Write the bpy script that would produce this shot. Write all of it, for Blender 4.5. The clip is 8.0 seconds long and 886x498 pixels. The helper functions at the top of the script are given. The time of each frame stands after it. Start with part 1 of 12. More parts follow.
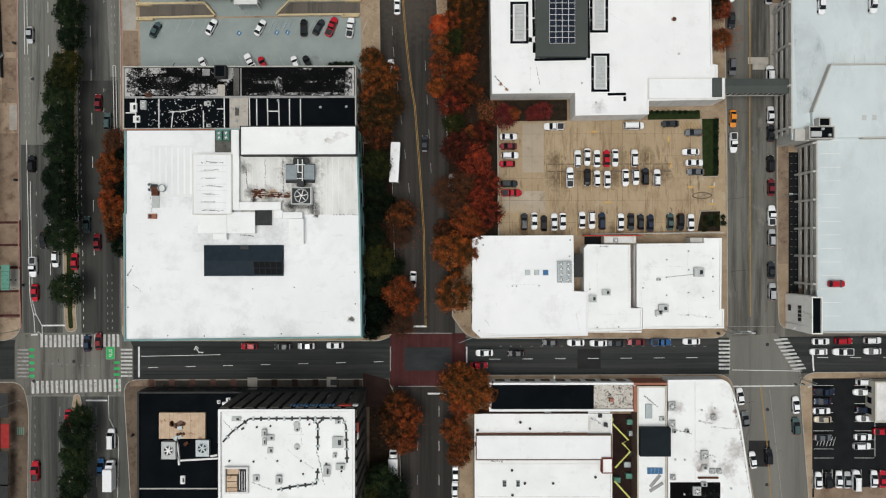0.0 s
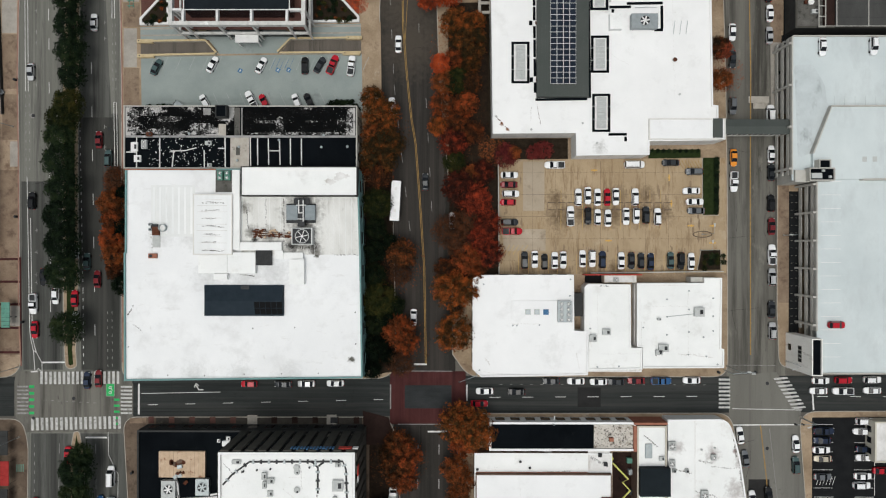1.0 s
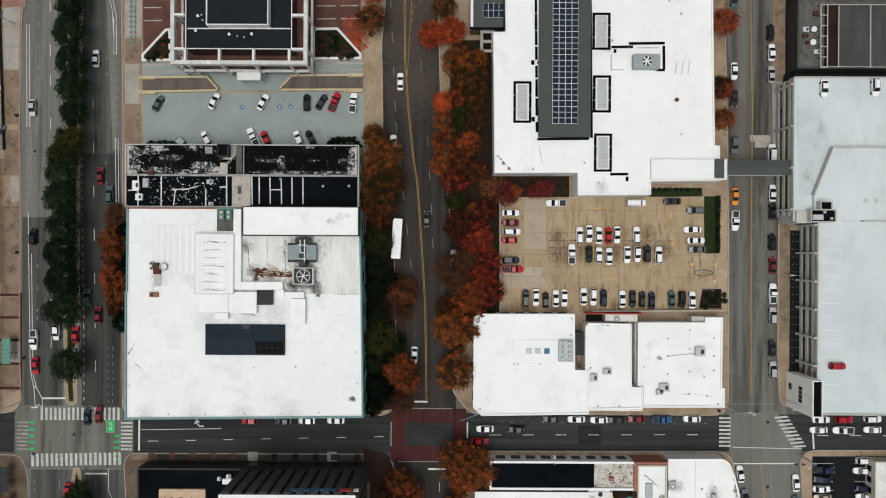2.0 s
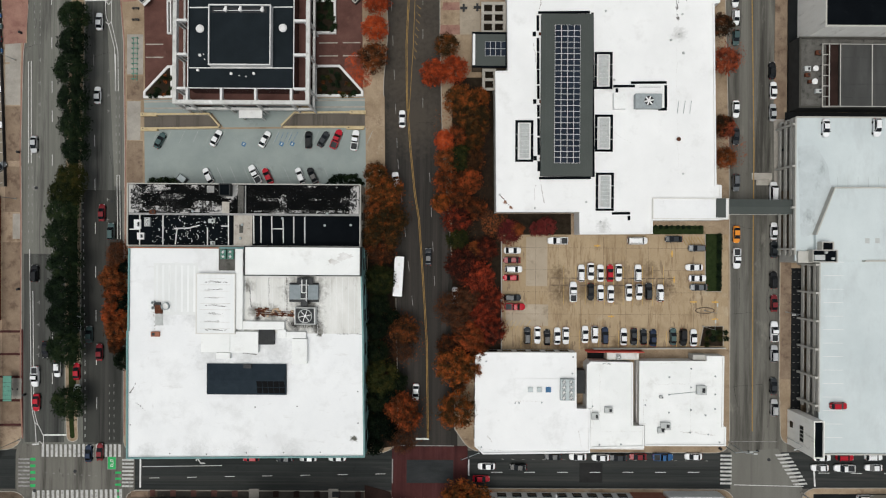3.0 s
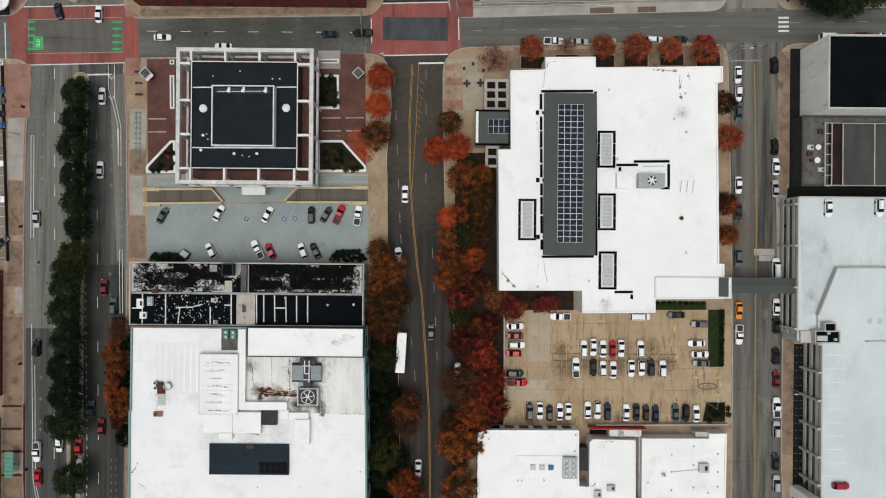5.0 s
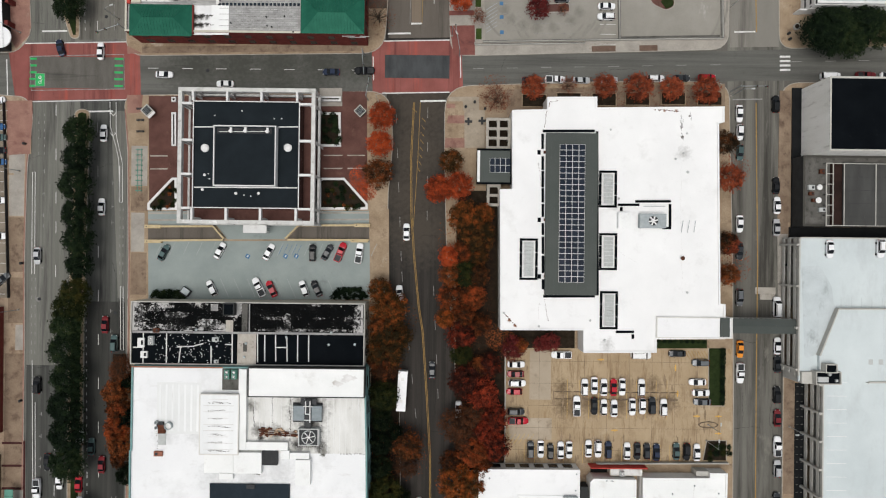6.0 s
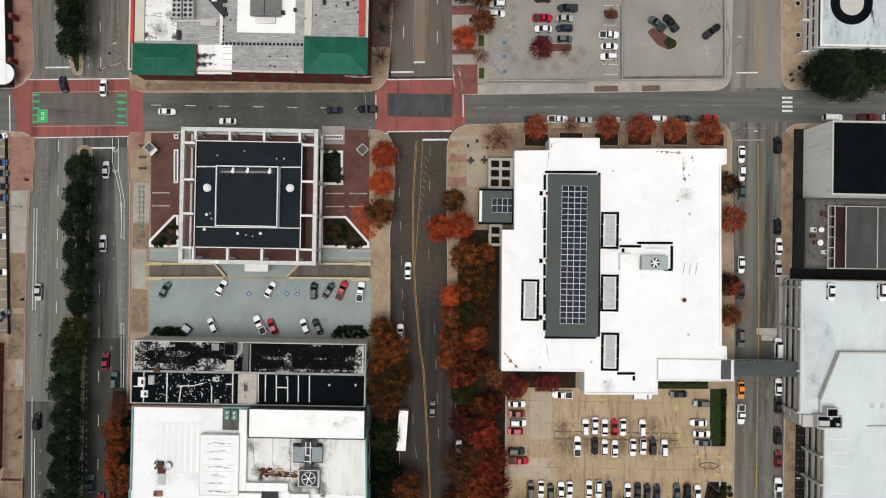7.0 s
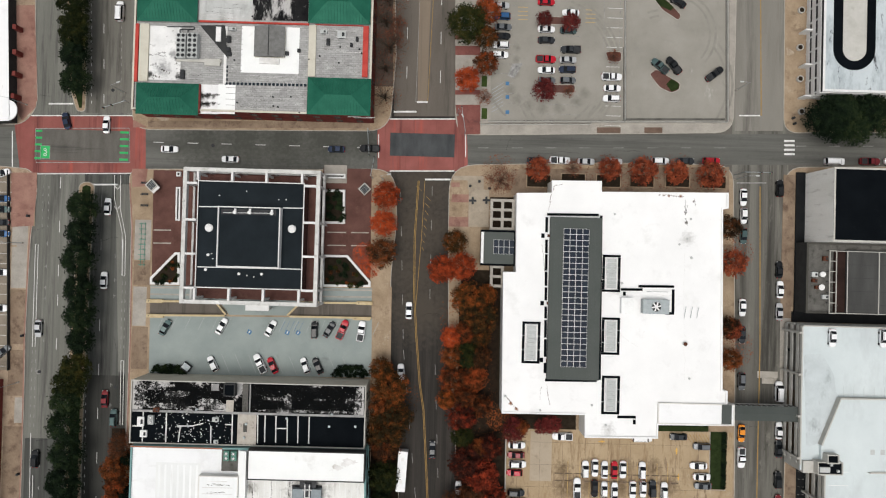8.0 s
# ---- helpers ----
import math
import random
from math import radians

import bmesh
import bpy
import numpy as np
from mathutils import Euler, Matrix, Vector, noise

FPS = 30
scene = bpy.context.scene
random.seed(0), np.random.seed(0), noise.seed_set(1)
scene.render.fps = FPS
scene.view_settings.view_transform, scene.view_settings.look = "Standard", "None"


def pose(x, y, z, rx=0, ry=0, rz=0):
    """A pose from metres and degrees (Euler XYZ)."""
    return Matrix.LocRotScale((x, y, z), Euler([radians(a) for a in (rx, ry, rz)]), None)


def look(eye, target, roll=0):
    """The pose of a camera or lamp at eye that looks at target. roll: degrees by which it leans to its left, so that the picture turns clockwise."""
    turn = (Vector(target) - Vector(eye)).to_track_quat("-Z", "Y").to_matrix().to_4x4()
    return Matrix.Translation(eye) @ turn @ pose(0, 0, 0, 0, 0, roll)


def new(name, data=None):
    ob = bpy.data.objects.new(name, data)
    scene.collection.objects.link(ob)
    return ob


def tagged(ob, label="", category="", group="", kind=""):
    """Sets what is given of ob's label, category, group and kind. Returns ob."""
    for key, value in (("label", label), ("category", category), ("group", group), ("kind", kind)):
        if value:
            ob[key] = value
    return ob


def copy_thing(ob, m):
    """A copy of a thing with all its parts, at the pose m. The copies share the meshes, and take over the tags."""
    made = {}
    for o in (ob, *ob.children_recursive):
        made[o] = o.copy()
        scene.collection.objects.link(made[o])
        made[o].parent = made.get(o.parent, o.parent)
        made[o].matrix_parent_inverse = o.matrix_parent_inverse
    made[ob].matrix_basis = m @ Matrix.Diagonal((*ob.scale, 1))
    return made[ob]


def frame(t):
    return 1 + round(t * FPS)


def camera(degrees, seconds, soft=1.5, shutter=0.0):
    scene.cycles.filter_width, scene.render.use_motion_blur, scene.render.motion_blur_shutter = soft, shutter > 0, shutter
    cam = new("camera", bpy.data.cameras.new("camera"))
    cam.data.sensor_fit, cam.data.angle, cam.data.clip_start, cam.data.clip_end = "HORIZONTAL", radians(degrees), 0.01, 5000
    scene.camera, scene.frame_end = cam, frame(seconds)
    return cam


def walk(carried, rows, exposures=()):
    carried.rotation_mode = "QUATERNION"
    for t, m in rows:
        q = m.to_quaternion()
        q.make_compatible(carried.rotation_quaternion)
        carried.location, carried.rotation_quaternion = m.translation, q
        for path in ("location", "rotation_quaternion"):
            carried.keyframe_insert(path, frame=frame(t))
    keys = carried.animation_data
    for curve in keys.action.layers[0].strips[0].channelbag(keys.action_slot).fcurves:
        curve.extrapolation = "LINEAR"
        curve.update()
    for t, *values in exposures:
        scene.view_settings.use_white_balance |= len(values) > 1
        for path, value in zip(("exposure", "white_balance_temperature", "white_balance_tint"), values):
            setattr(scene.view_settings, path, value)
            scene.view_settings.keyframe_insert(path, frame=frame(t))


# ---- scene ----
cam = camera(70.0, 8.0, soft=1.15)
PATH = [
    (0.0, 0.87, 0.43, 167.82, -0.119, 0.215, -0.107),
    (0.5, 0.75, 5.38, 167.82, -0.079, 0.181, -0.039),
    (1.0, 0.55, 10.31, 167.82, -0.054, 0.148, 0.054),
    (1.5, 0.30, 15.26, 167.82, -0.040, 0.116, 0.188),
    (3.0, -0.65, 30.03, 167.82, -0.025, 0.023, 0.374),
    (3.5, -1.03, 35.01, 167.82, -0.017, -0.006, 0.392),
    (4.0, -1.36, 39.95, 167.82, -0.001, -0.034, 0.417),
    (4.5, -1.61, 44.84, 167.82, 0.027, -0.062, 0.445),
    (6.0, -2.42, 59.25, 167.82, 0.220, -0.141, 0.645),
    (6.5, -2.78, 64.01, 167.82, 0.333, -0.165, 0.805),
    (7.0, -3.10, 68.76, 167.82, 0.477, -0.189, 1.016),
    (7.5, -3.40, 73.55, 167.82, 0.656, -0.212, 1.276),
    (8.0, -3.79, 78.17, 167.82, 0.872, -0.235, 1.565),
]
walk(cam, [(t, pose(x, y, z, rx, ry, rz)) for t, x, y, z, rx, ry, rz in PATH],
     ((0.0, -0.03, 6450, 8), (3.0, -0.03, 6450, 8), (4.5, -0.05, 6450, 8.5), (6.0, 0.08, 6500, 10), (8.0, 0.18, 6550, 10)))

# ---- light: a bright overcast sky with a weak, very wide sun ----
world = bpy.data.worlds.new("overcast_sky")
scene.world = world
world.use_nodes = True
wn, wl = world.node_tree.nodes, world.node_tree.links
sky = wn.new("ShaderNodeTexSky")
sky.sky_type = "NISHITA"
sky.sun_disc = False
sky.sun_elevation = radians(77)
sky.sun_rotation = radians(208)
sky.air_density, sky.dust_density, sky.ozone_density = 1.2, 4.0, 1.5
cloud = wn.new("ShaderNodeHueSaturation")
cloud.inputs["Saturation"].default_value = 0.25
wl.new(sky.outputs["Color"], cloud.inputs["Color"])
wl.new(cloud.outputs["Color"], wn["Background"].inputs["Color"])
wn["Background"].inputs["Strength"].default_value = 0.10

sun = new("sun", bpy.data.lights.new("sun", "SUN"))
sun.data.energy = 1.5
sun.data.angle = radians(38)
sun.data.color = (1.0, 0.96, 0.9)
sun.matrix_world = look((0, 0, 300), (14, 26, 170))


# ---- materials ----
MATS = {}
ONE = (1, 1, 1)
ALONG_Y = (1, 0.06, 1)
ALONG_X = (0.06, 1, 1)


def surf(name, dark, light, scale=0.25, fine=6.0, fine_amount=0.25, rough=0.85, bump=0.15, metal=0.0, stretch=(1, 1, 1),
         stains=(), vary=0.0, island=0.0, spec=0.06, soot=()):
    """A surface with two scales of tone, fine relief, stains: (colour, scale, from, to, stretch), and soot, any tone
    blended in at spots: (colour, ((x, y, radius), ...), from, to).
    """
    m = bpy.data.materials.new(name)
    m.use_nodes = True
    n, l = m.node_tree.nodes, m.node_tree.links
    b = n["Principled BSDF"]
    b.inputs["Roughness"].default_value = rough
    b.inputs["Metallic"].default_value = metal
    b.inputs["Specular IOR Level"].default_value = spec
    geo = n.new("ShaderNodeNewGeometry")

    def noise_of(sc, st, detail=5.0, seed=0.0, ragged=0.62):
        mp = n.new("ShaderNodeMapping")
        mp.inputs["Scale"].default_value = st
        mp.inputs["Location"].default_value = (seed * 13.7, seed * 7.1, seed * 3.3)
        l.new(geo.outputs["Position"], mp.inputs["Vector"])
        t = n.new("ShaderNodeTexNoise")
        t.inputs["Scale"].default_value = sc
        t.inputs["Detail"].default_value = detail
        t.inputs["Roughness"].default_value = ragged
        l.new(mp.outputs["Vector"], t.inputs["Vector"])
        return t.outputs["Fac"]

    def ramp(fac, lo, hi):
        r = n.new("ShaderNodeMapRange")
        r.inputs["From Min"].default_value, r.inputs["From Max"].default_value = lo, hi
        l.new(fac, r.inputs["Value"])
        return r.outputs["Result"]

    def mix(fac, a, c, kind="MIX"):
        x = n.new("ShaderNodeMix")
        x.data_type, x.blend_type = "RGBA", kind
        if isinstance(fac, float):
            x.inputs[0].default_value = fac
        else:
            l.new(fac, x.inputs[0])
        for v, i in ((a, 6), (c, 7)):
            if isinstance(v, tuple):
                x.inputs[i].default_value = (*v[:3], 1)
            else:
                l.new(v, x.inputs[i])
        return x.outputs[2]

    col = mix(ramp(noise_of(scale, stretch), 0.3, 0.7), dark, light)
    f = noise_of(fine, (1, 1, 1), 3.0, 1.0)
    g = n.new("ShaderNodeMapRange")
    g.inputs["From Min"].default_value, g.inputs["From Max"].default_value = 0.25, 0.75
    g.inputs["To Min"].default_value, g.inputs["To Max"].default_value = 1 - fine_amount, 1 + fine_amount
    l.new(f, g.inputs["Value"])
    hsv = n.new("ShaderNodeHueSaturation")
    l.new(col, hsv.inputs["Color"])
    l.new(g.outputs["Result"], hsv.inputs["Value"])
    col = hsv.outputs["Color"]
    for i, (c, sc, lo, hi, st) in enumerate(stains):
        col = mix(ramp(noise_of(sc, st, 8.0, 2.0 + i, 0.7), lo, hi), col, c)
    for i, (c, spots, lo, hi) in enumerate(soot):
        near = None
        for x, y, r in spots:
            d = n.new("ShaderNodeVectorMath")
            d.operation = "DISTANCE"
            flat = n.new("ShaderNodeVectorMath")
            flat.operation = "MULTIPLY"
            flat.inputs[1].default_value = (1, 1, 0)
            l.new(geo.outputs["Position"], flat.inputs[0])
            l.new(flat.outputs[0], d.inputs[0])
            d.inputs[1].default_value = (x, y, 0)
            k = ramp(d.outputs["Value"], r, 0.0)
            if near is not None:
                top = n.new("ShaderNodeMath")
                top.operation = "MAXIMUM"
                l.new(near, top.inputs[0])
                l.new(k, top.inputs[1])
                k = top.outputs[0]
            near = k
        both = n.new("ShaderNodeMath")
        both.operation = "MULTIPLY_ADD"
        l.new(near, both.inputs[0])
        both.inputs[1].default_value = 0.55
        l.new(noise_of(0.9, ONE, 8.0, 9.0 + i, 0.72), both.inputs[2])
        col = mix(ramp(both.outputs[0], lo, hi), col, c)
    if vary or island:
        src = n.new("ShaderNodeObjectInfo").outputs["Random"] if vary else geo.outputs["Random Per Island"]
        r = n.new("ShaderNodeMapRange")
        a = vary or island
        r.inputs["To Min"].default_value, r.inputs["To Max"].default_value = 1 - a, 1 + a
        l.new(src, r.inputs["Value"])
        h = n.new("ShaderNodeHueSaturation")
        l.new(col, h.inputs["Color"])
        l.new(r.outputs["Result"], h.inputs["Value"])
        col = h.outputs["Color"]
    l.new(col, b.inputs["Base Color"])
    if bump:
        bp = n.new("ShaderNodeBump")
        bp.inputs["Strength"].default_value = bump
        bp.inputs["Distance"].default_value = 0.03
        l.new(f, bp.inputs["Height"])
        l.new(bp.outputs["Normal"], b.inputs["Normal"])
    MATS[name] = m
    return m


def paint(name, colour, rough=0.3, metal=0.0, coat=0.0):
    """Smooth paint, plastic or metal with a little wear in the gloss."""
    m = surf(name, tuple(0.92 * c for c in colour), colour, 1.5, 30.0, 0.04, rough, 0.0, metal)
    m.node_tree.nodes["Principled BSDF"].inputs["Coat Weight"].default_value = coat
    return m


# asphalts and pavings
ground_mat = surf("ground_earth", (0.085, 0.08075, 0.07225), (0.136, 0.1275, 0.1105), 0.05, 3.0, 0.2, 0.95)
asphalt_dark = surf("asphalt_dark", (0.02231, 0.0255, 0.0255), (0.03931, 0.0425, 0.04144), 0.10, 9.0, 0.2, 0.9, 0.2, stretch=(0.35, 1, 1),
                    stains=(((0.075, 0.07, 0.066), 0.30, 0.56, 0.8, (0.12, 1, 1)), ((0.02, 0.02, 0.02), 0.5, 0.62, 0.72, (0.3, 1, 1)), ((0.062, 0.062, 0.058), 0.34, 0.50, 0.74, (0.012, 1, 1)), ((0.014, 0.016, 0.016), 0.6, 0.52, 0.74, (0.012, 1, 1))))
# The soot spots here are a paler tone along the street's northern stretch.
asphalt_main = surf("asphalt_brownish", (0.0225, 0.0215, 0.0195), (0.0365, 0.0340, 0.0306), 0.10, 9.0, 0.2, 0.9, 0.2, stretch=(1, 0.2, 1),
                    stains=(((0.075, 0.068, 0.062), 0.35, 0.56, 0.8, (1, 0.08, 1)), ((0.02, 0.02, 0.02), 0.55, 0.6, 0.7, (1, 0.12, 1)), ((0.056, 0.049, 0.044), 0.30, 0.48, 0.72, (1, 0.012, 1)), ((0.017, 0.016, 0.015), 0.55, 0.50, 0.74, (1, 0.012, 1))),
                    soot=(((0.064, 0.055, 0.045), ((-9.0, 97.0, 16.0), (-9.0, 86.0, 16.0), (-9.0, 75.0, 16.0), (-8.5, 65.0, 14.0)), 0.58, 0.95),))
asphalt_old = surf("asphalt_weathered", (0.1242, 0.1242, 0.1093), (0.1925, 0.1925, 0.1714), 0.12, 9.0, 0.18, 0.92, 0.2, stretch=(1, 0.12, 1),
                   stains=(((0.06, 0.058, 0.055), 0.4, 0.52, 0.7, ALONG_Y), ((0.17, 0.165, 0.15), 0.15, 0.6, 0.7, (1, 0.4, 1)), ((0.06, 0.06, 0.055), 0.40, 0.50, 0.74, (1, 0.012, 1))))
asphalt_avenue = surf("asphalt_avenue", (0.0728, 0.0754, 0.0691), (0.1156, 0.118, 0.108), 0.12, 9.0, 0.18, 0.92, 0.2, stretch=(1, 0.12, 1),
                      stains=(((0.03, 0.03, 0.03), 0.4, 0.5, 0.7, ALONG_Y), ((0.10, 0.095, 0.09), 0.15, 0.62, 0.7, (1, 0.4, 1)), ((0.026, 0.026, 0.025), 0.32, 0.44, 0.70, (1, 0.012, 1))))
asphalt_mid = surf("asphalt_mid", (0.108, 0.104, 0.091), (0.175, 0.169, 0.149), 0.12, 9.0, 0.18, 0.92, 0.2, stretch=(1, 0.12, 1),
                   stains=(((0.05, 0.048, 0.042), 0.35, 0.48, 0.66, ALONG_Y), ((0.20, 0.19, 0.165), 0.22, 0.60, 0.72, (1, 0.5, 1)), ((0.035, 0.034, 0.03), 0.6, 0.62, 0.72, (1, 0.3, 1)), ((0.062, 0.059, 0.053), 0.40, 0.50, 0.74, (1, 0.012, 1))))
asphalt_shady = surf("asphalt_shade_and_dirt", (0.036, 0.037, 0.034), (0.058, 0.059, 0.054), 0.12, 9.0, 0.18, 0.92, 0.2, stretch=(1, 0.12, 1),
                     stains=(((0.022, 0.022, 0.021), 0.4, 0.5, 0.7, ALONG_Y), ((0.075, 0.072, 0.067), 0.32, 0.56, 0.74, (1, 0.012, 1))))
asphalt_dusty = surf("asphalt_dusty", (0.120, 0.116, 0.103), (0.180, 0.176, 0.158), 0.12, 9.0, 0.16, 0.92, 0.2, stretch=(1, 0.12, 1),
                     stains=(((0.085, 0.08, 0.07), 0.4, 0.52, 0.72, (1, 0.012, 1)), ((0.05, 0.048, 0.044), 0.25, 0.62, 0.74, ONE)))
# Spots darken the road beside the brick hotel, its shade put into the colour.
asphalt_north = surf("asphalt_north", (0.094, 0.0945, 0.085), (0.140, 0.140, 0.128), 0.12, 9.0, 0.18, 0.92, 0.2, stretch=(0.12, 1, 1),
                     stains=(((0.07, 0.068, 0.064), 0.4, 0.52, 0.75, ALONG_X), ((0.06, 0.06, 0.055), 0.42, 0.48, 0.72, (0.012, 1, 1))),
                     soot=(((0.062, 0.064, 0.056), ((-68.0, 108.5, 12.0), (-57.0, 108.8, 13.0), (-46.0, 109.0, 13.0), (-35.0, 109.3, 13.0), (-25.0, 109.5, 10.0)), 0.55, 1.0),))
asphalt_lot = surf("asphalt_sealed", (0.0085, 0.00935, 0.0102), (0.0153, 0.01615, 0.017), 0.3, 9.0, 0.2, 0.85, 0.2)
asphalt_patch = surf("asphalt_patch", (0.0204, 0.0204, 0.0204), (0.0289, 0.0289, 0.0289), 0.4, 9.0, 0.2, 0.9, 0.2)
asphalt_warm = surf("asphalt_warm", (0.1593, 0.1274, 0.0968), (0.2183, 0.177, 0.1369), 0.12, 9.0, 0.16, 0.92, 0.2, stretch=(1, 0.12, 1),
                    stains=(((0.10, 0.082, 0.066), 0.4, 0.52, 0.72, (1, 0.012, 1)),))
verge_shaded_leafy = surf("verge_shade_and_leaves", (0.075, 0.058, 0.048), (0.125, 0.098, 0.080), 0.25, 7.0, 0.3, 0.95, 0.3,
                   stains=(((0.15, 0.055, 0.04), 0.3, 0.56, 0.74, ONE), ((0.22, 0.19, 0.16), 0.5, 0.64, 0.74, ONE)))
walk_shaded = surf("pavement_shaded", (0.036, 0.033, 0.0288), (0.066, 0.06, 0.0516), 0.25, 6.0, 0.2, 0.9, 0.2,
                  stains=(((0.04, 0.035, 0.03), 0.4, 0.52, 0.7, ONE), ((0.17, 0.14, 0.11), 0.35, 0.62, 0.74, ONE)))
walk_sand = surf("pavement_sand", (0.27, 0.228, 0.176), (0.37, 0.318, 0.25), 0.25, 5.0, 0.15, 0.9, 0.2,
                 stains=(((0.2, 0.165, 0.13), 0.3, 0.56, 0.75, ONE),))
walk_tan = surf("pavement_tan", (0.2203, 0.1606, 0.1056), (0.3672, 0.2846, 0.1973), 0.18, 5.0, 0.2, 0.9, 0.2,
                stains=(((0.13, 0.085, 0.06), 0.35, 0.55, 0.72, ONE), ((0.46, 0.40, 0.32), 0.12, 0.62, 0.7, ONE)))
walk_grey = surf("pavement_grey", (0.255, 0.238, 0.2125), (0.3825, 0.357, 0.3145), 0.25, 5.0, 0.15, 0.9, 0.2,
                 stains=(((0.2, 0.17, 0.14), 0.3, 0.58, 0.75, ONE),))
walk_brown = surf("pavement_brown", (0.1615, 0.1148, 0.08075), (0.2635, 0.1997, 0.1445), 0.2, 5.0, 0.2, 0.9, 0.2,
                  stains=(((0.09, 0.06, 0.045), 0.4, 0.5, 0.72, ONE),))
kerb_mat = surf("kerb_concrete", (0.289, 0.272, 0.238), (0.408, 0.3825, 0.34), 0.4, 8.0, 0.15, 0.9, 0.1,
                stains=(((0.2, 0.17, 0.14), 0.5, 0.55, 0.7, ONE),))
lot_tan = surf("lot_concrete_tan", (0.315, 0.235, 0.145), (0.42, 0.328, 0.216), 0.06, 4.0, 0.1, 0.9, 0.1,
               stains=(((0.27, 0.20, 0.125), 0.16, 0.5, 0.76, ONE), ((0.24, 0.155, 0.08), 0.5, 0.57, 0.72, (1, 0.22, 1)), ((0.15, 0.11, 0.07), 1.1, 0.66, 0.74, (1, 0.5, 1)),
                       ((0.47, 0.395, 0.29), 0.07, 0.58, 0.70, ONE), ((0.21, 0.145, 0.085), 0.9, 0.52, 0.68, (1, 0.12, 1))),
               soot=(((0.16, 0.115, 0.07), ((31.0, 19.0, 6.0), (38.0, 19.5, 6.0), (45.0, 19.5, 6.0), (52.0, 19.5, 6.0), (58.0, 20.0, 5.0), (30.0, 23.5, 4.0), (38.0, 24.5, 4.0), (46.0, 24.5, 4.0), (54.0, 24.5, 4.0), (22.0, 5.0, 4.0), (30.0, 5.0, 4.0), (38.0, 5.0, 4.0), (46.0, 5.0, 4.0), (54.0, 5.0, 4.0), (62.0, 5.0, 4.0)), 0.62, 1.0),))
lot_slab = surf("lot_concrete_slab", (0.33, 0.275, 0.205), (0.42, 0.355, 0.275), 0.10, 4.0, 0.1, 0.9, 0.1, stains=(((0.22, 0.175, 0.125), 0.3, 0.54, 0.74, ONE),))
lot_grey = surf("lot_asphalt_bluegrey", (0.2158, 0.2508, 0.2427), (0.2761, 0.3147, 0.3033), 0.12, 6.0, 0.08, 0.9, 0.1,
                stains=(((0.15, 0.16, 0.165), 0.25, 0.6, 0.8, ONE),))
lot_pale = surf("lot_concrete_pale", (0.23, 0.2195, 0.1917), (0.2927, 0.2788, 0.2474), 0.10, 6.0, 0.08, 0.9, 0.1,
                stains=(((0.22, 0.21, 0.195), 0.15, 0.58, 0.78, ONE), ((0.45, 0.43, 0.4), 0.2, 0.64, 0.76, (1, 0.4, 1))),
                soot=(((0.165, 0.155, 0.135), ((13.7, 123.4, 2.2), (15.4, 121.2, 2.2), (18.5, 119.5, 2.2), (22.2, 118.7, 2.2), (26.7, 119.0, 2.2), (31.2, 120.9, 2.2), (33.4, 123.3, 2.2), (14.8, 128.0, 1.8), (15.0, 131.5, 1.6), (15.1, 134.8, 1.4)), 0.58, 1.2),))
brick_pave = surf("brick_paving_dark", (0.0784, 0.0381, 0.0314), (0.1322, 0.0672, 0.056), 0.2, 7.0, 0.25, 0.9, 0.25,
                  stains=(((0.17, 0.10, 0.08), 0.3, 0.6, 0.75, ONE),))
brick_red = surf("crossing_red", (0.19, 0.066, 0.057), (0.275, 0.100, 0.088), 0.15, 6.0, 0.15, 0.85, 0.15,
                 stains=(((0.22, 0.085, 0.07), 0.3, 0.5, 0.75, ONE), ((0.42, 0.085, 0.058), 0.16, 0.57, 0.72, (1, 0.05, 1)), ((0.10, 0.035, 0.032), 0.34, 0.52, 0.70, (1, 0.03, 1))))
brick_deep = surf("brick_paving_deep_red", (0.15, 0.055, 0.048), (0.225, 0.092, 0.078), 0.25, 6.0, 0.2, 0.9, 0.2,
                  stains=(((0.10, 0.045, 0.04), 0.4, 0.55, 0.75, ONE), ((0.30, 0.20, 0.16), 0.3, 0.64, 0.76, ONE)))
brick_dusty = surf("brick_paving_dusty", (0.21, 0.1105, 0.0884), (0.3205, 0.1878, 0.1492), 0.25, 6.0, 0.2, 0.9, 0.2,
                   stains=(((0.13, 0.06, 0.05), 0.35, 0.55, 0.75, ONE), ((0.36, 0.27, 0.21), 0.2, 0.6, 0.75, ONE)))
asphalt_brown_pale = surf("asphalt_pale_brown", (0.098, 0.086, 0.073), (0.145, 0.128, 0.110), 0.10, 9.0, 0.2, 0.9, 0.2, stretch=(1, 0.15, 1),
                          stains=(((0.05, 0.047, 0.042), 0.4, 0.52, 0.7, ALONG_Y),))
slate_south = surf("crossing_centre_dark", (0.0187, 0.02125, 0.0221), (0.03825, 0.0408, 0.0425), 0.35, 6.0, 0.2, 0.8, 0.2, stretch=(0.3, 1, 1))
crack_seal = surf("crack_sealant", (0.0136, 0.0136, 0.0136), (0.0221, 0.0221, 0.0221), 1.0, 9.0, 0.1, 0.7, 0.0)
deck_stained = surf("deck_concrete_stained", (0.425, 0.476, 0.4972), (0.527, 0.578, 0.595), 0.1, 6.0, 0.05, 0.8, 0.05,
                    stains=(((0.30, 0.34, 0.36), 0.3, 0.48, 0.66, (1, 0.3, 1)), ((0.05, 0.05, 0.055), 0.6, 0.585, 0.65, (1, 0.3, 1)), ((0.42, 0.16, 0.10), 0.4, 0.68, 0.74, ONE)))
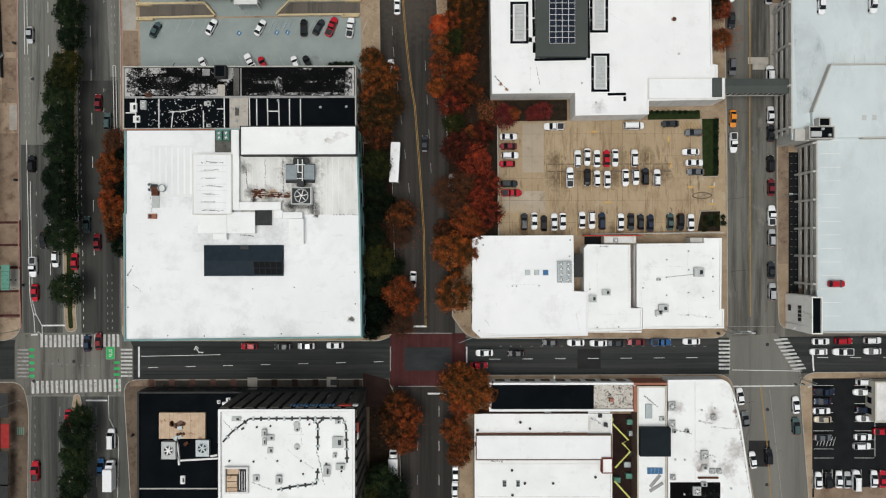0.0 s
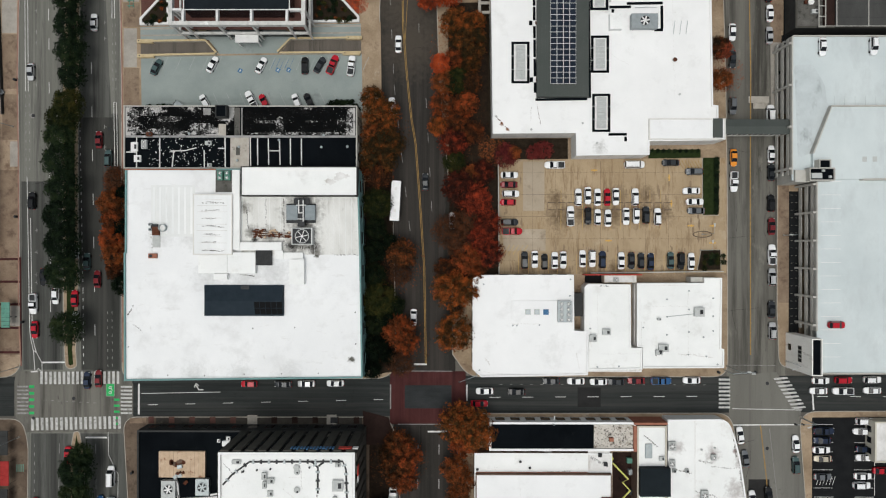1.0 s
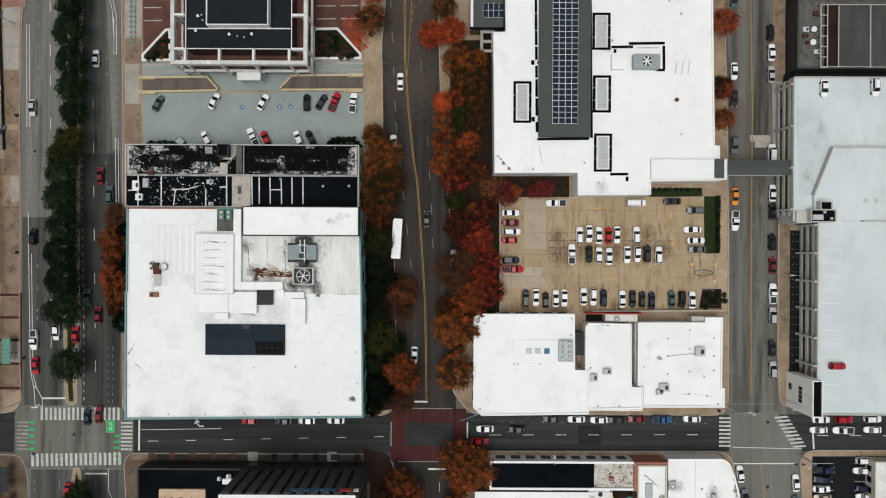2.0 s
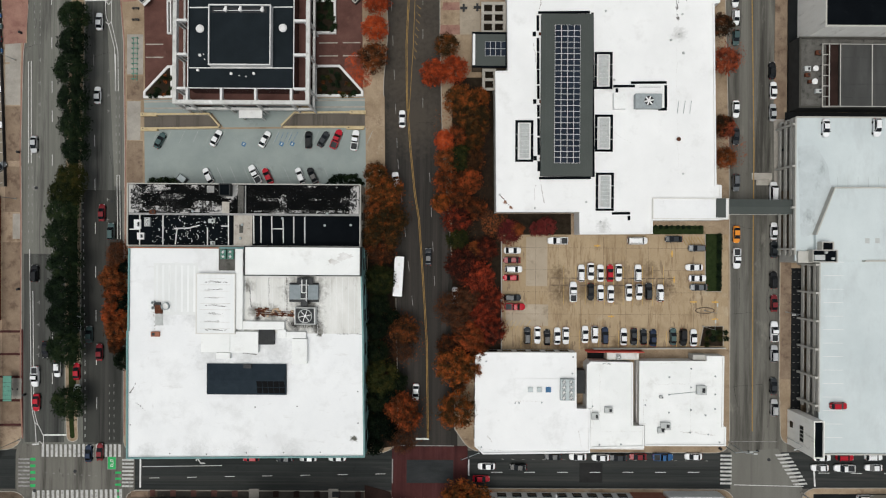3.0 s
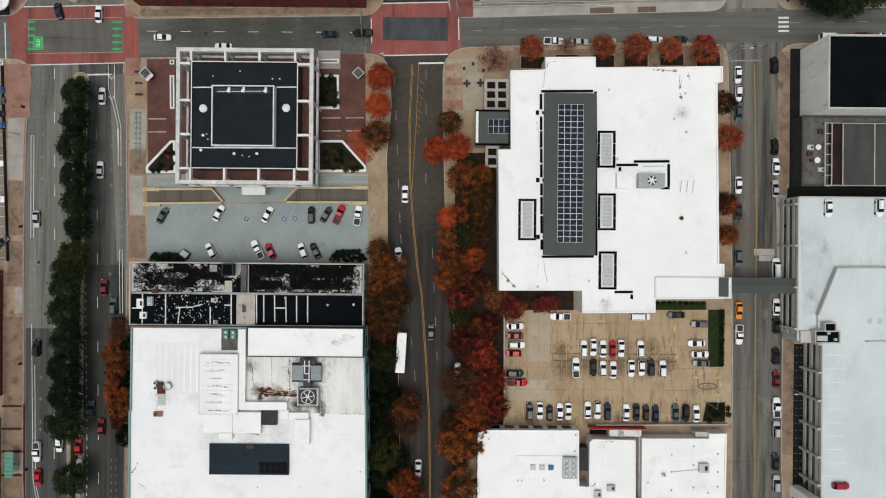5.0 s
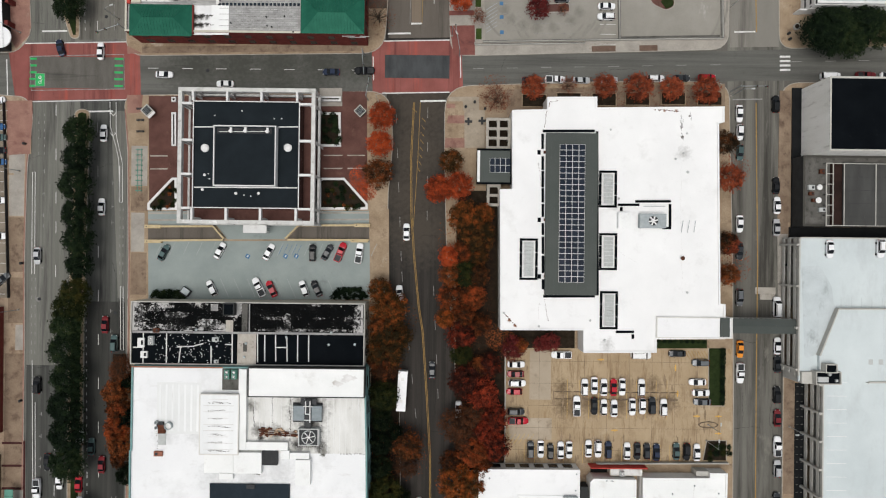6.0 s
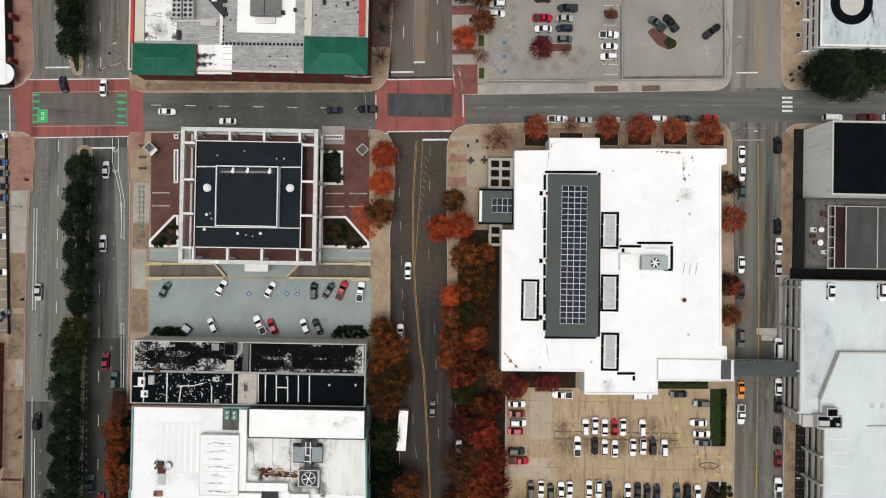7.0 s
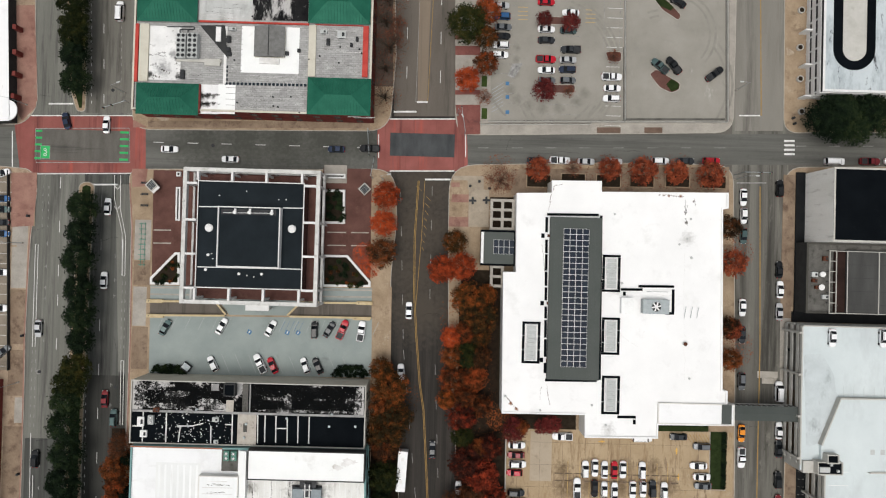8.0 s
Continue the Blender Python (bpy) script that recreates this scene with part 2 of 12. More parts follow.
brick_maroon = surf("crossing_maroon", (0.0425, 0.0153, 0.0153), (0.07225, 0.0255, 0.0238), 0.15, 6.0, 0.2, 0.85, 0.15,
                    stains=(((0.09, 0.035, 0.036), 0.3, 0.5, 0.75, (1, 0.05, 1)), ((0.028, 0.012, 0.012), 0.4, 0.52, 0.7, (1, 0.03, 1))))
slate_dark = surf("crossing_centre", (0.03825, 0.0425, 0.0442), (0.0765, 0.08075, 0.0833), 0.35, 6.0, 0.2, 0.8, 0.2, stretch=(1, 0.3, 1))
line_white = surf("road_paint_white", (0.5, 0.5, 0.49), (0.75, 0.75, 0.73), 0.8, 10.0, 0.15, 0.7, 0.05,
                  stains=(((0.22, 0.22, 0.21), 2.2, 0.58, 0.72, ONE),))
line_zebra = surf("road_paint_trodden", (0.36, 0.36, 0.35), (0.60, 0.60, 0.58), 0.6, 10.0, 0.15, 0.75, 0.05,
                  stains=(((0.16, 0.155, 0.145), 1.6, 0.54, 0.66, ONE), ((0.10, 0.10, 0.095), 0.35, 0.62, 0.72, (1, 0.4, 1))))
line_worn = surf("road_paint_worn", (0.187, 0.187, 0.1785), (0.357, 0.3485, 0.34), 0.8, 10.0, 0.15, 0.7, 0.05,
                 stains=(((0.12, 0.12, 0.12), 1.8, 0.5, 0.65, ONE),))
line_yellow = surf("road_paint_yellow", (0.255, 0.1573, 0.04675), (0.357, 0.2295, 0.0765), 0.5, 10.0, 0.2, 0.7, 0.05,
                   stains=(((0.16, 0.11, 0.06), 1.2, 0.55, 0.7, ONE),))
line_yellow_faint = surf("lot_paint_yellow", (0.46, 0.30, 0.10), (0.54, 0.38, 0.15), 0.5, 10.0, 0.2, 0.7, 0.05)
line_yellow_lot = surf("lot_paint_orange", (0.50, 0.29, 0.07), (0.62, 0.38, 0.10), 0.5, 10.0, 0.2, 0.7, 0.05)
line_green = surf("road_paint_green", (0.0255, 0.306, 0.085), (0.051, 0.425, 0.136), 0.5, 10.0, 0.15, 0.7, 0.05)
line_blue = surf("lot_paint_blue", (0.05, 0.12, 0.24), (0.08, 0.19, 0.33), 0.5, 10.0, 0.15, 0.7, 0.05)
grass_mat = surf("lawn", (0.0119, 0.0204, 0.0068), (0.0255, 0.0374, 0.01275), 0.8, 14.0, 0.4, 0.95, 0.4)
soil_mat = surf("planting_soil", (0.0136, 0.0102, 0.0068), (0.0323, 0.0238, 0.01615), 0.8, 8.0, 0.3, 0.95, 0.4)
tree_shade_mat = surf("tree_shade_and_leaves", (0.012, 0.009, 0.007), (0.03, 0.02, 0.013), 0.8, 9.0, 0.35, 0.95, 0.4,
                 stains=(((0.09, 0.03, 0.012), 1.6, 0.62, 0.7, ONE),))
walk_west = surf("pavement_west", (0.2404, 0.1774, 0.1259), (0.3892, 0.3034, 0.2175), 0.2, 5.0, 0.2, 0.9, 0.2,
                 stains=(((0.13, 0.085, 0.06), 0.4, 0.52, 0.72, ONE), ((0.42, 0.38, 0.32), 0.1, 0.6, 0.68, (1, 0.4, 1))))
walk_umber = surf("pavement_umber", (0.09, 0.066, 0.05), (0.16, 0.122, 0.09), 0.2, 5.0, 0.2, 0.9, 0.2,
                  stains=(((0.05, 0.036, 0.028), 0.4, 0.5, 0.72, ONE),))
lot_west = surf("lot_concrete_brown", (0.17, 0.145, 0.115), (0.25, 0.215, 0.17), 0.12, 6.0, 0.12, 0.9, 0.1,
                stains=(((0.10, 0.085, 0.07), 0.3, 0.55, 0.72, ONE),))
brick_black = surf("brick_paving_blackened", (0.0176, 0.0112, 0.0096), (0.036, 0.0208, 0.0176), 0.25, 7.0, 0.25, 0.9, 0.2,
                   stains=(((0.09, 0.05, 0.04), 0.4, 0.62, 0.74, ONE),))
slate_brown = surf("crossing_centre_brown", (0.085, 0.08, 0.07), (0.135, 0.128, 0.115), 0.3, 8.0, 0.2, 0.85, 0.2, stretch=(1, 0.25, 1),
                   stains=(((0.05, 0.048, 0.045), 0.3, 0.55, 0.72, ALONG_X),))
# roofs and walls
roof_white = surf("roof_membrane_white", (0.74, 0.755, 0.745), (0.83, 0.84, 0.83), 0.12, 5.0, 0.03, 0.6, 0.05,
                  stains=(((0.62, 0.62, 0.60), 0.25, 0.57, 0.8, ONE), ((0.45, 0.43, 0.40), 0.5, 0.64, 0.80, ONE), ((0.22, 0.2, 0.18), 1.3, 0.69, 0.76, ONE)))
roof_white_clean = surf("roof_membrane_clean", (0.745, 0.753, 0.757), (0.818, 0.825, 0.826), 0.08, 5.0, 0.02, 0.6, 0.04,
                        stains=(((0.64, 0.645, 0.64), 0.15, 0.54, 0.8, ONE), ((0.52, 0.51, 0.49), 0.4, 0.64, 0.82, (1, 0.4, 1)), ((0.32, 0.28, 0.24), 1.0, 0.71, 0.78, ONE)))
roof_department = surf("roof_membrane_department", (0.735, 0.747, 0.755), (0.808, 0.818, 0.822), 0.08, 5.0, 0.02, 0.6, 0.04,
                       stains=(((0.64, 0.645, 0.645), 0.15, 0.52, 0.78, ONE), ((0.60, 0.60, 0.59), 0.5, 0.60, 0.80, (0.35, 1, 1)), ((0.50, 0.49, 0.47), 0.4, 0.66, 0.82, (1, 0.4, 1)), ((0.30, 0.27, 0.24), 1.0, 0.71, 0.78, ONE)),
                       soot=(((0.56, 0.57, 0.57), ((-49.0, 3.0, 9.0), (-42.0, 4.0, 7.0), (-58.0, 3.0, 6.0), (-62.0, 14.0, 6.0), (-70.5, 13.0, 5.0), (-50.0, -21.5, 5.0), (-38.0, -21.5, 5.0), (-62.0, -21.5, 5.0), (-74.0, -21.5, 4.0)), 0.62, 1.12),
                             ((0.10, 0.10, 0.085), ((-22.6, -17.4, 1.8), (-70.1, 22.2, 1.5), (-31.3, 8.6, 1.6)), 0.74, 0.96)))
roof_solar = surf("roof_membrane_solar", (0.755, 0.760, 0.757), (0.828, 0.832, 0.828), 0.08, 5.0, 0.02, 0.6, 0.04,
                  stains=(((0.66, 0.66, 0.65), 0.15, 0.55, 0.8, ONE), ((0.46, 0.43, 0.39), 0.7, 0.67, 0.80, ONE)),
                  soot=(((0.50, 0.50, 0.49), ((59.0, 85.0, 3.2), (41.0, 72.0, 3.0), (40.0, 36.0, 3.0)), 0.66, 1.05), ((0.24, 0.12, 0.07), ((24.4, 96.5, 1.0), (15.0, 42.0, 1.2), (16.5, 40.6, 1.0), (54.0, 95.8, 1.1), (57.0, 95.7, 1.0)), 0.80, 0.95), ((0.12, 0.11, 0.10), ((58.4, 91.5, 1.3), (58.6, 89.0, 1.1), (60.5, 94.5, 0.9)), 0.82, 0.95)))
roof_white_ribbed = surf("roof_coated_white", (0.70, 0.72, 0.72), (0.83, 0.84, 0.84), 0.2, 5.0, 0.04, 0.6, 0.05, stretch=(1, 0.1, 1),
                         stains=(((0.55, 0.54, 0.52), 0.5, 0.6, 0.8, ALONG_Y),))
roof_white_dirty = surf("roof_membrane_dirty", (0.55, 0.54, 0.52), (0.76, 0.76, 0.75), 0.3, 5.0, 0.08, 0.7, 0.08,
                        stains=(((0.40, 0.37, 0.33), 0.35, 0.54, 0.75, (1, 0.35, 1)), ((0.12, 0.11, 0.1), 1.1, 0.66, 0.74, ONE)))
roof_sheet_old = surf("roof_sheet_old", (0.60, 0.60, 0.57), (0.76, 0.76, 0.74), 0.3, 5.0, 0.06, 0.7, 0.08, stretch=(1, 0.3, 1),
                      stains=(((0.42, 0.41, 0.38), 0.40, 0.55, 0.75, (1, 0.3, 1)), ((0.16, 0.15, 0.13), 1.2, 0.66, 0.75, ONE)),
                      soot=(((0.16, 0.155, 0.14), ((-35.0, 19.6, 7.5), (-34.6, 13.4, 6.0), (-43.0, 13.4, 3.6), (-47.5, 14.5, 2.6), (-49.5, 20.5, 2.4), (-31.4, 9.4, 2.6)), 0.60, 1.02),
                            ((0.030, 0.028, 0.026), ((-35.0, 21.9, 3.4), (-34.8, 16.2, 3.2), (-37.4, 11.0, 2.6), (-32.2, 10.8, 2.6), (-46.8, 12.4, 1.6)), 0.62, 0.98)))
roof_littered = surf("roof_littered", (0.45, 0.42, 0.37), (0.62, 0.59, 0.54), 0.5, 6.0, 0.15, 0.9, 0.1,
                     stains=(((0.16, 0.13, 0.10), 0.9, 0.52, 0.62, ONE), ((0.05, 0.045, 0.04), 1.6, 0.60, 0.66, ONE), ((0.72, 0.70, 0.67), 1.3, 0.60, 0.68, ONE)))
roof_corner_shop = surf("roof_corner_shop", (0.74, 0.755, 0.745), (0.83, 0.84, 0.83), 0.12, 5.0, 0.03, 0.6, 0.05,
                        stains=(((0.60, 0.58, 0.56), 0.25, 0.57, 0.8, ONE), ((0.40, 0.38, 0.36), 0.7, 0.66, 0.78, ONE)),
                        soot=(((0.46, 0.44, 0.43), ((76.0, -52.0, 5.0), (73.5, -56.5, 4.0), (69.7, -42.8, 3.5), (67.0, -55.0, 4.0), (60.5, -41.0, 3.0), (77.0, -44.5, 3.0)), 0.66, 1.0), ((0.30, 0.24, 0.23), ((75.6, -42.0, 1.6), (77.4, -48.0, 2.0), (70.0, -43.0, 1.6), (66.6, -56.6, 2.0)), 0.72, 1.0)))
roof_bars = surf("roof_field_greyed", (0.65, 0.665, 0.66), (0.73, 0.745, 0.74), 0.15, 5.0, 0.03, 0.65, 0.05, stains=(((0.74, 0.75, 0.74), 0.3, 0.5, 0.7, ALONG_Y),))
roof_sooty_panel = surf("roof_panel_sooty", (0.66, 0.66, 0.66), (0.78, 0.78, 0.78), 0.3, 5.0, 0.05, 0.7, 0.06,
                        soot=(((0.05, 0.048, 0.044), ((-65.2, 117.4, 2.0), (-63.6, 117.4, 1.5), (-62.0, 117.35, 0.9), (-60.4, 117.3, 0.5), (-65.2, 115.4, 1.9), (-63.6, 115.5, 1.3), (-62.0, 115.6, 0.8)), 0.62, 0.98),))
roof_coating_torn = surf("roof_coating_torn", (0.62, 0.62, 0.61), (0.78, 0.78, 0.77), 0.25, 5.0, 0.06, 0.7, 0.08,
                         stains=(((0.36, 0.36, 0.35), 0.22, 0.56, 0.7, ONE), ((0.10, 0.10, 0.10), 0.9, 0.64, 0.70, ONE)),
                         soot=(((0.34, 0.34, 0.34), ((-75.0, 124.0, 3.5), (-72.5, 128.0, 2.0)), 0.66, 0.95), ((0.06, 0.06, 0.058), ((-78.2, 122.6, 1.6), (-71.4, 126.9, 1.5), (-71.0, 122.2, 1.8)), 0.70, 0.90)))
roof_black = surf("roof_bitumen_black", (0.0022, 0.0032, 0.0044), (0.005, 0.0068, 0.0086), 0.15, 6.0, 0.2, 0.8, 0.1, spec=0.025,
                  stains=(((0.012, 0.014, 0.016), 0.4, 0.6, 0.8, ONE),))
roof_black_panel = surf("roof_bitumen_panels", (0.00765, 0.01147, 0.01403), (0.01403, 0.01975, 0.02423), 0.15, 6.0, 0.2, 0.65, 0.1, island=0.12)
roof_patched = surf("roof_bitumen_patched", (0.0020, 0.0024, 0.0028), (0.0060, 0.0066, 0.0072), 0.3, 6.0, 0.3, 0.85, 0.15, spec=0.02,
                    stains=(((0.016, 0.016, 0.016), 0.3, 0.52, 0.62, (0.7, 1, 1)), ((0.06, 0.06, 0.058), 0.5, 0.62, 0.72, (1, 1.4, 1)), ((0.36, 0.36, 0.35), 1.3, 0.635, 0.69, (0.8, 1.3, 1)), ((0.40, 0.39, 0.38), 0.9, 0.66, 0.70, (3.0, 0.25, 1)), ((0.004, 0.004, 0.004), 2.6, 0.47, 0.53, ONE)),
                    soot=(((0.42, 0.41, 0.40), ((-80.0, 44.0, 5.5), (-80.0, 40.0, 6.0), (-72.0, 47.0, 5.0), (-66.0, 37.6, 3.4), (-63.0, 47.0, 4.0), (-57.5, 38.0, 5.0), (-54.0, 44.0, 4.0), (-21.4, 44.0, 4.4), (-21.4, 40.0, 5.0), (-34.0, 47.0, 3.4), (-42.0, 37.6, 3.4)), 0.74, 0.82),))
roof_blotched = surf("roof_blotched_black", (0.006, 0.006, 0.007), (0.02, 0.02, 0.02), 0.3, 6.0, 0.3, 0.8, 0.15,
                    stains=(((0.42, 0.41, 0.40), 0.16, 0.53, 0.60, (1.6, 0.6, 1)), ((0.2, 0.2, 0.195), 0.8, 0.60, 0.68, (1, 0.5, 1))))
roof_cream_dirty = surf("roof_cream_dirty", (0.34, 0.31, 0.27), (0.50, 0.47, 0.42), 0.4, 6.0, 0.1, 0.85, 0.1,
                        stains=(((0.12, 0.11, 0.10), 0.8, 0.6, 0.72, ONE),))
deck_worn = surf("deck_concrete_worn", (0.42, 0.465, 0.475), (0.53, 0.58, 0.59), 0.2, 6.0, 0.08, 0.85, 0.05,
                 stains=(((0.26, 0.28, 0.29), 0.35, 0.55, 0.75, (1, 0.5, 1)),))
pane_black = surf("pane_black_glass", (0.0015, 0.0018, 0.002), (0.003, 0.0035, 0.004), 0.5, 4.0, 0.1, 0.15, 0.0, spec=0.15)
asphalt_bleached = surf("asphalt_bleached", (0.155, 0.148, 0.13), (0.225, 0.215, 0.19), 0.12, 9.0, 0.16, 0.92, 0.2, stretch=(1, 0.12, 1),
                        stains=(((0.12, 0.112, 0.10), 0.4, 0.52, 0.72, ALONG_Y),))
roof_fretted = surf("roof_coating_fretted", (0.012, 0.012, 0.012), (0.05, 0.05, 0.048), 0.5, 6.0, 0.3, 0.8, 0.15,
                   stains=(((0.42, 0.415, 0.41), 0.8, 0.48, 0.56, ONE), ((0.006, 0.006, 0.006), 1.9, 0.50, 0.55, ONE), ((0.012, 0.012, 0.012), 0.35, 0.56, 0.62, ONE)))
concrete_aged = surf("concrete_aged", (0.46, 0.46, 0.44), (0.62, 0.62, 0.60), 0.4, 6.0, 0.08, 0.85, 0.08,
                    stains=(((0.30, 0.29, 0.27), 0.7, 0.54, 0.7, ONE), ((0.74, 0.74, 0.73), 0.5, 0.6, 0.7, ONE)))
roof_sooted = surf("roof_sooted", (0.30, 0.29, 0.28), (0.56, 0.55, 0.54), 0.5, 5.0, 0.12, 0.8, 0.08,
                  stains=(((0.09, 0.085, 0.08), 0.35, 0.52, 0.66, ONE), ((0.05, 0.045, 0.04), 1.2, 0.60, 0.70, ONE), ((0.66, 0.66, 0.65), 0.9, 0.58, 0.68, ONE)))
line_faint = surf("lot_paint_faint", (0.30, 0.32, 0.315), (0.37, 0.39, 0.385), 0.8, 10.0, 0.1, 0.8, 0.0)
line_haze = surf("lot_paint_hazy_blue", (0.30, 0.33, 0.36), (0.38, 0.41, 0.44), 0.8, 10.0, 0.1, 0.8, 0.0)
lot_scuff = surf("lot_tyre_scuff", (0.205, 0.196, 0.172), (0.265, 0.253, 0.224), 0.5, 6.0, 0.1, 0.9, 0.0)
roof_grey = surf("roof_gravel_grey", (0.221, 0.221, 0.2167), (0.357, 0.357, 0.3485), 0.35, 5.0, 0.15, 0.9, 0.15,
                 stains=(((0.14, 0.135, 0.13), 0.6, 0.58, 0.72, (1, 0.5, 1)), ((0.6, 0.6, 0.59), 0.4, 0.62, 0.72, ONE)))
roof_sooted_pale = surf("roof_felt_pale", (0.40, 0.41, 0.40), (0.56, 0.57, 0.56), 0.15, 5.0, 0.06, 0.85, 0.1,
                        stains=(((0.30, 0.30, 0.29), 0.3, 0.52, 0.72, (1, 0.4, 1)), ((0.07, 0.07, 0.068), 0.7, 0.66, 0.72, (0.5, 1, 1))))


def quilted(name, pale, dark, joint, width, height):
    """Lapped felt squares, each a little lighter or darker, with worn joints and stains."""
    m = surf(name, dark, pale, 0.35, 5.0, 0.12, 0.9, 0.15, stains=(((0.16, 0.155, 0.15), 0.6, 0.58, 0.72, (1, 0.5, 1)), ((0.50, 0.50, 0.49), 0.5, 0.62, 0.72, ONE)))
    n, l = m.node_tree.nodes, m.node_tree.links
    old = n["Principled BSDF"].inputs["Base Color"].links[0].from_socket
    geo = n.new("ShaderNodeNewGeometry")
    br = n.new("ShaderNodeTexBrick")
    br.inputs["Scale"].default_value = 1.0
    br.inputs["Brick Width"].default_value, br.inputs["Row Height"].default_value = width, height
    br.inputs["Mortar Size"].default_value, br.inputs["Mortar Smooth"].default_value = 0.05, 0.6
    br.inputs["Color1"].default_value, br.inputs["Color2"].default_value, br.inputs["Mortar"].default_value = (*pale, 1), (*dark, 1), (*joint, 1)
    l.new(geo.outputs["Position"], br.inputs["Vector"])
    x = n.new("ShaderNodeMix")
    x.data_type = "RGBA"
    x.inputs[0].default_value = 0.5
    l.new(old, x.inputs[6])
    l.new(br.outputs["Color"], x.inputs[7])
    l.new(x.outputs[2], n["Principled BSDF"].inputs["Base Color"])
    return m


roof_quilted = quilted("roof_felt_quilted", (0.42, 0.42, 0.41), (0.25, 0.25, 0.245), (0.12, 0.12, 0.115), 1.15, 0.55)
roof_grit_dark = surf("roof_grit_dark", (0.0765, 0.0748, 0.068), (0.136, 0.1318, 0.1207), 0.4, 5.0, 0.25, 0.95, 0.3,
                      stains=(((0.035, 0.034, 0.03), 0.6, 0.52, 0.7, ONE), ((0.20, 0.11, 0.07), 0.6, 0.66, 0.74, ONE)))
roof_screen_dark = surf("roof_screen_dark", (0.04675, 0.0476, 0.0459), (0.07225, 0.0731, 0.07055), 0.3, 5.0, 0.15, 0.9, 0.15, stretch=(1, 0.2, 1))
roof_slate = surf("roof_metal_slate", (0.0612, 0.07055, 0.06545), (0.0748, 0.0833, 0.0782), 0.15, 6.0, 0.06, 0.5, 0.03, metal=0.2)
roof_green = surf("roof_metal_green", (0.0119, 0.085, 0.0561), (0.0221, 0.1232, 0.08075), 0.3, 6.0, 0.1, 0.45, 0.03, metal=0.15,
                  stains=(((0.05, 0.2, 0.14), 0.5, 0.6, 0.8, ALONG_Y),))
deck_roof = surf("deck_concrete_bluish", (0.49, 0.545, 0.555), (0.59, 0.645, 0.65), 0.06, 6.0, 0.04, 0.8, 0.05,
                 stains=(((0.42, 0.455, 0.465), 0.10, 0.54, 0.8, (1, 0.4, 1)), ((0.36, 0.38, 0.385), 0.5, 0.66, 0.8, (1, 0.2, 1)),))
concrete_pale = surf("concrete_pale", (0.391, 0.3825, 0.3485), (0.493, 0.4845, 0.4505), 0.3, 6.0, 0.08, 0.85, 0.08,
                     stains=(((0.33, 0.31, 0.27), 0.5, 0.58, 0.78, (1, 1, 0.2)),))
concrete_white = surf("concrete_white", (0.6026, 0.6026, 0.5926), (0.7232, 0.7232, 0.7131), 0.3, 6.0, 0.06, 0.8, 0.06,
                      stains=(((0.45, 0.43, 0.41), 0.6, 0.58, 0.78, ONE),))
concrete_streaked = surf("concrete_streaked", (0.76, 0.75, 0.70), (0.86, 0.85, 0.81), 0.35, 6.0, 0.08, 0.85, 0.08, stretch=(1, 1, 0.15),
                         stains=(((0.48, 0.46, 0.42), 0.7, 0.56, 0.72, (1, 1, 0.2)),))
stucco_white = surf("wall_stucco_white", (0.62, 0.61, 0.58), (0.72, 0.71, 0.68), 0.4, 6.0, 0.05, 0.85, 0.06)
stucco_cream = surf("wall_painted_cream", (0.476, 0.4505, 0.374), (0.561, 0.5355, 0.459), 0.4, 6.0, 0.08, 0.85, 0.08,
                    stains=(((0.4, 0.36, 0.29), 0.5, 0.6, 0.78, (1, 1, 0.25)),))
wall_brick = surf("wall_red_brick", (0.119, 0.02975, 0.0255), (0.187, 0.051, 0.0425), 0.6, 8.0, 0.25, 0.9, 0.2)
wall_brown = surf("wall_brown_brick", (0.102, 0.068, 0.051), (0.1615, 0.1105, 0.085), 0.6, 8.0, 0.2, 0.9, 0.2)
wall_dark = surf("wall_dark_panel", (0.02975, 0.03145, 0.03145), (0.04675, 0.0476, 0.04675), 0.5, 8.0, 0.12, 0.6, 0.08)
wall_bronze = surf("wall_bronze_panel", (0.0527, 0.051, 0.04505), (0.07225, 0.0697, 0.0612), 0.5, 8.0, 0.1, 0.6, 0.06)
wall_teal = surf("trim_teal", (0.136, 0.255, 0.255), (0.187, 0.3145, 0.306), 0.5, 8.0, 0.08, 0.6, 0.04)
trim_red = surf("parapet_red", (0.357, 0.0425, 0.034), (0.493, 0.0765, 0.0595), 0.5, 8.0, 0.1, 0.7, 0.05)
terracotta = surf("coping_terracotta", (0.255, 0.102, 0.068), (0.34, 0.153, 0.102), 0.5, 8.0, 0.15, 0.8, 0.1)
rust_mat = surf("rust", (0.051, 0.0204, 0.0136), (0.1275, 0.051, 0.02975), 2.0, 12.0, 0.3, 0.95, 0.2)
wood_tan = surf("board_tan", (0.44, 0.32, 0.22), (0.56, 0.43, 0.31), 0.5, 8.0, 0.12, 0.85, 0.08,
                stains=(((0.22, 0.10, 0.06), 0.5, 0.57, 0.66, ONE),))
steel_grey = surf("steel_galvanised", (0.255, 0.289, 0.2975), (0.34, 0.374, 0.3825), 1.0, 12.0, 0.1, 0.45, 0.03, metal=0.5)
steel_dark = surf("steel_dark", (0.0255, 0.0272, 0.0289), (0.04675, 0.04845, 0.051), 1.0, 12.0, 0.1, 0.5, 0.03, metal=0.4)
hvac_pale = surf("hvac_painted_pale", (0.391, 0.408, 0.3995), (0.493, 0.51, 0.5015), 1.0, 12.0, 0.08, 0.5, 0.03)
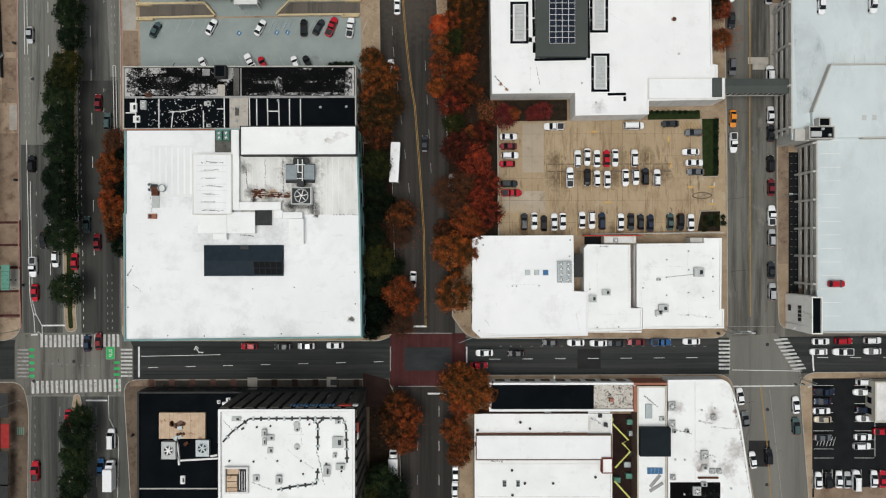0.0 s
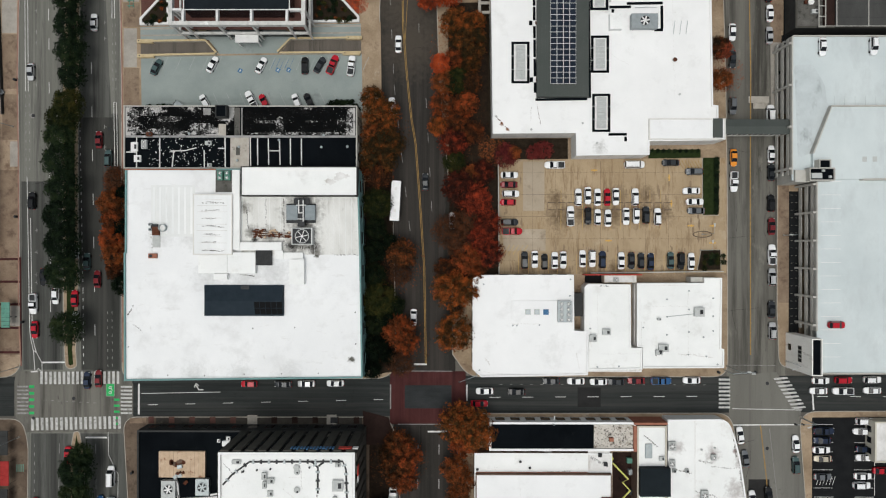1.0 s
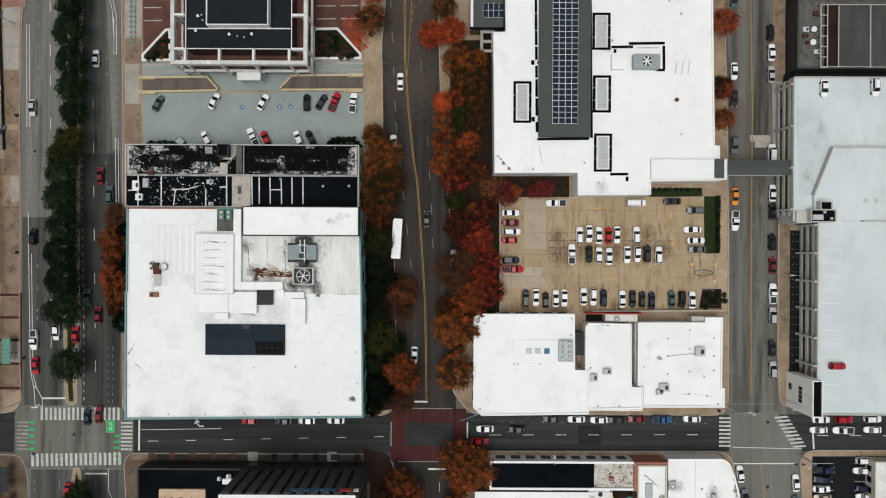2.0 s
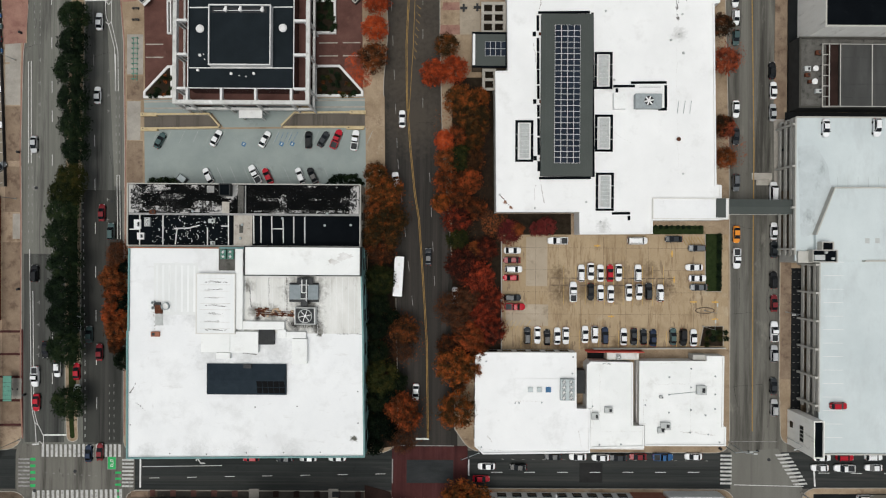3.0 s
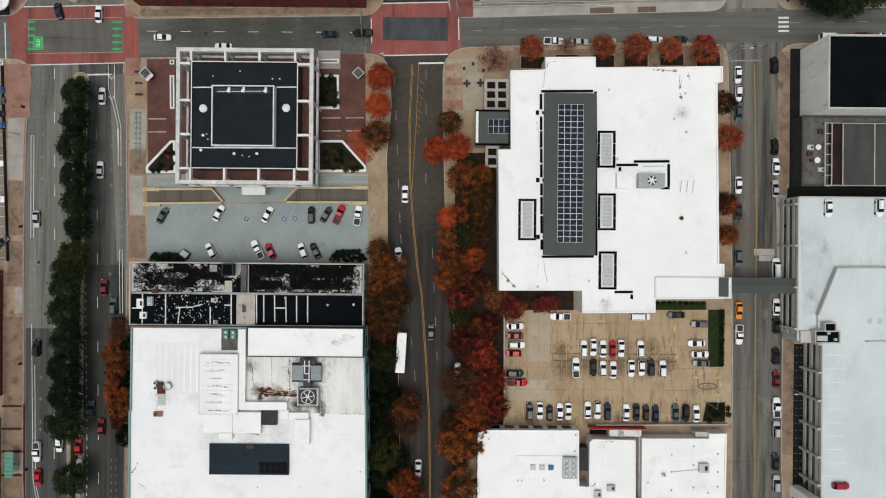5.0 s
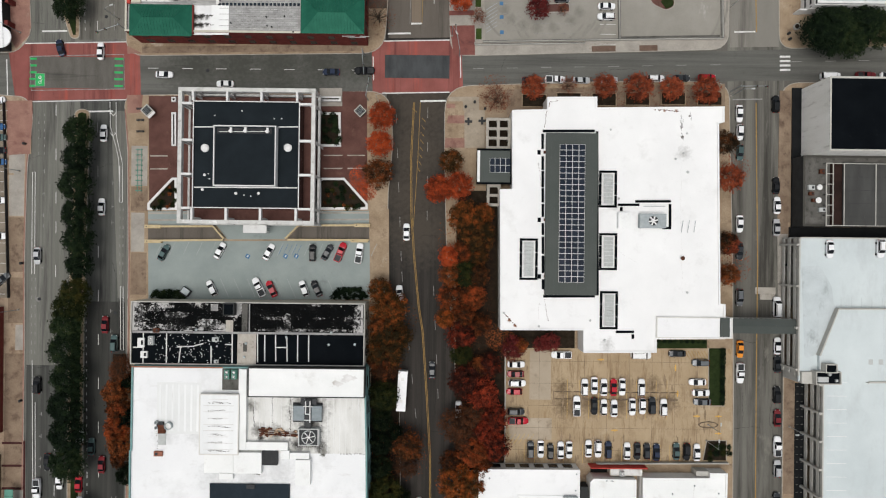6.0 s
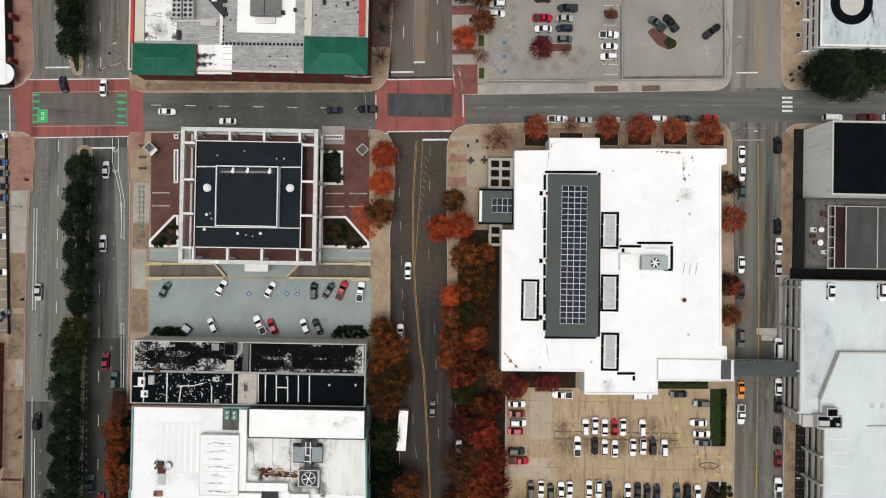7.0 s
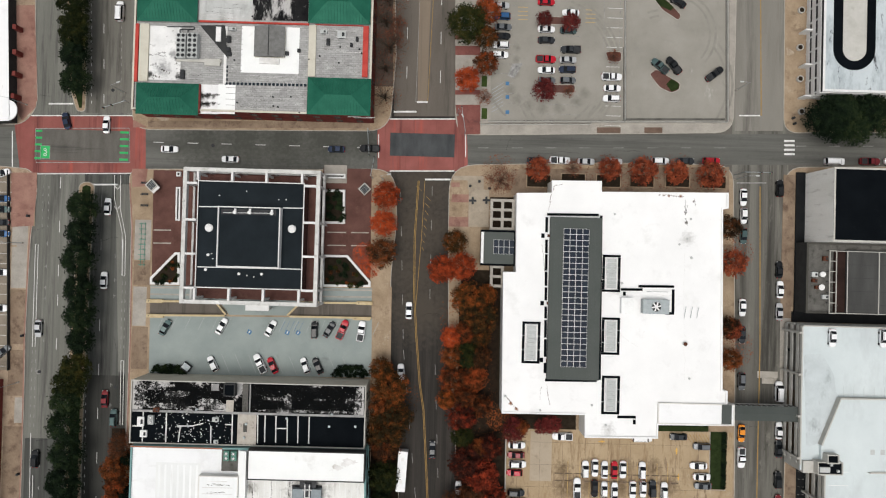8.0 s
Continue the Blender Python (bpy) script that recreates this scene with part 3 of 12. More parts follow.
hvac_slate = surf("hvac_slate_blue", (0.20, 0.235, 0.25), (0.27, 0.305, 0.32), 1.0, 12.0, 0.1, 0.5, 0.03, stains=(((0.10, 0.11, 0.11), 0.8, 0.58, 0.72, ONE),))
white_metal = surf("metal_white", (0.66, 0.66, 0.65), (0.76, 0.76, 0.75), 1.0, 12.0, 0.05, 0.5, 0.02)
yellow_paint = surf("kerb_yellow", (0.425, 0.3315, 0.187), (0.544, 0.4505, 0.289), 0.8, 8.0, 0.1, 0.8, 0.05)
yellow_stair = surf("metal_yellow_green", (0.50, 0.50, 0.13), (0.60, 0.60, 0.18), 1.0, 12.0, 0.1, 0.5, 0.02)
green_metal = surf("metal_green_pale", (0.085, 0.221, 0.17), (0.1275, 0.289, 0.2295), 1.0, 12.0, 0.1, 0.5, 0.02)
solar_cell = surf("solar_cell", (0.014, 0.020, 0.031), (0.021, 0.028, 0.042), 0.8, 8.0, 0.1, 0.2, 0.0, vary=0.15)
glass_dark = surf("window_glass_dark", (0.006, 0.008, 0.010), (0.010, 0.012, 0.015), 0.5, 4.0, 0.05, 0.08, 0.0, spec=0.3)
skylight_mat = surf("skylight_glazing", (0.016, 0.024, 0.032), (0.024, 0.034, 0.044), 0.5, 4.0, 0.1, 0.25, 0.0, vary=0.1)
rubber = surf("tyre_rubber", (0.012, 0.012, 0.012), (0.02, 0.02, 0.02), 3.0, 20.0, 0.1, 0.8, 0.05)
bark_mat = surf("bark", (0.0425, 0.034, 0.0255), (0.085, 0.068, 0.051), 2.0, 15.0, 0.3, 0.95, 0.4, stretch=(1, 1, 0.2))
awning_red = surf("awning_red", (0.255, 0.0255, 0.0255), (0.34, 0.0425, 0.03825), 1.0, 12.0, 0.1, 0.8, 0.05)
lamp_glass = surf("lamp_lens", (0.51, 0.51, 0.493), (0.595, 0.595, 0.578), 2.0, 10.0, 0.03, 0.2, 0.0)
red_lens = surf("tail_lens", (0.25, 0.01, 0.01), (0.35, 0.02, 0.02), 2.0, 10.0, 0.03, 0.2, 0.0)


def foliage(name, hues, island=0.35):
    """Leaves whose tone changes from leaf clump to leaf clump and from tree to tree."""
    m = bpy.data.materials.new(name)
    m.use_nodes = True
    n, l = m.node_tree.nodes, m.node_tree.links
    b = n["Principled BSDF"]
    b.inputs["Roughness"].default_value = 0.7
    b.inputs["Specular IOR Level"].default_value = 0.03
    geo, info, tex = n.new("ShaderNodeNewGeometry"), n.new("ShaderNodeObjectInfo"), n.new("ShaderNodeTexNoise")
    tex.inputs["Scale"].default_value = 0.62
    tex.inputs["Detail"].default_value = 3
    l.new(geo.outputs["Position"], tex.inputs["Vector"])

    def add(a, c, k, off):
        x = n.new("ShaderNodeMath")
        x.operation = "MULTIPLY_ADD"
        l.new(a, x.inputs[0])
        x.inputs[1].default_value = k
        if c is None:
            x.inputs[2].default_value = off
        else:
            l.new(c, x.inputs[2])
        return x.outputs[0]

    f = add(tex.outputs["Fac"], None, 2.0, -1.06)
    f = add(info.outputs["Random"], f, 0.5, 0)
    f = add(geo.outputs["Random Per Island"], f, island, 0)
    r = n.new("ShaderNodeValToRGB")
    e = r.color_ramp.elements
    e[0].position, e[0].color = 0.05, (*hues[0], 1)
    e[1].position, e[1].color = 0.95, (*hues[-1], 1)
    for i, h in enumerate(hues[1:-1]):
        k = e.new(0.05 + 0.9 * (i + 1) / (len(hues) - 1))
        k.color = (*h, 1)
    l.new(f, r.inputs["Fac"])
    l.new(r.outputs["Color"], b.inputs["Base Color"])
    MATS[name] = m
    return m


leaf_orange = foliage("leaves_orange", ((0.030, 0.016, 0.009), (0.11, 0.034, 0.012), (0.24, 0.054, 0.017), (0.41, 0.080, 0.023)))
leaf_bright = foliage("leaves_bright_orange", ((0.13, 0.028, 0.012), (0.36, 0.058, 0.019), (0.54, 0.102, 0.030)))
leaf_red = foliage("leaves_red", ((0.028, 0.011, 0.008), (0.09, 0.020, 0.011), (0.24, 0.036, 0.017), (0.38, 0.058, 0.022)))
leaf_brown = foliage("leaves_brown", ((0.020, 0.014, 0.008), (0.075, 0.030, 0.012), (0.20, 0.058, 0.018), (0.30, 0.075, 0.022)))
leaf_amber = foliage("leaves_amber", ((0.024, 0.018, 0.008), (0.085, 0.036, 0.011), (0.23, 0.062, 0.016), (0.42, 0.098, 0.022)))
leaf_green = foliage("leaves_green", ((0.006, 0.011, 0.0065), (0.015, 0.026, 0.012), (0.034, 0.047, 0.018)))
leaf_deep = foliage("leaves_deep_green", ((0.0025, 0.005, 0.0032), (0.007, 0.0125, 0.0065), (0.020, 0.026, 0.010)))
leaf_olive = foliage("leaves_olive", ((0.009, 0.014, 0.006), (0.026, 0.030, 0.009), (0.062, 0.050, 0.013)))
leaf_russet = foliage("leaves_russet", ((0.075, 0.022, 0.013), (0.26, 0.058, 0.026), (0.46, 0.12, 0.05)))
leaf_maroon = foliage("leaves_maroon", ((0.055, 0.012, 0.012), (0.125, 0.022, 0.020), (0.19, 0.036, 0.030)))
leaf_faded = foliage("leaves_faded", ((0.030, 0.016, 0.010), (0.085, 0.034, 0.016), (0.15, 0.048, 0.020)))
leaf_dull = foliage("leaves_sparse_russet", ((0.10, 0.04, 0.025), (0.2, 0.07, 0.04), (0.28, 0.11, 0.06)))


# ---- building helpers ----
ROOTS = {}


def thing(name, x, y, z, label, category, group="", kind=""):
    """An Empty at a thing's base, which holds its parts."""
    ob = new(name)
    ob.location = (x, y, z)
    ROOTS[ob.name] = Vector((x, y, z))
    return tagged(ob, label, category, group, kind)


def part(name, bm, material, parent=None, label=""):
    """One mesh, given in world places, under a thing or a part (or on its own)."""
    base = ROOTS.get(parent.name, Vector()) if parent else Vector()
    if base.length:
        bmesh.ops.translate(bm, verts=bm.verts, vec=-base)
    me = bpy.data.meshes.new(name)
    bm.to_mesh(me)
    bm.free()
    me.materials.append(material)
    ob = new(name, me)
    if parent:
        ob.parent = parent
        ROOTS[ob.name] = base
    if label:
        ob["label"] = label
    return ob


def place(name, mesh, parent, m):
    """An object on a shared mesh, at a world pose, under a parent."""
    ob = new(name, mesh)
    ob.parent = parent
    ob.matrix_basis = Matrix.Translation(-ROOTS.get(parent.name, Vector())) @ m
    ROOTS[ob.name] = ROOTS.get(parent.name, Vector())
    return ob


def mesh_of(name, bm, *materials):
    me = bpy.data.meshes.new(name)
    bm.to_mesh(me)
    bm.free()
    for m in materials:
        me.materials.append(m)
    return me


def ccw(pts):
    a = sum(p[0] * q[1] - q[0] * p[1] for p, q in zip(pts, pts[1:] + pts[:1]))
    return list(pts) if a > 0 else list(pts)[::-1]


def rect(x0, y0, x1, y1):
    x0, x1, y0, y1 = min(x0, x1), max(x0, x1), min(y0, y1), max(y0, y1)
    return [(x0, y0), (x1, y0), (x1, y1), (x0, y1)]


def turned(x, y, sx, sy, deg=0.0):
    """A rectangle about (x, y), turned."""
    c, s = math.cos(radians(deg)), math.sin(radians(deg))
    return [(x + c * u * sx / 2 - s * v * sy / 2, y + s * u * sx / 2 + c * v * sy / 2) for u, v in ((-1, -1), (1, -1), (1, 1), (-1, 1))]


def offset(pts, d):
    """The outline moved inwards by d."""
    pts, out = ccw(pts), []
    for i, p in enumerate(pts):
        a, b = Vector(pts[i - 1]), Vector(pts[(i + 1) % len(pts)])
        p = Vector(p)
        u, v = (p - a).normalized(), (b - p).normalized()
        n1, n2 = Vector((-u.y, u.x)), Vector((-v.y, v.x))
        m = n1 + n2
        k = max(m.dot(n1), 0.3)
        out.append(tuple(p + m * (d / k)))
    return out


def rounded(pts, radii, steps=6):
    """The outline with its corners rounded; radii: one number, or one for each corner."""
    radii = radii if isinstance(radii, (list, tuple)) else [radii] * len(pts)
    out = []
    for i, p in enumerate(pts):
        r = radii[i]
        if r <= 0:
            out.append(p)
            continue
        a, b, p = Vector(pts[i - 1]), Vector(pts[(i + 1) % len(pts)]), Vector(p)
        d = min(r, (a - p).length * 0.45, (b - p).length * 0.45)
        s, e = p + (a - p).normalized() * d, p + (b - p).normalized() * d
        for k in range(steps + 1):
            t = k / steps
            out.append(tuple(s * (1 - t) ** 2 + p * (2 * t * (1 - t)) + e * t ** 2))
    return out


def prism(bm, pts, z0, z1):
    pts = ccw(pts)
    lo = [bm.verts.new((x, y, z0)) for x, y in pts]
    hi = [bm.verts.new((x, y, z1)) for x, y in pts]
    n = len(pts)
    bm.faces.new(hi)
    bm.faces.new(lo[::-1])
    for i in range(n):
        bm.faces.new((lo[i], lo[(i + 1) % n], hi[(i + 1) % n], hi[i]))
    return bm


def ring(bm, outer, inner, z0, z1, z0_in=None):
    """A wall along an outline, between the outline and one inside it."""
    n = len(outer)
    z0_in = z0 if z0_in is None else z0_in
    a = [bm.verts.new((x, y, z0)) for x, y in outer]
    b = [bm.verts.new((x, y, z1)) for x, y in outer]
    c = [bm.verts.new((x, y, z1)) for x, y in inner]
    d = [bm.verts.new((x, y, z0_in)) for x, y in inner]
    for i in range(n):
        j = (i + 1) % n
        bm.faces.new((a[i], a[j], b[j], b[i]))
        bm.faces.new((b[i], b[j], c[j], c[i]))
        bm.faces.new((c[i], c[j], d[j], d[i]))
        bm.faces.new((d[i], d[j], a[j], a[i]))
    return bm


def box(bm, x, y, z, sx, sy, sz, deg=0.0):
    """A box whose base is centred at (x, y, z)."""
    return prism(bm, turned(x, y, sx, sy, deg), z, z + sz)


def tube(bm, x, y, z, r, h, n=12, r_top=None):
    r_top = r if r_top is None else r_top
    lo = [bm.verts.new((x + r * math.cos(2 * math.pi * i / n), y + r * math.sin(2 * math.pi * i / n), z)) for i in range(n)]
    hi = [bm.verts.new((x + r_top * math.cos(2 * math.pi * i / n), y + r_top * math.sin(2 * math.pi * i / n), z + h)) for i in range(n)]
    bm.faces.new(hi)
    bm.faces.new(lo[::-1])
    for i in range(n):
        bm.faces.new((lo[i], lo[(i + 1) % n], hi[(i + 1) % n], hi[i]))
    return bm


def rod(bm, a, b, r, n=6, r_end=None):
    """A round bar from a to b."""
    a, b = Vector(a), Vector(b)
    m = (b - a).to_track_quat("Z", "Y").to_matrix()
    r_end = r if r_end is None else r_end
    lo = [bm.verts.new(a + m @ Vector((r * math.cos(2 * math.pi * i / n), r * math.sin(2 * math.pi * i / n), 0))) for i in range(n)]
    hi = [bm.verts.new(b + m @ Vector((r_end * math.cos(2 * math.pi * i / n), r_end * math.sin(2 * math.pi * i / n), 0))) for i in range(n)]
    bm.faces.new(hi)
    bm.faces.new(lo[::-1])
    for i in range(n):
        bm.faces.new((lo[i], lo[(i + 1) % n], hi[(i + 1) % n], hi[i]))
    return bm


def strip_of(line, width):
    """The outline of a band of that width along a line of points."""
    left, right = [], []
    for i, p in enumerate(line):
        a, b = Vector(line[max(i - 1, 0)]), Vector(line[min(i + 1, len(line) - 1)])
        d = (b - a).normalized()
        n = Vector((-d.y, d.x)) * width / 2
        left.append(tuple(Vector(p) + n))
        right.append(tuple(Vector(p) - n))
    return left + right[::-1]


def band(bm, line, width, z0, z1):
    """The same as a solid, in short pieces, so that it may bend."""
    o = strip_of(line, width)
    n = len(line)
    for i in range(n - 1):
        prism(bm, [o[i], o[i + 1], o[2 * n - 2 - i], o[2 * n - 1 - i]], z0, z1)
    return bm


def sheet(name, pts, z, material, label, category, parent=None, depth=0.05):
    """A laid surface whose top is at z."""
    bm = prism(bmesh.new(), pts, z - depth, z)
    if parent:
        return part(name, bm, material, parent, label)
    return tagged(part(name, bm, material), label, category, kind="structure")


def pavement(name, pts, material, label, height=0.14, kerb=0.18):
    """A raised block of paving with a kerb round it."""
    pts = ccw(pts)
    ob = tagged(part(name, prism(bmesh.new(), offset(pts, kerb), -0.1, height), material), label, "pavement", kind="structure")
    part("kerb", ring(bmesh.new(), pts, offset(pts, kerb), -0.1, height + 0.004), kerb_mat, ob, "pale concrete kerb")
    return ob


WINDOW = {}


def window_mesh(w, h, frame_mat):
    key = (round(w, 2), round(h, 2), frame_mat.name)
    if key not in WINDOW:
        f = bmesh.new()
        for cx, cz, sx, sz in ((0, 0, w, 0.08), (0, h - 0.08, w, 0.08), (-w / 2 + 0.04, 0.08, 0.08, h - 0.16), (w / 2 - 0.04, 0.08, 0.08, h - 0.16)):
            box(f, cx, 0, cz, sx, 0.16, sz)
        p = bmesh.new()
        box(p, 0, 0.0, 0.08, w - 0.16, 0.06, h - 0.16)
        WINDOW[key] = (mesh_of("window_frame", f, frame_mat), mesh_of("pane", p, glass_dark))
    return WINDOW[key]


def windows(parent, a, b, sills, count, w, h, frame_mat=None, margin=1.0):
    """Rows of windows in the wall from a to b (outside on the right hand of a to b)."""
    a, b = Vector(a), Vector(b)
    d = b - a
    deg = math.degrees(math.atan2(d.y, d.x))
    f, p = window_mesh(w, h, frame_mat or steel_dark)
    length = d.length - 2 * margin
    for z in sills:
        for i in range(count):
            q = a + d.normalized() * (margin + length * (i + 0.5) / count)
            m = pose(q.x, q.y, z, 0, 0, deg)
            win = place("window", f, parent, m)
            pane = new("pane", p)
            pane.parent = win


def facade(root, pts, sills, step, w, h, frame_mat=None):
    """Windows on every side of an outline."""
    pts = ccw(pts)
    for p, q in zip(pts, pts[1:] + pts[:1]):
        n = int(((Vector(q) - Vector(p)).length - 1.5) / step)
        if n > 0:
            windows(root, p, q, sills, n, w, h, frame_mat, 0.75)


def building(name, label, pts, h, wall, roof, para=0.5, thick=0.35, cap=None, category="building"):
    """Walls with a parapet, a roof deck and a coping."""
    pts = ccw(pts)
    cx, cy = sum(p[0] for p in pts) / len(pts), sum(p[1] for p in pts) / len(pts)
    root = thing(name, cx, cy, 0.0, label, category)
    inner = offset(pts, thick)
    part("wall", ring(bmesh.new(), pts, inner, 0.0, h, 0.0), wall, root)
    part("roof", prism(bmesh.new(), offset(pts, thick - 0.02), h - para - 0.3, h - para), roof, root)
    if cap:
        part("coping", ring(bmesh.new(), offset(pts, -0.05), offset(pts, thick + 0.05), h + 0.003, h + 0.07), cap, root)
    return root


def block(root, name, pts, z0, z1, wall, roof=None, para=0.0, label=""):
    """A storey or box standing on a building's roof."""
    if roof is None:
        return part(name, prism(bmesh.new(), pts, z0, z1), wall, root, label)
    pts = ccw(pts)
    ob = part(name, ring(bmesh.new(), pts, offset(pts, 0.25), z0, z1), wall, root, label)
    part("roof", prism(bmesh.new(), offset(pts, 0.23), z1 - para - 0.2, z1 - para), roof, ob)
    return ob


# ---- ground, roads and pavements ----
bm = prism(bmesh.new(), rect(-3000, -3000, 3000, 3000), -0.5, 0.0)
tagged(part("ground", bm, ground_mat), "flat built-up ground reaching to the horizon", "ground", kind="structure")

FAR = 420.0
road_west = sheet("road_west", [(-111.78, -68.73), (-83.46, -68.74), (-84.10, 21.41), (-85.26, 99.64), (-87.24, 147.88), (-84.0, FAR), (-113.0, FAR), (-116.95, 147.01), (-115.15, 98.81)],
                  0.010, asphalt_old, "weathered grey asphalt avenue with worn lane lines", "road")
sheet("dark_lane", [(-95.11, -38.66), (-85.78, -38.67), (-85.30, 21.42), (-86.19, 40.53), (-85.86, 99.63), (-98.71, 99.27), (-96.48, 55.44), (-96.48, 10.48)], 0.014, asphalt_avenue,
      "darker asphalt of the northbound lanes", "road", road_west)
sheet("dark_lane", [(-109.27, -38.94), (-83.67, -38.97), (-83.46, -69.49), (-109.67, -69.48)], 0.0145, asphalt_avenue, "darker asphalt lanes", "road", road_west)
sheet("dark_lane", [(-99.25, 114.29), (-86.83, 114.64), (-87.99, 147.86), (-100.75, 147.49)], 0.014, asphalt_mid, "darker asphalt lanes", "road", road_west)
road_main = sheet("road_main", [(-12.50, -68.76), (4.31, -68.77), (3.49, -23.76), (2.67, 21.21), (1.24, 56.11), (-0.56, 83.97), (-0.85, 150.39), (-2.0, FAR), (-17.0, FAR),
                                (-18.64, 149.87), (-16.79, 74.53), (-18.07, 56.55), (-13.22, 21.25), (-13.02, -32.74)],
                  0.008, asphalt_main, "dark brownish asphalt street with a yellow centre line", "road")
road_east = sheet("road_east", [(81.12, -68.79), (98.00, -68.80), (94.44, -32.86), (90.86, -23.87), (89.41, 21.01), (88.77, 56.71), (88.34, 104.49), (87.12, 152.95), (88.0, FAR), (74.0, FAR),
                                (72.58, 152.53), (73.11, 104.06), (74.68, 56.62), (75.22, 21.04), (75.32, -29.84), (76.51, -37.33)],
                  0.010, asphalt_mid, "grey-brown asphalt avenue with a faded yellow centre line", "road")
road_south = sheet("road_south", [(-FAR, -34.4), (-117.70, -34.42), (-12.43, -34.24), (5.57, -33.36), (77.41, -33.14), (117.42, -32.88), (FAR, -33.5), (FAR, -22.5), (117.43, -23.01), (74.43, -23.55), (5.59, -23.46), (-85.43, -23.94), (-117.67, -23.89), (-FAR, -24.0)],
                   0.016, asphalt_dark, "dark asphalt cross street with white dashes", "road")
road_north = sheet("road_north", [(-FAR, 100.0), (-121.14, 99.24), (-86.76, 99.75), (-16.35, 101.41), (0.12, 103.23), (73.84, 105.29), (114.27, 106.42), (FAR, 101.0), (FAR, 111.0), (114.13, 114.88), (73.68, 113.44), (-0.09, 111.06), (-18.16, 112.06), (-86.38, 110.44), (-121.54, 109.90), (-FAR, 111.0)],
                   0.020, asphalt_north, "pale grey asphalt cross street with white dashes", "road")

block_a = pavement("pavement_1", rounded([(-85.13, -24.24), (-12.11, -24.33), (-12.37, -5.74), (-13.22, 21.25), (-16.15, 41.70), (-17.60, 50.60), (-16.74, 62.56), (-16.64, 74.53), (-15.52, 88.06), (-16.36, 101.72), (-29.56, 101.35), (-32.56, 101.11), (-79.88, 99.94), (-87.06, 99.74), (-85.93, 84.62), (-85.39, 55.52), (-85.34, 25.54)],
                                          [3, 6, 0, 0, 0, 3, 3, 0, 0, 7, 2, 2, 1, 6, 0, 0, 0]), walk_tan, "tan concrete pavement with darker stains round the block")
block_b = pavement("pavement_2", rounded([(6.79, -23.76), (75.63, -23.70), (75.52, 21.04), (74.98, 56.62), (73.54, 105.28), (39.19, 104.92), (-2.1, 103.15), (-1.95, 83.96), (-1.1, 57.02), (2.07, 21.21), (2.60, -17.76)],
                                          [6, 4, 0, 0, 5, 0, 7, 0, 0, 0, 0]), walk_tan, "tan concrete pavement beside the parking lot and offices")
block_c = pavement("pavement_3", rounded([(-84.86, -34.46), (-13.93, -34.38), (-11.69, -41.74), (-10.70, -69.52), (-82.86, -69.49)], [4, 6, 3, 0, 0]), walk_umber, "brown concrete pavement with darker squares")
block_d = pavement("pavement_4", rounded([(5.27, -33.36), (76.52, -33.14), (78.00, -41.82), (80.09, -52.31), (83.06, -69.54), (3.41, -69.52)], [6, 7, 0, 0, 0, 0]), walk_tan, "tan pavement round the low white shops")
block_e = pavement("pavement_5", rounded([(89.07, -21.17), (137.11, -23.48), (150.0, 60.0), (134.22, 106.67), (87.12, 105.06), (87.78, 86.39), (88.57, 41.72), (88.51, 21.01), (88.49, -5.91)],
                                          [3, 0, 0, 0, 5, 0, 0, 0, 0]), walk_tan, "tan pavement along the parking deck")
pavement("pavement_6", rounded([(94.29, -32.71), (137.11, -32.46), (137.10, -69.56), (97.10, -69.55)], [5, 0, 0, 0]), walk_tan, "tan pavement beside the small car park")
block_g = pavement("pavement_7", rounded([(-86.67, 110.13), (-18.15, 111.61), (-16.92, 131.73), (-17.78, 151.42), (-86.99, 149.40)], [5, 6, 0, 0, 0]), walk_tan, "tan pavement round the green-roofed building")
block_h = pavement("pavement_8", rounded([(-0.69, 111.04), (73.37, 113.73), (73.46, 154.07), (-1.79, 151.88)], [5, 5, 0, 0]), walk_grey, "pale concrete pavement round the upper car parks")
pavement("pavement_9", rounded([(86.65, 114.10), (134.09, 115.44), (133.49, 155.82), (86.18, 154.45)], [4, 0, 0, 0]), walk_tan, "tan pavement by the round-topped garage")
block_j = pavement("pavement_10", rounded([(-111.64, -24.20), (-112.19, -8.57), (-112.34, 36.50), (-112.66, 55.33), (-112.23, 80.81), (-110.80, 94.43), (-112.76, 99.03), (-150.0, 101.5), (-150.0, -24.0)], [6, 3, 0, 0, 3, 4, 4, 0, 0]), walk_west, "brown stained pavement along the shop fronts")
block_k = pavement("pavement_11", rounded([(-111.67, -35.03), (-109.89, -41.65), (-110.28, -69.48), (-150.0, -70.0), (-150.0, -35.0)], [5, 3, 0, 0, 0]), walk_umber, "brown pavement at the street corner")
block_l = pavement("pavement_12", rounded([(-115.58, 110.52), (-111.58, 115.45), (-112.90, 135.03), (-113.41, 148.63), (-150.0, 147.0), (-150.0, 111.5)], [5, 6, 2, 0, 0, 0]), walk_west, "red-brown paved corner by the white building")

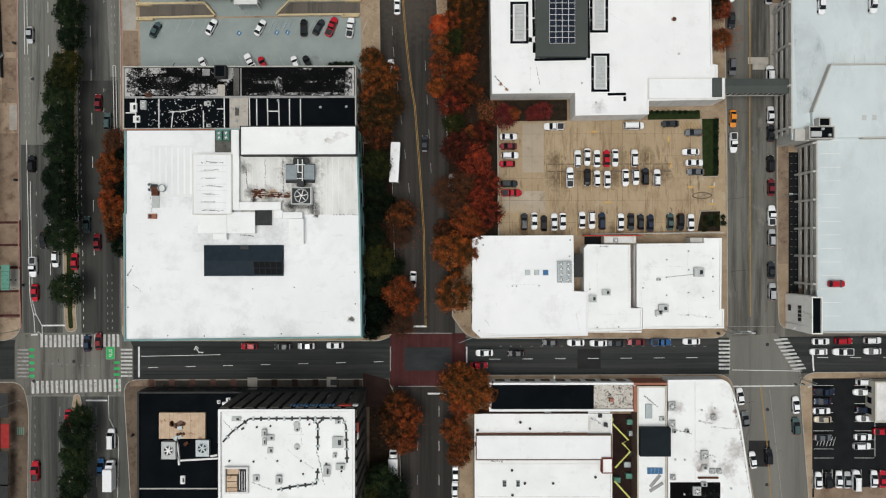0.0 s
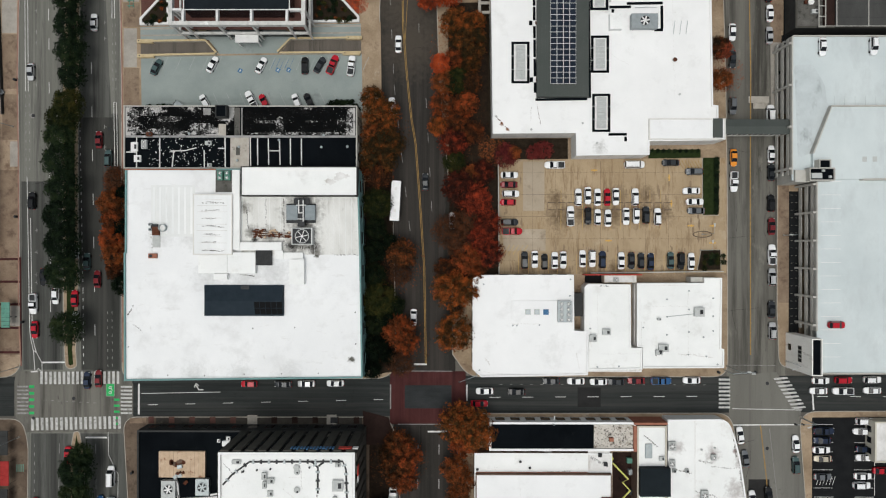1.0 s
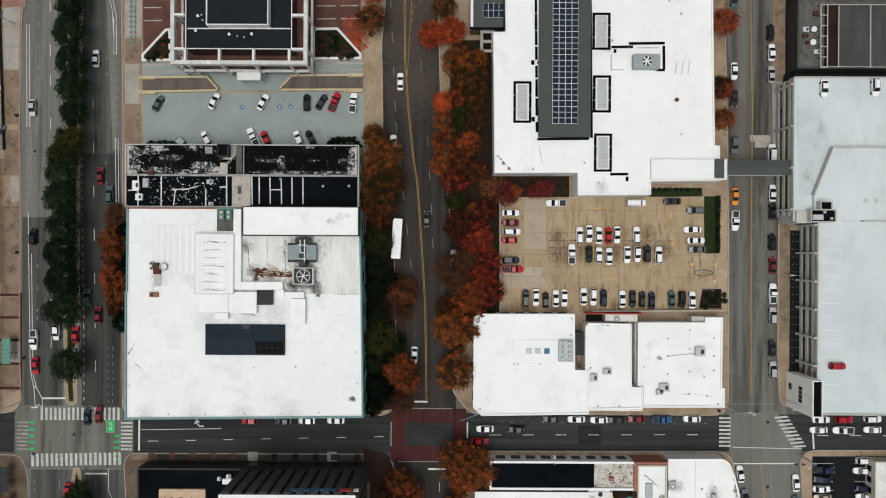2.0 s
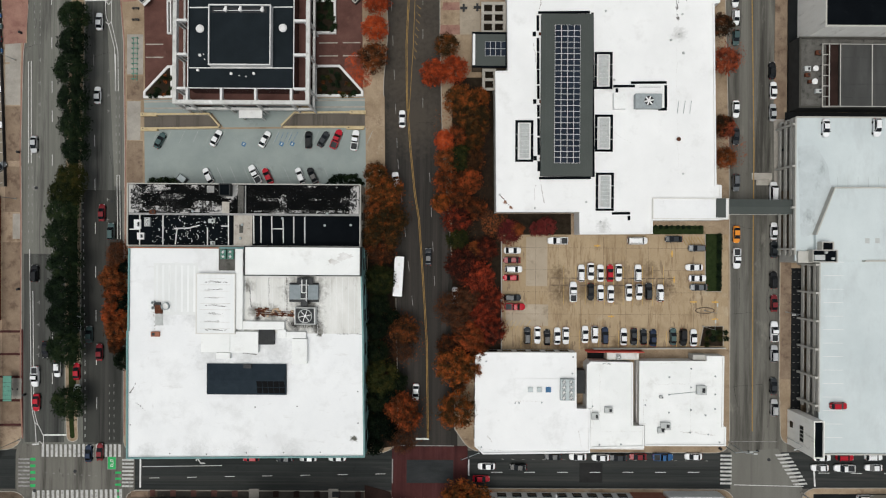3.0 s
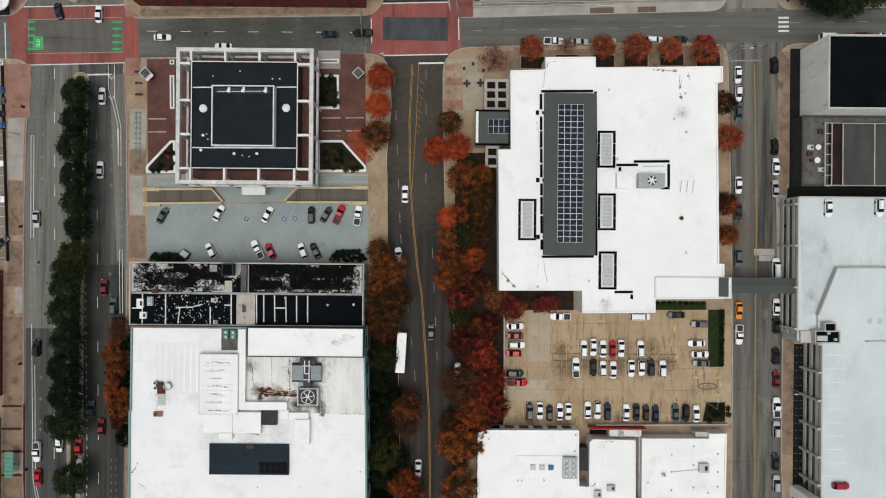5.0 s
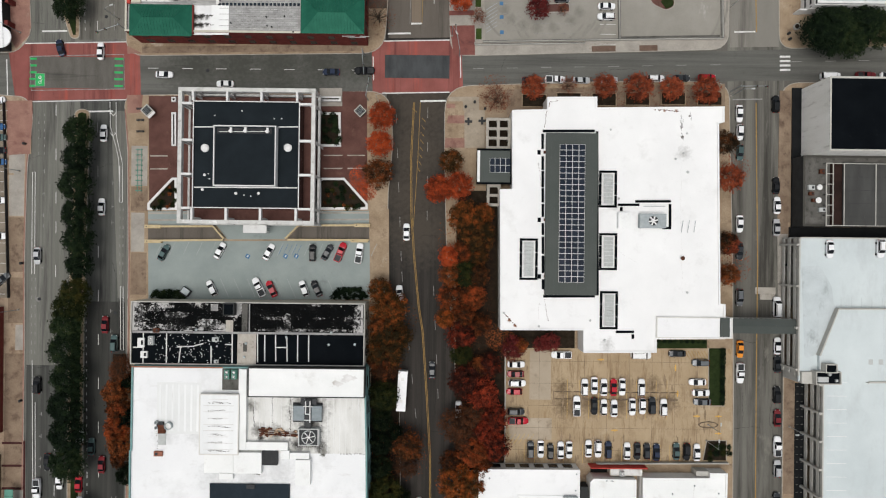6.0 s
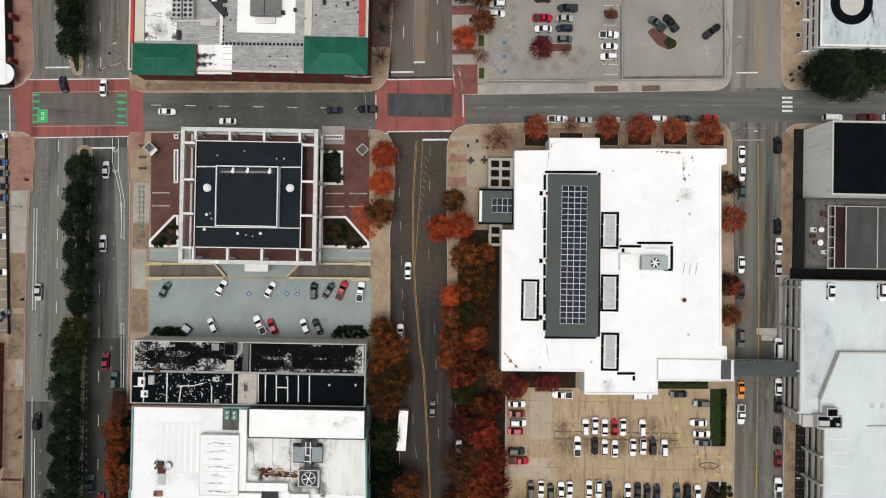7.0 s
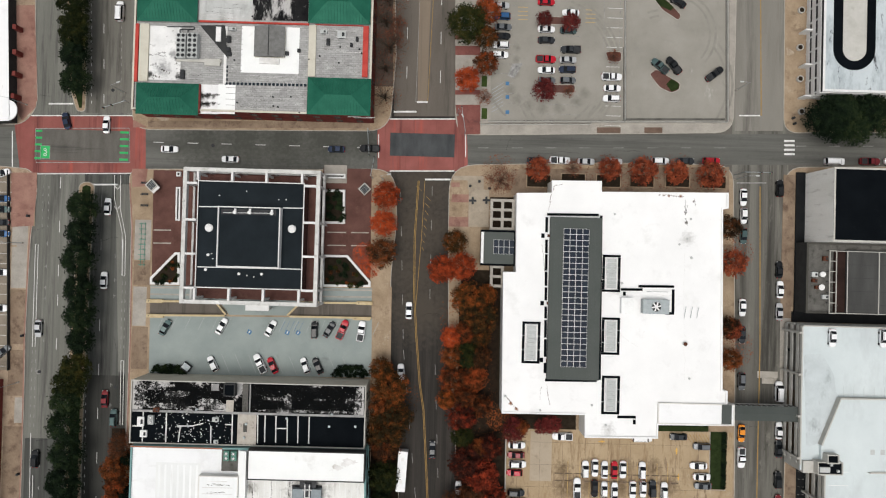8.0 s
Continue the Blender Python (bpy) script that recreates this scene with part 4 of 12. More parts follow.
# First sheet's dark colour holds the median trees' shade as well as dirt.
sheet("dark_lane", [(-95.9, -22.0), (-86.0, -22.0), (-85.5, 21.4), (-86.1, 45.0), (-96.4, 45.0), (-96.4, 8.0)], 0.0152, asphalt_shady, "asphalt of the kerbside lanes, darkened for tree shade and dirt", "road", road_west)
sheet("pale_lane", [(-90.4, 95.5), (-86.0, 95.6), (-86.25, 46.0), (-88.0, 46.0)], 0.0158, asphalt_old, "paler asphalt under the cycle lane", "road", road_west)
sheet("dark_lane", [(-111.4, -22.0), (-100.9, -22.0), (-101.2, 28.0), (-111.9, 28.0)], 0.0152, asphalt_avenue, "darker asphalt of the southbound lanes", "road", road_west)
sheet("worn_pavement", [(-117.5, -18.0), (-112.4, -18.0), (-112.7, 31.0), (-117.5, 31.0)], 0.1455, walk_brown, "brown stained concrete slabs", "pavement", block_j)
sheet("worn_pavement", [(88.9, -4.0), (91.6, -4.0), (91.6, 42.0), (88.9, 42.0)], 0.1455, walk_brown, "brown stained pavement beside the deck", "pavement", block_e)
sheet("worn_pavement", [(88.3, 68.0), (90.0, 68.0), (90.0, 84.0), (88.3, 84.0)], 0.1455, walk_brown, "brown stained pavement beside the hall", "pavement", block_e)
# planted median of the avenue, in three lengths
for pts in ([(-98.7, -22.0), (-100.2, -21.2), (-100.5, -16.5), (-100.72, -4.54), (-101.17, 40.42), (-100.47, 70.40), (-100.04, 95.28), (-97.95, 96.19), (-95.84, 95.31), (-96.28, 70.43), (-96.68, 40.45), (-96.68, -4.51), (-97.3, -16.5), (-97.0, -21.2)],
            [(-99.43, -69.49), (-99.05, -44.67), (-97.97, -38.35), (-96.32, -38.35), (-95.13, -44.67), (-94.60, -69.49)],
            [(-105.30, 148.87), (-103.72, 121.70), (-101.36, 114.53), (-98.97, 114.60), (-98.93, 121.84), (-100.50, 149.01)]):
    med = pavement("median", rounded(pts, 1.2, 3), walk_tan, "narrow raised median with trees and a concrete kerb")
    part("planting_bed", prism(bmesh.new(), offset(ccw(pts), 1.0), 0.1, 0.19), grass_mat, med, "dark grass and leaf litter")

# ---- crossings and road paint ----
ROAD = {"w": road_west, "m": road_main, "e": road_east, "s": road_south, "n": road_north}
PZ = 0.030


def mark(road, pts, material=line_white, z=PZ, name="road_marking"):
    return part(name, prism(bmesh.new(), pts, z - 0.012, z), material, ROAD[road])


def line(road, pts, width=0.12, material=line_white, z=PZ):
    return part("lane_line", band(bmesh.new(), pts, width, z - 0.012, z), material, ROAD[road])


def dashes(road, a, b, dash=2.6, gap=7.0, width=0.13, material=line_white, z=PZ):
    a, b = Vector(a), Vector(b)
    d = (b - a).normalized()
    bm, s = bmesh.new(), 0.0
    while s + dash < (b - a).length:
        p, q = a + d * s, a + d * (s + dash)
        band(bm, [tuple(p), tuple(q)], width, z - 0.012, z)
        s += dash + gap
    return part("lane_dashes", bm, material, ROAD[road])


def zebra(road, a, b, depth, n, fill=0.55, material=line_white, skew=0.0):
    """n bars side by side from a to b; depth: how long each bar is."""
    a, b = Vector(a), Vector(b)
    d = (b - a) / n
    nrm = Vector((-d.y, d.x)).normalized()
    nrm = (nrm + d.normalized() * skew)
    for i in range(n):
        p = a + d * (i + 0.5 - fill / 2)
        q = p + d * fill
        part("crosswalk_bar", prism(bmesh.new(), [tuple(v) for v in (p - nrm * depth / 2, q - nrm * depth / 2, q + nrm * depth / 2, p + nrm * depth / 2)], PZ - 0.012, PZ), material, ROAD[road])


sheet("crossing_1", [(-113.14, -22.40), (-83.77, -22.44), (-82.13, -25.90), (-82.15, -34.16), (-84.87, -38.67), (-111.69, -38.64), (-113.78, -34.43), (-113.75, -25.10)], 0.018, asphalt_mid, "pale worn asphalt street crossing", "road")
zebra("w", (-107.12, -24.21), (-85.58, -24.09), 3.3, 18, 0.55, line_zebra)
zebra("w", (-109.57, -36.54), (-85.17, -35.96), 3.3, 19, 0.55, line_zebra)
zebra("s", (-83.93, -26.04), (-83.96, -34.01), 3.0, 8, 0.5, line_zebra)
zebra("s", (-111.52, -34.13), (-111.49, -26.01), 3.0, 8, 0.45, line_worn)
line("s", [(-80.62, -25.75), (-80.65, -33.86)], 0.45)
line("s", [(-80.03, -28.30), (-58.97, -27.88)], 0.14)
line("w", [(-106.43, -20.08), (-100.32, -20.03)], 0.4)
line("w", [(-94.82, -40.01), (-89.09, -40.02)], 0.4)
dashes("w", (-105.9, -30.1), (-91.0, -30.9), 0.7, 1.2, 0.1, line_worn)
mark("w", rect(-89.35, -25.74, -87.10, -29.04), line_green, PZ - 0.003, "bike_box")
for i in range(5):
    mark("w", rect(-109.84, -26.16, -108.48, -26.91) if i == 0 else [(x, y - 1.75 * i) for x, y in rect(-109.84, -26.16, -108.48, -26.91)], line_green, PZ - 0.003, "bike_lane_block")
    mark("w", [(x, y - 1.6 * i) for x, y in rect(-87.26, -29.65, -85.75, -30.25)], line_green, PZ - 0.003, "bike_lane_block")

sheet("crossing_2", [(75.93, -23.40), (88.48, -22.37), (95.04, -32.86), (94.14, -37.35), (77.11, -37.33), (75.92, -33.43)], 0.0185, asphalt_dusty, "pale dusty asphalt street crossing", "road")
sheet("pale_lane", [(76.8, -37.4), (94.1, -37.4), (97.6, -68.7), (81.3, -68.7)], 0.0145, asphalt_dusty, "pale dusty asphalt lanes", "road", road_east)
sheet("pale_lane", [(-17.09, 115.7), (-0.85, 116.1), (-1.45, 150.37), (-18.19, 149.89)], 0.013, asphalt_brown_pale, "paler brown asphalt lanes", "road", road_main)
sheet("turn_lane", [(-11.42, 146.9), (-8.2, 147.0), (-8.55, 119.9), (-11.0, 119.8)], 0.0155, asphalt_warm, "warm brown turning lane", "road", road_main)
sheet("pale_lane", [(73.66, 114.34), (86.63, 114.71), (86.51, 152.93), (73.34, 152.55)], 0.013, asphalt_bleached, "bleached asphalt lanes", "road", road_east)
# maroon brick crossing, south
mark("s", rounded([(-13.90, -22.23), (6.19, -22.26), (6.16, -36.36), (-13.93, -36.34)], 0.5), brick_maroon, 0.022, "brick_crossing")
mark("s", rect(-10.01, -25.99, 2.42, -32.15), slate_south, 0.030, "crossing_centre")
line("s", [(-13.76, -25.83), (-13.77, -32.28)], 0.3, line_worn, 0.034)
line("s", [(6.48, -25.86), (6.48, -30.06)], 0.35, line_white, 0.034)
line("m", [(-11.80, -22.23), (2.59, -22.25)], 0.2, line_worn, 0.034)
line("m", [(-11.83, -36.34), (4.37, -36.35)], 0.2, line_worn, 0.034)
line("m", [(-3.89, -38.30), (1.06, -38.30)], 0.45)
line("m", [(-7.60, -20.44), (-4.15, -20.45)], 0.45)
# red crossings, north
mark("n", rounded([(-118.07, 112.86), (-83.06, 113.85), (-82.54, 98.82), (-115.71, 97.89)], 1.5), brick_red, 0.026, "red_crossing")
mark("n", rect(-112.11, 109.72, -86.97, 101.40), slate_brown, 0.032, "crossing_centre")
line("n", [(-112.11, 109.72), (-87.29, 110.56), (-86.82, 101.40), (-111.63, 100.71), (-112.11, 109.72)], 0.2, line_worn, 0.036)
line("n", [(-116.28, 113.06), (-83.06, 114.00)], 0.25, line_white, 0.036)
line("n", [(-111.22, 97.72), (-82.53, 98.67)], 0.25, line_white, 0.036)
line("n", [(-118.22, 108.94), (-117.82, 98.43)], 0.25, line_white, 0.036)
mark("n", rect(-110.60, 105.25, -108.08, 101.86), line_green, 0.036, "bike_box")
for i in range(5):
    mark("n", [(x, y - 1.8 * i) for x, y in rect(-112.10, 109.41, -110.28, 108.86)], line_green, 0.036, "bike_lane_block")
    mark("n", [(x, y - 1.8 * i) for x, y in rect(-89.65, 109.60, -87.38, 109.06)], line_green, 0.036, "bike_lane_block")
mark("n", rounded([(-21.55, 114.83), (2.20, 115.50), (2.87, 101.65), (-21.14, 100.83)], 0.5), brick_red, 0.026, "red_crossing")
mark("n", rect(-17.99, 111.31, -0.83, 105.16), slate_dark, 0.032, "crossing_centre")
line("n", [(-18.24, 114.92), (-0.81, 115.42)], 0.3, line_white, 0.036)
line("n", [(-17.84, 101.07), (-0.73, 101.55)], 0.3, line_white, 0.036)
line("n", [(2.00, 111.72), (2.17, 105.40)], 0.25, line_white, 0.036)
line("n", [(-21.13, 110.77), (-20.94, 104.45)], 0.25, line_white, 0.036)
line("m", [(-17.25, 116.91), (-11.23, 117.08)], 0.45)
line("m", [(-11.16, 119.65), (-8.30, 119.73)], 0.45)
line("m", [(-8.48, 99.08), (-1.72, 99.26)], 0.45)
line("w", [(-108.92, 116.43), (-102.33, 116.62)], 0.4)
line("w", [(-97.07, 95.26), (-89.90, 95.46)], 0.4)
# red brick corner pavings
for pts, par in (([(-118.10, 97.83), (-111.23, 98.02), (-111.10, 94.42), (-111.60, 83.91), (-117.56, 83.45)], block_j),
                 ([(-119.78, 142.39), (-113.48, 142.57), (-112.21, 124.48), (-112.17, 115.43), (-115.63, 111.72), (-118.81, 116.75)], block_l),
                 ([(-86.16, 99.77), (-81.98, 99.88), (-82.41, 95.22), (-85.99, 94.82)], block_a),
                 ([(-86.32, 112.85), (-82.35, 110.85), (-86.24, 110.74)], block_g),
                 ([(-1.34, 134.91), (5.29, 135.10), (5.36, 132.67), (-1.27, 132.48)], block_h), ([(-0.91, 119.19), (5.71, 119.37), (5.91, 111.53), (0.20, 111.37)], block_h),
                 ([(-1.50, 137.80), (3.20, 137.93), (3.23, 136.75), (-1.47, 136.62)], block_h), ([(-1.10, 123.15), (5.60, 123.34), (5.63, 122.1), (-1.07, 121.9)], block_h),
                 ([(-21.13, -32.73), (-14.23, -34.53), (-12.44, -41.74), (-20.70, -41.73)], block_c)):
    sheet("brick_corner", pts, 0.157, brick_black if par is block_c else brick_deep if par is block_h else brick_dusty, "red brick corner paving", "pavement", par)

# Dark overlay puts the tower's shade into the paving colour.
sheet("dark_walk", [(-76.0, -34.75), (-21.3, -34.6), (-21.3, -37.2), (-76.0, -37.2)], 0.1450, walk_shaded, "paving in front of the tower, darkened for its shade", "pavement", block_c)
# slabs of other tones and the brick edging of the avenue pavements
for pts, m_, par, text in (
    (rect(-117.13, 89.61, -112.99, 78.71), walk_grey, block_j, "pale worn concrete slabs"),
    (rect(-117.06, 78.22, -113.04, 67.38), walk_grey, block_j, "pale worn concrete slabs"),
    (rect(-116.99, 67.0, -112.83, 52.56), walk_brown, block_j, "brown stained concrete slabs"),
    (rect(-116.89, 51.08, -112.75, 39.02), walk_brown, block_j, "brown stained concrete slabs"),
    (rect(-114.84, 38.6, -112.47, 31.93), walk_grey, block_j, "pale worn concrete slabs"),
    (rect(-84.81, 86.3, -80.54, 75.7), walk_grey, block_a, "pale worn concrete slabs"),
    (rect(-84.72, 75.35, -80.38, 69.04), walk_brown, block_a, "brown stained concrete slabs"),
    (rect(-84.68, 68.61, -81.13, 58.28), walk_grey, block_a, "pale worn concrete slabs"),
    (rect(-84.61, 58.03, -80.47, 46.9), walk_brown, block_a, "brown stained concrete slabs"),
):
    sheet("paving_slabs", pts, 0.1465, m_, text, "pavement", par)
for pts, par in (([(-111.9, -21.0), (-112.5, -8.6), (-112.65, 36.5), (-112.97, 55.3), (-112.55, 80.8), (-111.2, 93.0)], block_j), ([(-84.98, 25.5), (-85.03, 55.5), (-85.57, 84.6), (-86.6, 96.0)], block_a), ([(-84.9, -20.0), (-85.0, 2.0)], block_a), ([(-112.0, 117.0), (-113.2, 135.0)], block_l)):
    part("brick_edging", band(bmesh.new(), pts, 0.35, 0.05, 0.155), brick_dusty, par, "red brick edging along the kerb")

# dark sheets under the street trees: their shade put into the ground colour
for pts, par in (([(-19.46, 45.24), (-14.67, 45.22), (-14.70, 30.24), (-19.49, 30.25)], block_a), ([(-20.70, 28.01), (-13.65, 27.99), (-13.55, 3.26), (-13.45, -21.93), (-20.20, -21.92)], block_a),
                 ([(1.44, 70.35), (11.93, 70.42), (12.17, 34.90), (1.68, 34.83)], block_b), ([(1.69, 33.33), (12.18, 33.41), (12.38, 5.23), (8.51, 1.45), (1.91, 1.41)], block_b),
                 ([(-89.03, 31.18), (-85.57, 31.17), (-85.66, 1.90), (-89.12, 1.91)], block_a), ([(-19.34, -40.98), (-12.44, -42.04), (-11.59, -65.76), (-19.40, -65.76)], block_c)):
    sheet("planting_bed", pts, 0.156, tree_shade_mat, "dark sheet for tree shade, strewn with fallen leaves", "planting bed", par)

# centre lines and lanes
yel = [(-11.40, 150.08), (-10.67, 118.31), (-10.12, 98.73), (-10.75, 83.69), (-10.48, 68.71), (-9.55, 56.78), (-8.32, 44.88), (-7.18, 38.07), (-6.03, 23.09), (-4.86, 5.11), (-4.39, -20.37)]
line("m", [(x - 0.16, y) for x, y in yel[2:]], 0.14, line_yellow)
line("m", [(x + 0.16, y) for x, y in yel[2:]], 0.14, line_yellow)
line("m", [(-8.47, 98.78), (-8.95, 83.74), (-9.95, 65.73)], 0.12, line_yellow)
for i in range(9):
    line("m", [(-10.68, 97.21), (-9.30, 96.04)] if i == 0 else [(-7.9 - 0.12 * i, 96.5 - 1.9 * i), (-6.7 - 0.2 * i, 95.4 - 1.9 * i)], 0.1, line_yellow)
line("m", [(-8.30, 119.73), (-7.48, 150.20)], 0.13, line_yellow)
line("m", [(-11.46, 119.64), (-11.10, 150.09)], 0.1, line_worn)
dashes("m", (-14.84, 95.59), (-12.90, 53.71), 2.6, 6.5, 0.12, line_worn)
dashes("m", (-12.90, 53.71), (-7.88, 8.09), 2.6, 6.5, 0.12, line_worn)
dashes("m", (-6.48, 97.33), (-6.28, 62.84), 2.6, 6.5, 0.12, line_worn)
dashes("m", (-4.42, 50.08), (-2.69, 17.11), 2.6, 6.5, 0.12, line_worn)
dashes("m", (-0.89, -41.75), (-0.94, -68.77), 2.6, 6.5, 0.12)
dashes("m", (-6.44, -41.75), (-6.79, -68.77), 2.6, 6.5, 0.12, line_worn)
dashes("m", (-14.35, 149.97), (-13.95, 118.19), 3.2, 7.2, 0.14)
dashes("m", (-5.35, 149.0), (-5.0, 117.5), 3.2, 7.2, 0.14)
dashes("s", (-78.23, -31.31), (-13.92, -29.73), 2.6, 7.4, 0.14)
dashes("s", (12.47, -29.17), (71.74, -28.79), 2.9, 5.8, 0.14)
dashes("s", (99.22, -28.82), (137.11, -28.87), 2.9, 5.8, 0.14)
dashes("s", (15.18, -25.72), (71.74, -25.79), 0.7, 2.0, 0.1, line_worn)
dashes("n", (-80.72, 106.99), (-21.92, 107.13), 2.8, 6.2, 0.14)
dashes("n", (5.41, 107.90), (72.24, 109.77), 2.8, 6.2, 0.14, line_worn)
dashes("n", (90.03, 110.72), (134.14, 111.96), 2.8, 6.2, 0.14, line_worn)
# avenue west: buffered cycle lanes along both kerbs, lane dashes, parking brackets
def outline(road, pts, width=0.14, material=line_white):
    return line(road, list(pts) + [pts[0]], width, material)


def brackets(road, x, ys, side):
    """Corner marks between kerbside parking bays."""
    for y in ys:
        part("bay_mark", band(band(bmesh.new(), [(x, y), (x + 0.9 * side, y)], 0.12, PZ - 0.012, PZ), [(x + 0.9 * side, y - 0.5), (x + 0.9 * side, y + 0.5)], 0.12, PZ - 0.012, PZ + 0.003), line_worn, ROAD[road])


outline("w", [(-111.0, 79.06), (-110.25, 79.06), (-110.08, 52.02), (-110.83, 52.01)])
for x_ in (-109.5, -108.0):
    dashes("w", (x_, 94.6), (x_ + 0.1, 83.2), 0.7, 1.35, 0.12, line_worn)
brackets("w", -108.4, (79.4, 73.3, 67.7, 64.8, 58.6, 53.8), 0.6)
dashes("w", (-104.99, 97.0), (-104.66, 70.37), 3.0, 8.6, 0.14)
dashes("w", (-104.60, 66.0), (-104.05, -16.0), 3.0, 8.6, 0.14)
for x_ in (-110.77, -109.84):
    dashes("w", (x_, 51.1), (x_ + 0.14, 29.6), 0.9, 1.5, 0.13, line_worn)
line("w", [(-110.40, 29.2), (-110.21, 18.2), (-109.68, -11.5), (-109.3, -14.3), (-108.65, -17.3), (-108.3, -22.2)], 0.14)
line("w", [(-109.46, 18.2), (-108.97, -13.5), (-108.07, -17.0), (-106.43, -20.2), (-106.35, -22.8)], 0.14)
line("w", [(-109.38, -22.6), (-107.6, -22.5)], 0.3)
line("w", [(-108.2, -22.6), (-107.4, -21.7), (-106.5, -22.6)], 0.14)
line("w", [(-108.62, -16.9), (-107.95, -17.4)], 0.2)
brackets("w", -108.3, (21.0, 15.0, 9.2, 3.2, 1.2), 0.6)
dashes("w", (-93.95, 92.5), (-93.57, 73.9), 3.0, 8.6, 0.13, line_worn)
dashes("w", (-93.50, 71.2), (-92.15, -23.0), 3.0, 8.6, 0.14)
dashes("w", (-96.36, 44.0), (-95.49, -0.9), 0.7, 1.4, 0.12)
dashes("w", (-95.49, -0.9), (-95.35, -22.4), 0.8, 1.3, 0.13)
line("w", [(-90.74, 97.9), (-90.54, 91.4), (-89.05, 86.2), (-88.22, 82.7), (-87.85, 71.35), (-87.10, 71.35)], 0.13)
line("w", [(-89.11, 97.9), (-88.96, 89.1), (-87.28, 81.8), (-87.10, 71.35)], 0.13)
for y_ in (94.6, 89.2):
    line("w", [(-90.6, y_ + 0.5), (-89.8, y_ - 0.4), (-89.1, y_ + 0.5)], 0.2)
line("w", [(-87.98, 81.0), (-87.85, 71.4)], 0.3)
brackets("w", -89.3, (76.5, 70.2, 66.0, 42.5, 37.2), -0.6)
for x_ in (-87.67, -86.86):
    dashes("w", (x_, 69.9), (x_ + 0.12, 51.3), 0.9, 1.5, 0.13, line_worn)
outline("w", [(-87.36, 48.96), (-86.61, 48.97), (-86.33, 32.1), (-87.03, 32.1)])
for x_ in (-88.99, -87.77):
    dashes("w", (x_, -6.5), (x_ + 0.1, -22.4), 0.7, 1.3, 0.12, line_worn)
part("turning_ring", ring(bmesh.new(), [(-109.0 + 0.62 * math.cos(k * math.pi / 8), 45.4 + 0.62 * math.sin(k * math.pi / 8)) for k in range(16)], [(-109.0 + 0.42 * math.cos(k * math.pi / 8), 45.4 + 0.42 * math.sin(k * math.pi / 8)) for k in range(16)], PZ - 0.012, PZ), line_worn, ROAD["w"])
dashes("w", (-95.34, 147.64), (-94.22, 115.94), 2.6, 6.8, 0.13)
dashes("w", (-98.65, 147.55), (-97.51, 115.85), 0.8, 1.2, 0.12)
dashes("w", (-90.54, 147.78), (-89.73, 116.07), 0.8, 1.2, 0.12, line_worn)
dashes("w", (-101.75, -41.66), (-102.14, -68.73), 2.6, 6.8, 0.13, line_worn)
dashes("w", (-108.38, -41.65), (-108.47, -68.73), 0.9, 1.5, 0.12, line_worn)
line("w", [(-88.79, -38.66), (-88.66, -44.68), (-86.11, -49.94), (-86.47, -68.74)], 0.12)
dashes("w", (-92.11, -41.67), (-91.89, -68.74), 2.6, 6.8, 0.13, line_worn)
# avenue east
line("e", [(80.74, 99.75), (81.57, 56.66), (81.48, 26.68), (81.61, -17.87)], 0.26, line_yellow)
for dx in (-0.08, 0.08):
    line("e", [(x + dx, y) for x, y in [(84.28, -36.44), (85.91, -50.82), (87.24, -68.80)]], 0.12, line_yellow)
    line("e", [(x + dx, y) for x, y in [(80.67, 118.62), (79.85, 152.74)]], 0.12, line_yellow)
line("e", [(74.78, 118.46), (80.37, 118.62)], 0.35)
line("e", [(74.54, 100.48), (82.38, 100.70)], 0.3, line_worn)
line("e", [(76.81, -36.43), (93.24, -36.30)], 0.3)
line("e", [(76.82, -32.09), (95.34, -32.41)], 0.15)
line("e", [(75.93, -20.56), (88.18, -20.58)], 0.12, line_worn)
line("e", [(86.67, -37.34), (90.23, -68.80)], 0.10, line_worn)
zebra("s", (74.73, -23.85), (74.72, -32.24), 3.0, 8, 0.5, line_zebra)
zebra("s", (89.37, -23.57), (94.74, -32.26), 3.2, 9, 0.5, line_zebra, skew=0.5)
line("s", [(98.03, -27.77), (98.32, -32.41)], 0.4)
zebra("n", (88.42, 107.96), (88.33, 112.64), 2.8, 4, 0.45)
# white rims and cycle signs on the green boxes
for x0, y0, x1, y1, road_, z_ in ((-89.35, -29.04, -87.10, -25.74, "s", PZ + 0.004), (-110.60, 101.86, -108.08, 105.25, "n", 0.040)):
    line(road_, [(x0, y0), (x1, y0), (x1, y1), (x0, y1), (x0, y0)], 0.14, line_worn, z_)
    xm, ym_ = (x0 + x1) / 2, (y0 + y1) / 2
    for yy in (ym_ - 0.65, ym_ + 0.65):
        c_ = [(xm + 0.42 * math.cos(k * math.pi / 6), yy + 0.42 * math.sin(k * math.pi / 6)) for k in range(12)]
        part("cycle_sign", ring(bmesh.new(), c_, offset(c_, 0.13), z_ - 0.012, z_), line_white, ROAD[road_])
    part("cycle_sign", band(bmesh.new(), [(xm, ym_ - 0.6), (xm + 0.5, ym_), (xm, ym_ + 0.6)], 0.13, z_ - 0.012, z_ + 0.002), line_white, ROAD[road_])
# left-turn arrow
part("turn_arrow", band(band(bmesh.new(), [(-63.48, -27.27), (-64.68, -27.27), (-65.43, -26.07)], 0.3, PZ - 0.01, PZ + 0.004), [(-65.88, -26.67), (-65.43, -25.62), (-64.68, -26.22)], 0.3, PZ - 0.01, PZ + 0.006), line_white, ROAD["s"])
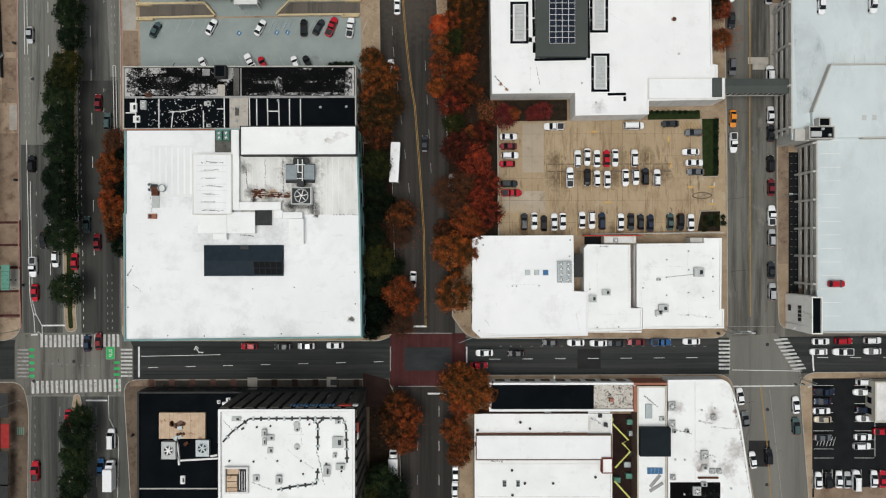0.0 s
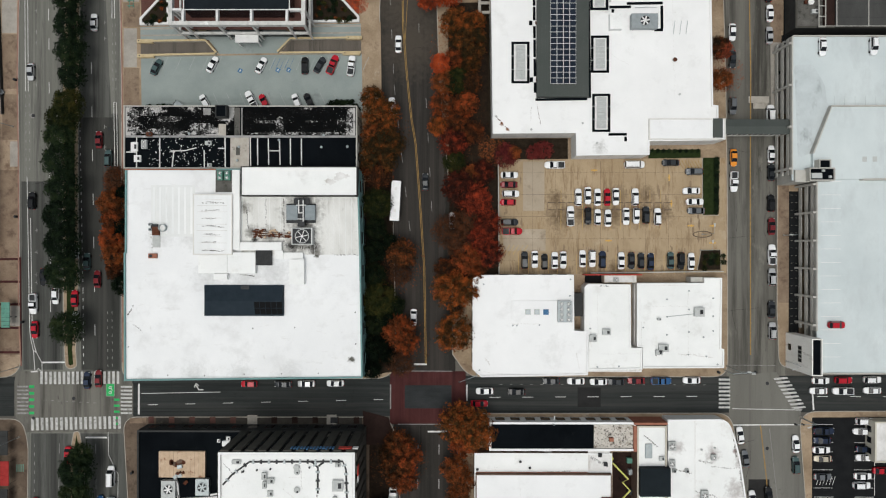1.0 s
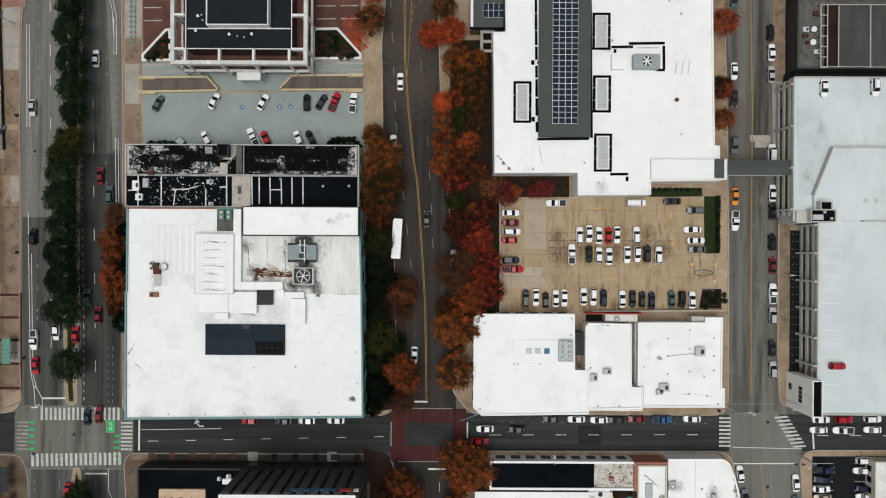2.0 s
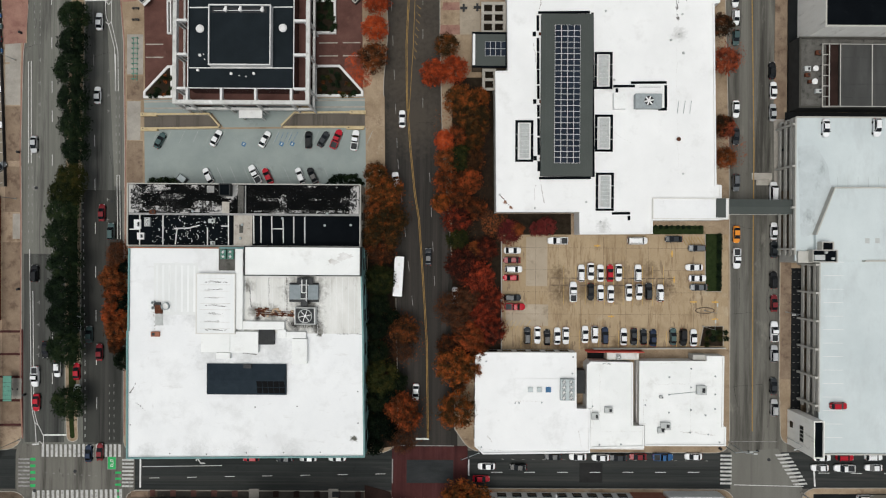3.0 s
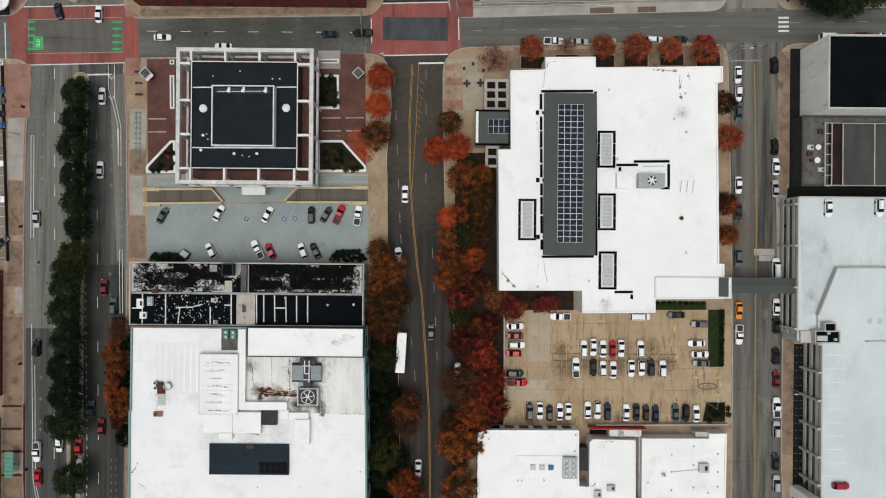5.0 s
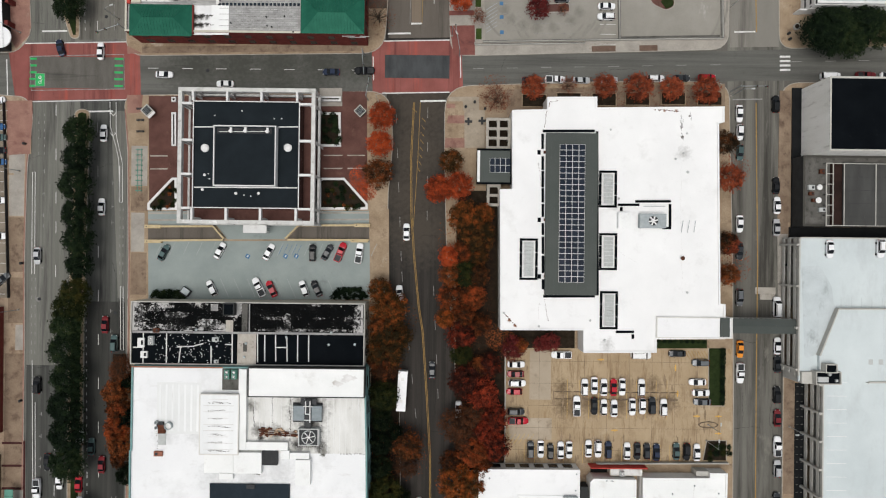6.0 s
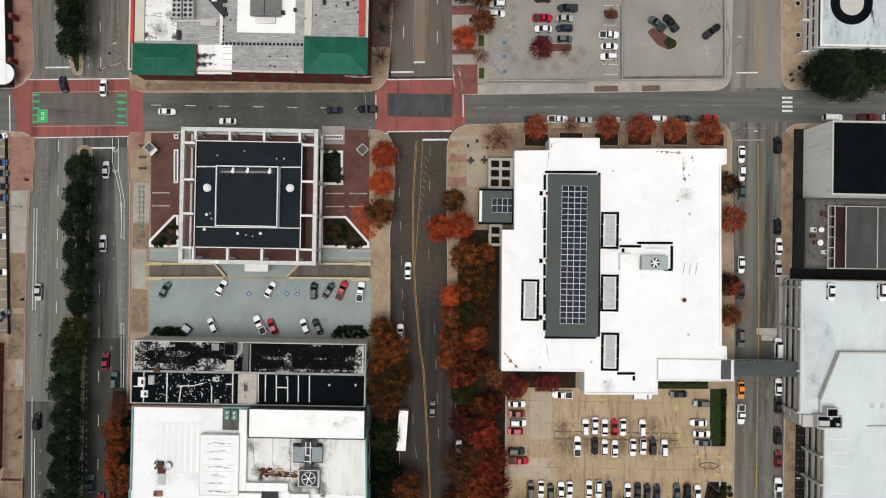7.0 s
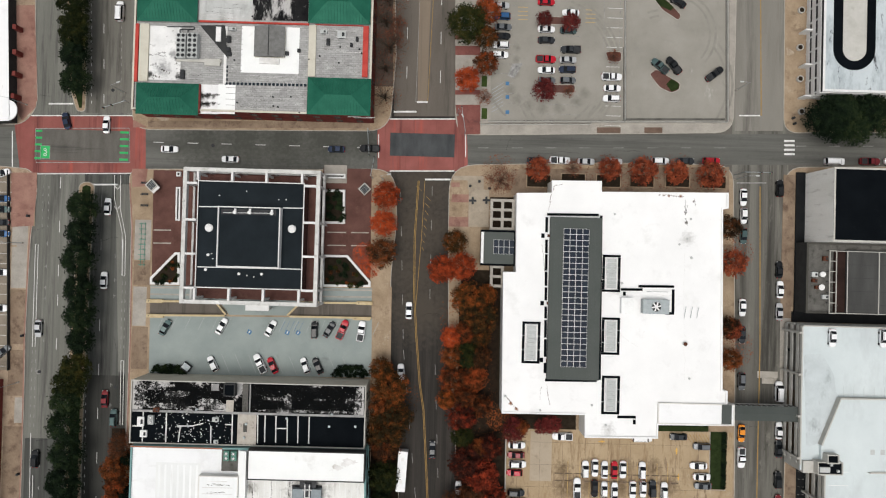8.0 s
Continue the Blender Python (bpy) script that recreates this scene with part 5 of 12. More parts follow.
# darker repair patches
for pts, r in ((rect(35.84, -26.50, 41.97, -31.75), "s"), (rect(78.31, -36.13, 79.35, -38.83), "e"), (rect(81.13, -50.81, 86.66, -57.71), "e"), (rect(75.33, 92.59, 77.75, 89.61), "e")):
    mark(r, pts, asphalt_patch, 0.021, "asphalt_patch")
for pts, r in ((rect(81.02, 50.66, 86.42, 48.90), "e"), (rect(82.23, 48.87, 86.14, 47.40), "e")):
    mark(r, pts, kerb_mat, 0.021, "concrete_patch")
# manhole covers
cover = mesh_of("manhole_cover", tube(bmesh.new(), 0, 0, 0, 0.45, 0.012, 14), steel_dark)
for x, y, r in ((-97.95, -29.63, "w"), (-108.66, -34.88, "w"), (86.08, -25.36, "e"), (86.07, -42.58, "e"), (85.91, -62.50, "e"), (-108.70, 45.47, "w"), (-88.59, 42.01, "w"), (-64.97, 106.53, "n"), (-91.98, 120.53, "w"), (-47.65, 46.82, "w")):
    place("manhole_cover", cover, ROAD[r], pose(x, y, 0.024))

# sealed cracks wandering along the lanes
crack_rng = random.Random(21)


def crack(road, x, y, deg, length, wide=0.05):
    pts, a = [(x, y)], radians(deg)
    for _ in range(int(length / 0.9)):
        a += crack_rng.uniform(-0.35, 0.35)
        a += (radians(deg) - a) * 0.3
        x, y = x + 0.9 * math.cos(a), y + 0.9 * math.sin(a)
        pts.append((x, y))
    part("crack_seal", band(bmesh.new(), pts, wide, 0.014, 0.026), crack_seal, ROAD[road])


for road, x0, x1, y0, y1, deg, n in (("w", -110, -102, -20, 130, 90, 9), ("w", -94, -87, -20, 130, 90, 7), ("e", 77, 88, -20, 95, 90, 10), ("m", -12, 1, 10, 90, 90, 5), ("s", -75, 70, -33, -26, 0, 9), ("n", -75, 75, 101, 109, 0, 8), ("e", 78, 86, -60, -36, 98, 3)):
    for _ in range(n):
        crack(road, crack_rng.uniform(x0, x1), crack_rng.uniform(y0, y1), deg + crack_rng.choice((0, 0, 90)), crack_rng.uniform(3, 11))


# ---- rooftop equipment ----
def fan_unit(name, x, y, z, sx, sy, sz, fans, label, body=hvac_pale, r=None, blade=white_metal, deg=0.0, chord=0.26):
    """A rooftop machine: casing on skids, and fans with rings and blades on top."""
    ob = thing(name, x, y, z, label, "rooftop unit", "rooftop units")
    part("casing", box(bmesh.new(), x, y, z + 0.15, sx, sy, sz - 0.15, deg), body, ob)
    for k in (-0.38, 0.38):
        part("skid", box(bmesh.new(), x + k * sx, y, z, 0.15, sy * 1.02, 0.15), steel_dark, ob)
    nx, ny = fans
    r = r or 0.42 * min(sx / nx, sy / ny)
    for i in range(nx):
        for j in range(ny):
            fx, fy = x + sx * ((i + 0.5) / nx - 0.5), y + sy * ((j + 0.5) / ny - 0.5)
            f = part("fan_well", tube(bmesh.new(), fx, fy, z + sz, r, 0.05, 16), steel_dark, ob)
            bm = bmesh.new()
            n = 14
            ring(bm, [(fx + r * math.cos(2 * math.pi * a / n), fy + r * math.sin(2 * math.pi * a / n)) for a in range(n)],
                 [(fx + r * 0.9 * math.cos(2 * math.pi * a / n), fy + r * 0.9 * math.sin(2 * math.pi * a / n)) for a in range(n)], z + sz, z + sz + 0.18)
            part("fan_ring", bm, body, f)
            if r > 0.45:
                blade_me = mesh_of("fan_blade", band(bmesh.new(), [(0.1 * r, 0.0), (0.84 * r, 0.17 * r)], chord * r, 0.07, 0.09), blade)
                for a in range(6):
                    place("fan_blade", blade_me, f, pose(fx, fy, z + sz, 0, 0, 60 * a))
                part("fan_hub", tube(bmesh.new(), fx, fy, z + sz + 0.05, 0.16 * r, 0.1, 10), blade, f)
    return ob


def roof_unit(x, y, z, sx, sy, sz, label="grey sheet-metal air handling unit on the roof", body=hvac_pale):
    """A plain air handler: casing, lid and side grille."""
    ob = thing("air_handler", x, y, z, label, "rooftop unit", "rooftop units")
    part("casing", box(bmesh.new(), x, y, z, sx, sy, sz), body, ob)
    part("lid", box(bmesh.new(), x, y, z + sz + 0.002, sx * 1.06, sy * 1.06, 0.06), body, ob)
    part("grille", box(bmesh.new(), x, y - sy / 2 - 0.01, z + 0.2 * sz, sx * 0.7, 0.03, sz * 0.5), steel_dark, ob)
    part("vent_cap", box(bmesh.new(), x + sx * 0.2, y, z + sz + 0.064, sx * 0.3, sy * 0.5, 0.14), steel_dark, ob)
    return ob


VENT = {}


def vent(x, y, z, r=0.2, h=0.5, body=steel_grey, label="small round roof vent with a cap"):
    ob = thing("roof_vent", x, y, z, label, "roof vent", "roof vents")
    key = (r, h, body.name)
    if key not in VENT:
        VENT[key] = (mesh_of("pipe", tube(bmesh.new(), 0, 0, 0, r * 0.7, h, 10), body), mesh_of("cap", tube(bmesh.new(), 0, 0, h, r, 0.12, 10, r * 0.7), body))
    for name, me in zip(("pipe", "cap"), VENT[key]):
        new(name, me).parent = ob
    return ob


def vents(z, spots, r=0.2, h=0.5, body=steel_grey):
    for x, y in spots:
        vent(x, y, z, r, h, body)


def ribs(root, x0, y0, x1, y1, z, step, mat_, along_y=True, size=0.06):
    """Raised seams on a roof, each a bar of its own."""
    x0, x1, y0, y1 = min(x0, x1), max(x0, x1), min(y0, y1), max(y0, y1)
    n = int((x1 - x0 if along_y else y1 - y0) / step)
    me = mesh_of("roof_seam", box(bmesh.new(), 0, 0, 0, size if along_y else x1 - x0, y1 - y0 if along_y else size, 0.05), mat_)
    for i in range(n + 1):
        k = i / max(n, 1)
        place("roof_seam", me, root, pose(x0 + k * (x1 - x0) if along_y else (x0 + x1) / 2, (y0 + y1) / 2 if along_y else y0 + k * (y1 - y0), z))


def gable(bm, x0, y0, x1, y1, z0, z1, hip=0.0, overhang=0.0):
    """A roof with its ridge along x; hip: how far the ends slope in."""
    x0, x1, y0, y1 = min(x0, x1), max(x0, x1), min(y0, y1), max(y0, y1)
    ym = (y0 + y1) / 2
    a = [bm.verts.new(p) for p in ((x0, y0, z0), (x1, y0, z0), (x1, y1, z0), (x0, y1, z0))]
    r = [bm.verts.new((x0 + hip, ym, z1)), bm.verts.new((x1 - hip, ym, z1))]
    for f in ((a[0], a[1], r[1], r[0]), (a[2], a[3], r[0], r[1]), (a[1], a[2], r[1]), (a[3], a[0], r[0]), (a[3], a[2], a[1], a[0])):
        bm.faces.new(f)
    return bm


# ---- large white-roofed building ----
WH = 10.8
WR = WH - 0.35
white_bldg_pts = [(-78.81, 30.03), (-78.87, 9.25), (-79.15, 9.11), (-79.04, -22.65), (-19.83, -21.89), (-20.33, 8.99), (-20.99, 30.02)]
wb = building("department_building", "large flat building with a bright white membrane roof", white_bldg_pts, WH, wall_teal, roof_department, 0.35, 0.3, wall_teal)
facade(wb, white_bldg_pts, (1.0, 5.8), 6.2, 3.0, 2.2)
part("string_course", ring(bmesh.new(), offset(white_bldg_pts, -0.15), offset(white_bldg_pts, 0.02), 4.6, 5.1), wall_teal, wb)
part("coping_tiles", prism(bmesh.new(), rect(-78.88, 30.03, -56.24, 29.69), WH + 0.073, WH + 0.16), terracotta, wb, "red terracotta coping tiles")
block(wb, "penthouse", rect(-49.41, 30.38, -20.83, 23.11), WR, 13.0, wall_dark, roof_white, 0.12, "raised white roof block with dark walls")
part("roof_sheet", prism(bmesh.new(), rect(-50.06, 23.28, -20.81, 8.73), WR - 0.1, WR + 0.012), roof_sheet_old, wb, "stained older roof sheet")
part("roof_sheet", prism(bmesh.new(), rect(-72.6, 26.0, -61.6, 13.2), WR - 0.1, WR + 0.006), roof_bars, wb, "greyed roof field under white bars")
ribs(wb, -31.75, 22.96, -21.09, 8.73, WR + 0.012, 1.35, roof_white_ribbed)
ribs(wb, -49.78, 23.00, -38.95, 14.96, WR + 0.012, 1.35, roof_white_ribbed)
ribs(wb, -71.76, 25.45, -62.49, 13.88, WR, 1.45, roof_white_ribbed, True, 0.5)
plant = block(wb, "plant_room", rect(-61.38, 23.58, -51.68, 8.69), WR, 12.4, stucco_white, roof_white_ribbed, 0.1, "ribbed white plant room")
for k in range(9):
    x0, y0, x1, y1 = -60.55, 22.32, -52.79, 10.08
    part("roof_seam", box(bmesh.new(), (x0 + x1) / 2, y0 + (y1 - y0) * k / 8, 12.3, (x1 - x0) * (0.95 if k % 3 else 0.6), 0.10, 0.07), roof_white_dirty, plant)
for pts, h in ((rect(-51.83, 29.64, -50.06, 9.83), 11.8), (rect(-49.99, 11.78, -39.73, 9.81), 11.79), (rect(-41.40, 9.74, -39.31, 7.72), 11.8), (rect(-39.24, 9.25, -34.43, 7.71), 11.79), (rect(-37.68, 7.63, -34.07, 1.43), 12.2),
               (rect(-60.30, 8.60, -53.18, 4.12), 11.7), (rect(-53.00, 9.27, -46.10, 4.10), 12.0), (rect(-56.46, 4.05, -53.12, 2.58), 11.9)):
    block(wb, "duct_housing", pts, WR - 0.05, h, roof_white, None, 0.0, "white clad duct housing")
louvre = part("louvre_box", prism(bmesh.new(), rect(-46.14, 9.84, -42.31, 6.06), WR, 11.6), steel_dark, wb, "dark louvred vent box")
for k in range(10):
    x0, y0, x1, y1 = -46.04, 9.69, -42.42, 6.19
    part("slat", box(bmesh.new(), x0 + (x1 - x0) * (k + 0.5) / 10, (y0 + y1) / 2, 11.602, 0.16, abs(y1 - y0) * 0.94, 0.08), wall_dark, louvre)
part("sunk_floor", prism(bmesh.new(), rect(-56.49, 29.75, -52.42, 24.26), WR - 0.1, WR + 0.02), roof_grit_dark, wb, "dirty sunken service corner")
fan_unit("condenser", -55.01, 28.30, WR + 0.02, 1.25, 2.3, 1.2, (1, 2), "green condenser in a roof corner", green_metal)
fan_unit("condenser", -53.26, 28.30, WR + 0.02, 1.25, 2.3, 1.2, (1, 2), "green condenser in a roof corner", green_metal)
# dark glazed skylight
sk = thing("skylight", -49.37, -2.60, WR, "dark blue-grey ridge skylight on a white roof", "skylight")
x0, y0, x1, y1 = -59.05, 1.06, -39.41, -6.41
part("kerb", prism(bmesh.new(), rect(x0, y0, x1, y1), WR - 0.05, WR + 0.35), steel_dark, sk)
part("glazing", gable(bmesh.new(), x0 - 0.1, y0 + 0.1, x1 + 0.1, y1 - 0.1, WR + 0.352, WR + 1.5, 0.5), skylight_mat, sk)
ym, yl = (y0 + y1) / 2, min(y0, y1)
for i in range(5):
    for j in range(2):
        px0, px1 = x1 - 7.1 + 1.4 * i, x1 - 7.1 + 1.4 * i + 1.3
        a, b = yl + (ym - yl) * (0.08 + 0.44 * j), yl + (ym - yl) * (0.08 + 0.44 * j + 0.41)
        zz = lambda yy: WR + 0.352 + 1.15 * (yy - yl + 0.1) / (ym - yl + 0.1)
        bm = bmesh.new()
        face_pts = ((px0, a, zz(a)), (px1, a, zz(a)), (px1, b, zz(b)), (px0, b, zz(b)))
        lo, hi = [bm.verts.new((p[0], p[1], p[2] - 0.05)) for p in face_pts], [bm.verts.new((p[0], p[1], p[2] + 0.03)) for p in face_pts]
        bm.faces.new(hi)
        for q in range(4):
            bm.faces.new((lo[q], lo[(q + 1) % 4], hi[(q + 1) % 4], hi[q]))
        part("pane", bm, pane_black, sk, "black glass pane")
part("hatch", box(bmesh.new(), -48.90, 0.62, WR + 0.3, 2.0, 1.0, 0.6), steel_dark, sk)
# machines on the white roof
fan_unit("cooling_tower", -34.51, 13.27, WR, 5.2, 4.2, 1.9, (1, 1), "pale cooling tower with a large dark fan", hvac_pale, 1.75, white_metal, 0.0, 0.10)
ct = bpy.data.objects["cooling_tower"]
part("top_plate", box(bmesh.new(), -34.51, 13.27, WR + 1.9, 4.5, 3.7, 0.03), steel_dark, ct, "black top plate")
for sx_ in (-1, 1):
    part("rail", box(bmesh.new(), -34.51 + 2.4 * sx_, 13.27, WR + 1.9, 0.16, 4.1, 0.5), white_metal, ct, "pale guard rail")
ahu = thing("air_handler", -35.03, 19.46, WR, "large blue-grey air handler with white ducting", "rooftop unit", "rooftop units")
part("casing", prism(bmesh.new(), rect(-38.39, 20.93, -31.43, 17.30), WR + 0.3, 12.2), hvac_slate, ahu)
part("base_frame", prism(bmesh.new(), rect(-38.79, 21.35, -31.50, 16.57), WR, WR + 0.29), steel_dark, ahu)
part("duct", prism(bmesh.new(), rect(-35.6, 22.4, -33.9, 15.7), 12.21, 12.45), steel_dark, ahu, "black duct across the unit")
for a, b, w_ in (((-34.2, 22.2), (-34.2, 16.9), 0.22), ((-35.3, 22.2), (-35.3, 19.0), 0.22), ((-35.9, 20.9), (-33.6, 20.9), 0.2), ((-35.3, 19.0), (-34.2, 19.0), 0.2), ((-35.6, 17.5), (-33.9, 17.5), 0.18)):
    part("pipe", band(bmesh.new(), [a, b], w_, 12.452, 12.62), white_metal, ahu, "white pipe")
part("walkway", prism(bmesh.new(), rect(-36.62, 22.68, -32.73, 21.15), 11.9, 12.0), steel_dark, ahu)
for i in range(5):
    part("rail_post", box(bmesh.new(), -36.48, 22.41, 12.0, 0.08, 0.08, 0.9) if i == 0 else box(bmesh.new(), -38.0 + 0.95 * i - 1.3, 22.6, 12.0, 0.08, 0.08, 0.9), steel_grey, ahu)
rng_r = random.Random(11)
pipes = thing("roof_pipes", -42.59, 13.65, WR, "rusted pipe run with flaking lagging", "pipes")
px, py, qx, qy = -47.08, 14.64, -37.82, 13.78
for k in range(3):
    part("pipe", rod(bmesh.new(), (px, py - 0.5 * k, WR + 0.35), (qx, qy - 0.5 * k + 0.2, WR + 0.35), 0.07 + 0.03 * k, 8), rust_mat, pipes)
for k in range(34):
    part("lagging", box(bmesh.new(), px + (qx - px) * rng_r.random(), py + 0.4 - 2.0 * rng_r.random(), WR, 0.5 + 0.6 * rng_r.random(), 0.3 + 0.2 * rng_r.random(), 0.2 + 0.4 * rng_r.random(), rng_r.uniform(-40, 40)), rust_mat if k % 3 else wood_tan, pipes)
grp = thing("vent_stack", -70.72, 15.07, WR, "pair of round vents beside a dark red box", "roof vent", "roof vents")
for cx, cy, r in ((-69.46, 15.34, 0.95), (-72.47, 16.19, 0.42), (-72.41, 14.93, 0.42)):
    n = 16
    circ = [(cx + r * math.cos(2 * math.pi * a / n), cy + r * math.sin(2 * math.pi * a / n)) for a in range(n)]
    part("vent_ring", ring(bmesh.new(), circ, offset(circ, 0.15), WR, WR + 1.0), steel_grey, grp)
    part("vent_well", prism(bmesh.new(), offset(circ, 0.16), WR, WR + 0.5), steel_dark if r < 0.5 else white_metal, grp)
part("red_box", box(bmesh.new(), -71.10, 14.55, WR, 1.7, 2.1, 0.9), rust_mat, grp)
part("dark_box", box(bmesh.new(), -71.51, 15.67, WR, 1.6, 1.2, 0.8), steel_dark, grp)
part("slab", box(bmesh.new(), -71.19, 12.20, WR, 1.9, 3.4, 0.15), hvac_pale, grp)
box_o = thing("roof_hatch", -71.96, 8.38, WR, "orange-brown roof hatch with a dark opening", "roof hatch")
part("frame", box(bmesh.new(), -71.96, 8.38, WR, 2.1, 1.2, 0.6), terracotta, box_o)
part("opening", box(bmesh.new(), -72.38, 8.38, WR + 0.602, 0.7, 0.7, 0.02), steel_dark, box_o)
vents(WR, ((-78.29, -6.22), (-78.18, -14.25), (-59.16, -21.45), (-49.30, -21.05), (-40.00, -20.92), (-30.85, -20.79), (-21.67, -5.61), (-21.54, -13.49), (-68.32, -21.30), (-47.15, -9.65), (-36.73, -9.39)), 0.16, 0.12, steel_dark)
soot_rng = random.Random(19)
x0, y0, x1, y1 = -28.57, 28.52, -23.46, 25.19
for k in range(6):
    px, py = soot_rng.uniform(x0, x1), soot_rng.uniform(y1, y0)
    loop = [(px + soot_rng.uniform(0.5, 1.6) * math.cos(2 * math.pi * a / 14), py + soot_rng.uniform(0.3, 0.9) * math.sin(2 * math.pi * a / 14)) for a in range(14)]
    part("patched_spot", prism(bmesh.new(), ccw(loop), 12.7, 12.884 + 0.003 * k), roof_white_dirty, wb, "dirty repair patch")

# ---- black-roofed building behind it ----
BH = 9.6
BR = BH - 0.4
black_pts = rect(-79.80, 45.96, -21.44, 30.31)
bb = building("black_roof_building", "long building with cream walls and patched black roof", black_pts, BH, stucco_cream, roof_black, 0.4, 0.16, concrete_pale)
windows(bb, ccw(black_pts)[1], ccw(black_pts)[2], (1.0, 5.2), 3, 2.0, 2.2)
windows(bb, ccw(black_pts)[3], ccw(black_pts)[0], (1.0, 5.2), 3, 2.0, 2.2)
part("roof_patchwork", prism(bmesh.new(), rect(-79.65, 45.65, -50.84, 38.62), BR - 0.1, BR + 0.01), roof_patched, bb, "black bitumen with worn white coating")
part("roof_patchwork", prism(bmesh.new(), rect(-50.25, 45.56, -21.90, 38.54), BR - 0.1, BR + 0.014), roof_patched, bb, "black bitumen with worn white coating")
part("cross_wall", prism(bmesh.new(), rect(-79.51, 38.56, -21.53, 38.04), BR - 0.1, 9.45), roof_grey, bb, "worn grey dividing parapet")
part("cross_wall", prism(bmesh.new(), rect(-50.41, 45.53, -50.15, 38.55), BR - 0.1, 9.45), roof_grey, bb)
part("cross_wall", prism(bmesh.new(), rect(-52.18, 45.54, -50.78, 38.62), BR - 0.1, BR + 0.12), roof_grit_dark, bb, "dark worn walkway strip")
lift = block(bb, "lift_house", rect(-56.33, 45.85, -53.54, 42.77), BR, 11.2, wall_dark, roof_black, 0.06, "small dark lift house with a black roof")
for pts, m_, z in ((rect(-53.22, 38.04, -48.55, 30.52), roof_cream_dirty, 0.03), (rect(-51.80, 35.77, -50.82, 33.64), roof_grit_dark, 0.036), (rect(-60.01, 45.42, -58.17, 43.72), roof_grey, 0.05), (rect(-56.19, 41.45, -54.35, 38.32), roof_cream_dirty, 0.06), (rect(-54.76, 45.69, -52.50, 42.85), roof_grey, 0.04)):
    part("roof_patch", prism(bmesh.new(), pts, BR - 0.1, BR + z), m_, bb)
for x0, y0, x1, y1 in ((-70.96, 37.95, -70.98, 30.58), (-59.82, 34.94, -59.76, 30.55), (-54.57, 38.04, -54.51, 30.68), (-48.25, 38.02, -48.13, 30.94), (-46.41, 37.88, -46.35, 31.22), (-43.71, 37.87, -43.59, 31.21), (-40.88, 37.15, -40.75, 31.21), (-38.18, 37.85, -38.13, 31.20), (-35.42, 37.85, -35.37, 31.19),
                       (-43.58, 34.75, -40.89, 34.75), (-56.35, 35.36, -54.64, 35.35), (-68.27, 34.68, -64.01, 34.81), (-67.42, 34.68, -67.86, 30.71), (-64.01, 34.95, -61.74, 35.51), (-76.78, 38.39, -76.80, 30.45), (-79.35, 34.43, -76.79, 34.42)):
    part("seal_strip", band(bmesh.new(), [(x0, y0), (x1, y1)], 0.28, BR, BR + 0.03), line_white, bb, "white sealant strip")
spk = bmesh.new()
sx0, sy0, sx1, sy1 = -73.66, 37.81, -54.09, 30.68
for k in range(150):
    q = rng_r.random() ** 1.2
    box(spk, sx0 + (sx1 - sx0) * q, sy0 + (sy1 - sy0) * rng_r.random(), BR, 0.10 + 0.34 * rng_r.random() ** 3, 0.10 + 0.3 * rng_r.random() ** 3, 0.02, rng_r.uniform(0, 90))
tagged(part("sealant_spots", spk, line_white, bb, "white sealant spots on bitumen"), kind="stuff")
flake_rng = random.Random(77)
fx0, fy0, fx1, fy1 = -79.51, 45.51, -22.04, 38.68
for k, (u0, v0, u1, v1) in enumerate(((0.003, 0.02, 0.055, 0.98), (0.05, 0.76, 0.20, 0.98), (0.19, 0.85, 0.41, 0.985), (0.05, 0.04, 0.13, 0.32), (0.13, 0.30, 0.25, 0.52), (0.27, 0.55, 0.39, 0.87), (0.962, 0.02, 0.995, 0.98), (0.52, 0.88, 0.96, 0.985), (0.56, 0.44, 0.67, 0.58), (0.655, 0.30, 0.69, 0.88), (0.78, 0.46, 0.84, 0.54), (0.92, 0.42, 0.962, 0.62))):
    loop = []
    for a in range(28):
        c_, s_ = math.cos(2 * math.pi * a / 28), math.sin(2 * math.pi * a / 28)
        g = flake_rng.uniform(0.72, 1.0)
        u = (u0 + u1) / 2 + (u1 - u0) / 2 * g * math.copysign(abs(c_) ** 0.45, c_)
        v = (v0 + v1) / 2 + (v1 - v0) / 2 * g * math.copysign(abs(s_) ** 0.45, s_)
        loop.append((fx0 + (fx1 - fx0) * u, fy0 + (fy1 - fy0) * v))
    part("fretted_coating", prism(bmesh.new(), ccw(loop), BR - 0.1, BR + 0.016 + 0.0015 * k), roof_fretted, bb, "fretted grey roof coating")
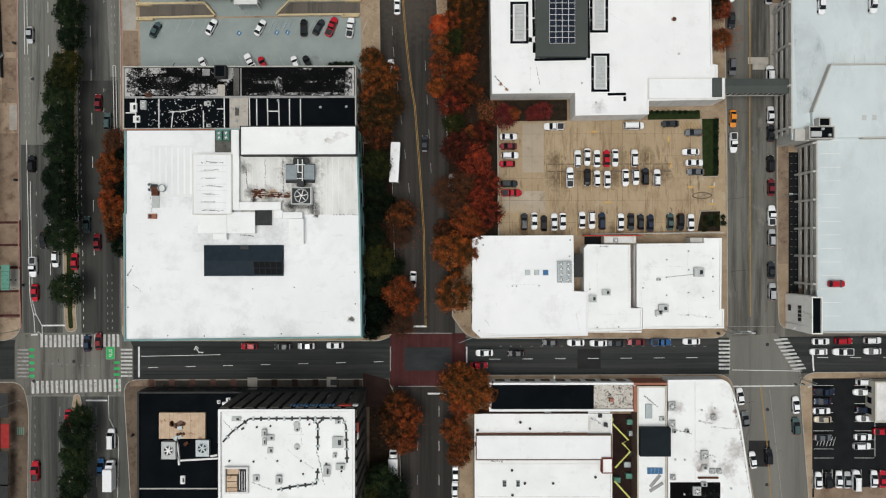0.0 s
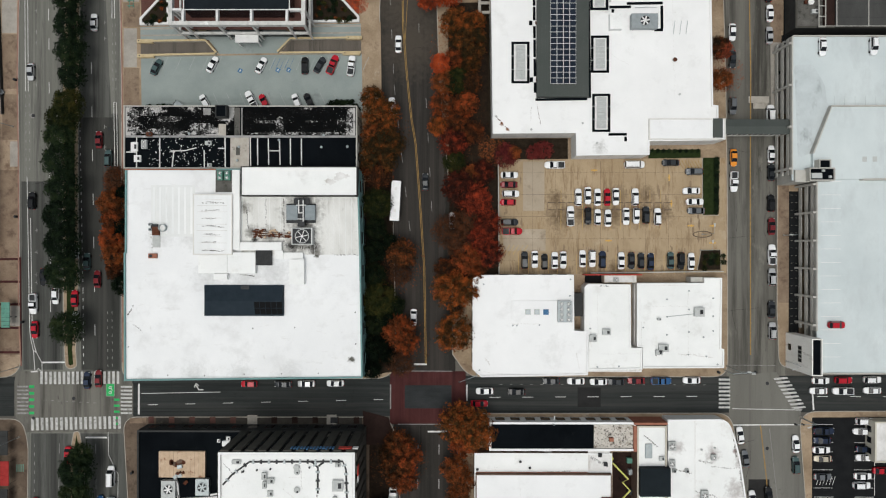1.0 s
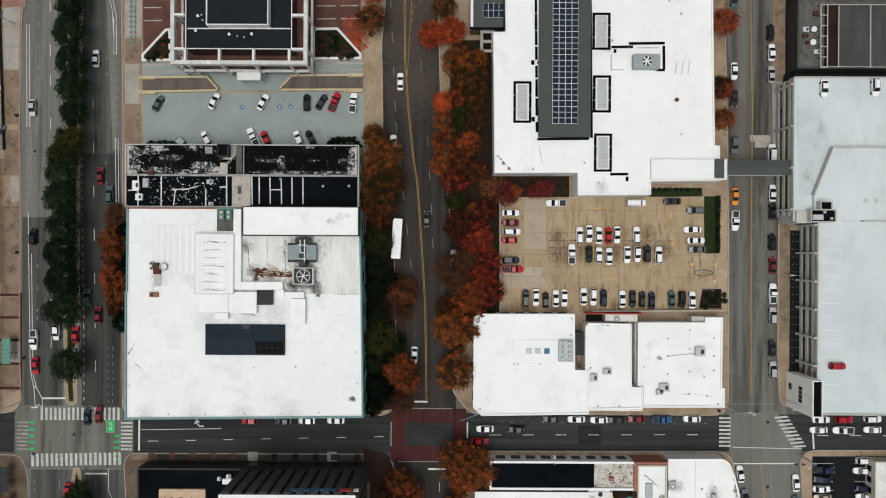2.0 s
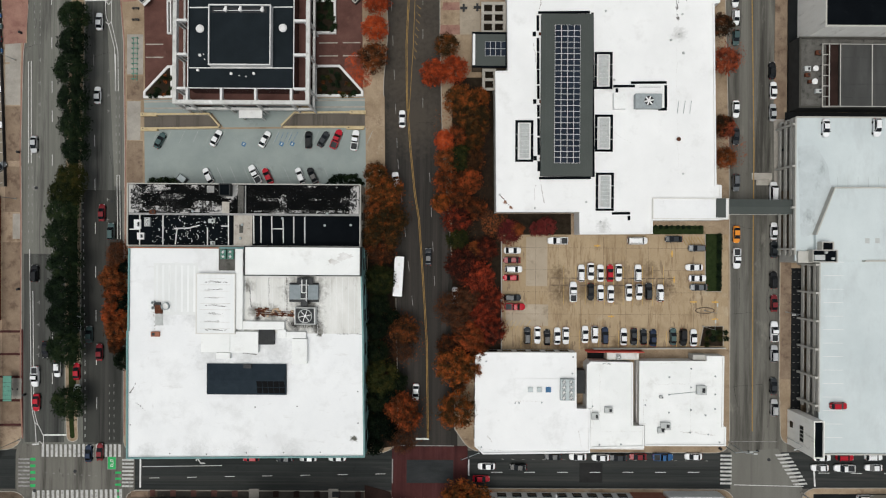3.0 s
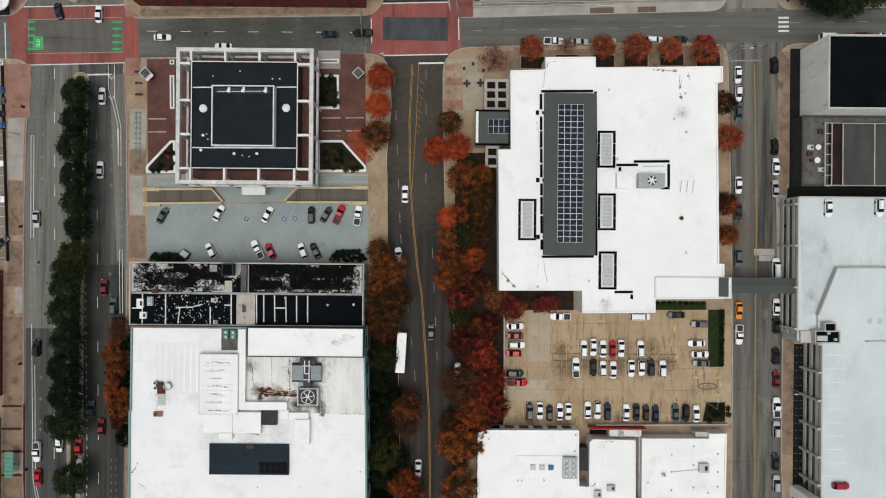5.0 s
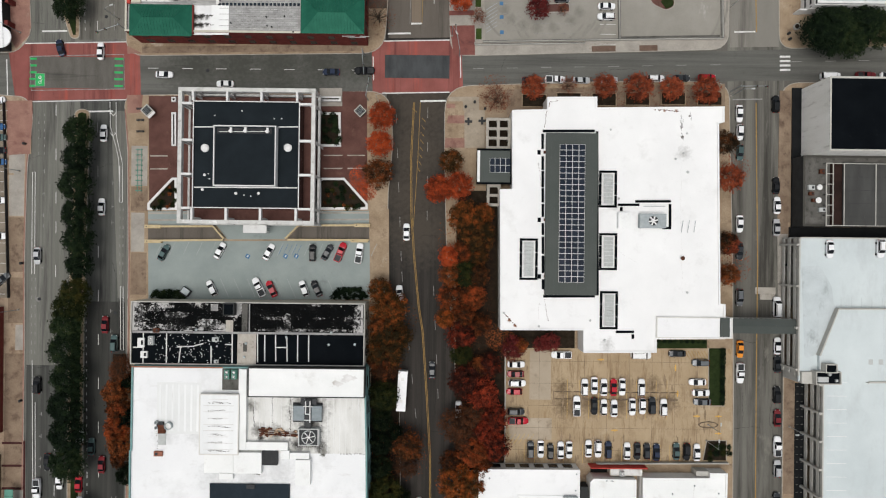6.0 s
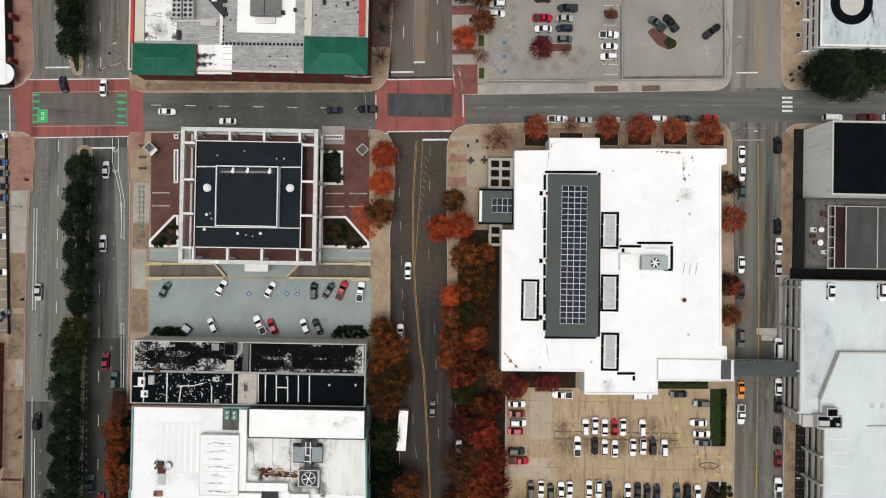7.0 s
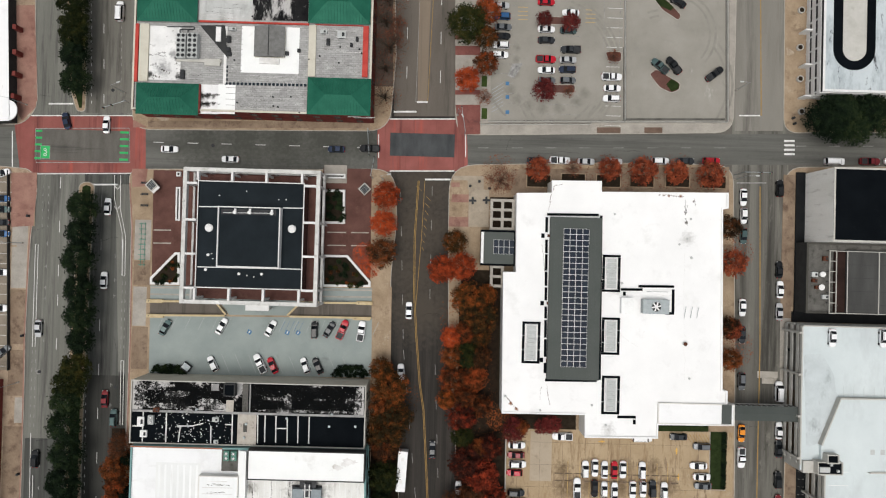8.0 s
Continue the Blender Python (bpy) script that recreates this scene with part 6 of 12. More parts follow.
for cloud_k, (m_, num) in enumerate(((roof_grey, 360), (roof_white_dirty, 200))):
    flk = bmesh.new()
    for k in range(num):
        u, v = flake_rng.random(), flake_rng.random()
        kind_ = flake_rng.random()
        if kind_ < 0.30:
            u = abs(flake_rng.gauss(0, 0.07))
        elif kind_ < 0.48:
            u = 1 - abs(flake_rng.gauss(0, 0.035))
        elif kind_ < 0.72:
            v = 1 - abs(flake_rng.gauss(0, 0.10))
        elif kind_ < 0.86:
            u, v = 0.02 + 0.38 * u, v
        elif kind_ < 0.94:
            u, v = 0.55 + 0.14 * u, 0.48 + flake_rng.gauss(0, 0.05)
        if 0.004 < u < 0.996 and 0.01 < v < 0.985 and not 0.455 < u < 0.512:
            wide = 0.05 + 0.25 * flake_rng.random() ** 3
            box(flk, fx0 + (fx1 - fx0) * u, fy0 + (fy1 - fy0) * v, BR - 0.02, wide, wide * flake_rng.uniform(0.2, 0.7), 0.04 + 0.003 * cloud_k, flake_rng.uniform(0, 180))
    tagged(part("worn_coating", flk, m_, bb, "flakes of worn pale roof coating"), kind="stuff")
fan_unit("condenser", -74.53, 36.24, BR, 1.3, 2.2, 1.0, (1, 2), "small grey condenser on the black roof")
roof_unit(-77.15, 35.68, BR, 1.6, 2.2, 0.5, "white roof hatch on the black roof", white_metal)
roof_unit(-76.31, 32.72, BR, 1.6, 1.6, 0.6, "white vent housing on the black roof", white_metal)
roof_unit(-73.32, 38.77, BR, 1.3, 1.0, 0.8, "rusty red vent box on the black roof", rust_mat)
roof_unit(-58.63, 36.62, BR, 1.5, 1.0, 0.5, "pale vent box on the black roof", hvac_pale)
roof_unit(-58.36, 31.12, BR, 1.0, 0.8, 0.5, "pale vent box on the black roof", hvac_pale)
vents(BR, ((-63.45, 38.98), (-51.00, 35.70), (-40.94, 37.37), (-30.33, 35.64), (-23.83, 35.77), (-51.43, 32.31), (-29.76, 38.61)), 0.35, 0.4, steel_grey)


def streak(root, a, b, z, width=0.16, mat_=rust_mat, seed=1):
    """A broken, wandering stain line on a roof."""
    rng = random.Random(seed)
    a, b = Vector(a), Vector(b)
    n = max(8, int((b - a).length / 0.16))
    d = (b - a) / n
    nrm = Vector((-d.y, d.x)).normalized()
    bm, off_ = bmesh.new(), 0.0
    for i in range(n):
        off_ = off_ * 0.96 + rng.uniform(-0.07, 0.07)
        if rng.random() < 0.72:
            p, q = a + d * i + nrm * off_, a + d * (i + rng.uniform(0.6, 1.15)) + nrm * (off_ + rng.uniform(-0.05, 0.05))
            band(bm, [tuple(p), tuple(q)], width * rng.uniform(0.35, 1.3), z, z + 0.012)
    return tagged(part("stain_streak", bm, mat_, root, "broken stain on the roof membrane"), kind="stuff")


GRIME = (((-38.94, 11.15), (-31.20, 10.71), 0.9), ((-39.64, 12.28), (-37.95, 9.88), 0.8), ((-31.75, 15.77), (-31.48, 9.45), 0.3), ((-26.98, 8.74), (-20.79, 8.58), 0.25), ((-48.63, 20.03), (-48.50, 15.11), 0.3), ((-43.84, 22.55), (-43.85, 15.80), 0.25), ((-39.61, 22.54), (-39.49, 14.39), 0.3), ((-60.50, 5.43), (-56.84, 4.86), 0.5), ((-50.22, 3.72), (-46.42, 3.43), 0.25), ((-78.44, -6.36), (-76.88, -3.83), 0.3), ((-76.89, -8.76), (-74.64, -10.87), 0.2), ((-72.60, 13.76), (-72.47, 9.53), 0.3))
for k, (a, b, w_) in enumerate(GRIME):
    streak(wb, a, b, WR + 0.013, w_, roof_grey if k % 2 else roof_grit_dark, 40 + k)
for k in range(9):
    x0, y0 = -67.90, -20.74
    streak(wb, (x0 + 5.0 * k, y0), (x0 + 2.0 + 5.0 * k, y0 + 1.6 - 0.3 * (k % 3)), WR, 0.1, roof_white_dirty, 70 + k)
for k in range(7):
    x0, y0, x1, y1 = -59.99, 21.49, -53.07, 9.80
    streak(plant, (x0 + 0.8, y0 + (y1 - y0) * k / 6), (x1 - 0.6 - (k % 3), y0 + (y1 - y0) * k / 6), 12.32, 0.2, roof_grit_dark if k % 3 == 0 else roof_grey, 90 + k)
    streak(plant, (x0 + 1.5, y0 + (y1 - y0) * k / 6 + 0.12), (x1 - 2.6, y0 + (y1 - y0) * k / 6 + 0.1), 12.325, 0.12, roof_grit_dark, 190 + k)


# ---- framed office block in its brick plaza ----
FH = 11.7
for pts in ([(-80.44, 99.57), (-72.95, 99.68), (-72.46, 69.55), (-79.93, 69.45)], [(-35.52, 101.28), (-22.63, 101.47), (-22.17, 70.26), (-35.05, 70.08)], [(-72.95, 99.68), (-35.51, 100.23), (-34.98, 65.74), (-72.39, 65.21)]):
    sheet("brick_plaza", pts, 0.150, brick_pave, "dark red-brown brick plaza", "pavement", block_a)
for x0, y0, x1, y1 in ((-79.87, 83.68, -75.23, 83.75), (-79.81, 80.23, -75.18, 80.30), (-33.92, 84.34, -28.97, 84.41), (-27.62, 84.43, -22.98, 84.50), (-33.86, 80.89, -28.92, 80.96), (-27.57, 80.98, -22.93, 81.05)):
    part("paving_band", band(bmesh.new(), [(x0, y0), (x1, y1)], 0.3, 0.13, 0.156), kerb_mat, block_a)
sheet("concrete_walk", [(-35.24, 102.19), (-29.24, 102.28), (-29.17, 97.47), (-35.16, 97.38)], 0.156, walk_grey, "pale concrete walk", "pavement", block_a)
off = thing("office_block", -54.13, 83.90, 0.14, "office block in a white concrete frame with black roof", "building")
core = rect(-64.30, 95.90, -37.96, 69.42)
part("wall", ring(bmesh.new(), core, offset(core, 0.3), 0.14, 11.0), glass_dark, off, "dark glass curtain wall")
part("roof", prism(bmesh.new(), offset(core, 0.28), 10.4, 10.72), roof_black_panel, off, "black bitumen roof")
part("parapet_cap", ring(bmesh.new(), offset(core, -0.06), offset(core, 0.16), 11.004, 11.08), concrete_white, off)
outer = rect(-67.80, 99.10, -33.95, 65.45)
terrace = offset(outer, 0.95)
part("terrace", ring(bmesh.new(), terrace, offset(core, -0.02), 5.5, 5.8), brick_pave, off, "dark red brick terrace behind the frame")
part("lower_wall", ring(bmesh.new(), offset(terrace, 0.02), offset(terrace, 0.3), 0.14, 5.49), glass_dark, off, "dark glazed lower wall")
part("ring_beam", ring(bmesh.new(), outer, offset(outer, 0.95), 10.3, FH), concrete_aged, off, "weathered white concrete ring beam")
for z in (2.2,):
    part("spandrel", ring(bmesh.new(), offset(outer, 0.95), offset(outer, 1.35), z, z + 1.0), concrete_white, off, "white concrete spandrel")
ox0, oy0, ox1, oy1 = min(p[0] for p in outer), min(p[1] for p in outer), max(p[0] for p in outer), max(p[1] for p in outer)
cx0, cy0, cx1, cy1 = min(p[0] for p in core), min(p[1] for p in core), max(p[0] for p in core), max(p[1] for p in core)
wide_x, wide_y = ox1 - ox0, oy1 - oy0
bays_x = (0.105, 0.355, 0.605, 0.865)
bays_y = (0.115, 0.365, 0.615, 0.885)
for f in bays_x:
    x = ox0 + f * wide_x
    for a, b in ((oy0 + 0.955, cy0 - 0.07), (cy1 + 0.07, oy1 - 0.955)):
        part("cross_beam", prism(bmesh.new(), rect(x - 0.28, a, x + 0.28, b), 10.5, FH - 0.06), concrete_white, off)
    for y in (oy0 + 1.4, oy1 - 1.4):
        part("column", box(bmesh.new(), x, y, 0.14, 0.5, 0.5, 10.35), concrete_white, off)
for f in bays_y:
    y = oy0 + f * wide_y
    for a, b in ((ox0 + 0.955, cx0 - 0.07), (cx1 + 0.07, ox1 - 0.955)):
        part("cross_beam", prism(bmesh.new(), rect(a, y - 0.27, b, y + 0.27), 10.5, FH - 0.06), concrete_white, off)
    for x in (ox0 + 1.4, ox1 - 1.4):
        part("column", box(bmesh.new(), x, y, 0.14, 0.5, 0.5, 10.35), concrete_white, off)
part("lower_beam", ring(bmesh.new(), outer, offset(outer, 0.55), 4.3, 5.2), concrete_aged, off, "weathered white lower ring beam")
for f in (0.012,) + bays_x + (0.988,):
    for y in (oy0 + 0.27, oy1 - 0.27):
        part("frame_post", prism(bmesh.new(), rect(ox0 + f * wide_x - 0.26, y - 0.25, ox0 + f * wide_x + 0.26, y + 0.25), 5.202, 10.298), concrete_aged, off)
        part("frame_post", prism(bmesh.new(), rect(ox0 + f * wide_x - 0.22, y - 0.2, ox0 + f * wide_x + 0.22, y + 0.2), 0.14, 4.298), concrete_aged, off)
for f in bays_y:
    for x in (ox0 + 0.27, ox1 - 0.27):
        part("frame_post", prism(bmesh.new(), rect(x - 0.25, oy0 + f * wide_y - 0.26, x + 0.25, oy0 + f * wide_y + 0.26), 5.202, 10.298), concrete_aged, off)
        part("frame_post", prism(bmesh.new(), rect(x - 0.2, oy0 + f * wide_y - 0.22, x + 0.2, oy0 + f * wide_y + 0.22), 0.14, 4.298), concrete_aged, off)
pent = rect(-58.56, 89.57, -43.26, 74.71)
po = part("penthouse", ring(bmesh.new(), pent, offset(pent, 0.26), 10.72, 13.0), concrete_white, off, "penthouse with a white parapet")
part("penthouse_roof", prism(bmesh.new(), [(x, y) for x, y in offset(pent, 0.25)], 12.0, 12.5), roof_black_panel, po)
part("service_slot", prism(bmesh.new(), rect(-57.86, 88.96, -44.40, 87.63), 12.4, 12.515), steel_dark, po)
for x, y in ((-54.32, 88.42), (-50.73, 88.48), (-45.33, 88.41)):
    part("exhaust", tube(box(bmesh.new(), x, y, 12.515, 0.5, 1.3, 0.5), x, y - 0.3, 13.0, 0.45, 0.35, 10), white_metal, po)
part("pipe", rod(bmesh.new(), (-57.22, 87.97, 12.9), (-44.77, 88.15, 12.9), 0.07), white_metal, po)
for x0, y0, x1, y1 in ((-64.0, 89.44, -58.6, 89.52), (-43.2, 89.67, -38.25, 89.75), (-63.95, 74.50, -38.25, 74.60)):
    part("roof_ridge", band(bmesh.new(), [(x0, y0), (x1, y1)], 0.24, 10.7, 10.95), concrete_white, off)
for x, y in ((-61.35, 84.24), (-40.81, 84.54)):
    dome = thing("roof_dome", x, y, 10.72, "round white domed roof light", "skylight", "roof domes")
    bm = tube(bmesh.new(), x, y, 10.72, 1.0, 0.25, 20)
    part("upstand", bm, white_metal, dome)
    bm = bmesh.new()
    tube(bm, x, y, 10.972, 0.97, 0.22, 20, 0.75)
    tube(bm, x, y, 11.193, 0.75, 0.14, 20, 0.3)
    part("dome", bm, white_metal, dome)
vents(10.72, ((-52.26, 93.55), (-58.97, 92.33), (-44.24, 91.70), (-42.42, 91.73), (-60.41, 77.86), (-60.11, 76.60), (-51.51, 72.65), (-49.82, 72.40)), 0.18, 0.3, white_metal)
vents(10.72, ((-61.75, 73.91), (-53.48, 73.05), (-47.87, 73.13), (-61.25, 77.56)), 0.38, 0.5, white_metal)
canopy = thing("entrance_canopy", -52.03, 64.45, 0.14, "pale flat entrance canopy on posts", "canopy")
cp = rect(-53.64, 65.56, -47.63, 63.46)
part("canopy_slab", prism(bmesh.new(), cp, 4.1, 4.5), concrete_white, canopy)
for x, y in offset(cp, 0.4):
    part("post", box(bmesh.new(), x, y, 0.14, 0.3, 0.3, 3.96), concrete_white, canopy)
# planters beside the office block
def planter(pts, label, wall_h=0.75, thick=0.6, mat_=concrete_white):
    pts = ccw(pts)
    cx, cy = sum(p[0] for p in pts) / len(pts), sum(p[1] for p in pts) / len(pts)
    ob = thing("planter", cx, cy, 0.14, label, "planter", "plaza planters")
    part("rim", ring(bmesh.new(), pts, offset(pts, thick), 0.14, 0.14 + wall_h), mat_, ob)
    part("soil", prism(bmesh.new(), offset(pts, thick - 0.03), 0.14, 0.14 + wall_h * 0.6), soil_mat, ob)
    return ob


planter([(-72.45, 77.94), (-73.79, 77.92), (-80.11, 71.09), (-80.08, 69.29), (-72.30, 69.40)], "white-walled planter with low shrubs")
planter([(-35.02, 78.33), (-28.28, 78.42), (-22.04, 71.62), (-22.02, 70.12), (-34.90, 69.93)], "white-walled planter with low shrubs")
planter([(-35.43, 95.58), (-29.44, 95.67), (-29.30, 86.66), (-35.30, 86.57)], "square white-walled planter with dark plants")
planter([(-74.08, 95.16), (-72.88, 95.18), (-72.73, 86.33), (-73.93, 86.32)], "narrow white-walled planter on the plaza", 0.75, 0.4)
planter([(-74.14, 99.21), (-72.95, 99.23), (-72.93, 98.03), (-74.12, 98.01)], "small white-walled planter on the plaza", 0.75, 0.3)
planter([(-35.50, 99.78), (-29.50, 99.87), (-29.48, 98.67), (-35.48, 98.58)], "narrow white-walled planter on the plaza", 0.75, 0.4)
for x, y in ((-80.07, 95.38), (-24.19, 95.89)):
    ob = thing("kiosk", x, y, 0.14, "diamond-set dark kiosk with a pale rim", "kiosk", "plaza kiosks")
    part("base", box(bmesh.new(), x, y, 0.14, 2.1, 2.1, 1.6, 45), steel_dark, ob)
    o = turned(x, y, 2.4, 2.4, 45)
    part("rim", ring(bmesh.new(), ccw(o), offset(o, 0.22), 1.742, 2.0), concrete_pale, ob)
    if x < -60:
        part("awning", box(bmesh.new(), x + 1.12, y - 1.12, 1.6, 0.7, 2.3, 0.2, -45), concrete_white, ob, "pale flap on one side")
    for k in range(4):
        part("slat", box(bmesh.new(), x - 0.5 + 0.33 * k, y - 0.5 + 0.33 * k, 1.742, 1.5, 0.08, 0.1, -45), steel_grey, ob)
for k in range(9):
    x, y = -82.6, 85.2 - 1.35 * k
    ob = thing("bike_rack", x, y, 0.15, "green steel bicycle rack on pale paving", "bike rack", "bike racks")
    part("rail", rod(bmesh.new(), (x - 0.8, y, 0.75), (x + 0.8, y, 0.75), 0.1), green_metal, ob)
    for s in (-0.75, 0.75):
        part("leg", rod(bmesh.new(), (x + s, y, 0.15), (x + s, y, 0.75), 0.1), green_metal, ob)
for x in (-83.1, -82.1):
    ob = thing("ground_rail", x, 79.8, 0.15, "long green steel rail at the foot of the bicycle racks", "rail", "bike racks")
    part("bar", box(bmesh.new(), x, 79.8, 0.15, 0.12, 11.6, 0.08), green_metal, ob)
for x, y in ((-82.47, 96.09), (-82.42, 93.09), (-82.37, 90.09)):
    ob = thing("bench", x, y, 0.15, "dark slatted bench on the pavement", "bench", "benches")
    for k in range(3):
        part("slat", box(bmesh.new(), x, y - 0.2 + 0.2 * k, 0.57, 2.0, 0.14, 0.05), steel_dark, ob)
    for s in (-0.7, 0.7):
        part("leg", box(bmesh.new(), x + s, y, 0.15, 0.1, 0.5, 0.42), steel_dark, ob)
# drive lanes, ramps and walls between the office block and the grey lot
sheet("drive_lane", [(-80.22, 68.99), (-21.71, 69.82), (-21.66, 66.07), (-80.16, 65.25)], 0.154, lot_grey, "blue-grey concrete drive lane", "road", block_a)
sheet("drive_lane", [(-80.22, 68.69), (-21.71, 69.52), (-21.70, 69.07), (-80.21, 68.24)], 0.158, walk_grey, "pale concrete strip", "road", block_a)
sheet("drive_lane", [(-80.19, 66.90), (-21.68, 67.72), (-21.67, 67.27), (-80.18, 66.45)], 0.158, walk_grey, "pale concrete strip", "road", block_a)
sheet("forecourt", [(-62.07, 65.51), (-40.67, 65.81), (-43.91, 62.02), (-59.17, 61.80)], 0.162, lot_grey, "pale concrete forecourt", "pavement", block_a)
sheet("ramp_floor", [(-80.16, 64.95), (-62.51, 65.20), (-59.77, 61.79), (-80.10, 61.51)], 0.158, asphalt_brown_pale, "stained brown ramp floor", "road", block_a)
sheet("ramp_floor", [(-21.65, 65.77), (-40.07, 65.52), (-43.31, 62.02), (-21.60, 62.33)], 0.158, asphalt_brown_pale, "stained brown ramp floor", "road", block_a)
sheet("pavement_apron", [(-21.72, 70.27), (-16.47, 70.34), (-16.18, 49.97), (-20.93, 46.91)], 0.154, walk_tan, "wide tan driveway apron", "pavement", block_a)
for pts in ([(-80.16, 64.95), (-62.66, 65.20), (-59.77, 61.94)], [(-21.65, 65.92), (-40.22, 65.66), (-43.61, 62.17)], [(-80.09, 61.21), (-60.06, 61.64)], [(-43.01, 61.88), (-21.60, 62.03)]):
    ob = tagged(part("retaining_wall", band(bmesh.new(), pts, 0.35, 0.1, 1.1), stucco_cream), "low cream retaining wall along the ramp", "wall", kind="structure")
    part("wall_cap", band(bmesh.new(), pts, 0.5, 1.104, 1.2), yellow_paint, ob, "yellow painted wall cap")
for x, y, w in ((-78.66, 64.97, 4.2), (-23.45, 65.90, 4.2), (-78.45, 61.08, 4.4), (-24.14, 61.84, 4.6)):
    ob = thing("gate_block", x, y, 0.15, "yellow painted concrete gate block", "barrier", "gate blocks")
    part("block", box(bmesh.new(), x, y, 0.15, w, 0.9, 0.9), yellow_paint, ob)
    part("lamp", tube(bmesh.new(), x - w * 0.35, y, 1.052, 0.15, 0.2, 8), steel_dark, ob)
# grey lot
lot_g = sheet("parking_lot", [(-80.09, 61.06), (-21.45, 61.88), (-21.22, 46.31), (-79.83, 45.51)], 0.156, lot_grey, "smooth blue-grey parking lot with angled stalls", "parking lot")
for k in range(17):
    x = -78.6 + 3.55 * k
    if not 5 < k < 8:
        part("stall_line", band(bmesh.new(), [(x + 0.7, 57.6), (x + 2.2, 61.0)], 0.11, 0.15, 0.163), line_faint, lot_g)
    if 3 < k < 15:
        part("stall_line", band(bmesh.new(), [(x + 2.2, 46.6), (x, 51.4)], 0.11, 0.15, 0.163), line_faint, lot_g)
for x, y in ((-53.71, 57.39), (-43.69, 57.53), (-40.85, 57.57)):
    part("access_symbol", box(bmesh.new(), x, y, 0.15, 1.1, 1.1, 0.012, -28), line_blue, lot_g, "blue accessible bay symbol")
    part("access_mark", box(bmesh.new(), x, y, 0.164, 0.3, 0.6, 0.006, -28), line_white, lot_g)
for k in range(5):
    part("hatch_line", band(bmesh.new(), [(-45.5 + 1.2 * k, 58.0), (-44.3 + 1.2 * k, 60.6)], 0.08, 0.15, 0.164), line_blue, lot_g)
def hedge(pts, label, leaves=leaf_green, tall=1.1, per=60, seed=3):
    """A clipped hedge over a plan, made of leaf clumps."""
    pts = ccw(pts)
    rng = np.random.default_rng(seed)
    lo, hi = np.min(pts, 0), np.max(pts, 0)
    cs, rs = [], []
    for _ in range(4000):
        if len(cs) >= max(8, int((hi[0] - lo[0]) * (hi[1] - lo[1]) * 4.0)):
            break
        p = rng.uniform(lo, hi)
        ok = all((b[0] - a[0]) * (p[1] - a[1]) - (b[1] - a[1]) * (p[0] - a[0]) > 0 for a, b in zip(pts, pts[1:] + pts[:1]))
        if ok:
            cs.append((p[0], p[1], rng.uniform(0.45, 1.0) * tall))
            rs.append(0.55)
        elif rng.random() < 0.004:
            cs.append((p[0] * 0 + sum(q[0] for q in pts) / len(pts), sum(q[1] for q in pts) / len(pts), tall * 0.6))
            rs.append(0.5)
    quads, faces = leaf_cards(rng, cs, rs, per, 0.15)
    me = bpy.data.meshes.new("hedge")
    cx, cy = sum(q[0] for q in pts) / len(pts), sum(q[1] for q in pts) / len(pts)
    me.from_pydata((quads - np.array((cx, cy, 0.15))).tolist(), [], faces)
    me.materials.append(leaves)
    ob = new("hedge", me)
    ob.location = (cx, cy, 0.15)
    return tagged(ob, label, "hedge", "clipped hedges")


# ---- white office building with the solar roof ----
SH = 7.2
SR = SH - 0.3
solar_pts = [(15.20, 95.37), (15.47, 75.26), (12.31, 75.21), (12.80, 39.50), (33.88, 39.65), (33.96, 33.92), (46.30, 34.08), (52.47, 34.17), (52.43, 37.61),
             (69.95, 37.84), (69.85, 46.59), (68.55, 46.72), (67.74, 92.69), (69.18, 93.00), (69.13, 96.88), (36.76, 96.26), (36.72, 99.00), (24.07, 98.81), (24.11, 95.65)]
so = building("solar_office", "white office building with solar panels on its roof", solar_pts, SH, stucco_white, roof_solar, 0.3, 0.3, roof_white_clean)
for a, b in zip(ccw(solar_pts), ccw(solar_pts)[1:] + ccw(solar_pts)[:1]):
    d = Vector(b) - Vector(a)
    if d.length > 6 and (d.x < -5 or d.y > 5):
        windows(so, a, b, (1.0, 4.2), int(d.length / 4.5), 2.0, 1.6)
    for k in range(1, int(d.length / 3.0)):
        q = Vector(a) + d * k / int(d.length / 3.0)
        part("panel_joint", box(bmesh.new(), q.x, q.y, 0.2, 0.06, 0.06, 6.8), hvac_pale, so)
slate = rect(23.81, 89.53, 36.87, 48.57)
part("slate_roof", prism(bmesh.new(), slate, SR - 0.1, 8.2), roof_slate, so, "long slate-grey metal roof")
sx0, sy0, sx1, sy1 = 27.18, 86.64, 33.60, 51.81
ribs(so, 24.10, 89.25, 36.58, 48.85, 8.2, 0.9, roof_slate, True, 0.05)
panel = mesh_of("solar_panel", box(bmesh.new(), 0, 0, 0, abs(sx1 - sx0) / 4 - 0.13, abs(sy1 - sy0) / 24 - 0.13, 0.06), solar_cell)
rail = part("panel_frame", prism(bmesh.new(), rect(sx0, sy0, sx1, sy1), 8.29, 8.36), white_metal, so, "pale aluminium panel frame")
for i in range(4):
    for j in range(24):
        place("solar_panel", panel, rail, pose(min(sx0, sx1) + abs(sx1 - sx0) * (i + 0.5) / 4, min(sy0, sy1) + abs(sy1 - sy0) * (j + 0.5) / 24, 8.362))
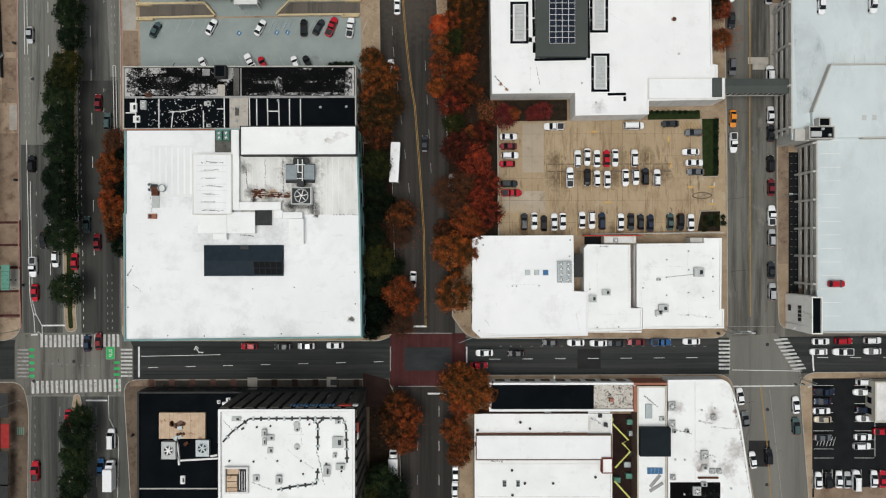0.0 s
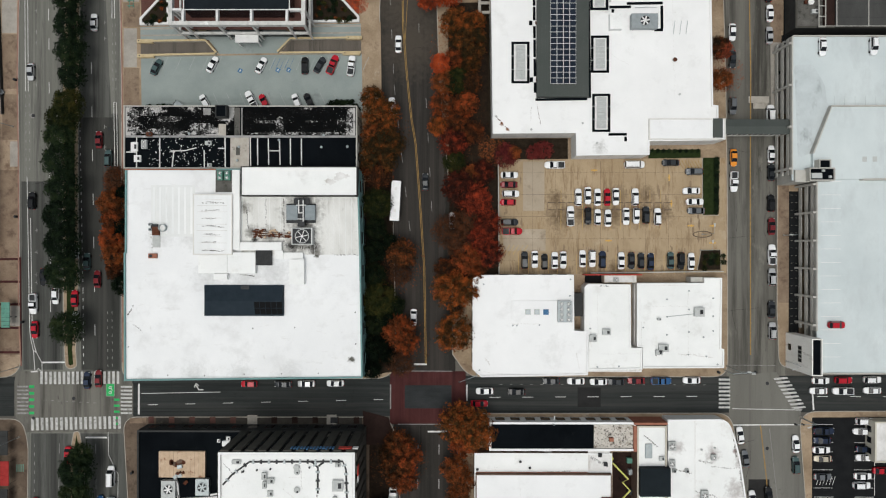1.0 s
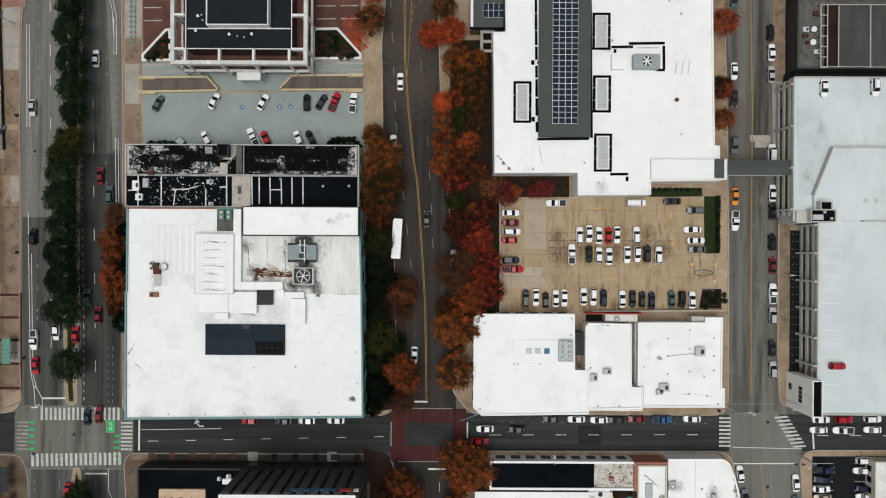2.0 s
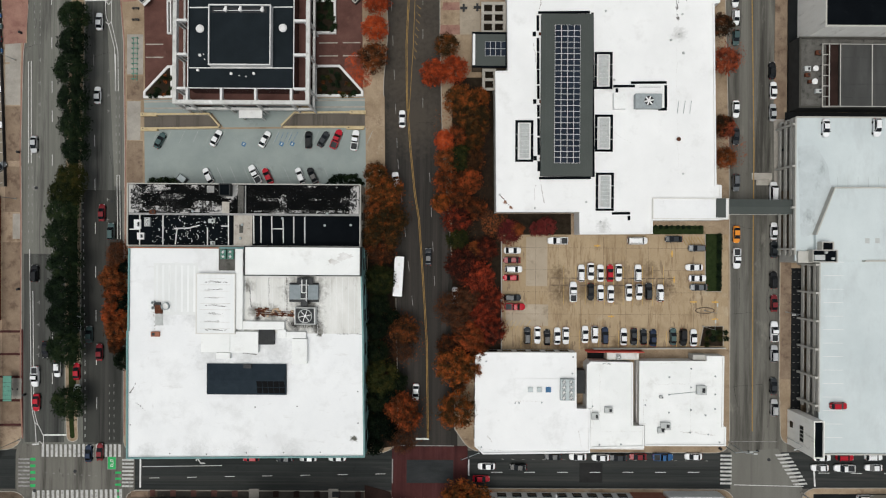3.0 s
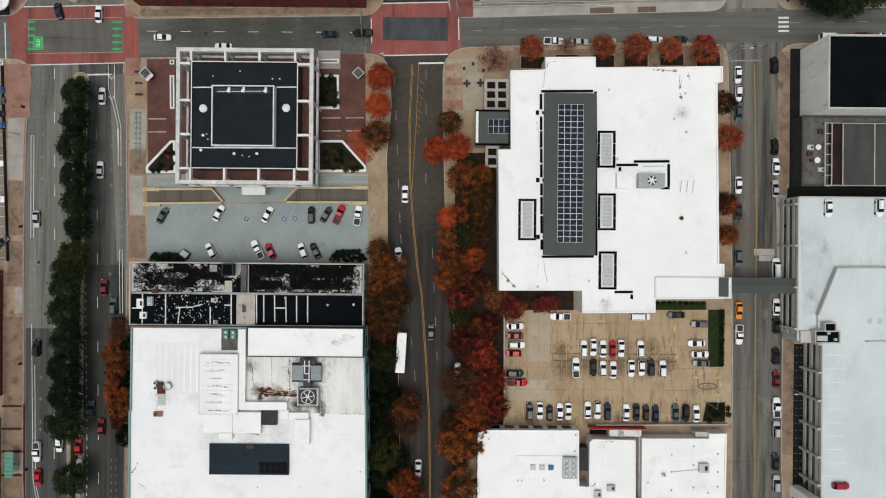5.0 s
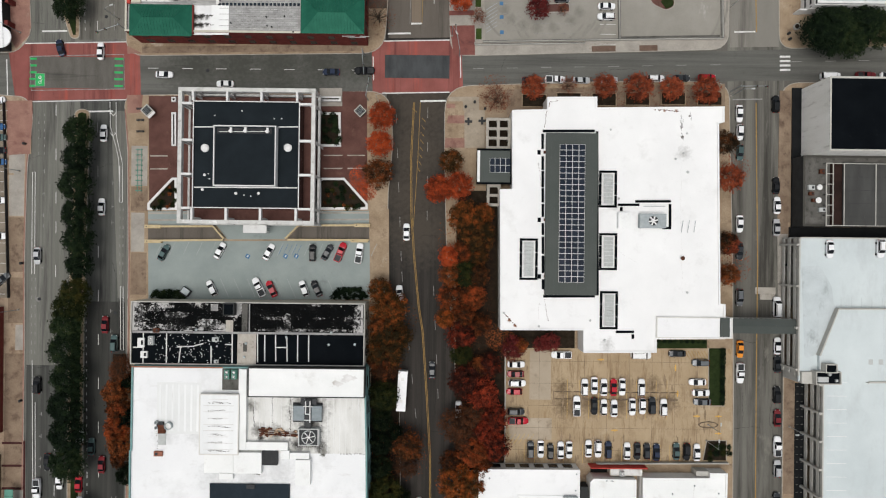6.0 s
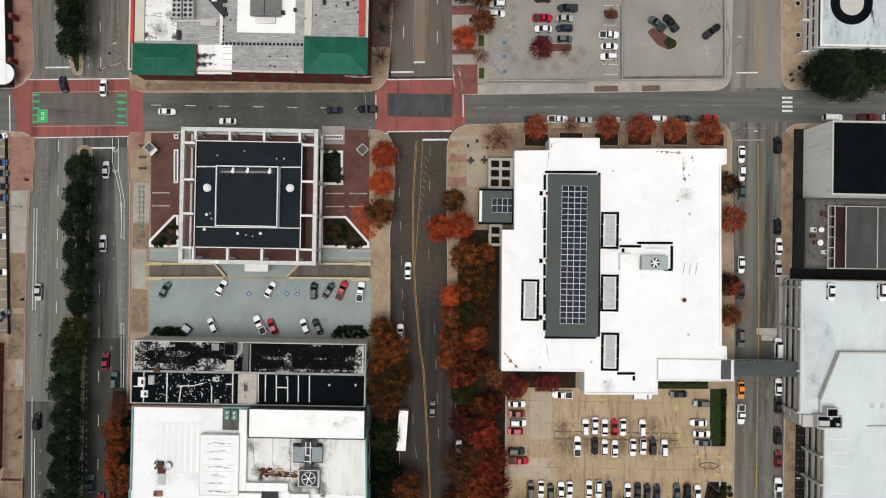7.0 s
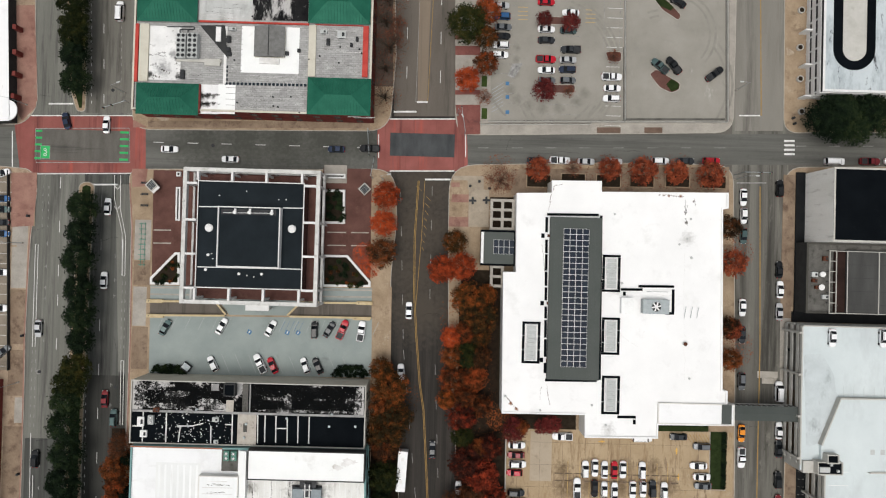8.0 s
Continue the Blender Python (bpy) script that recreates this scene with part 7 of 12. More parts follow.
# low solid black bars stand for the dark open slots round the raised roof
for a in (((22.98, 89.47), (23.03, 85.60), 3.9), ((23.06, 83.74), (23.10, 80.31), 3.9), ((23.11, 80.03), (23.16, 75.88), 3.9), ((23.16, 75.60), (23.21, 72.02), 3.9), ((23.22, 71.60), (23.26, 68.31), 3.9), ((23.28, 66.74), (23.32, 63.74), 3.9), ((23.33, 63.31), (23.38, 58.89), 3.9), ((23.39, 58.46), (23.45, 54.04), 3.9), ((23.47, 52.47), (23.50, 49.90), 3.9),
          ((23.05, 90.18), (36.20, 90.37), 4.5), ((36.85, 90.24), (37.37, 48.52), 3.9), ((23.60, 48.12), (36.73, 48.30), 3.9)):
    part("gutter", band(bmesh.new(), [a[0], a[1]], 0.62, SR - 0.05, SR + 0.25), roof_black, so, "low black bar for a dark slot in the roof")
for x, y in ((22.12, 84.73), (22.34, 67.58), (22.53, 53.17)):
    part("drain_box", box(bmesh.new(), x, y, SR, 0.8, 1.1, 0.3), roof_black, so)
for x, y in ((23.83, 84.76), (24.06, 67.61), (24.24, 53.19)):
    part("drain_box", box(bmesh.new(), x, y, SR, 1.1, 0.7, 0.32), rust_mat, so)


def roof_light(x0, y0, x1, y1, z, label="grey ribbed skylight in a black kerb"):
    """A long ridged skylight inside four low black bars that stand for dark slots."""
    x0, x1, y0, y1 = min(x0, x1), max(x0, x1), min(y0, y1), max(y0, y1)
    ob = thing("ridge_skylight", (x0 + x1) / 2, (y0 + y1) / 2, z, label, "skylight", "ridge skylights")
    w, l = x1 - x0, y1 - y0
    for pts in (rect(x0, y1 - 0.55, x1, y1), rect(x0, y0, x1, y0 + 0.55), rect(x0, y0 + 0.6, x0 + 0.62, y1 - 0.6), rect(x1 - 0.62, y0 + 0.6, x1, y1 - 0.6)):
        part("gutter", prism(bmesh.new(), pts, z - 0.05, z + 0.25), roof_black, ob)
    for k in (0.33, 0.66):
        part("cross_bar", box(bmesh.new(), (x0 + x1) / 2, y0 + k * l, z + 0.1, w, 0.1, 0.2), white_metal, ob)
    a = rect(x0 + 0.95, y0 + 0.8, x1 - 0.95, y1 - 0.8)
    part("kerb", ring(bmesh.new(), a, offset(a, 0.15), z, z + 0.5), white_metal, ob)
    me = mesh_of("pane", box(bmesh.new(), 0, 0, 0, w - 2.3, (l - 2.0) / 8 - 0.06, 0.08), hvac_pale)
    for k in range(8):
        place("pane", me, ob, pose((x0 + x1) / 2, y0 + 1.0 + (l - 2.0) * (k + 0.5) / 8, z + 0.4))
    return ob


roof_light(37.48, 80.29, 42.05, 70.89, SR)
roof_light(37.68, 64.37, 42.25, 54.97, SR)
roof_light(38.01, 49.61, 42.58, 39.94, SR)
roof_light(17.48, 62.80, 22.06, 52.26, SR)
for a, b in (((46.77, 72.53), (55.81, 72.66)), ((42.33, 71.61), (47.78, 71.68)), ((55.61, 71.94), (55.68, 66.20)), ((53.74, 65.81), (55.90, 65.85)), ((43.20, 71.05), (43.21, 70.04)), ((42.16, 39.29), (46.75, 39.35)), ((46.47, 38.70), (46.48, 37.56))):
    part("gutter", band(bmesh.new(), [a, b], 0.62, SR - 0.05, SR + 0.25), roof_black, so)
fan_unit("cooling_tower", 50.77, 67.55, SR, 6.6, 3.6, 2.0, (1, 1), "blue-grey cooling tower with a white-bladed fan", steel_grey, 1.35)
enclosure = thing("roof_enclosure", 43.64, 67.59, SR, "plain white roof enclosure", "rooftop unit")
part("casing", box(bmesh.new(), 43.64, 67.59, SR, 3.0, 3.9, 1.6), roof_white_clean, enclosure)
part("lid", box(bmesh.new(), 43.64, 67.59, SR + 1.602, 3.15, 4.05, 0.07), roof_white, enclosure)
frame_l = thing("pipe_frame", 50.61, 70.41, SR, "galvanised pipe frame beside a cooling tower", "pipe frame")
for k in range(4):
    part("pipe", rod(bmesh.new(), (48.68, 71.23, SR + 0.8 + 0.1 * k), (54.11, 71.31, SR + 0.8 + 0.1 * k), 0.06) if k == 0 else rod(bmesh.new(), (57.0 + 1.6 * k, 64.8, SR), (57.0 + 1.6 * k, 67.8, SR + 1.2), 0.06), steel_grey, frame_l)
vents(SR, ((40.25, 90.69), (59.67, 89.96), (58.87, 84.92), (56.87, 83.45), (59.93, 80.19), (60.08, 80.05), (58.46, 58.20), (60.15, 49.48), (35.55, 42.12), (39.20, 37.16), (54.79, 40.95), (63.12, 40.78), (67.86, 40.55), (42.48, 73.19), (13.59, 43.83), (22.52, 40.51)), 0.3, 0.35, hvac_pale)
vent(58.90, 58.21, SR, 0.55, 0.5, rust_mat, "rust-red round roof vent")
for k, (a, b, w_) in enumerate((((13.59, 43.83), (16.50, 40.43), 0.5), ((23.44, 91.02), (24.79, 97.65), 0.35), ((24.64, 97.65), (26.80, 97.82), 0.3), ((21.97, 82.38), (23.07, 75.21), 0.2), ((24.01, 47.41), (24.65, 41.83), 0.3), ((22.72, 46.82), (22.49, 42.51), 0.12), ((51.26, 95.88), (58.16, 95.69), 0.6))):
    streak(so, a, b, SR, w_ * 0.45, rust_mat, k)
for k, (a, b, w_) in enumerate((((58.18, 94.69), (58.83, 88.23), 0.7), ((58.91, 93.55), (58.21, 91.52), 0.9), ((60.47, 95.44), (60.78, 93.29), 0.4), ((58.33, 81.75), (58.86, 48.74), 0.14), ((50.13, 70.14), (59.47, 70.27), 0.15), ((42.36, 59.99), (47.42, 57.19), 0.25), ((53.35, 41.22), (66.57, 40.54), 0.15))):
    streak(so, a, b, SR, w_ * 0.4, roof_white_dirty if k > 2 else roof_grey, 20 + k)
# corridor to the bridge
corr = rect(52.29, 43.25, 71.63, 37.93)
co = block(so, "bridge_wing", corr, 0.14, 7.6, stucco_white, roof_white_clean, 0.2, "white wing leading to the footbridge")
part("end_roof", prism(bmesh.new(), rect(68.43, 43.22, 70.77, 38.40), 7.3, 7.85), roof_slate, co, "slate-grey metal roof end")
br = thing("footbridge", 82.93, 40.10, 4.6, "enclosed footbridge with a slate-grey metal roof", "footbridge")
bx0, by0, bx1, by1 = 71.65, 43.08, 87.82, 39.30
part("deck", prism(bmesh.new(), rect(bx0, by0, bx1, by1), 4.6, 5.0), concrete_pale, br)
part("roof", gable(bmesh.new(), bx0, by0, bx1, by1, 7.35, 7.75), roof_slate, br)
for y in (min(by0, by1) + 0.15, max(by0, by1) - 0.15):
    part("glass_side", prism(bmesh.new(), rect(bx0, y - 0.05, bx1, y + 0.05), 5.002, 7.34), glass_dark, br)
    for k in range(12):
        part("mullion", box(bmesh.new(), bx0 + (bx1 - bx0) * (k + 0.5) / 12, y, 5.0, 0.12, 0.16, 2.33), white_metal, br)
for k in range(14):
    part("roof_seam", box(bmesh.new(), bx0 + (bx1 - bx0) * (k + 0.5) / 14, (by0 + by1) / 2, 7.76, 0.05, 0.4, 0.04), roof_slate, br)
# slate-roofed porch and pergola on the plaza side
porch = thing("porch", 11.41, 81.84, 0.15, "glazed entrance porch with a slate-grey roof", "porch")
pp = rect(6.56, 85.76, 15.41, 76.86)
part("wall", ring(bmesh.new(), pp, offset(pp, 0.25), 0.15, 4.6), glass_dark, porch)
part("roof", prism(bmesh.new(), offset(pp, 0.2), 4.3, 4.75), roof_slate, porch)
part("gutter", ring(bmesh.new(), offset(pp, -0.15), offset(pp, 0.35), 4.755, 4.95), roof_black, porch)
part("white_beam", prism(bmesh.new(), rect(6.56, 85.33, 7.25, 77.33), 4.96, 5.15), white_metal, porch)
ax0, ay0, ax1, ay1 = 9.79, 83.48, 15.23, 79.77
gl = part("glazing_frame", prism(bmesh.new(), rect(ax0, ay0, ax1, ay1), 4.752, 4.85), hvac_pale, porch)
pm = mesh_of("pane", box(bmesh.new(), 0, 0, 0, abs(ax1 - ax0) / 4 - 0.14, abs(ay1 - ay0) / 2 - 0.14, 0.05), solar_cell)
for i in range(4):
    for j in range(2):
        place("pane", pm, gl, pose(min(ax0, ax1) + abs(ax1 - ax0) * (i + 0.5) / 4, min(ay0, ay1) + abs(ay1 - ay0) * (j + 0.5) / 2, 4.852))


def pergola(x0, y0, x1, y1, nx, ny, label):
    x0, x1, y0, y1 = min(x0, x1), max(x0, x1), min(y0, y1), max(y0, y1)
    ob = thing("pergola", (x0 + x1) / 2, (y0 + y1) / 2, 0.15, label, "pergola", "concrete pergolas")
    for i in range(nx + 1):
        x = x0 + (x1 - x0) * i / nx
        part("beam", prism(bmesh.new(), rect(x - 0.35, y0 - 0.35, x + 0.35, y1 + 0.35), 3.4, 3.85), kerb_mat, ob)
        for j in range(ny + 1):
            part("post", box(bmesh.new(), x, y0 + (y1 - y0) * j / ny, 0.15, 0.4, 0.4, 3.25), concrete_pale, ob)
    for j in range(ny + 1):
        y = y0 + (y1 - y0) * j / ny
        part("cross_beam", prism(bmesh.new(), rect(x0 - 0.35, y - 0.35, x1 + 0.35, y + 0.35), 3.5, 3.86), kerb_mat, ob)
    return ob


pergola(9.16, 93.74, 14.83, 86.34, 2, 3, "pale concrete pergola with square openings")
pergola(9.54, 76.43, 12.39, 71.49, 1, 2, "pale concrete pergola with square openings")
for pts, m_ in (([(8.98, 94.87), (15.88, 94.97), (15.99, 86.86), (9.09, 86.76)], soil_mat), ([(9.22, 77.01), (13.12, 77.07), (13.20, 71.36), (9.30, 71.31)], soil_mat),
                ([(-1.43, 98.48), (0.82, 98.51), (0.84, 97.31), (-1.41, 97.28)], brick_dusty), ([(-1.08, 95.33), (3.27, 95.39), (3.30, 93.29), (-1.36, 93.22)], brick_dusty), ([(-1.75, 89.31), (3.35, 89.38), (3.39, 86.83), (-1.87, 86.76)], brick_dusty), ([(-1.00, 100.29), (7.10, 100.41), (7.15, 96.80), (2.95, 96.74), (2.91, 99.14), (-0.99, 99.09)], walk_sand), ([(3.25, 96.74), (8.65, 96.82), (8.79, 86.91), (3.39, 86.83)], walk_sand)):
    sheet("paving_square", pts, 0.152, m_, "paved square", "pavement", block_b)
for x, y in ((4.34, 93.76), (7.94, 93.96)):
    ob = thing("sculpture_seat", x, y, 0.15, "dark cross-shaped steel seat", "seat", "plaza seats")
    for d in (0, 90):
        part("arm", box(bmesh.new(), x, y, 0.15 + d * 0.0005, 1.9, 0.55, 0.5, d), steel_dark, ob)
sheet("planting_strip", [(14.42, 102.42), (72.35, 104.64), (72.50, 97.26), (14.60, 95.66)], 0.150, walk_brown, "brown leaf-strewn strip along the building", "pavement", block_b)
for x, y in ((21.72, 99.31), (40.21, 99.83), (49.09, 100.08), (58.57, 100.34), (68.22, 100.31), (30.88, 99.87)):
    planter(rect(x - 3.3, y - 1.6, x + 3.3, y + 1.9), "raised concrete tree planter along the pavement", 0.45, 0.2, walk_tan)
# dark lawn, trees and path west of it
sheet("garden_bed", [(1.86, 75.4), (13.10, 75.5), (13.36, 36.71), (2.12, 36.63)], 0.149, soil_mat, "dark leaf-covered garden bed", "ground", block_b)
sheet("garden_bed", [(3.17, 36.64), (14.56, 36.72), (14.80, 2.24), (8.80, 2.20), (2.79, 3.66)], 0.148, soil_mat, "dark leaf-covered garden bed", "ground", block_b)
sheet("garden_bed", [(-19.01, 48.23), (-13.76, 48.21), (-12.40, -22.23), (-19.16, -23.42)], 0.148, soil_mat, "dark leaf-covered verge", "ground", block_a)
sheet("garden_bed", [(13.34, 39.41), (33.13, 39.54), (33.17, 33.55), (16.38, 33.43), (13.38, 34.01)], 0.150, soil_mat, "dark planting bed below the office wall", "ground", block_b)

# ---- tan parking lot ----
lot_t = sheet("parking_lot", [(14.73, 33.87), (74.83, 34.28), (75.05, 3.85), (14.94, 3.44)], 0.156, lot_tan, "stained tan concrete parking lot", "parking lot")
sheet("lawn_strip", [(54.45, 36.42), (68.26, 36.60), (68.28, 34.36), (54.48, 34.17)], 0.170, grass_mat, "dark green lawn strip", "ground", lot_t)
sheet("lawn_strip", [(68.84, 34.39), (72.89, 34.42), (72.99, 19.28), (68.94, 19.25)], 0.172, grass_mat, "dark green lawn strip with shrubs", "ground", lot_t)
sheet("planting_bed", [(68.41, 9.81), (73.51, 9.99), (73.54, 4.74), (67.55, 4.70)], 0.172, soil_mat, "dark planting bed", "ground", lot_t)
for pts in ([(68.69, 34.39), (68.79, 19.10), (73.14, 19.13)], [(67.40, 4.70), (68.41, 9.96), (73.66, 9.99), (73.69, 4.74)]):
    part("kerb", band(bmesh.new(), pts, 0.18, 0.14, 0.29), kerb_mat, lot_t)
sheet("concrete_patch", rect(16.1, 15.42, 27.28, 9.7), 0.158, lot_slab, "paler concrete slabs", "ground", lot_t)
sheet("concrete_patch", rect(21.3, 33.3, 26.96, 20.3), 0.158, lot_slab, "paler concrete slabs", "ground", lot_t)
# slab joints of the concrete
jx0, jy0, jx1, jy1 = 14.88, 33.42, 68.75, 4.11
for k in range(9):
    part("slab_joint", box(bmesh.new(), jx0 + (jx1 - jx0) * (k + 0.5) / 9, (jy0 + jy1) / 2, 0.15, 0.05, abs(jy1 - jy0), 0.0095), walk_umber, lot_t)
for k in range(5):
    part("slab_joint", box(bmesh.new(), (jx0 + jx1) / 2, jy0 + (jy1 - jy0) * (k + 0.5) / 5, 0.15, abs(jx1 - jx0), 0.05, 0.0098), walk_umber, lot_t)
for row, (y, xs) in enumerate((((-118.34, 8.53)[1], (925, 943, 960, 978, 994, 1011, 1028, 1045, 1062, 1080, 1097, 1114, 1131, 1148, 1165, 1182, 1200, 1218, 1236)), ((-118.42, 20.52)[1], (1000, 1021, 1038, 1055, 1072, 1088, 1105, 1122, 1139, 1157, 1176)))):
    for px in xs:
        x = (px - 784) * 0.15 - 1.05
        if row == 0:
            part("stall_line", box(bmesh.new(), x, y - 2.4, 0.15, 0.1, 5.0, 0.012), line_yellow_faint, lot_t)
        else:
            part("stall_line", box(bmesh.new(), x, y, 0.15, 0.1, 10.4, 0.012), line_yellow_faint, lot_t)
            part("wheel_stop", box(bmesh.new(), x + 1.3, y + 0.3, 0.156, 1.8, 0.16, 0.12), walk_brown, lot_t)
            part("wheel_stop", box(bmesh.new(), x + 1.3, y - 0.3, 0.156, 1.8, 0.16, 0.12), walk_brown, lot_t)
oil_rng = random.Random(8)
ox0, oy0, ox1, oy1 = 27.71, 21.52, 58.43, 21.58
for k in range(13):
    x = ox0 + (ox1 - ox0) * k / 12
    part("wheel_stop", box(bmesh.new(), x, oy0, 0.156, 0.16, 2.2, 0.13), walk_brown, lot_t)
    part("wheel_stop", box(bmesh.new(), x + 1.2, oy0 + 0.95, 0.156, 1.9, 0.2, 0.13), walk_umber, lot_t)
    part("wheel_stop", box(bmesh.new(), x + 1.2, oy0 - 0.95, 0.156, 1.9, 0.2, 0.13), walk_umber, lot_t)
oil_stain = surf("oil_stain", (0.19, 0.14, 0.09), (0.30, 0.225, 0.15), 0.8, 6.0, 0.2, 0.85, 0.0)
oz = 0.1585
for x0, y0, x1, y1, num in ((27.67, 26.32, 59.17, 23.23, 26), (27.71, 20.17, 59.22, 16.64, 24), (17.32, 5.26, 68.30, 4.56, 30), (20.28, 11.28, 68.26, 9.80, 18), (15.65, 30.73, 21.01, 13.53, 12), (63.64, 27.31, 68.24, 13.10, 12)):
    for k in range(num):
        oz = 0.1585 + 0.0004 * (k % 8)
        cx, cy = oil_rng.uniform(x0, x1), oil_rng.uniform(y1, y0)
        r_ = oil_rng.uniform(0.1, 0.42)
        blot = [(cx + r_ * oil_rng.uniform(0.5, 1.1) * math.cos(2 * math.pi * a / 9), cy + r_ * oil_rng.uniform(1.6, 4.6) * math.sin(2 * math.pi * a / 9)) for a in range(9)]
        part("oil_stain", prism(bmesh.new(), blot, 0.15, oz), oil_stain, lot_t)
for k in range(8):
    part("hatch_line", band(bmesh.new(), [(62.25, 33.75), (63.61, 31.66)] if k == 0 else [(61.6 + 0.85 * k, 33.6), (62.9 + 0.85 * k, 31.4)], 0.14, 0.15, 0.166), line_yellow, lot_t)
    part("hatch_line", band(bmesh.new(), [(15.0 + 1.2 * k, 8.6), (16.6 + 1.2 * k, 11.2)], 0.1, 0.15, 0.166), line_yellow_faint, lot_t) if k < 6 else None
for x, y, d in ((40.1, 31.06, 0), (59.96, 29.07, 90), (60.57, 22.23, 90), (43.94, 12.4, 0), (65.72, 16.36, 0), (71.47, 16.36, 0), (71.48, 11.82, 0)):
    part("floor_arrow", rod(box(bmesh.new(), x, y, 0.15, 1.7, 0.3, 0.014, d), (x, y, 0.15), (x, y, 0.166), 0.45, 3), line_yellow_lot, lot_t)
oval = [(68.75 + 2.6 * math.cos(k * math.pi / 12), 14.1 + 0.9 * math.sin(k * math.pi / 12)) for k in range(24)]
part("lamp_island", ring(bmesh.new(), oval, offset(oval, 0.22), 0.15, 0.30), walk_umber, lot_t, "oval kerb round the lamp post")
tagged(part("lot_wall", band(bmesh.new(), [(14.73, 33.72), (14.94, 2.99)], 0.25, 0.1, 0.9), concrete_pale), "low pale wall beside the lot", "wall", kind="structure")
wl_ = tagged(part("fence_wall", band(bmesh.new(), [(39.07, 3.91), (73.84, 4.30)], 0.25, 0.1, 1.6), concrete_pale), "pale boundary wall behind the parked cars", "wall", kind="structure")


def lamp_post(x, y, deg=0.0, tall=7.5, arm=2.2, z=0.15, label="pale street lamp on a slender pole"):
    ob = thing("street_lamp", x, y, z, label, "street lamp", "street lamps")
    part("pole", rod(bmesh.new(), (x, y, z), (x, y, z + tall), 0.09, 8, 0.05), steel_grey, ob)
    part("base", tube(bmesh.new(), x, y, z, 0.28, 0.5, 10, 0.2), kerb_mat, ob)
    c, s = math.cos(radians(deg)), math.sin(radians(deg))
    part("arm", rod(bmesh.new(), (x, y, z + tall - 0.1), (x + c * arm, y + s * arm, z + tall + 0.3), 0.035, 6), steel_grey, ob)
    part("lamp_head", box(bmesh.new(), x + c * arm, y + s * arm, z + tall + 0.22, 0.9, 0.32, 0.16, deg), hvac_pale, ob)
    return ob


# ---- low white shops south of the tan lot ----
MH = 5.2
MR = MH - 0.3
ma_pts = [(7.81, 2.55), (7.77, -20.69), (9.94, -22.72), (37.37, -22.18), (37.39, -11.00), (33.84, -10.85), (33.71, 3.52), (9.84, 3.42)]
ma = building("white_shop", "low shop building with a spotless white roof", ma_pts, MH, stucco_white, roof_white_clean, 0.3, 0.3, roof_white_clean)
facade(ma, ma_pts, (0.9,), 3.4, 2.4, 2.6)
block(ma, "raised_roof", rect(17.83, -3.13, 29.87, -8.67), MR, 5.1, roof_white_clean, None, 0, "low raised white roof panel")
for x, y, m_ in ((21.99, -6.01, hvac_pale), (24.30, -6.01, hvac_pale), (26.61, -6.02, line_blue)):
    ob = thing("roof_hatch", x, y, 5.1, "small square roof hatch on a white roof" if m_ is hvac_pale else "bright blue square roof hatch", "roof hatch", "roof hatches")
    part("frame", box(bmesh.new(), x, y, 5.1, 1.35, 1.35, 0.3), m_, ob)
    part("lid", box(bmesh.new(), x, y, 5.402, 1.15, 1.15, 0.06), m_ if m_ is not hvac_pale else steel_grey, ob)
fan_unit("condenser_bank", 31.35, -5.86, MR, 3.6, 5.4, 1.3, (2, 4), "grey bank of eight condenser fans", steel_grey)
part("lean_to", prism(bmesh.new(), rect(34.31, -1.28, 36.35, -7.28), 0.15, 3.8), wall_dark, ma, "slate-grey lean-to roof in the gap")
mb_pts = [(37.58, -11.16), (37.57, -21.04), (51.36, -20.77), (51.36, -15.25), (48.46, -15.25), (48.34, 1.03), (37.45, 1.19), (36.58, 0.32), (36.56, -11.16)]
mb = building("white_shop", "low white-roofed shop between two others", mb_pts, 5.0, stucco_white, roof_white, 0.3, 0.3, roof_white)
windows(mb, mb_pts[1], mb_pts[2], (0.9,), 4, 2.4, 2.6)
part("front_canopy", prism(bmesh.new(), rect(37.75, -21.15, 51.60, -21.61), 3.8, 4.1), roof_white_dirty, mb)
mc_pts = [(50.26, 1.32), (50.24, -15.02), (51.77, -15.16), (51.76, -20.56), (72.65, -20.44), (72.66, -15.63), (71.93, -15.49), (72.09, 2.73), (67.58, 2.74), (67.58, 1.43)]
mc = building("white_shop", "low corner shop with a weathered white roof", mc_pts, 4.4, stucco_white, roof_white, 0.3, 0.3, roof_white)
windows(mc, mc_pts[3], mc_pts[4], (0.9,), 6, 2.4, 2.4)
windows(mc, mc_pts[6], mc_pts[7], (0.9,), 5, 2.2, 2.2)
back = thing("back_annexe", 46.06, 2.40, 0.15, "low back annexe with a red coping", "building")
part("wall", prism(bmesh.new(), rect(42.07, 3.39, 50.42, 1.47), 0.15, 3.3), stucco_cream, back)
part("roof", prism(bmesh.new(), rect(42.21, 3.17, 50.27, 1.62), 3.303, 3.4), roof_white_dirty, back)
part("coping", prism(bmesh.new(), rect(36.99, 3.61, 51.76, 3.37), 0.15, 3.7), trim_red, back, "red painted coping")
part("dark_yard", prism(bmesh.new(), rect(37.68, 3.31, 42.76, 1.21), 0.14, 0.17), asphalt_lot, back)
part("alley", prism(bmesh.new(), rect(50.09, 1.04, 51.42, -15.58), 0.14, 2.4), roof_white_dirty, back, "dirty white flat roof of the alley")
part("step_roof", prism(bmesh.new(), rect(64.40, 2.90, 67.76, 1.58), 0.15, 3.5), concrete_pale, back)
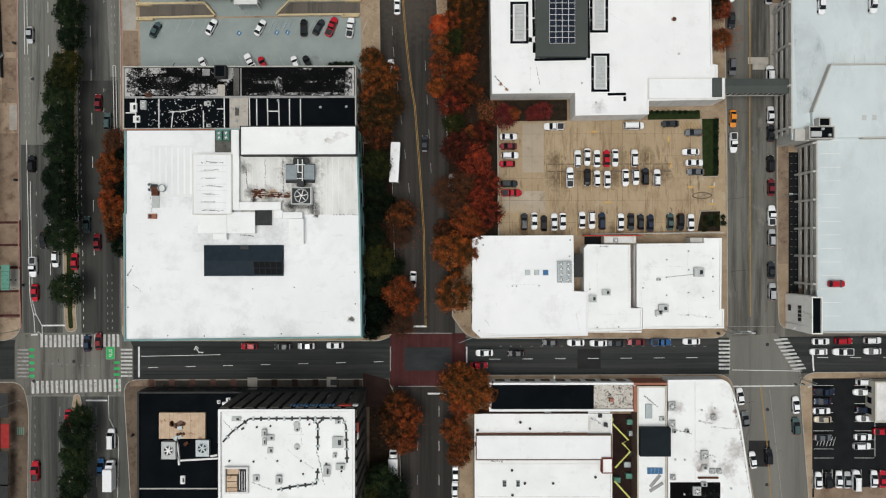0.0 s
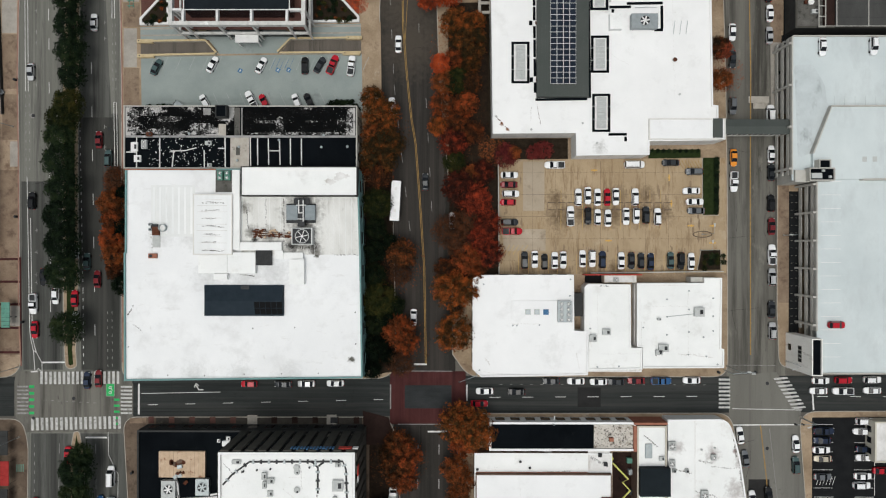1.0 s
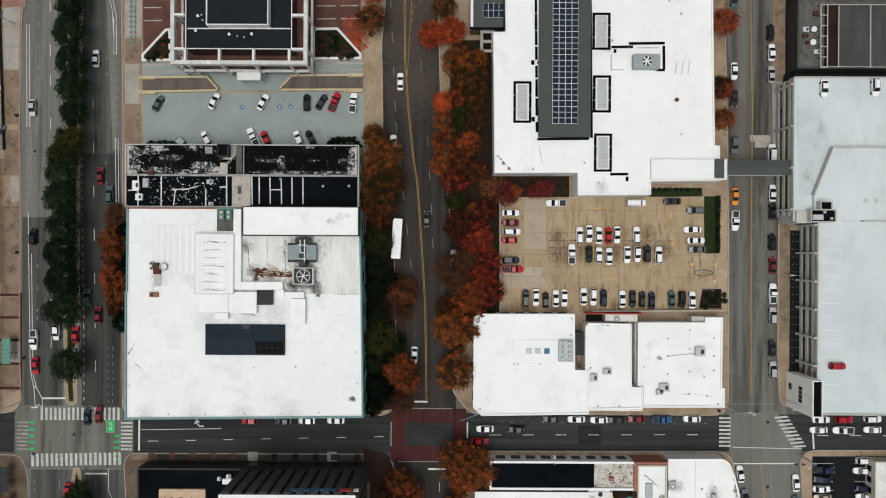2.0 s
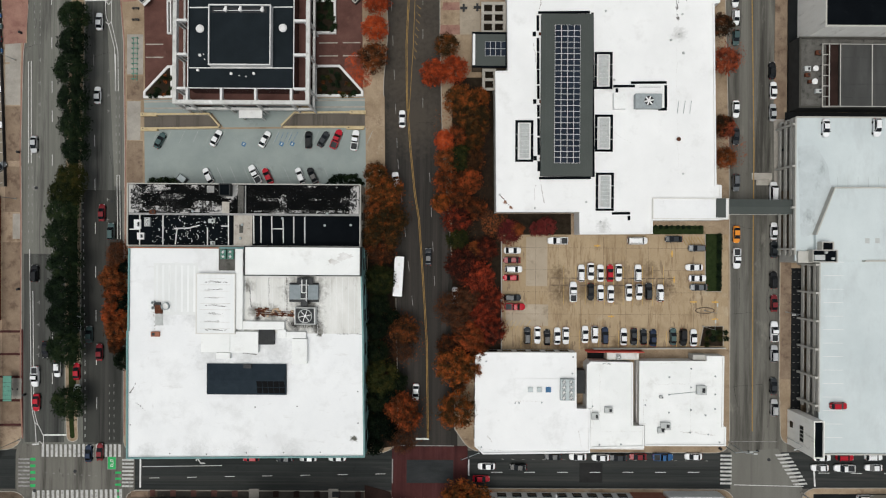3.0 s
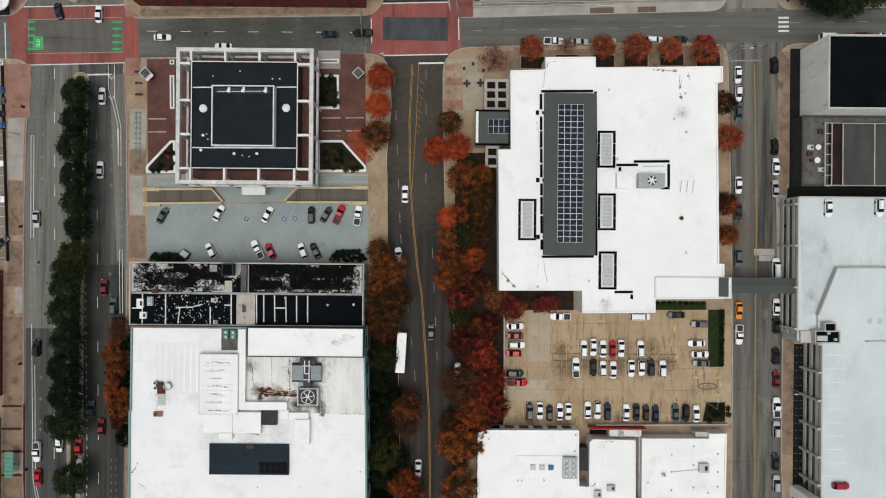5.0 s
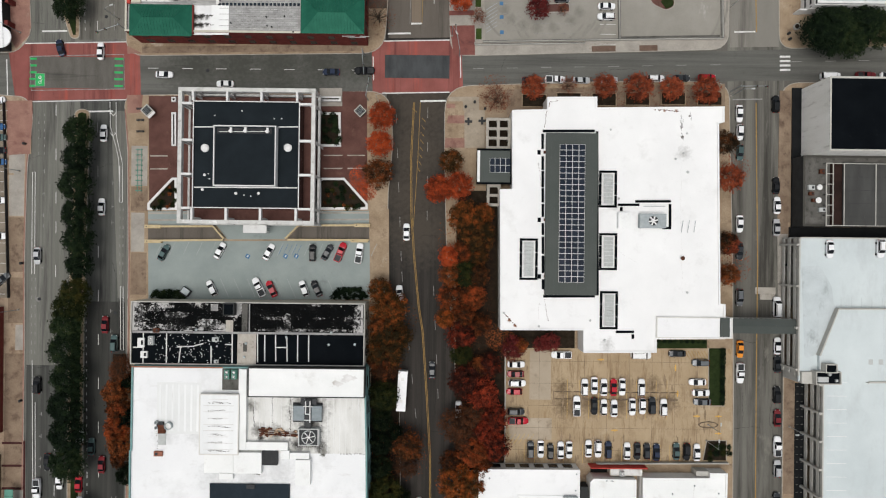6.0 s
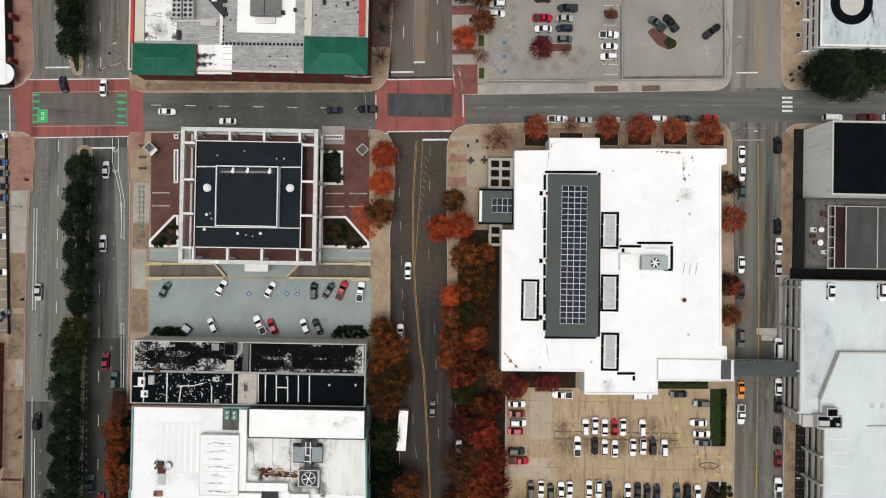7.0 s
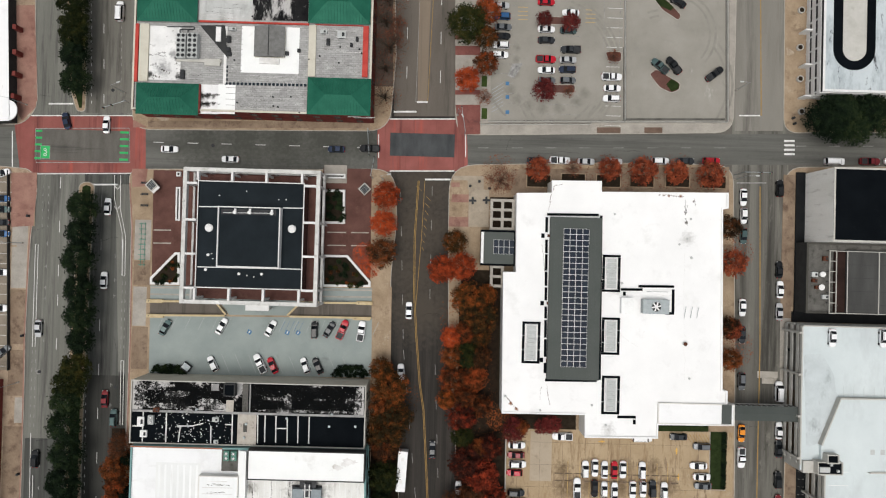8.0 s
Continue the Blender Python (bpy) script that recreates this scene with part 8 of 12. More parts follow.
fan_unit("condenser", 44.98, 2.21, 3.4, 1.2, 1.2, 0.8, (1, 1), "small condenser on the annexe roof")
for x, y, z, a, b in ((38.62, -12.72, 4.7, 1.8, 1.7), (42.10, -11.13, 4.7, 2.0, 1.4), (66.10, -5.99, 4.1, 2.4, 2.2), (56.95, -15.28, 4.1, 2.4, 1.8), (55.78, -16.44, 4.1, 1.6, 1.2), (55.79, -7.86, 4.1, 0.8, 0.6)):
    roof_unit(x, y, z, a, b, 1.0)
for z, spots in ((4.1, ((57.97, -2.78), (57.97, -7.30), (57.96, -11.96), (69.91, -2.51), (69.90, -7.17), (69.90, -10.96), (67.42, -12.56), (63.65, -0.60), (63.65, -5.41), (63.64, -11.24), (68.14, -17.52), (63.49, -17.08), (71.05, -19.57), (51.85, -10.06))), (4.7, ((38.02, -10.29), (40.79, 0.75), (42.10, 0.75), (39.89, -20.18), (45.41, -20.04))), (MR, ((32.91, 2.36), (32.76, -1.85), (10.57, 1.10), (18.10, -9.52), (19.11, -9.52), (24.92, -9.38), (9.51, -20.98)))):
    vents(z, spots, 0.22, 0.3, steel_grey)
part("conduit", rod(bmesh.new(), (57.97, -7.30, 4.2), (66.26, -6.44, 4.2), 0.07), steel_grey, mc)


for k, (a, b, w_, r_, z_) in enumerate((((40.64, 0.75), (42.97, 0.60), 0.8, mb, 4.7), ((38.02, -8.55), (38.16, -15.09), 0.25, mb, 4.7), ((39.92, -0.56), (40.04, -16.69), 0.12, mb, 4.7), ((40.04, -16.69), (51.36, -16.85), 0.12, mb, 4.7), ((52.15, -4.52), (63.50, -4.54), 0.12, mc, 4.1), ((51.41, -8.60), (51.55, -18.81), 0.2, mc, 4.1), ((60.87, -16.93), (69.89, -17.67), 0.4, mc, 4.1), ((55.79, 0.72), (60.89, 1.00), 0.4, mc, 4.1), ((55.04, -17.36), (57.37, -16.19), 0.9, mc, 4.1), ((63.65, 0.12), (63.63, -17.37), 0.15, mc, 4.1), ((34.48, -16.66), (35.64, -20.73), 0.5, ma, MR), ((17.81, -9.08), (25.50, -9.09), 0.35, ma, MR), ((10.97, -18.08), (12.13, -19.82), 0.5, ma, MR), ((9.80, -21.56), (15.61, -21.86), 0.2, ma, MR))):
    streak(r_, a, b, z_, w_ * 0.7, roof_grey if k in (0, 8) else roof_white_dirty, 120 + k)


# ---- parking deck with a pale roof ----
DH = 8.7
dk = thing("parking_deck", 107.30, 3.03, 0.14, "three-level concrete parking deck with a pale bluish roof", "parking garage")
dx, dxe = (94.29, 5.74)[0], 150.0
dyn, dys = (88.02, 63.62)[1], (94.27, -20.92)[1]
dxn = (88.02, 63.34)[0]
ymid = (92.27, 27.50)[1]
part("roof_deck", prism(bmesh.new(), [(dx, dys), (dxe, dys), (dxe, ymid), (dx, ymid)], DH - 0.9, DH - 0.4), deck_roof, dk, "pale bluish concrete parking deck")
part("roof_deck", prism(bmesh.new(), [(dxn, ymid + 0.01), (dxe, ymid + 0.01), (dxe, dyn), (dxn, dyn)], DH - 0.92, DH - 0.42), deck_roof, dk, "pale bluish concrete parking deck")
for z in (0.6, 3.3, 6.0, 7.75):
    for xx, ya, yb in ((dx, dys + 10.5, ymid - 0.4), (dxn, ymid + 1.5, dyn)):
        part("spandrel", prism(bmesh.new(), rect(xx - 0.32, ya, xx, yb), z, z + (0.95 if z > 7 else 1.05)), concrete_pale, dk, "pale concrete spandrel")
    part("spandrel", prism(bmesh.new(), rect(dx, dys - 0.3, dxe, dys), z, z + 1.0), concrete_pale, dk)
    part("spandrel", prism(bmesh.new(), rect(dxn, dyn, dxe, dyn + 0.3), z, z + 1.0), concrete_pale, dk)
for z in (2.7, 5.4):
    part("floor_slab", prism(bmesh.new(), rect(dx + 0.02, dys + 0.02, dxe, dyn - 0.02), z, z + 0.35), concrete_pale, dk)
part("back_wall", prism(bmesh.new(), rect(dx + 9, dys + 0.3, dx + 9.3, dyn - 0.3), 0.14, 7.7), wall_dark, dk, "dark inner wall")
for k in range(9):
    y = dys + 12 + k * 7.1
    if y < ymid:
        part("column", prism(bmesh.new(), rect(dx - 1.15, y - 0.25, dx - 0.33, y + 0.25), 0.14, DH - 0.1), concrete_pale, dk)
for k in range(6):
    y = ymid + 3 + k * 10.5
    if y < dyn:
        part("column", prism(bmesh.new(), rect(dxn - 0.9, y - 0.25, dxn - 0.33, y + 0.25), 0.14, DH - 0.1), concrete_pale, dk)
# sunken look of the verge beside the deck: dark planting with lines
sheet("verge", [(91.65, 25.49), (94.33, 25.48), (94.31, -12.65), (91.62, -12.65)], 0.152, asphalt_lot, "dark narrow parking verge", "ground", block_e)
for k in range(20):
    part("verge_line", box(bmesh.new(), 92.4, 24.5 - 2.0 * k, 0.15, 0.5, 0.12, 0.012), asphalt_bleached, block_e)
    part("verge_line", box(bmesh.new(), 93.6, 24.5 - 2.0 * k, 0.15, 0.5, 0.12, 0.012), asphalt_bleached, block_e)
# upper ramp level
ramp = [(97.13, 45.81), (92.68, 34.19), (92.73, 27.69), (128.49, 27.94), (128.36, 46.03)]
part("upper_level", prism(bmesh.new(), ramp, DH - 0.45, 9.3), deck_roof, dk, "higher level of the pale deck")
part("upper_parapet", band(bmesh.new(), [(128.11, 46.15), (97.08, 45.93), (92.51, 34.20)], 0.35, DH - 0.4, 9.9), concrete_pale, dk, "pale concrete parapet")
s1 = block(dk, "lift_tower", rect(91.02, 30.41, 97.35, 27.22), 0.14, 10.8, concrete_pale, roof_black, 0.5, "lift tower with a black sunken roof")
part("roof_machine", box(bmesh.new(), 92.83, 28.45, 10.3, 2.6, 1.3, 0.5), hvac_pale, s1)
part("roof_machine", box(bmesh.new(), 94.51, 29.72, 10.3, 0.6, 0.6, 0.5), hvac_pale, s1)
part("roof_machine", box(bmesh.new(), 96.21, 28.19, 10.3, 0.6, 0.6, 0.5), hvac_pale, s1)
block(dk, "lift_tower", rect(93.03, 32.40, 95.98, 30.18), 9.0, 11.4, concrete_pale, roof_black, 0.3, "lift head with a black roof")
part("stair_wall", prism(bmesh.new(), rect(88.41, 30.04, 91.99, 27.07), 0.14, 9.0), concrete_pale, dk, "pale stair wall")
lv = part("stair_vent", prism(bmesh.new(), rect(89.03, 29.45, 91.67, 27.43), 0.5, 4.4), steel_dark, dk)
for k in range(6):
    x0, y0, x1, y1 = 89.12, 29.31, 91.46, 27.58
    part("slat", box(bmesh.new(), x0 + (x1 - x0) * (k + 0.5) / 6, (y0 + y1) / 2, 4.402, 0.15, abs(y1 - y0), 0.1), concrete_pale, lv)
stair = [(90.84, -11.85), (93.47, -11.85), (93.46, -21.01), (90.83, -21.00)]
s2 = block(dk, "stair_tower", stair, 0.14, 12.2, concrete_streaked, roof_black, 0.5, "corner stair tower with a black sunken roof")
sc = ccw(stair)
west_a, west_b = max((p for p in sc), key=lambda p: p[1] - p[0]), min((p for p in sc), key=lambda p: p[1] + p[0])
windows(s2, west_a, west_b, (6.0,), 4, 1.2, 1.8, concrete_pale, 2.6)
part("low_window", box(bmesh.new(), west_a[0], west_a[1] - 3.5, 1.4, 0.08, 1.6, 1.4), glass_dark, s2)
for k in range(14):
    for x0 in (dx + 1.0, dx + 23.0):
        part("stall_line", box(bmesh.new(), x0 + 2.5, dys + 4 + 3.4 * k, DH - 0.41, 5.0, 0.12, 0.02), white_metal, dk)
for x, y in ((105.56, 32.73), (108.10, 32.75)):
    part("floor_mark", box(bmesh.new(), x, y, 9.29, 1.1, 1.3, 0.02), hvac_pale, dk)
part("floor_wall", band(bmesh.new(), [(104.89, 27.64), (128.49, 28.08)], 0.4, 8.2, 9.7), concrete_pale, dk)

# ---- bronze tower on its black podium ----
TH = 22.0
podium = rect(-78.18, -36.40, -20.72, -70.63)
pod = building("podium_building", "low podium building with a black bitumen roof", podium, 6.0, wall_dark, roof_black, 0.4, 0.35, wall_dark)
facade(pod, podium, (1.0,), 4.0, 2.6, 2.8)
tower_pts = rect(-51.62, -36.83, -20.14, -59.95)
tw = building("office_tower", "bronze-grey office tower with a white roof", tower_pts, TH, wall_bronze, roof_white_dirty, 0.35, 0.45, roof_white_clean)
part("roof_membrane", prism(bmesh.new(), offset(tower_pts, 0.7), TH - 0.5, TH - 0.33), roof_white, tw)
tx0, ty0, tx1, ty1 = min(p[0] for p in tower_pts), min(p[1] for p in tower_pts), max(p[0] for p in tower_pts), max(p[1] for p in tower_pts)
fin = mesh_of("pier", box(bmesh.new(), 0, 0, 0, 1.9, 0.4, 15.6), wall_bronze)
strip = mesh_of("window_strip", box(bmesh.new(), 0, 0, 0, 0.98, 0.12, 15.4), glass_dark)
for k in range(11):
    x = tx0 + 1.2 + (tx1 - tx0 - 2.4) * k / 10
    for y in (ty0 - 0.24, ty1 + 0.24):
        place("pier", fin, tw, pose(x, y, 6.0))
        if k < 10:
            place("window_strip", strip, tw, pose(x + 1.45, y * 1.0 + (0.20 if y < ty0 else -0.20), 6.1))
for k in range(8):
    y = ty0 + 1.2 + (ty1 - ty0 - 2.4) * k / 7
    for x in (tx0 - 0.24, tx1 + 0.24):
        place("pier", fin, tw, pose(x, y, 6.0, 0, 0, 90))
        if k < 7:
            place("window_strip", strip, tw, pose(x + (0.20 if x < tx0 else -0.20), y + 1.5, 6.1, 0, 0, 90))
sign = thing("wall_sign", -36.46, -42.02, 20.0, "blue and red wall sign of unreadable letters", "sign", "tower signs")
for k in range(14):
    part("letter_bar", box(bmesh.new(), tx0 + 16.5 + 0.75 * k, ty1 + 0.54, 19.4, 0.42, 0.22, 1.3 + 0.3 * (k % 3)), line_blue, sign)
part("sign_block", box(bmesh.new(), tx0 + 29.0, ty1 + 0.54, 19.4, 3.0, 0.25, 1.5), trim_red, sign)
part("sign_block", box(bmesh.new(), tx0 + 31.4, ty1 + 0.54, 19.4, 1.2, 0.25, 1.5), white_metal, sign)
sign2 = thing("wall_sign", tx1, ty1 - 6, 19.4, "red and white sign block on a tower wall", "sign", "tower signs")
part("sign_block", box(bmesh.new(), tx1 + 0.54, ty1 - 4.6, 19.4, 0.25, 2.4, 1.5), trim_red, sign2)
part("sign_block", box(bmesh.new(), tx1 + 0.54, ty1 - 6.6, 19.4, 0.25, 1.4, 1.5), white_metal, sign2)
ZT = TH - 0.33
# black cable tray round the tower roof
tray = [[(-50.66, -44.40), (-48.56, -42.05), (-44.50, -39.05), (-22.96, -38.94), (-22.19, -40.77), (-21.94, -49.25)], [(-30.01, -39.06), (-28.71, -40.37), (-28.72, -46.37)], [(-27.40, -39.07), (-28.58, -40.11)], [(-38.14, -55.51), (-34.22, -54.72), (-29.00, -54.07), (-28.73, -50.55)]]
for ln in tray:
    tr = thing("cable_tray", *ln[0], ZT, "dark cable tray with clamps on a white roof", "cable tray", "cable trays")
    part("tray", band(bmesh.new(), ln, 0.42, ZT, ZT + 0.16), steel_dark, tr)
    for a, b in zip(ln, ln[1:]):
        a, b = Vector(a), Vector(b)
        n = int((b - a).length / 1.7)
        deg = math.degrees(math.atan2(b.y - a.y, b.x - a.x))
        for k in range(n):
            q = a + (b - a) * (k + 0.5) / max(n, 1)
            part("clamp", box(bmesh.new(), q.x, q.y, ZT, 0.4, 0.95, 0.26, deg), steel_dark if k % 2 else steel_grey, tr)
pit = thing("roof_well", -47.74, -53.25, ZT, "sunken roof well with tan machine casings", "roof well")
pw = rect(-50.15, -50.01, -44.68, -56.02)
part("kerb", ring(bmesh.new(), pw, offset(pw, 0.35), ZT, ZT + 1.0), roof_white_dirty, pit)
part("floor", prism(bmesh.new(), offset(pw, 0.3), ZT - 0.1, ZT + 0.02), steel_dark, pit)
for k in range(4):
    part("machine_casing", box(bmesh.new(), -48.13, -51.00, ZT + 0.02, 2.6, 1.25, 0.8) if k == 0 else box(bmesh.new(), -48.4 - 0.0, -51.2 - 1.42 * k, ZT + 0.02, 2.4, 1.25, 0.8), wood_tan, pit)
for k in range(3):
    part("pipe", rod(bmesh.new(), (-46.62, -50.80, ZT + 0.8), (-46.63, -55.24, ZT + 0.8), 0.08) if k == 0 else rod(bmesh.new(), (-46.6 + 0.55 * k, -51.0, ZT + 0.8), (-46.6 + 0.55 * k, -55.6, ZT + 0.8), 0.08), white_metal, pit)
for x, y, a, b, h in ((-40.97, -42.17, 1.1, 1.5, 0.8), (-39.54, -43.34, 1.5, 1.2, 0.6), (-40.98, -44.25, 0.8, 1.6, 0.6), (-39.68, -46.33, 1.2, 1.2, 0.4), (-47.47, -39.04, 2.0, 0.9, 0.4), (-24.06, -44.39, 2.4, 2.4, 0.6), (-23.43, -49.99, 2.0, 1.3, 0.8), (-26.55, -50.90, 1.4, 2.4, 0.9), (-37.61, -52.97, 1.3, 1.8, 0.9), (-24.05, -39.71, 1.2, 0.9, 0.4), (-42.95, -52.71, 1.4, 1.4, 0.4), (-24.72, -47.39, 0.9, 0.9, 0.7)):
    roof_unit(x, y, ZT, a, b, h, "small grey-white roof unit on the tower")
vents(ZT, ((-42.75, -40.95), (-46.14, -41.34), (-39.62, -40.70), (-33.36, -41.48), (-30.62, -40.31), (-33.37, -45.91), (-38.07, -48.78), (-32.60, -48.78), (-32.08, -51.78), (-43.55, -48.91), (-49.16, -48.77), (-23.22, -51.13), (-26.73, -49.44), (-23.21, -45.27), (-45.88, -41.21), (-39.36, -42.91)), 0.24, 0.4, steel_dark)
for x, y in ((-33.49, -41.35), (-33.50, -45.52), (-33.62, -40.31)):
    vent(x, y, ZT, 0.75, 0.25, hvac_pale, "low wide round vent on the tower roof")
# podium roof machines
pan = thing("roof_deck_platform", -66.53, -44.97, 5.6, "tan timber platform with rusty machines", "platform")
part("boards", prism(bmesh.new(), rect(-72.50, -41.67, -60.65, -48.33), 5.6, 6.3), wood_tan, pan)
for k in range(11):
    x0, y0, x1, y1 = -72.50, -41.67, -60.65, -48.33
    part("plank_joint", box(bmesh.new(), x0 + (x1 - x0) * (k + 0.5) / 11, (y0 + y1) / 2, 6.301, 0.03, abs(y1 - y0), 0.012), walk_brown, pan)
for k in range(9):
    part("rusty_machine", box(bmesh.new(), -66.99, -45.46, 6.302, 1.2, 0.9, 0.5, 10) if k == 0 else box(bmesh.new(), -71.0 + rng_r.uniform(0, 6), -47.0 - rng_r.uniform(0, 2.6), 6.302, rng_r.uniform(0.4, 1.3), rng_r.uniform(0.4, 1.0), rng_r.uniform(0.2, 0.6), rng_r.uniform(0, 50)), rust_mat if k % 2 else steel_grey, pan)
fan_unit("cooling_fan", -69.80, -51.16, 5.6, 3.6, 4.4, 1.4, (1, 1), "pale roof fan unit on a black roof", hvac_pale, 1.3)
fan_unit("cooling_fan", -61.15, -50.59, 5.6, 3.4, 4.2, 1.4, (1, 1), "grey roof fan unit on a black roof", steel_grey, 1.3, steel_grey)
dct = thing("roof_duct", -62.62, -53.88, 5.6, "white pipe run across a black roof", "pipes")
for ln in ([(-68.41, -48.52), (-67.83, -50.26), (-67.41, -54.03), (-57.55, -53.45)], [(-67.55, -52.87), (-67.55, -55.18)], [(-59.43, -52.87), (-57.41, -52.59)]):
    part("duct", band(bmesh.new(), ln, 0.45, 5.6, 6.1), white_metal, dct)
roof_unit(-66.55, -58.95, 5.6, 1.1, 2.0, 0.5, "white vent box on a black roof", white_metal)
roof_unit(-54.76, -38.41, 5.6, 1.0, 1.0, 0.7, "small white vent on a black roof", white_metal)
roof_unit(-57.23, -38.98, 5.6, 0.7, 0.8, 0.6, "small white vent on a black roof", white_metal)
part("roof_edge", prism(bmesh.new(), rect(-56.22, -38.93, -52.91, -40.23), 5.6, 6.6), roof_white, pod, "white clad roof step")
part("parapet_line", prism(bmesh.new(), rect(-77.72, -61.12, -57.72, -61.41), 5.6, 5.95), concrete_pale, pod)
# pale squares and dark pits of the pavement north of the tower
for k in range(11):
    x = -77.3 + 5.45 * k
    if k != 5:
        part("paving_square", box(bmesh.new(), x, -35.3, 0.1, 1.5, 1.7, 0.052), brick_pave if k < 5 else brick_black, block_c)
part("paving_square", prism(bmesh.new(), rect(-83.0, -34.8, -78.6, -36.2), 0.1, 0.149), walk_brown, block_c)
for x, y in ((-50.42, -35.25), (-29.39, -35.12)):
    part("paving_square", box(bmesh.new(), x, y, 0.1, 2.6, 2.6, 0.058), walk_grey, block_c)
part("basement_well", prism(bmesh.new(), rect(-29.69, -34.52, -27.74, -36.02), 0.1, 0.16), steel_dark, block_c)

# ---- low white shops at the south-east ----
l1_pts = rect(8.33, -42.45, 43.65, -71.17)
l1 = building("white_shop", "long low shop row with a white roof", l1_pts, 4.8, wall_brown, roof_white, 0.3, 0.3, roof_white)
windows(l1, (l1_pts[0][0], l1_pts[3][1]), (l1_pts[0][0], l1_pts[0][1]), (0.9,), 7, 2.2, 2.4)
block(l1, "raised_roof", rect(8.56, -47.54, 43.41, -54.08), 4.4, 5.8, wall_brown, roof_white_clean, 0.15, "raised clean white roof bay")
part("brick_edge", prism(bmesh.new(), rect(8.61, -47.37, 37.41, -47.76), 4.4, 4.75), terracotta, l1)
part("light_well", prism(bmesh.new(), rect(37.63, -41.94, 43.30, -47.05), 4.3, 4.55), roof_white_dirty, l1, "dirty service corner of the roof")
for x, y in ((40.59, -42.86), (42.03, -45.19)):
    roof_unit(x, y, 4.55, 0.9, 0.9, 0.6, "dark roof unit in the service corner", steel_dark)
block(l1, "stair_box", rect(40.76, -53.38, 43.48, -57.27), 4.4, 6.4, wall_brick, roof_white, 0.1, "white-topped stair box")
for x, y in ((16.00, -60.45), (19.49, -60.45)):
    ob = thing("roof_hatch", x, y, 4.5, "dark double roof hatch", "roof hatch", "roof hatches")
    part("frame", box(bmesh.new(), x, y, 4.5, 1.0, 1.6, 0.4), steel_grey, ob)
    part("lid", box(bmesh.new(), x, y + 0.35, 4.902, 0.8, 0.6, 0.06), steel_dark, ob)
    part("lid", box(bmesh.new(), x, y - 0.35, 4.902, 0.8, 0.6, 0.06), steel_dark, ob)
vents(4.5, ((17.92, -57.03), (21.26, -60.38), (28.54, -60.39), (18.05, -63.44), (39.45, -58.79), (20.12, -44.64), (22.59, -46.25), (9.05, -46.67)), 0.36, 0.3, steel_dark)
ribs(l1, 9.04, -55.42, 40.61, -63.89, 4.5, 5.2, roof_white_dirty, False, 0.12)
l2_pts = rect(12.09, -34.31, 49.61, -41.60)
l2 = building("black_roof_shop", "narrow shop row with a black roof and white parapet", l2_pts, 5.4, stucco_white, roof_black, 0.5, 0.45, roof_white_clean)
windows(l2, l2_pts[2], l2_pts[3], (0.9,), 9, 2.4, 2.6)
part("dirty_roof", prism(bmesh.new(), rect(39.00, -35.00, 49.30, -41.12), 4.8, 4.93), roof_littered, l2, "dirty white roof end with debris")
deb = bmesh.new()
for k in range(170):
    x0, y0, x1, y1 = 39.29, -35.30, 49.15, -40.83
    box(deb, rng_r.uniform(x0, x1), rng_r.uniform(y1, y0), 4.93, 0.08 + 0.5 * rng_r.random() ** 3, 0.06 + 0.35 * rng_r.random() ** 3, rng_r.uniform(0.03, 0.2), rng_r.uniform(0, 90))
tagged(part("roof_debris", deb, roof_grit_dark, l2, "scattered grey roof debris"), kind="stuff")
part("brick_chimney", box(bmesh.new(), 43.39, -38.69, 4.93, 1.0, 0.9, 0.9), terracotta, l2)
l3_pts = rect(50.00, -35.18, 57.47, -70.83)
l3 = building("brick_shop", "narrow brick shop with a worn white roof", l3_pts, 5.6, wall_brown, roof_white, 0.3, 0.3, stucco_cream)
part("cornice", prism(bmesh.new(), rect(49.10, -34.18, 57.59, -34.76), 0.15, 6.1), terracotta, l3, "brick street front with a cornice")
part("brick_side", prism(bmesh.new(), rect(49.07, -35.13, 49.86, -41.79), 0.15, 5.7), terracotta, l3)
part("slate_box", prism(bmesh.new(), rect(50.30, -45.53, 58.01, -52.69), 5.2, 7.2), roof_black_panel, l3, "slate-grey penthouse box")
for k in range(4):
    part("solar_panel", box(bmesh.new(), 53.02, -56.91, 5.35, 0.9, 1.6, 0.12) if k == 0 else box(bmesh.new(), (53.02, -56.91)[0] + 1.0 * k, (53.02, -56.91)[1], 5.35, 0.9, 1.6, 0.12), line_blue, l3, "blue roof panel")
for x, y, d in ((54.61, -59.52, 50), (54.89, -61.11, 32)):
    part("plank", box(bmesh.new(), x, y, 5.3, 4.0, 0.8, 0.15, d), roof_grey, l3)
part("vent_louvre", box(bmesh.new(), 52.90, -41.59, 5.3, 1.7, 3.6, 0.5), steel_grey, l3)
roof_unit(56.21, -43.47, 5.3, 1.2, 1.0, 0.6)
l4_pts = rounded([(58.04, -71.18), (58.09, -33.76), (73.48, -33.63), (75.36, -38.43), (76.67, -43.53), (80.71, -71.18)], [0, 0, 4.5, 2, 2, 0], 8)
l4 = building("corner_shop", "white-roofed corner shop with a rounded corner", l4_pts, 4.8, stucco_white, roof_corner_shop, 0.25, 0.3, roof_white_clean)
part("dark_roof", prism(bmesh.new(), rect(58.71, -60.18, 71.64, -71.27), 4.3, 4.6), roof_patched, l4, "dark patched lower roof")
part("red_flashing", prism(bmesh.new(), rect(65.82, -58.73, 71.05, -59.17), 4.5, 4.9), rust_mat, l4)
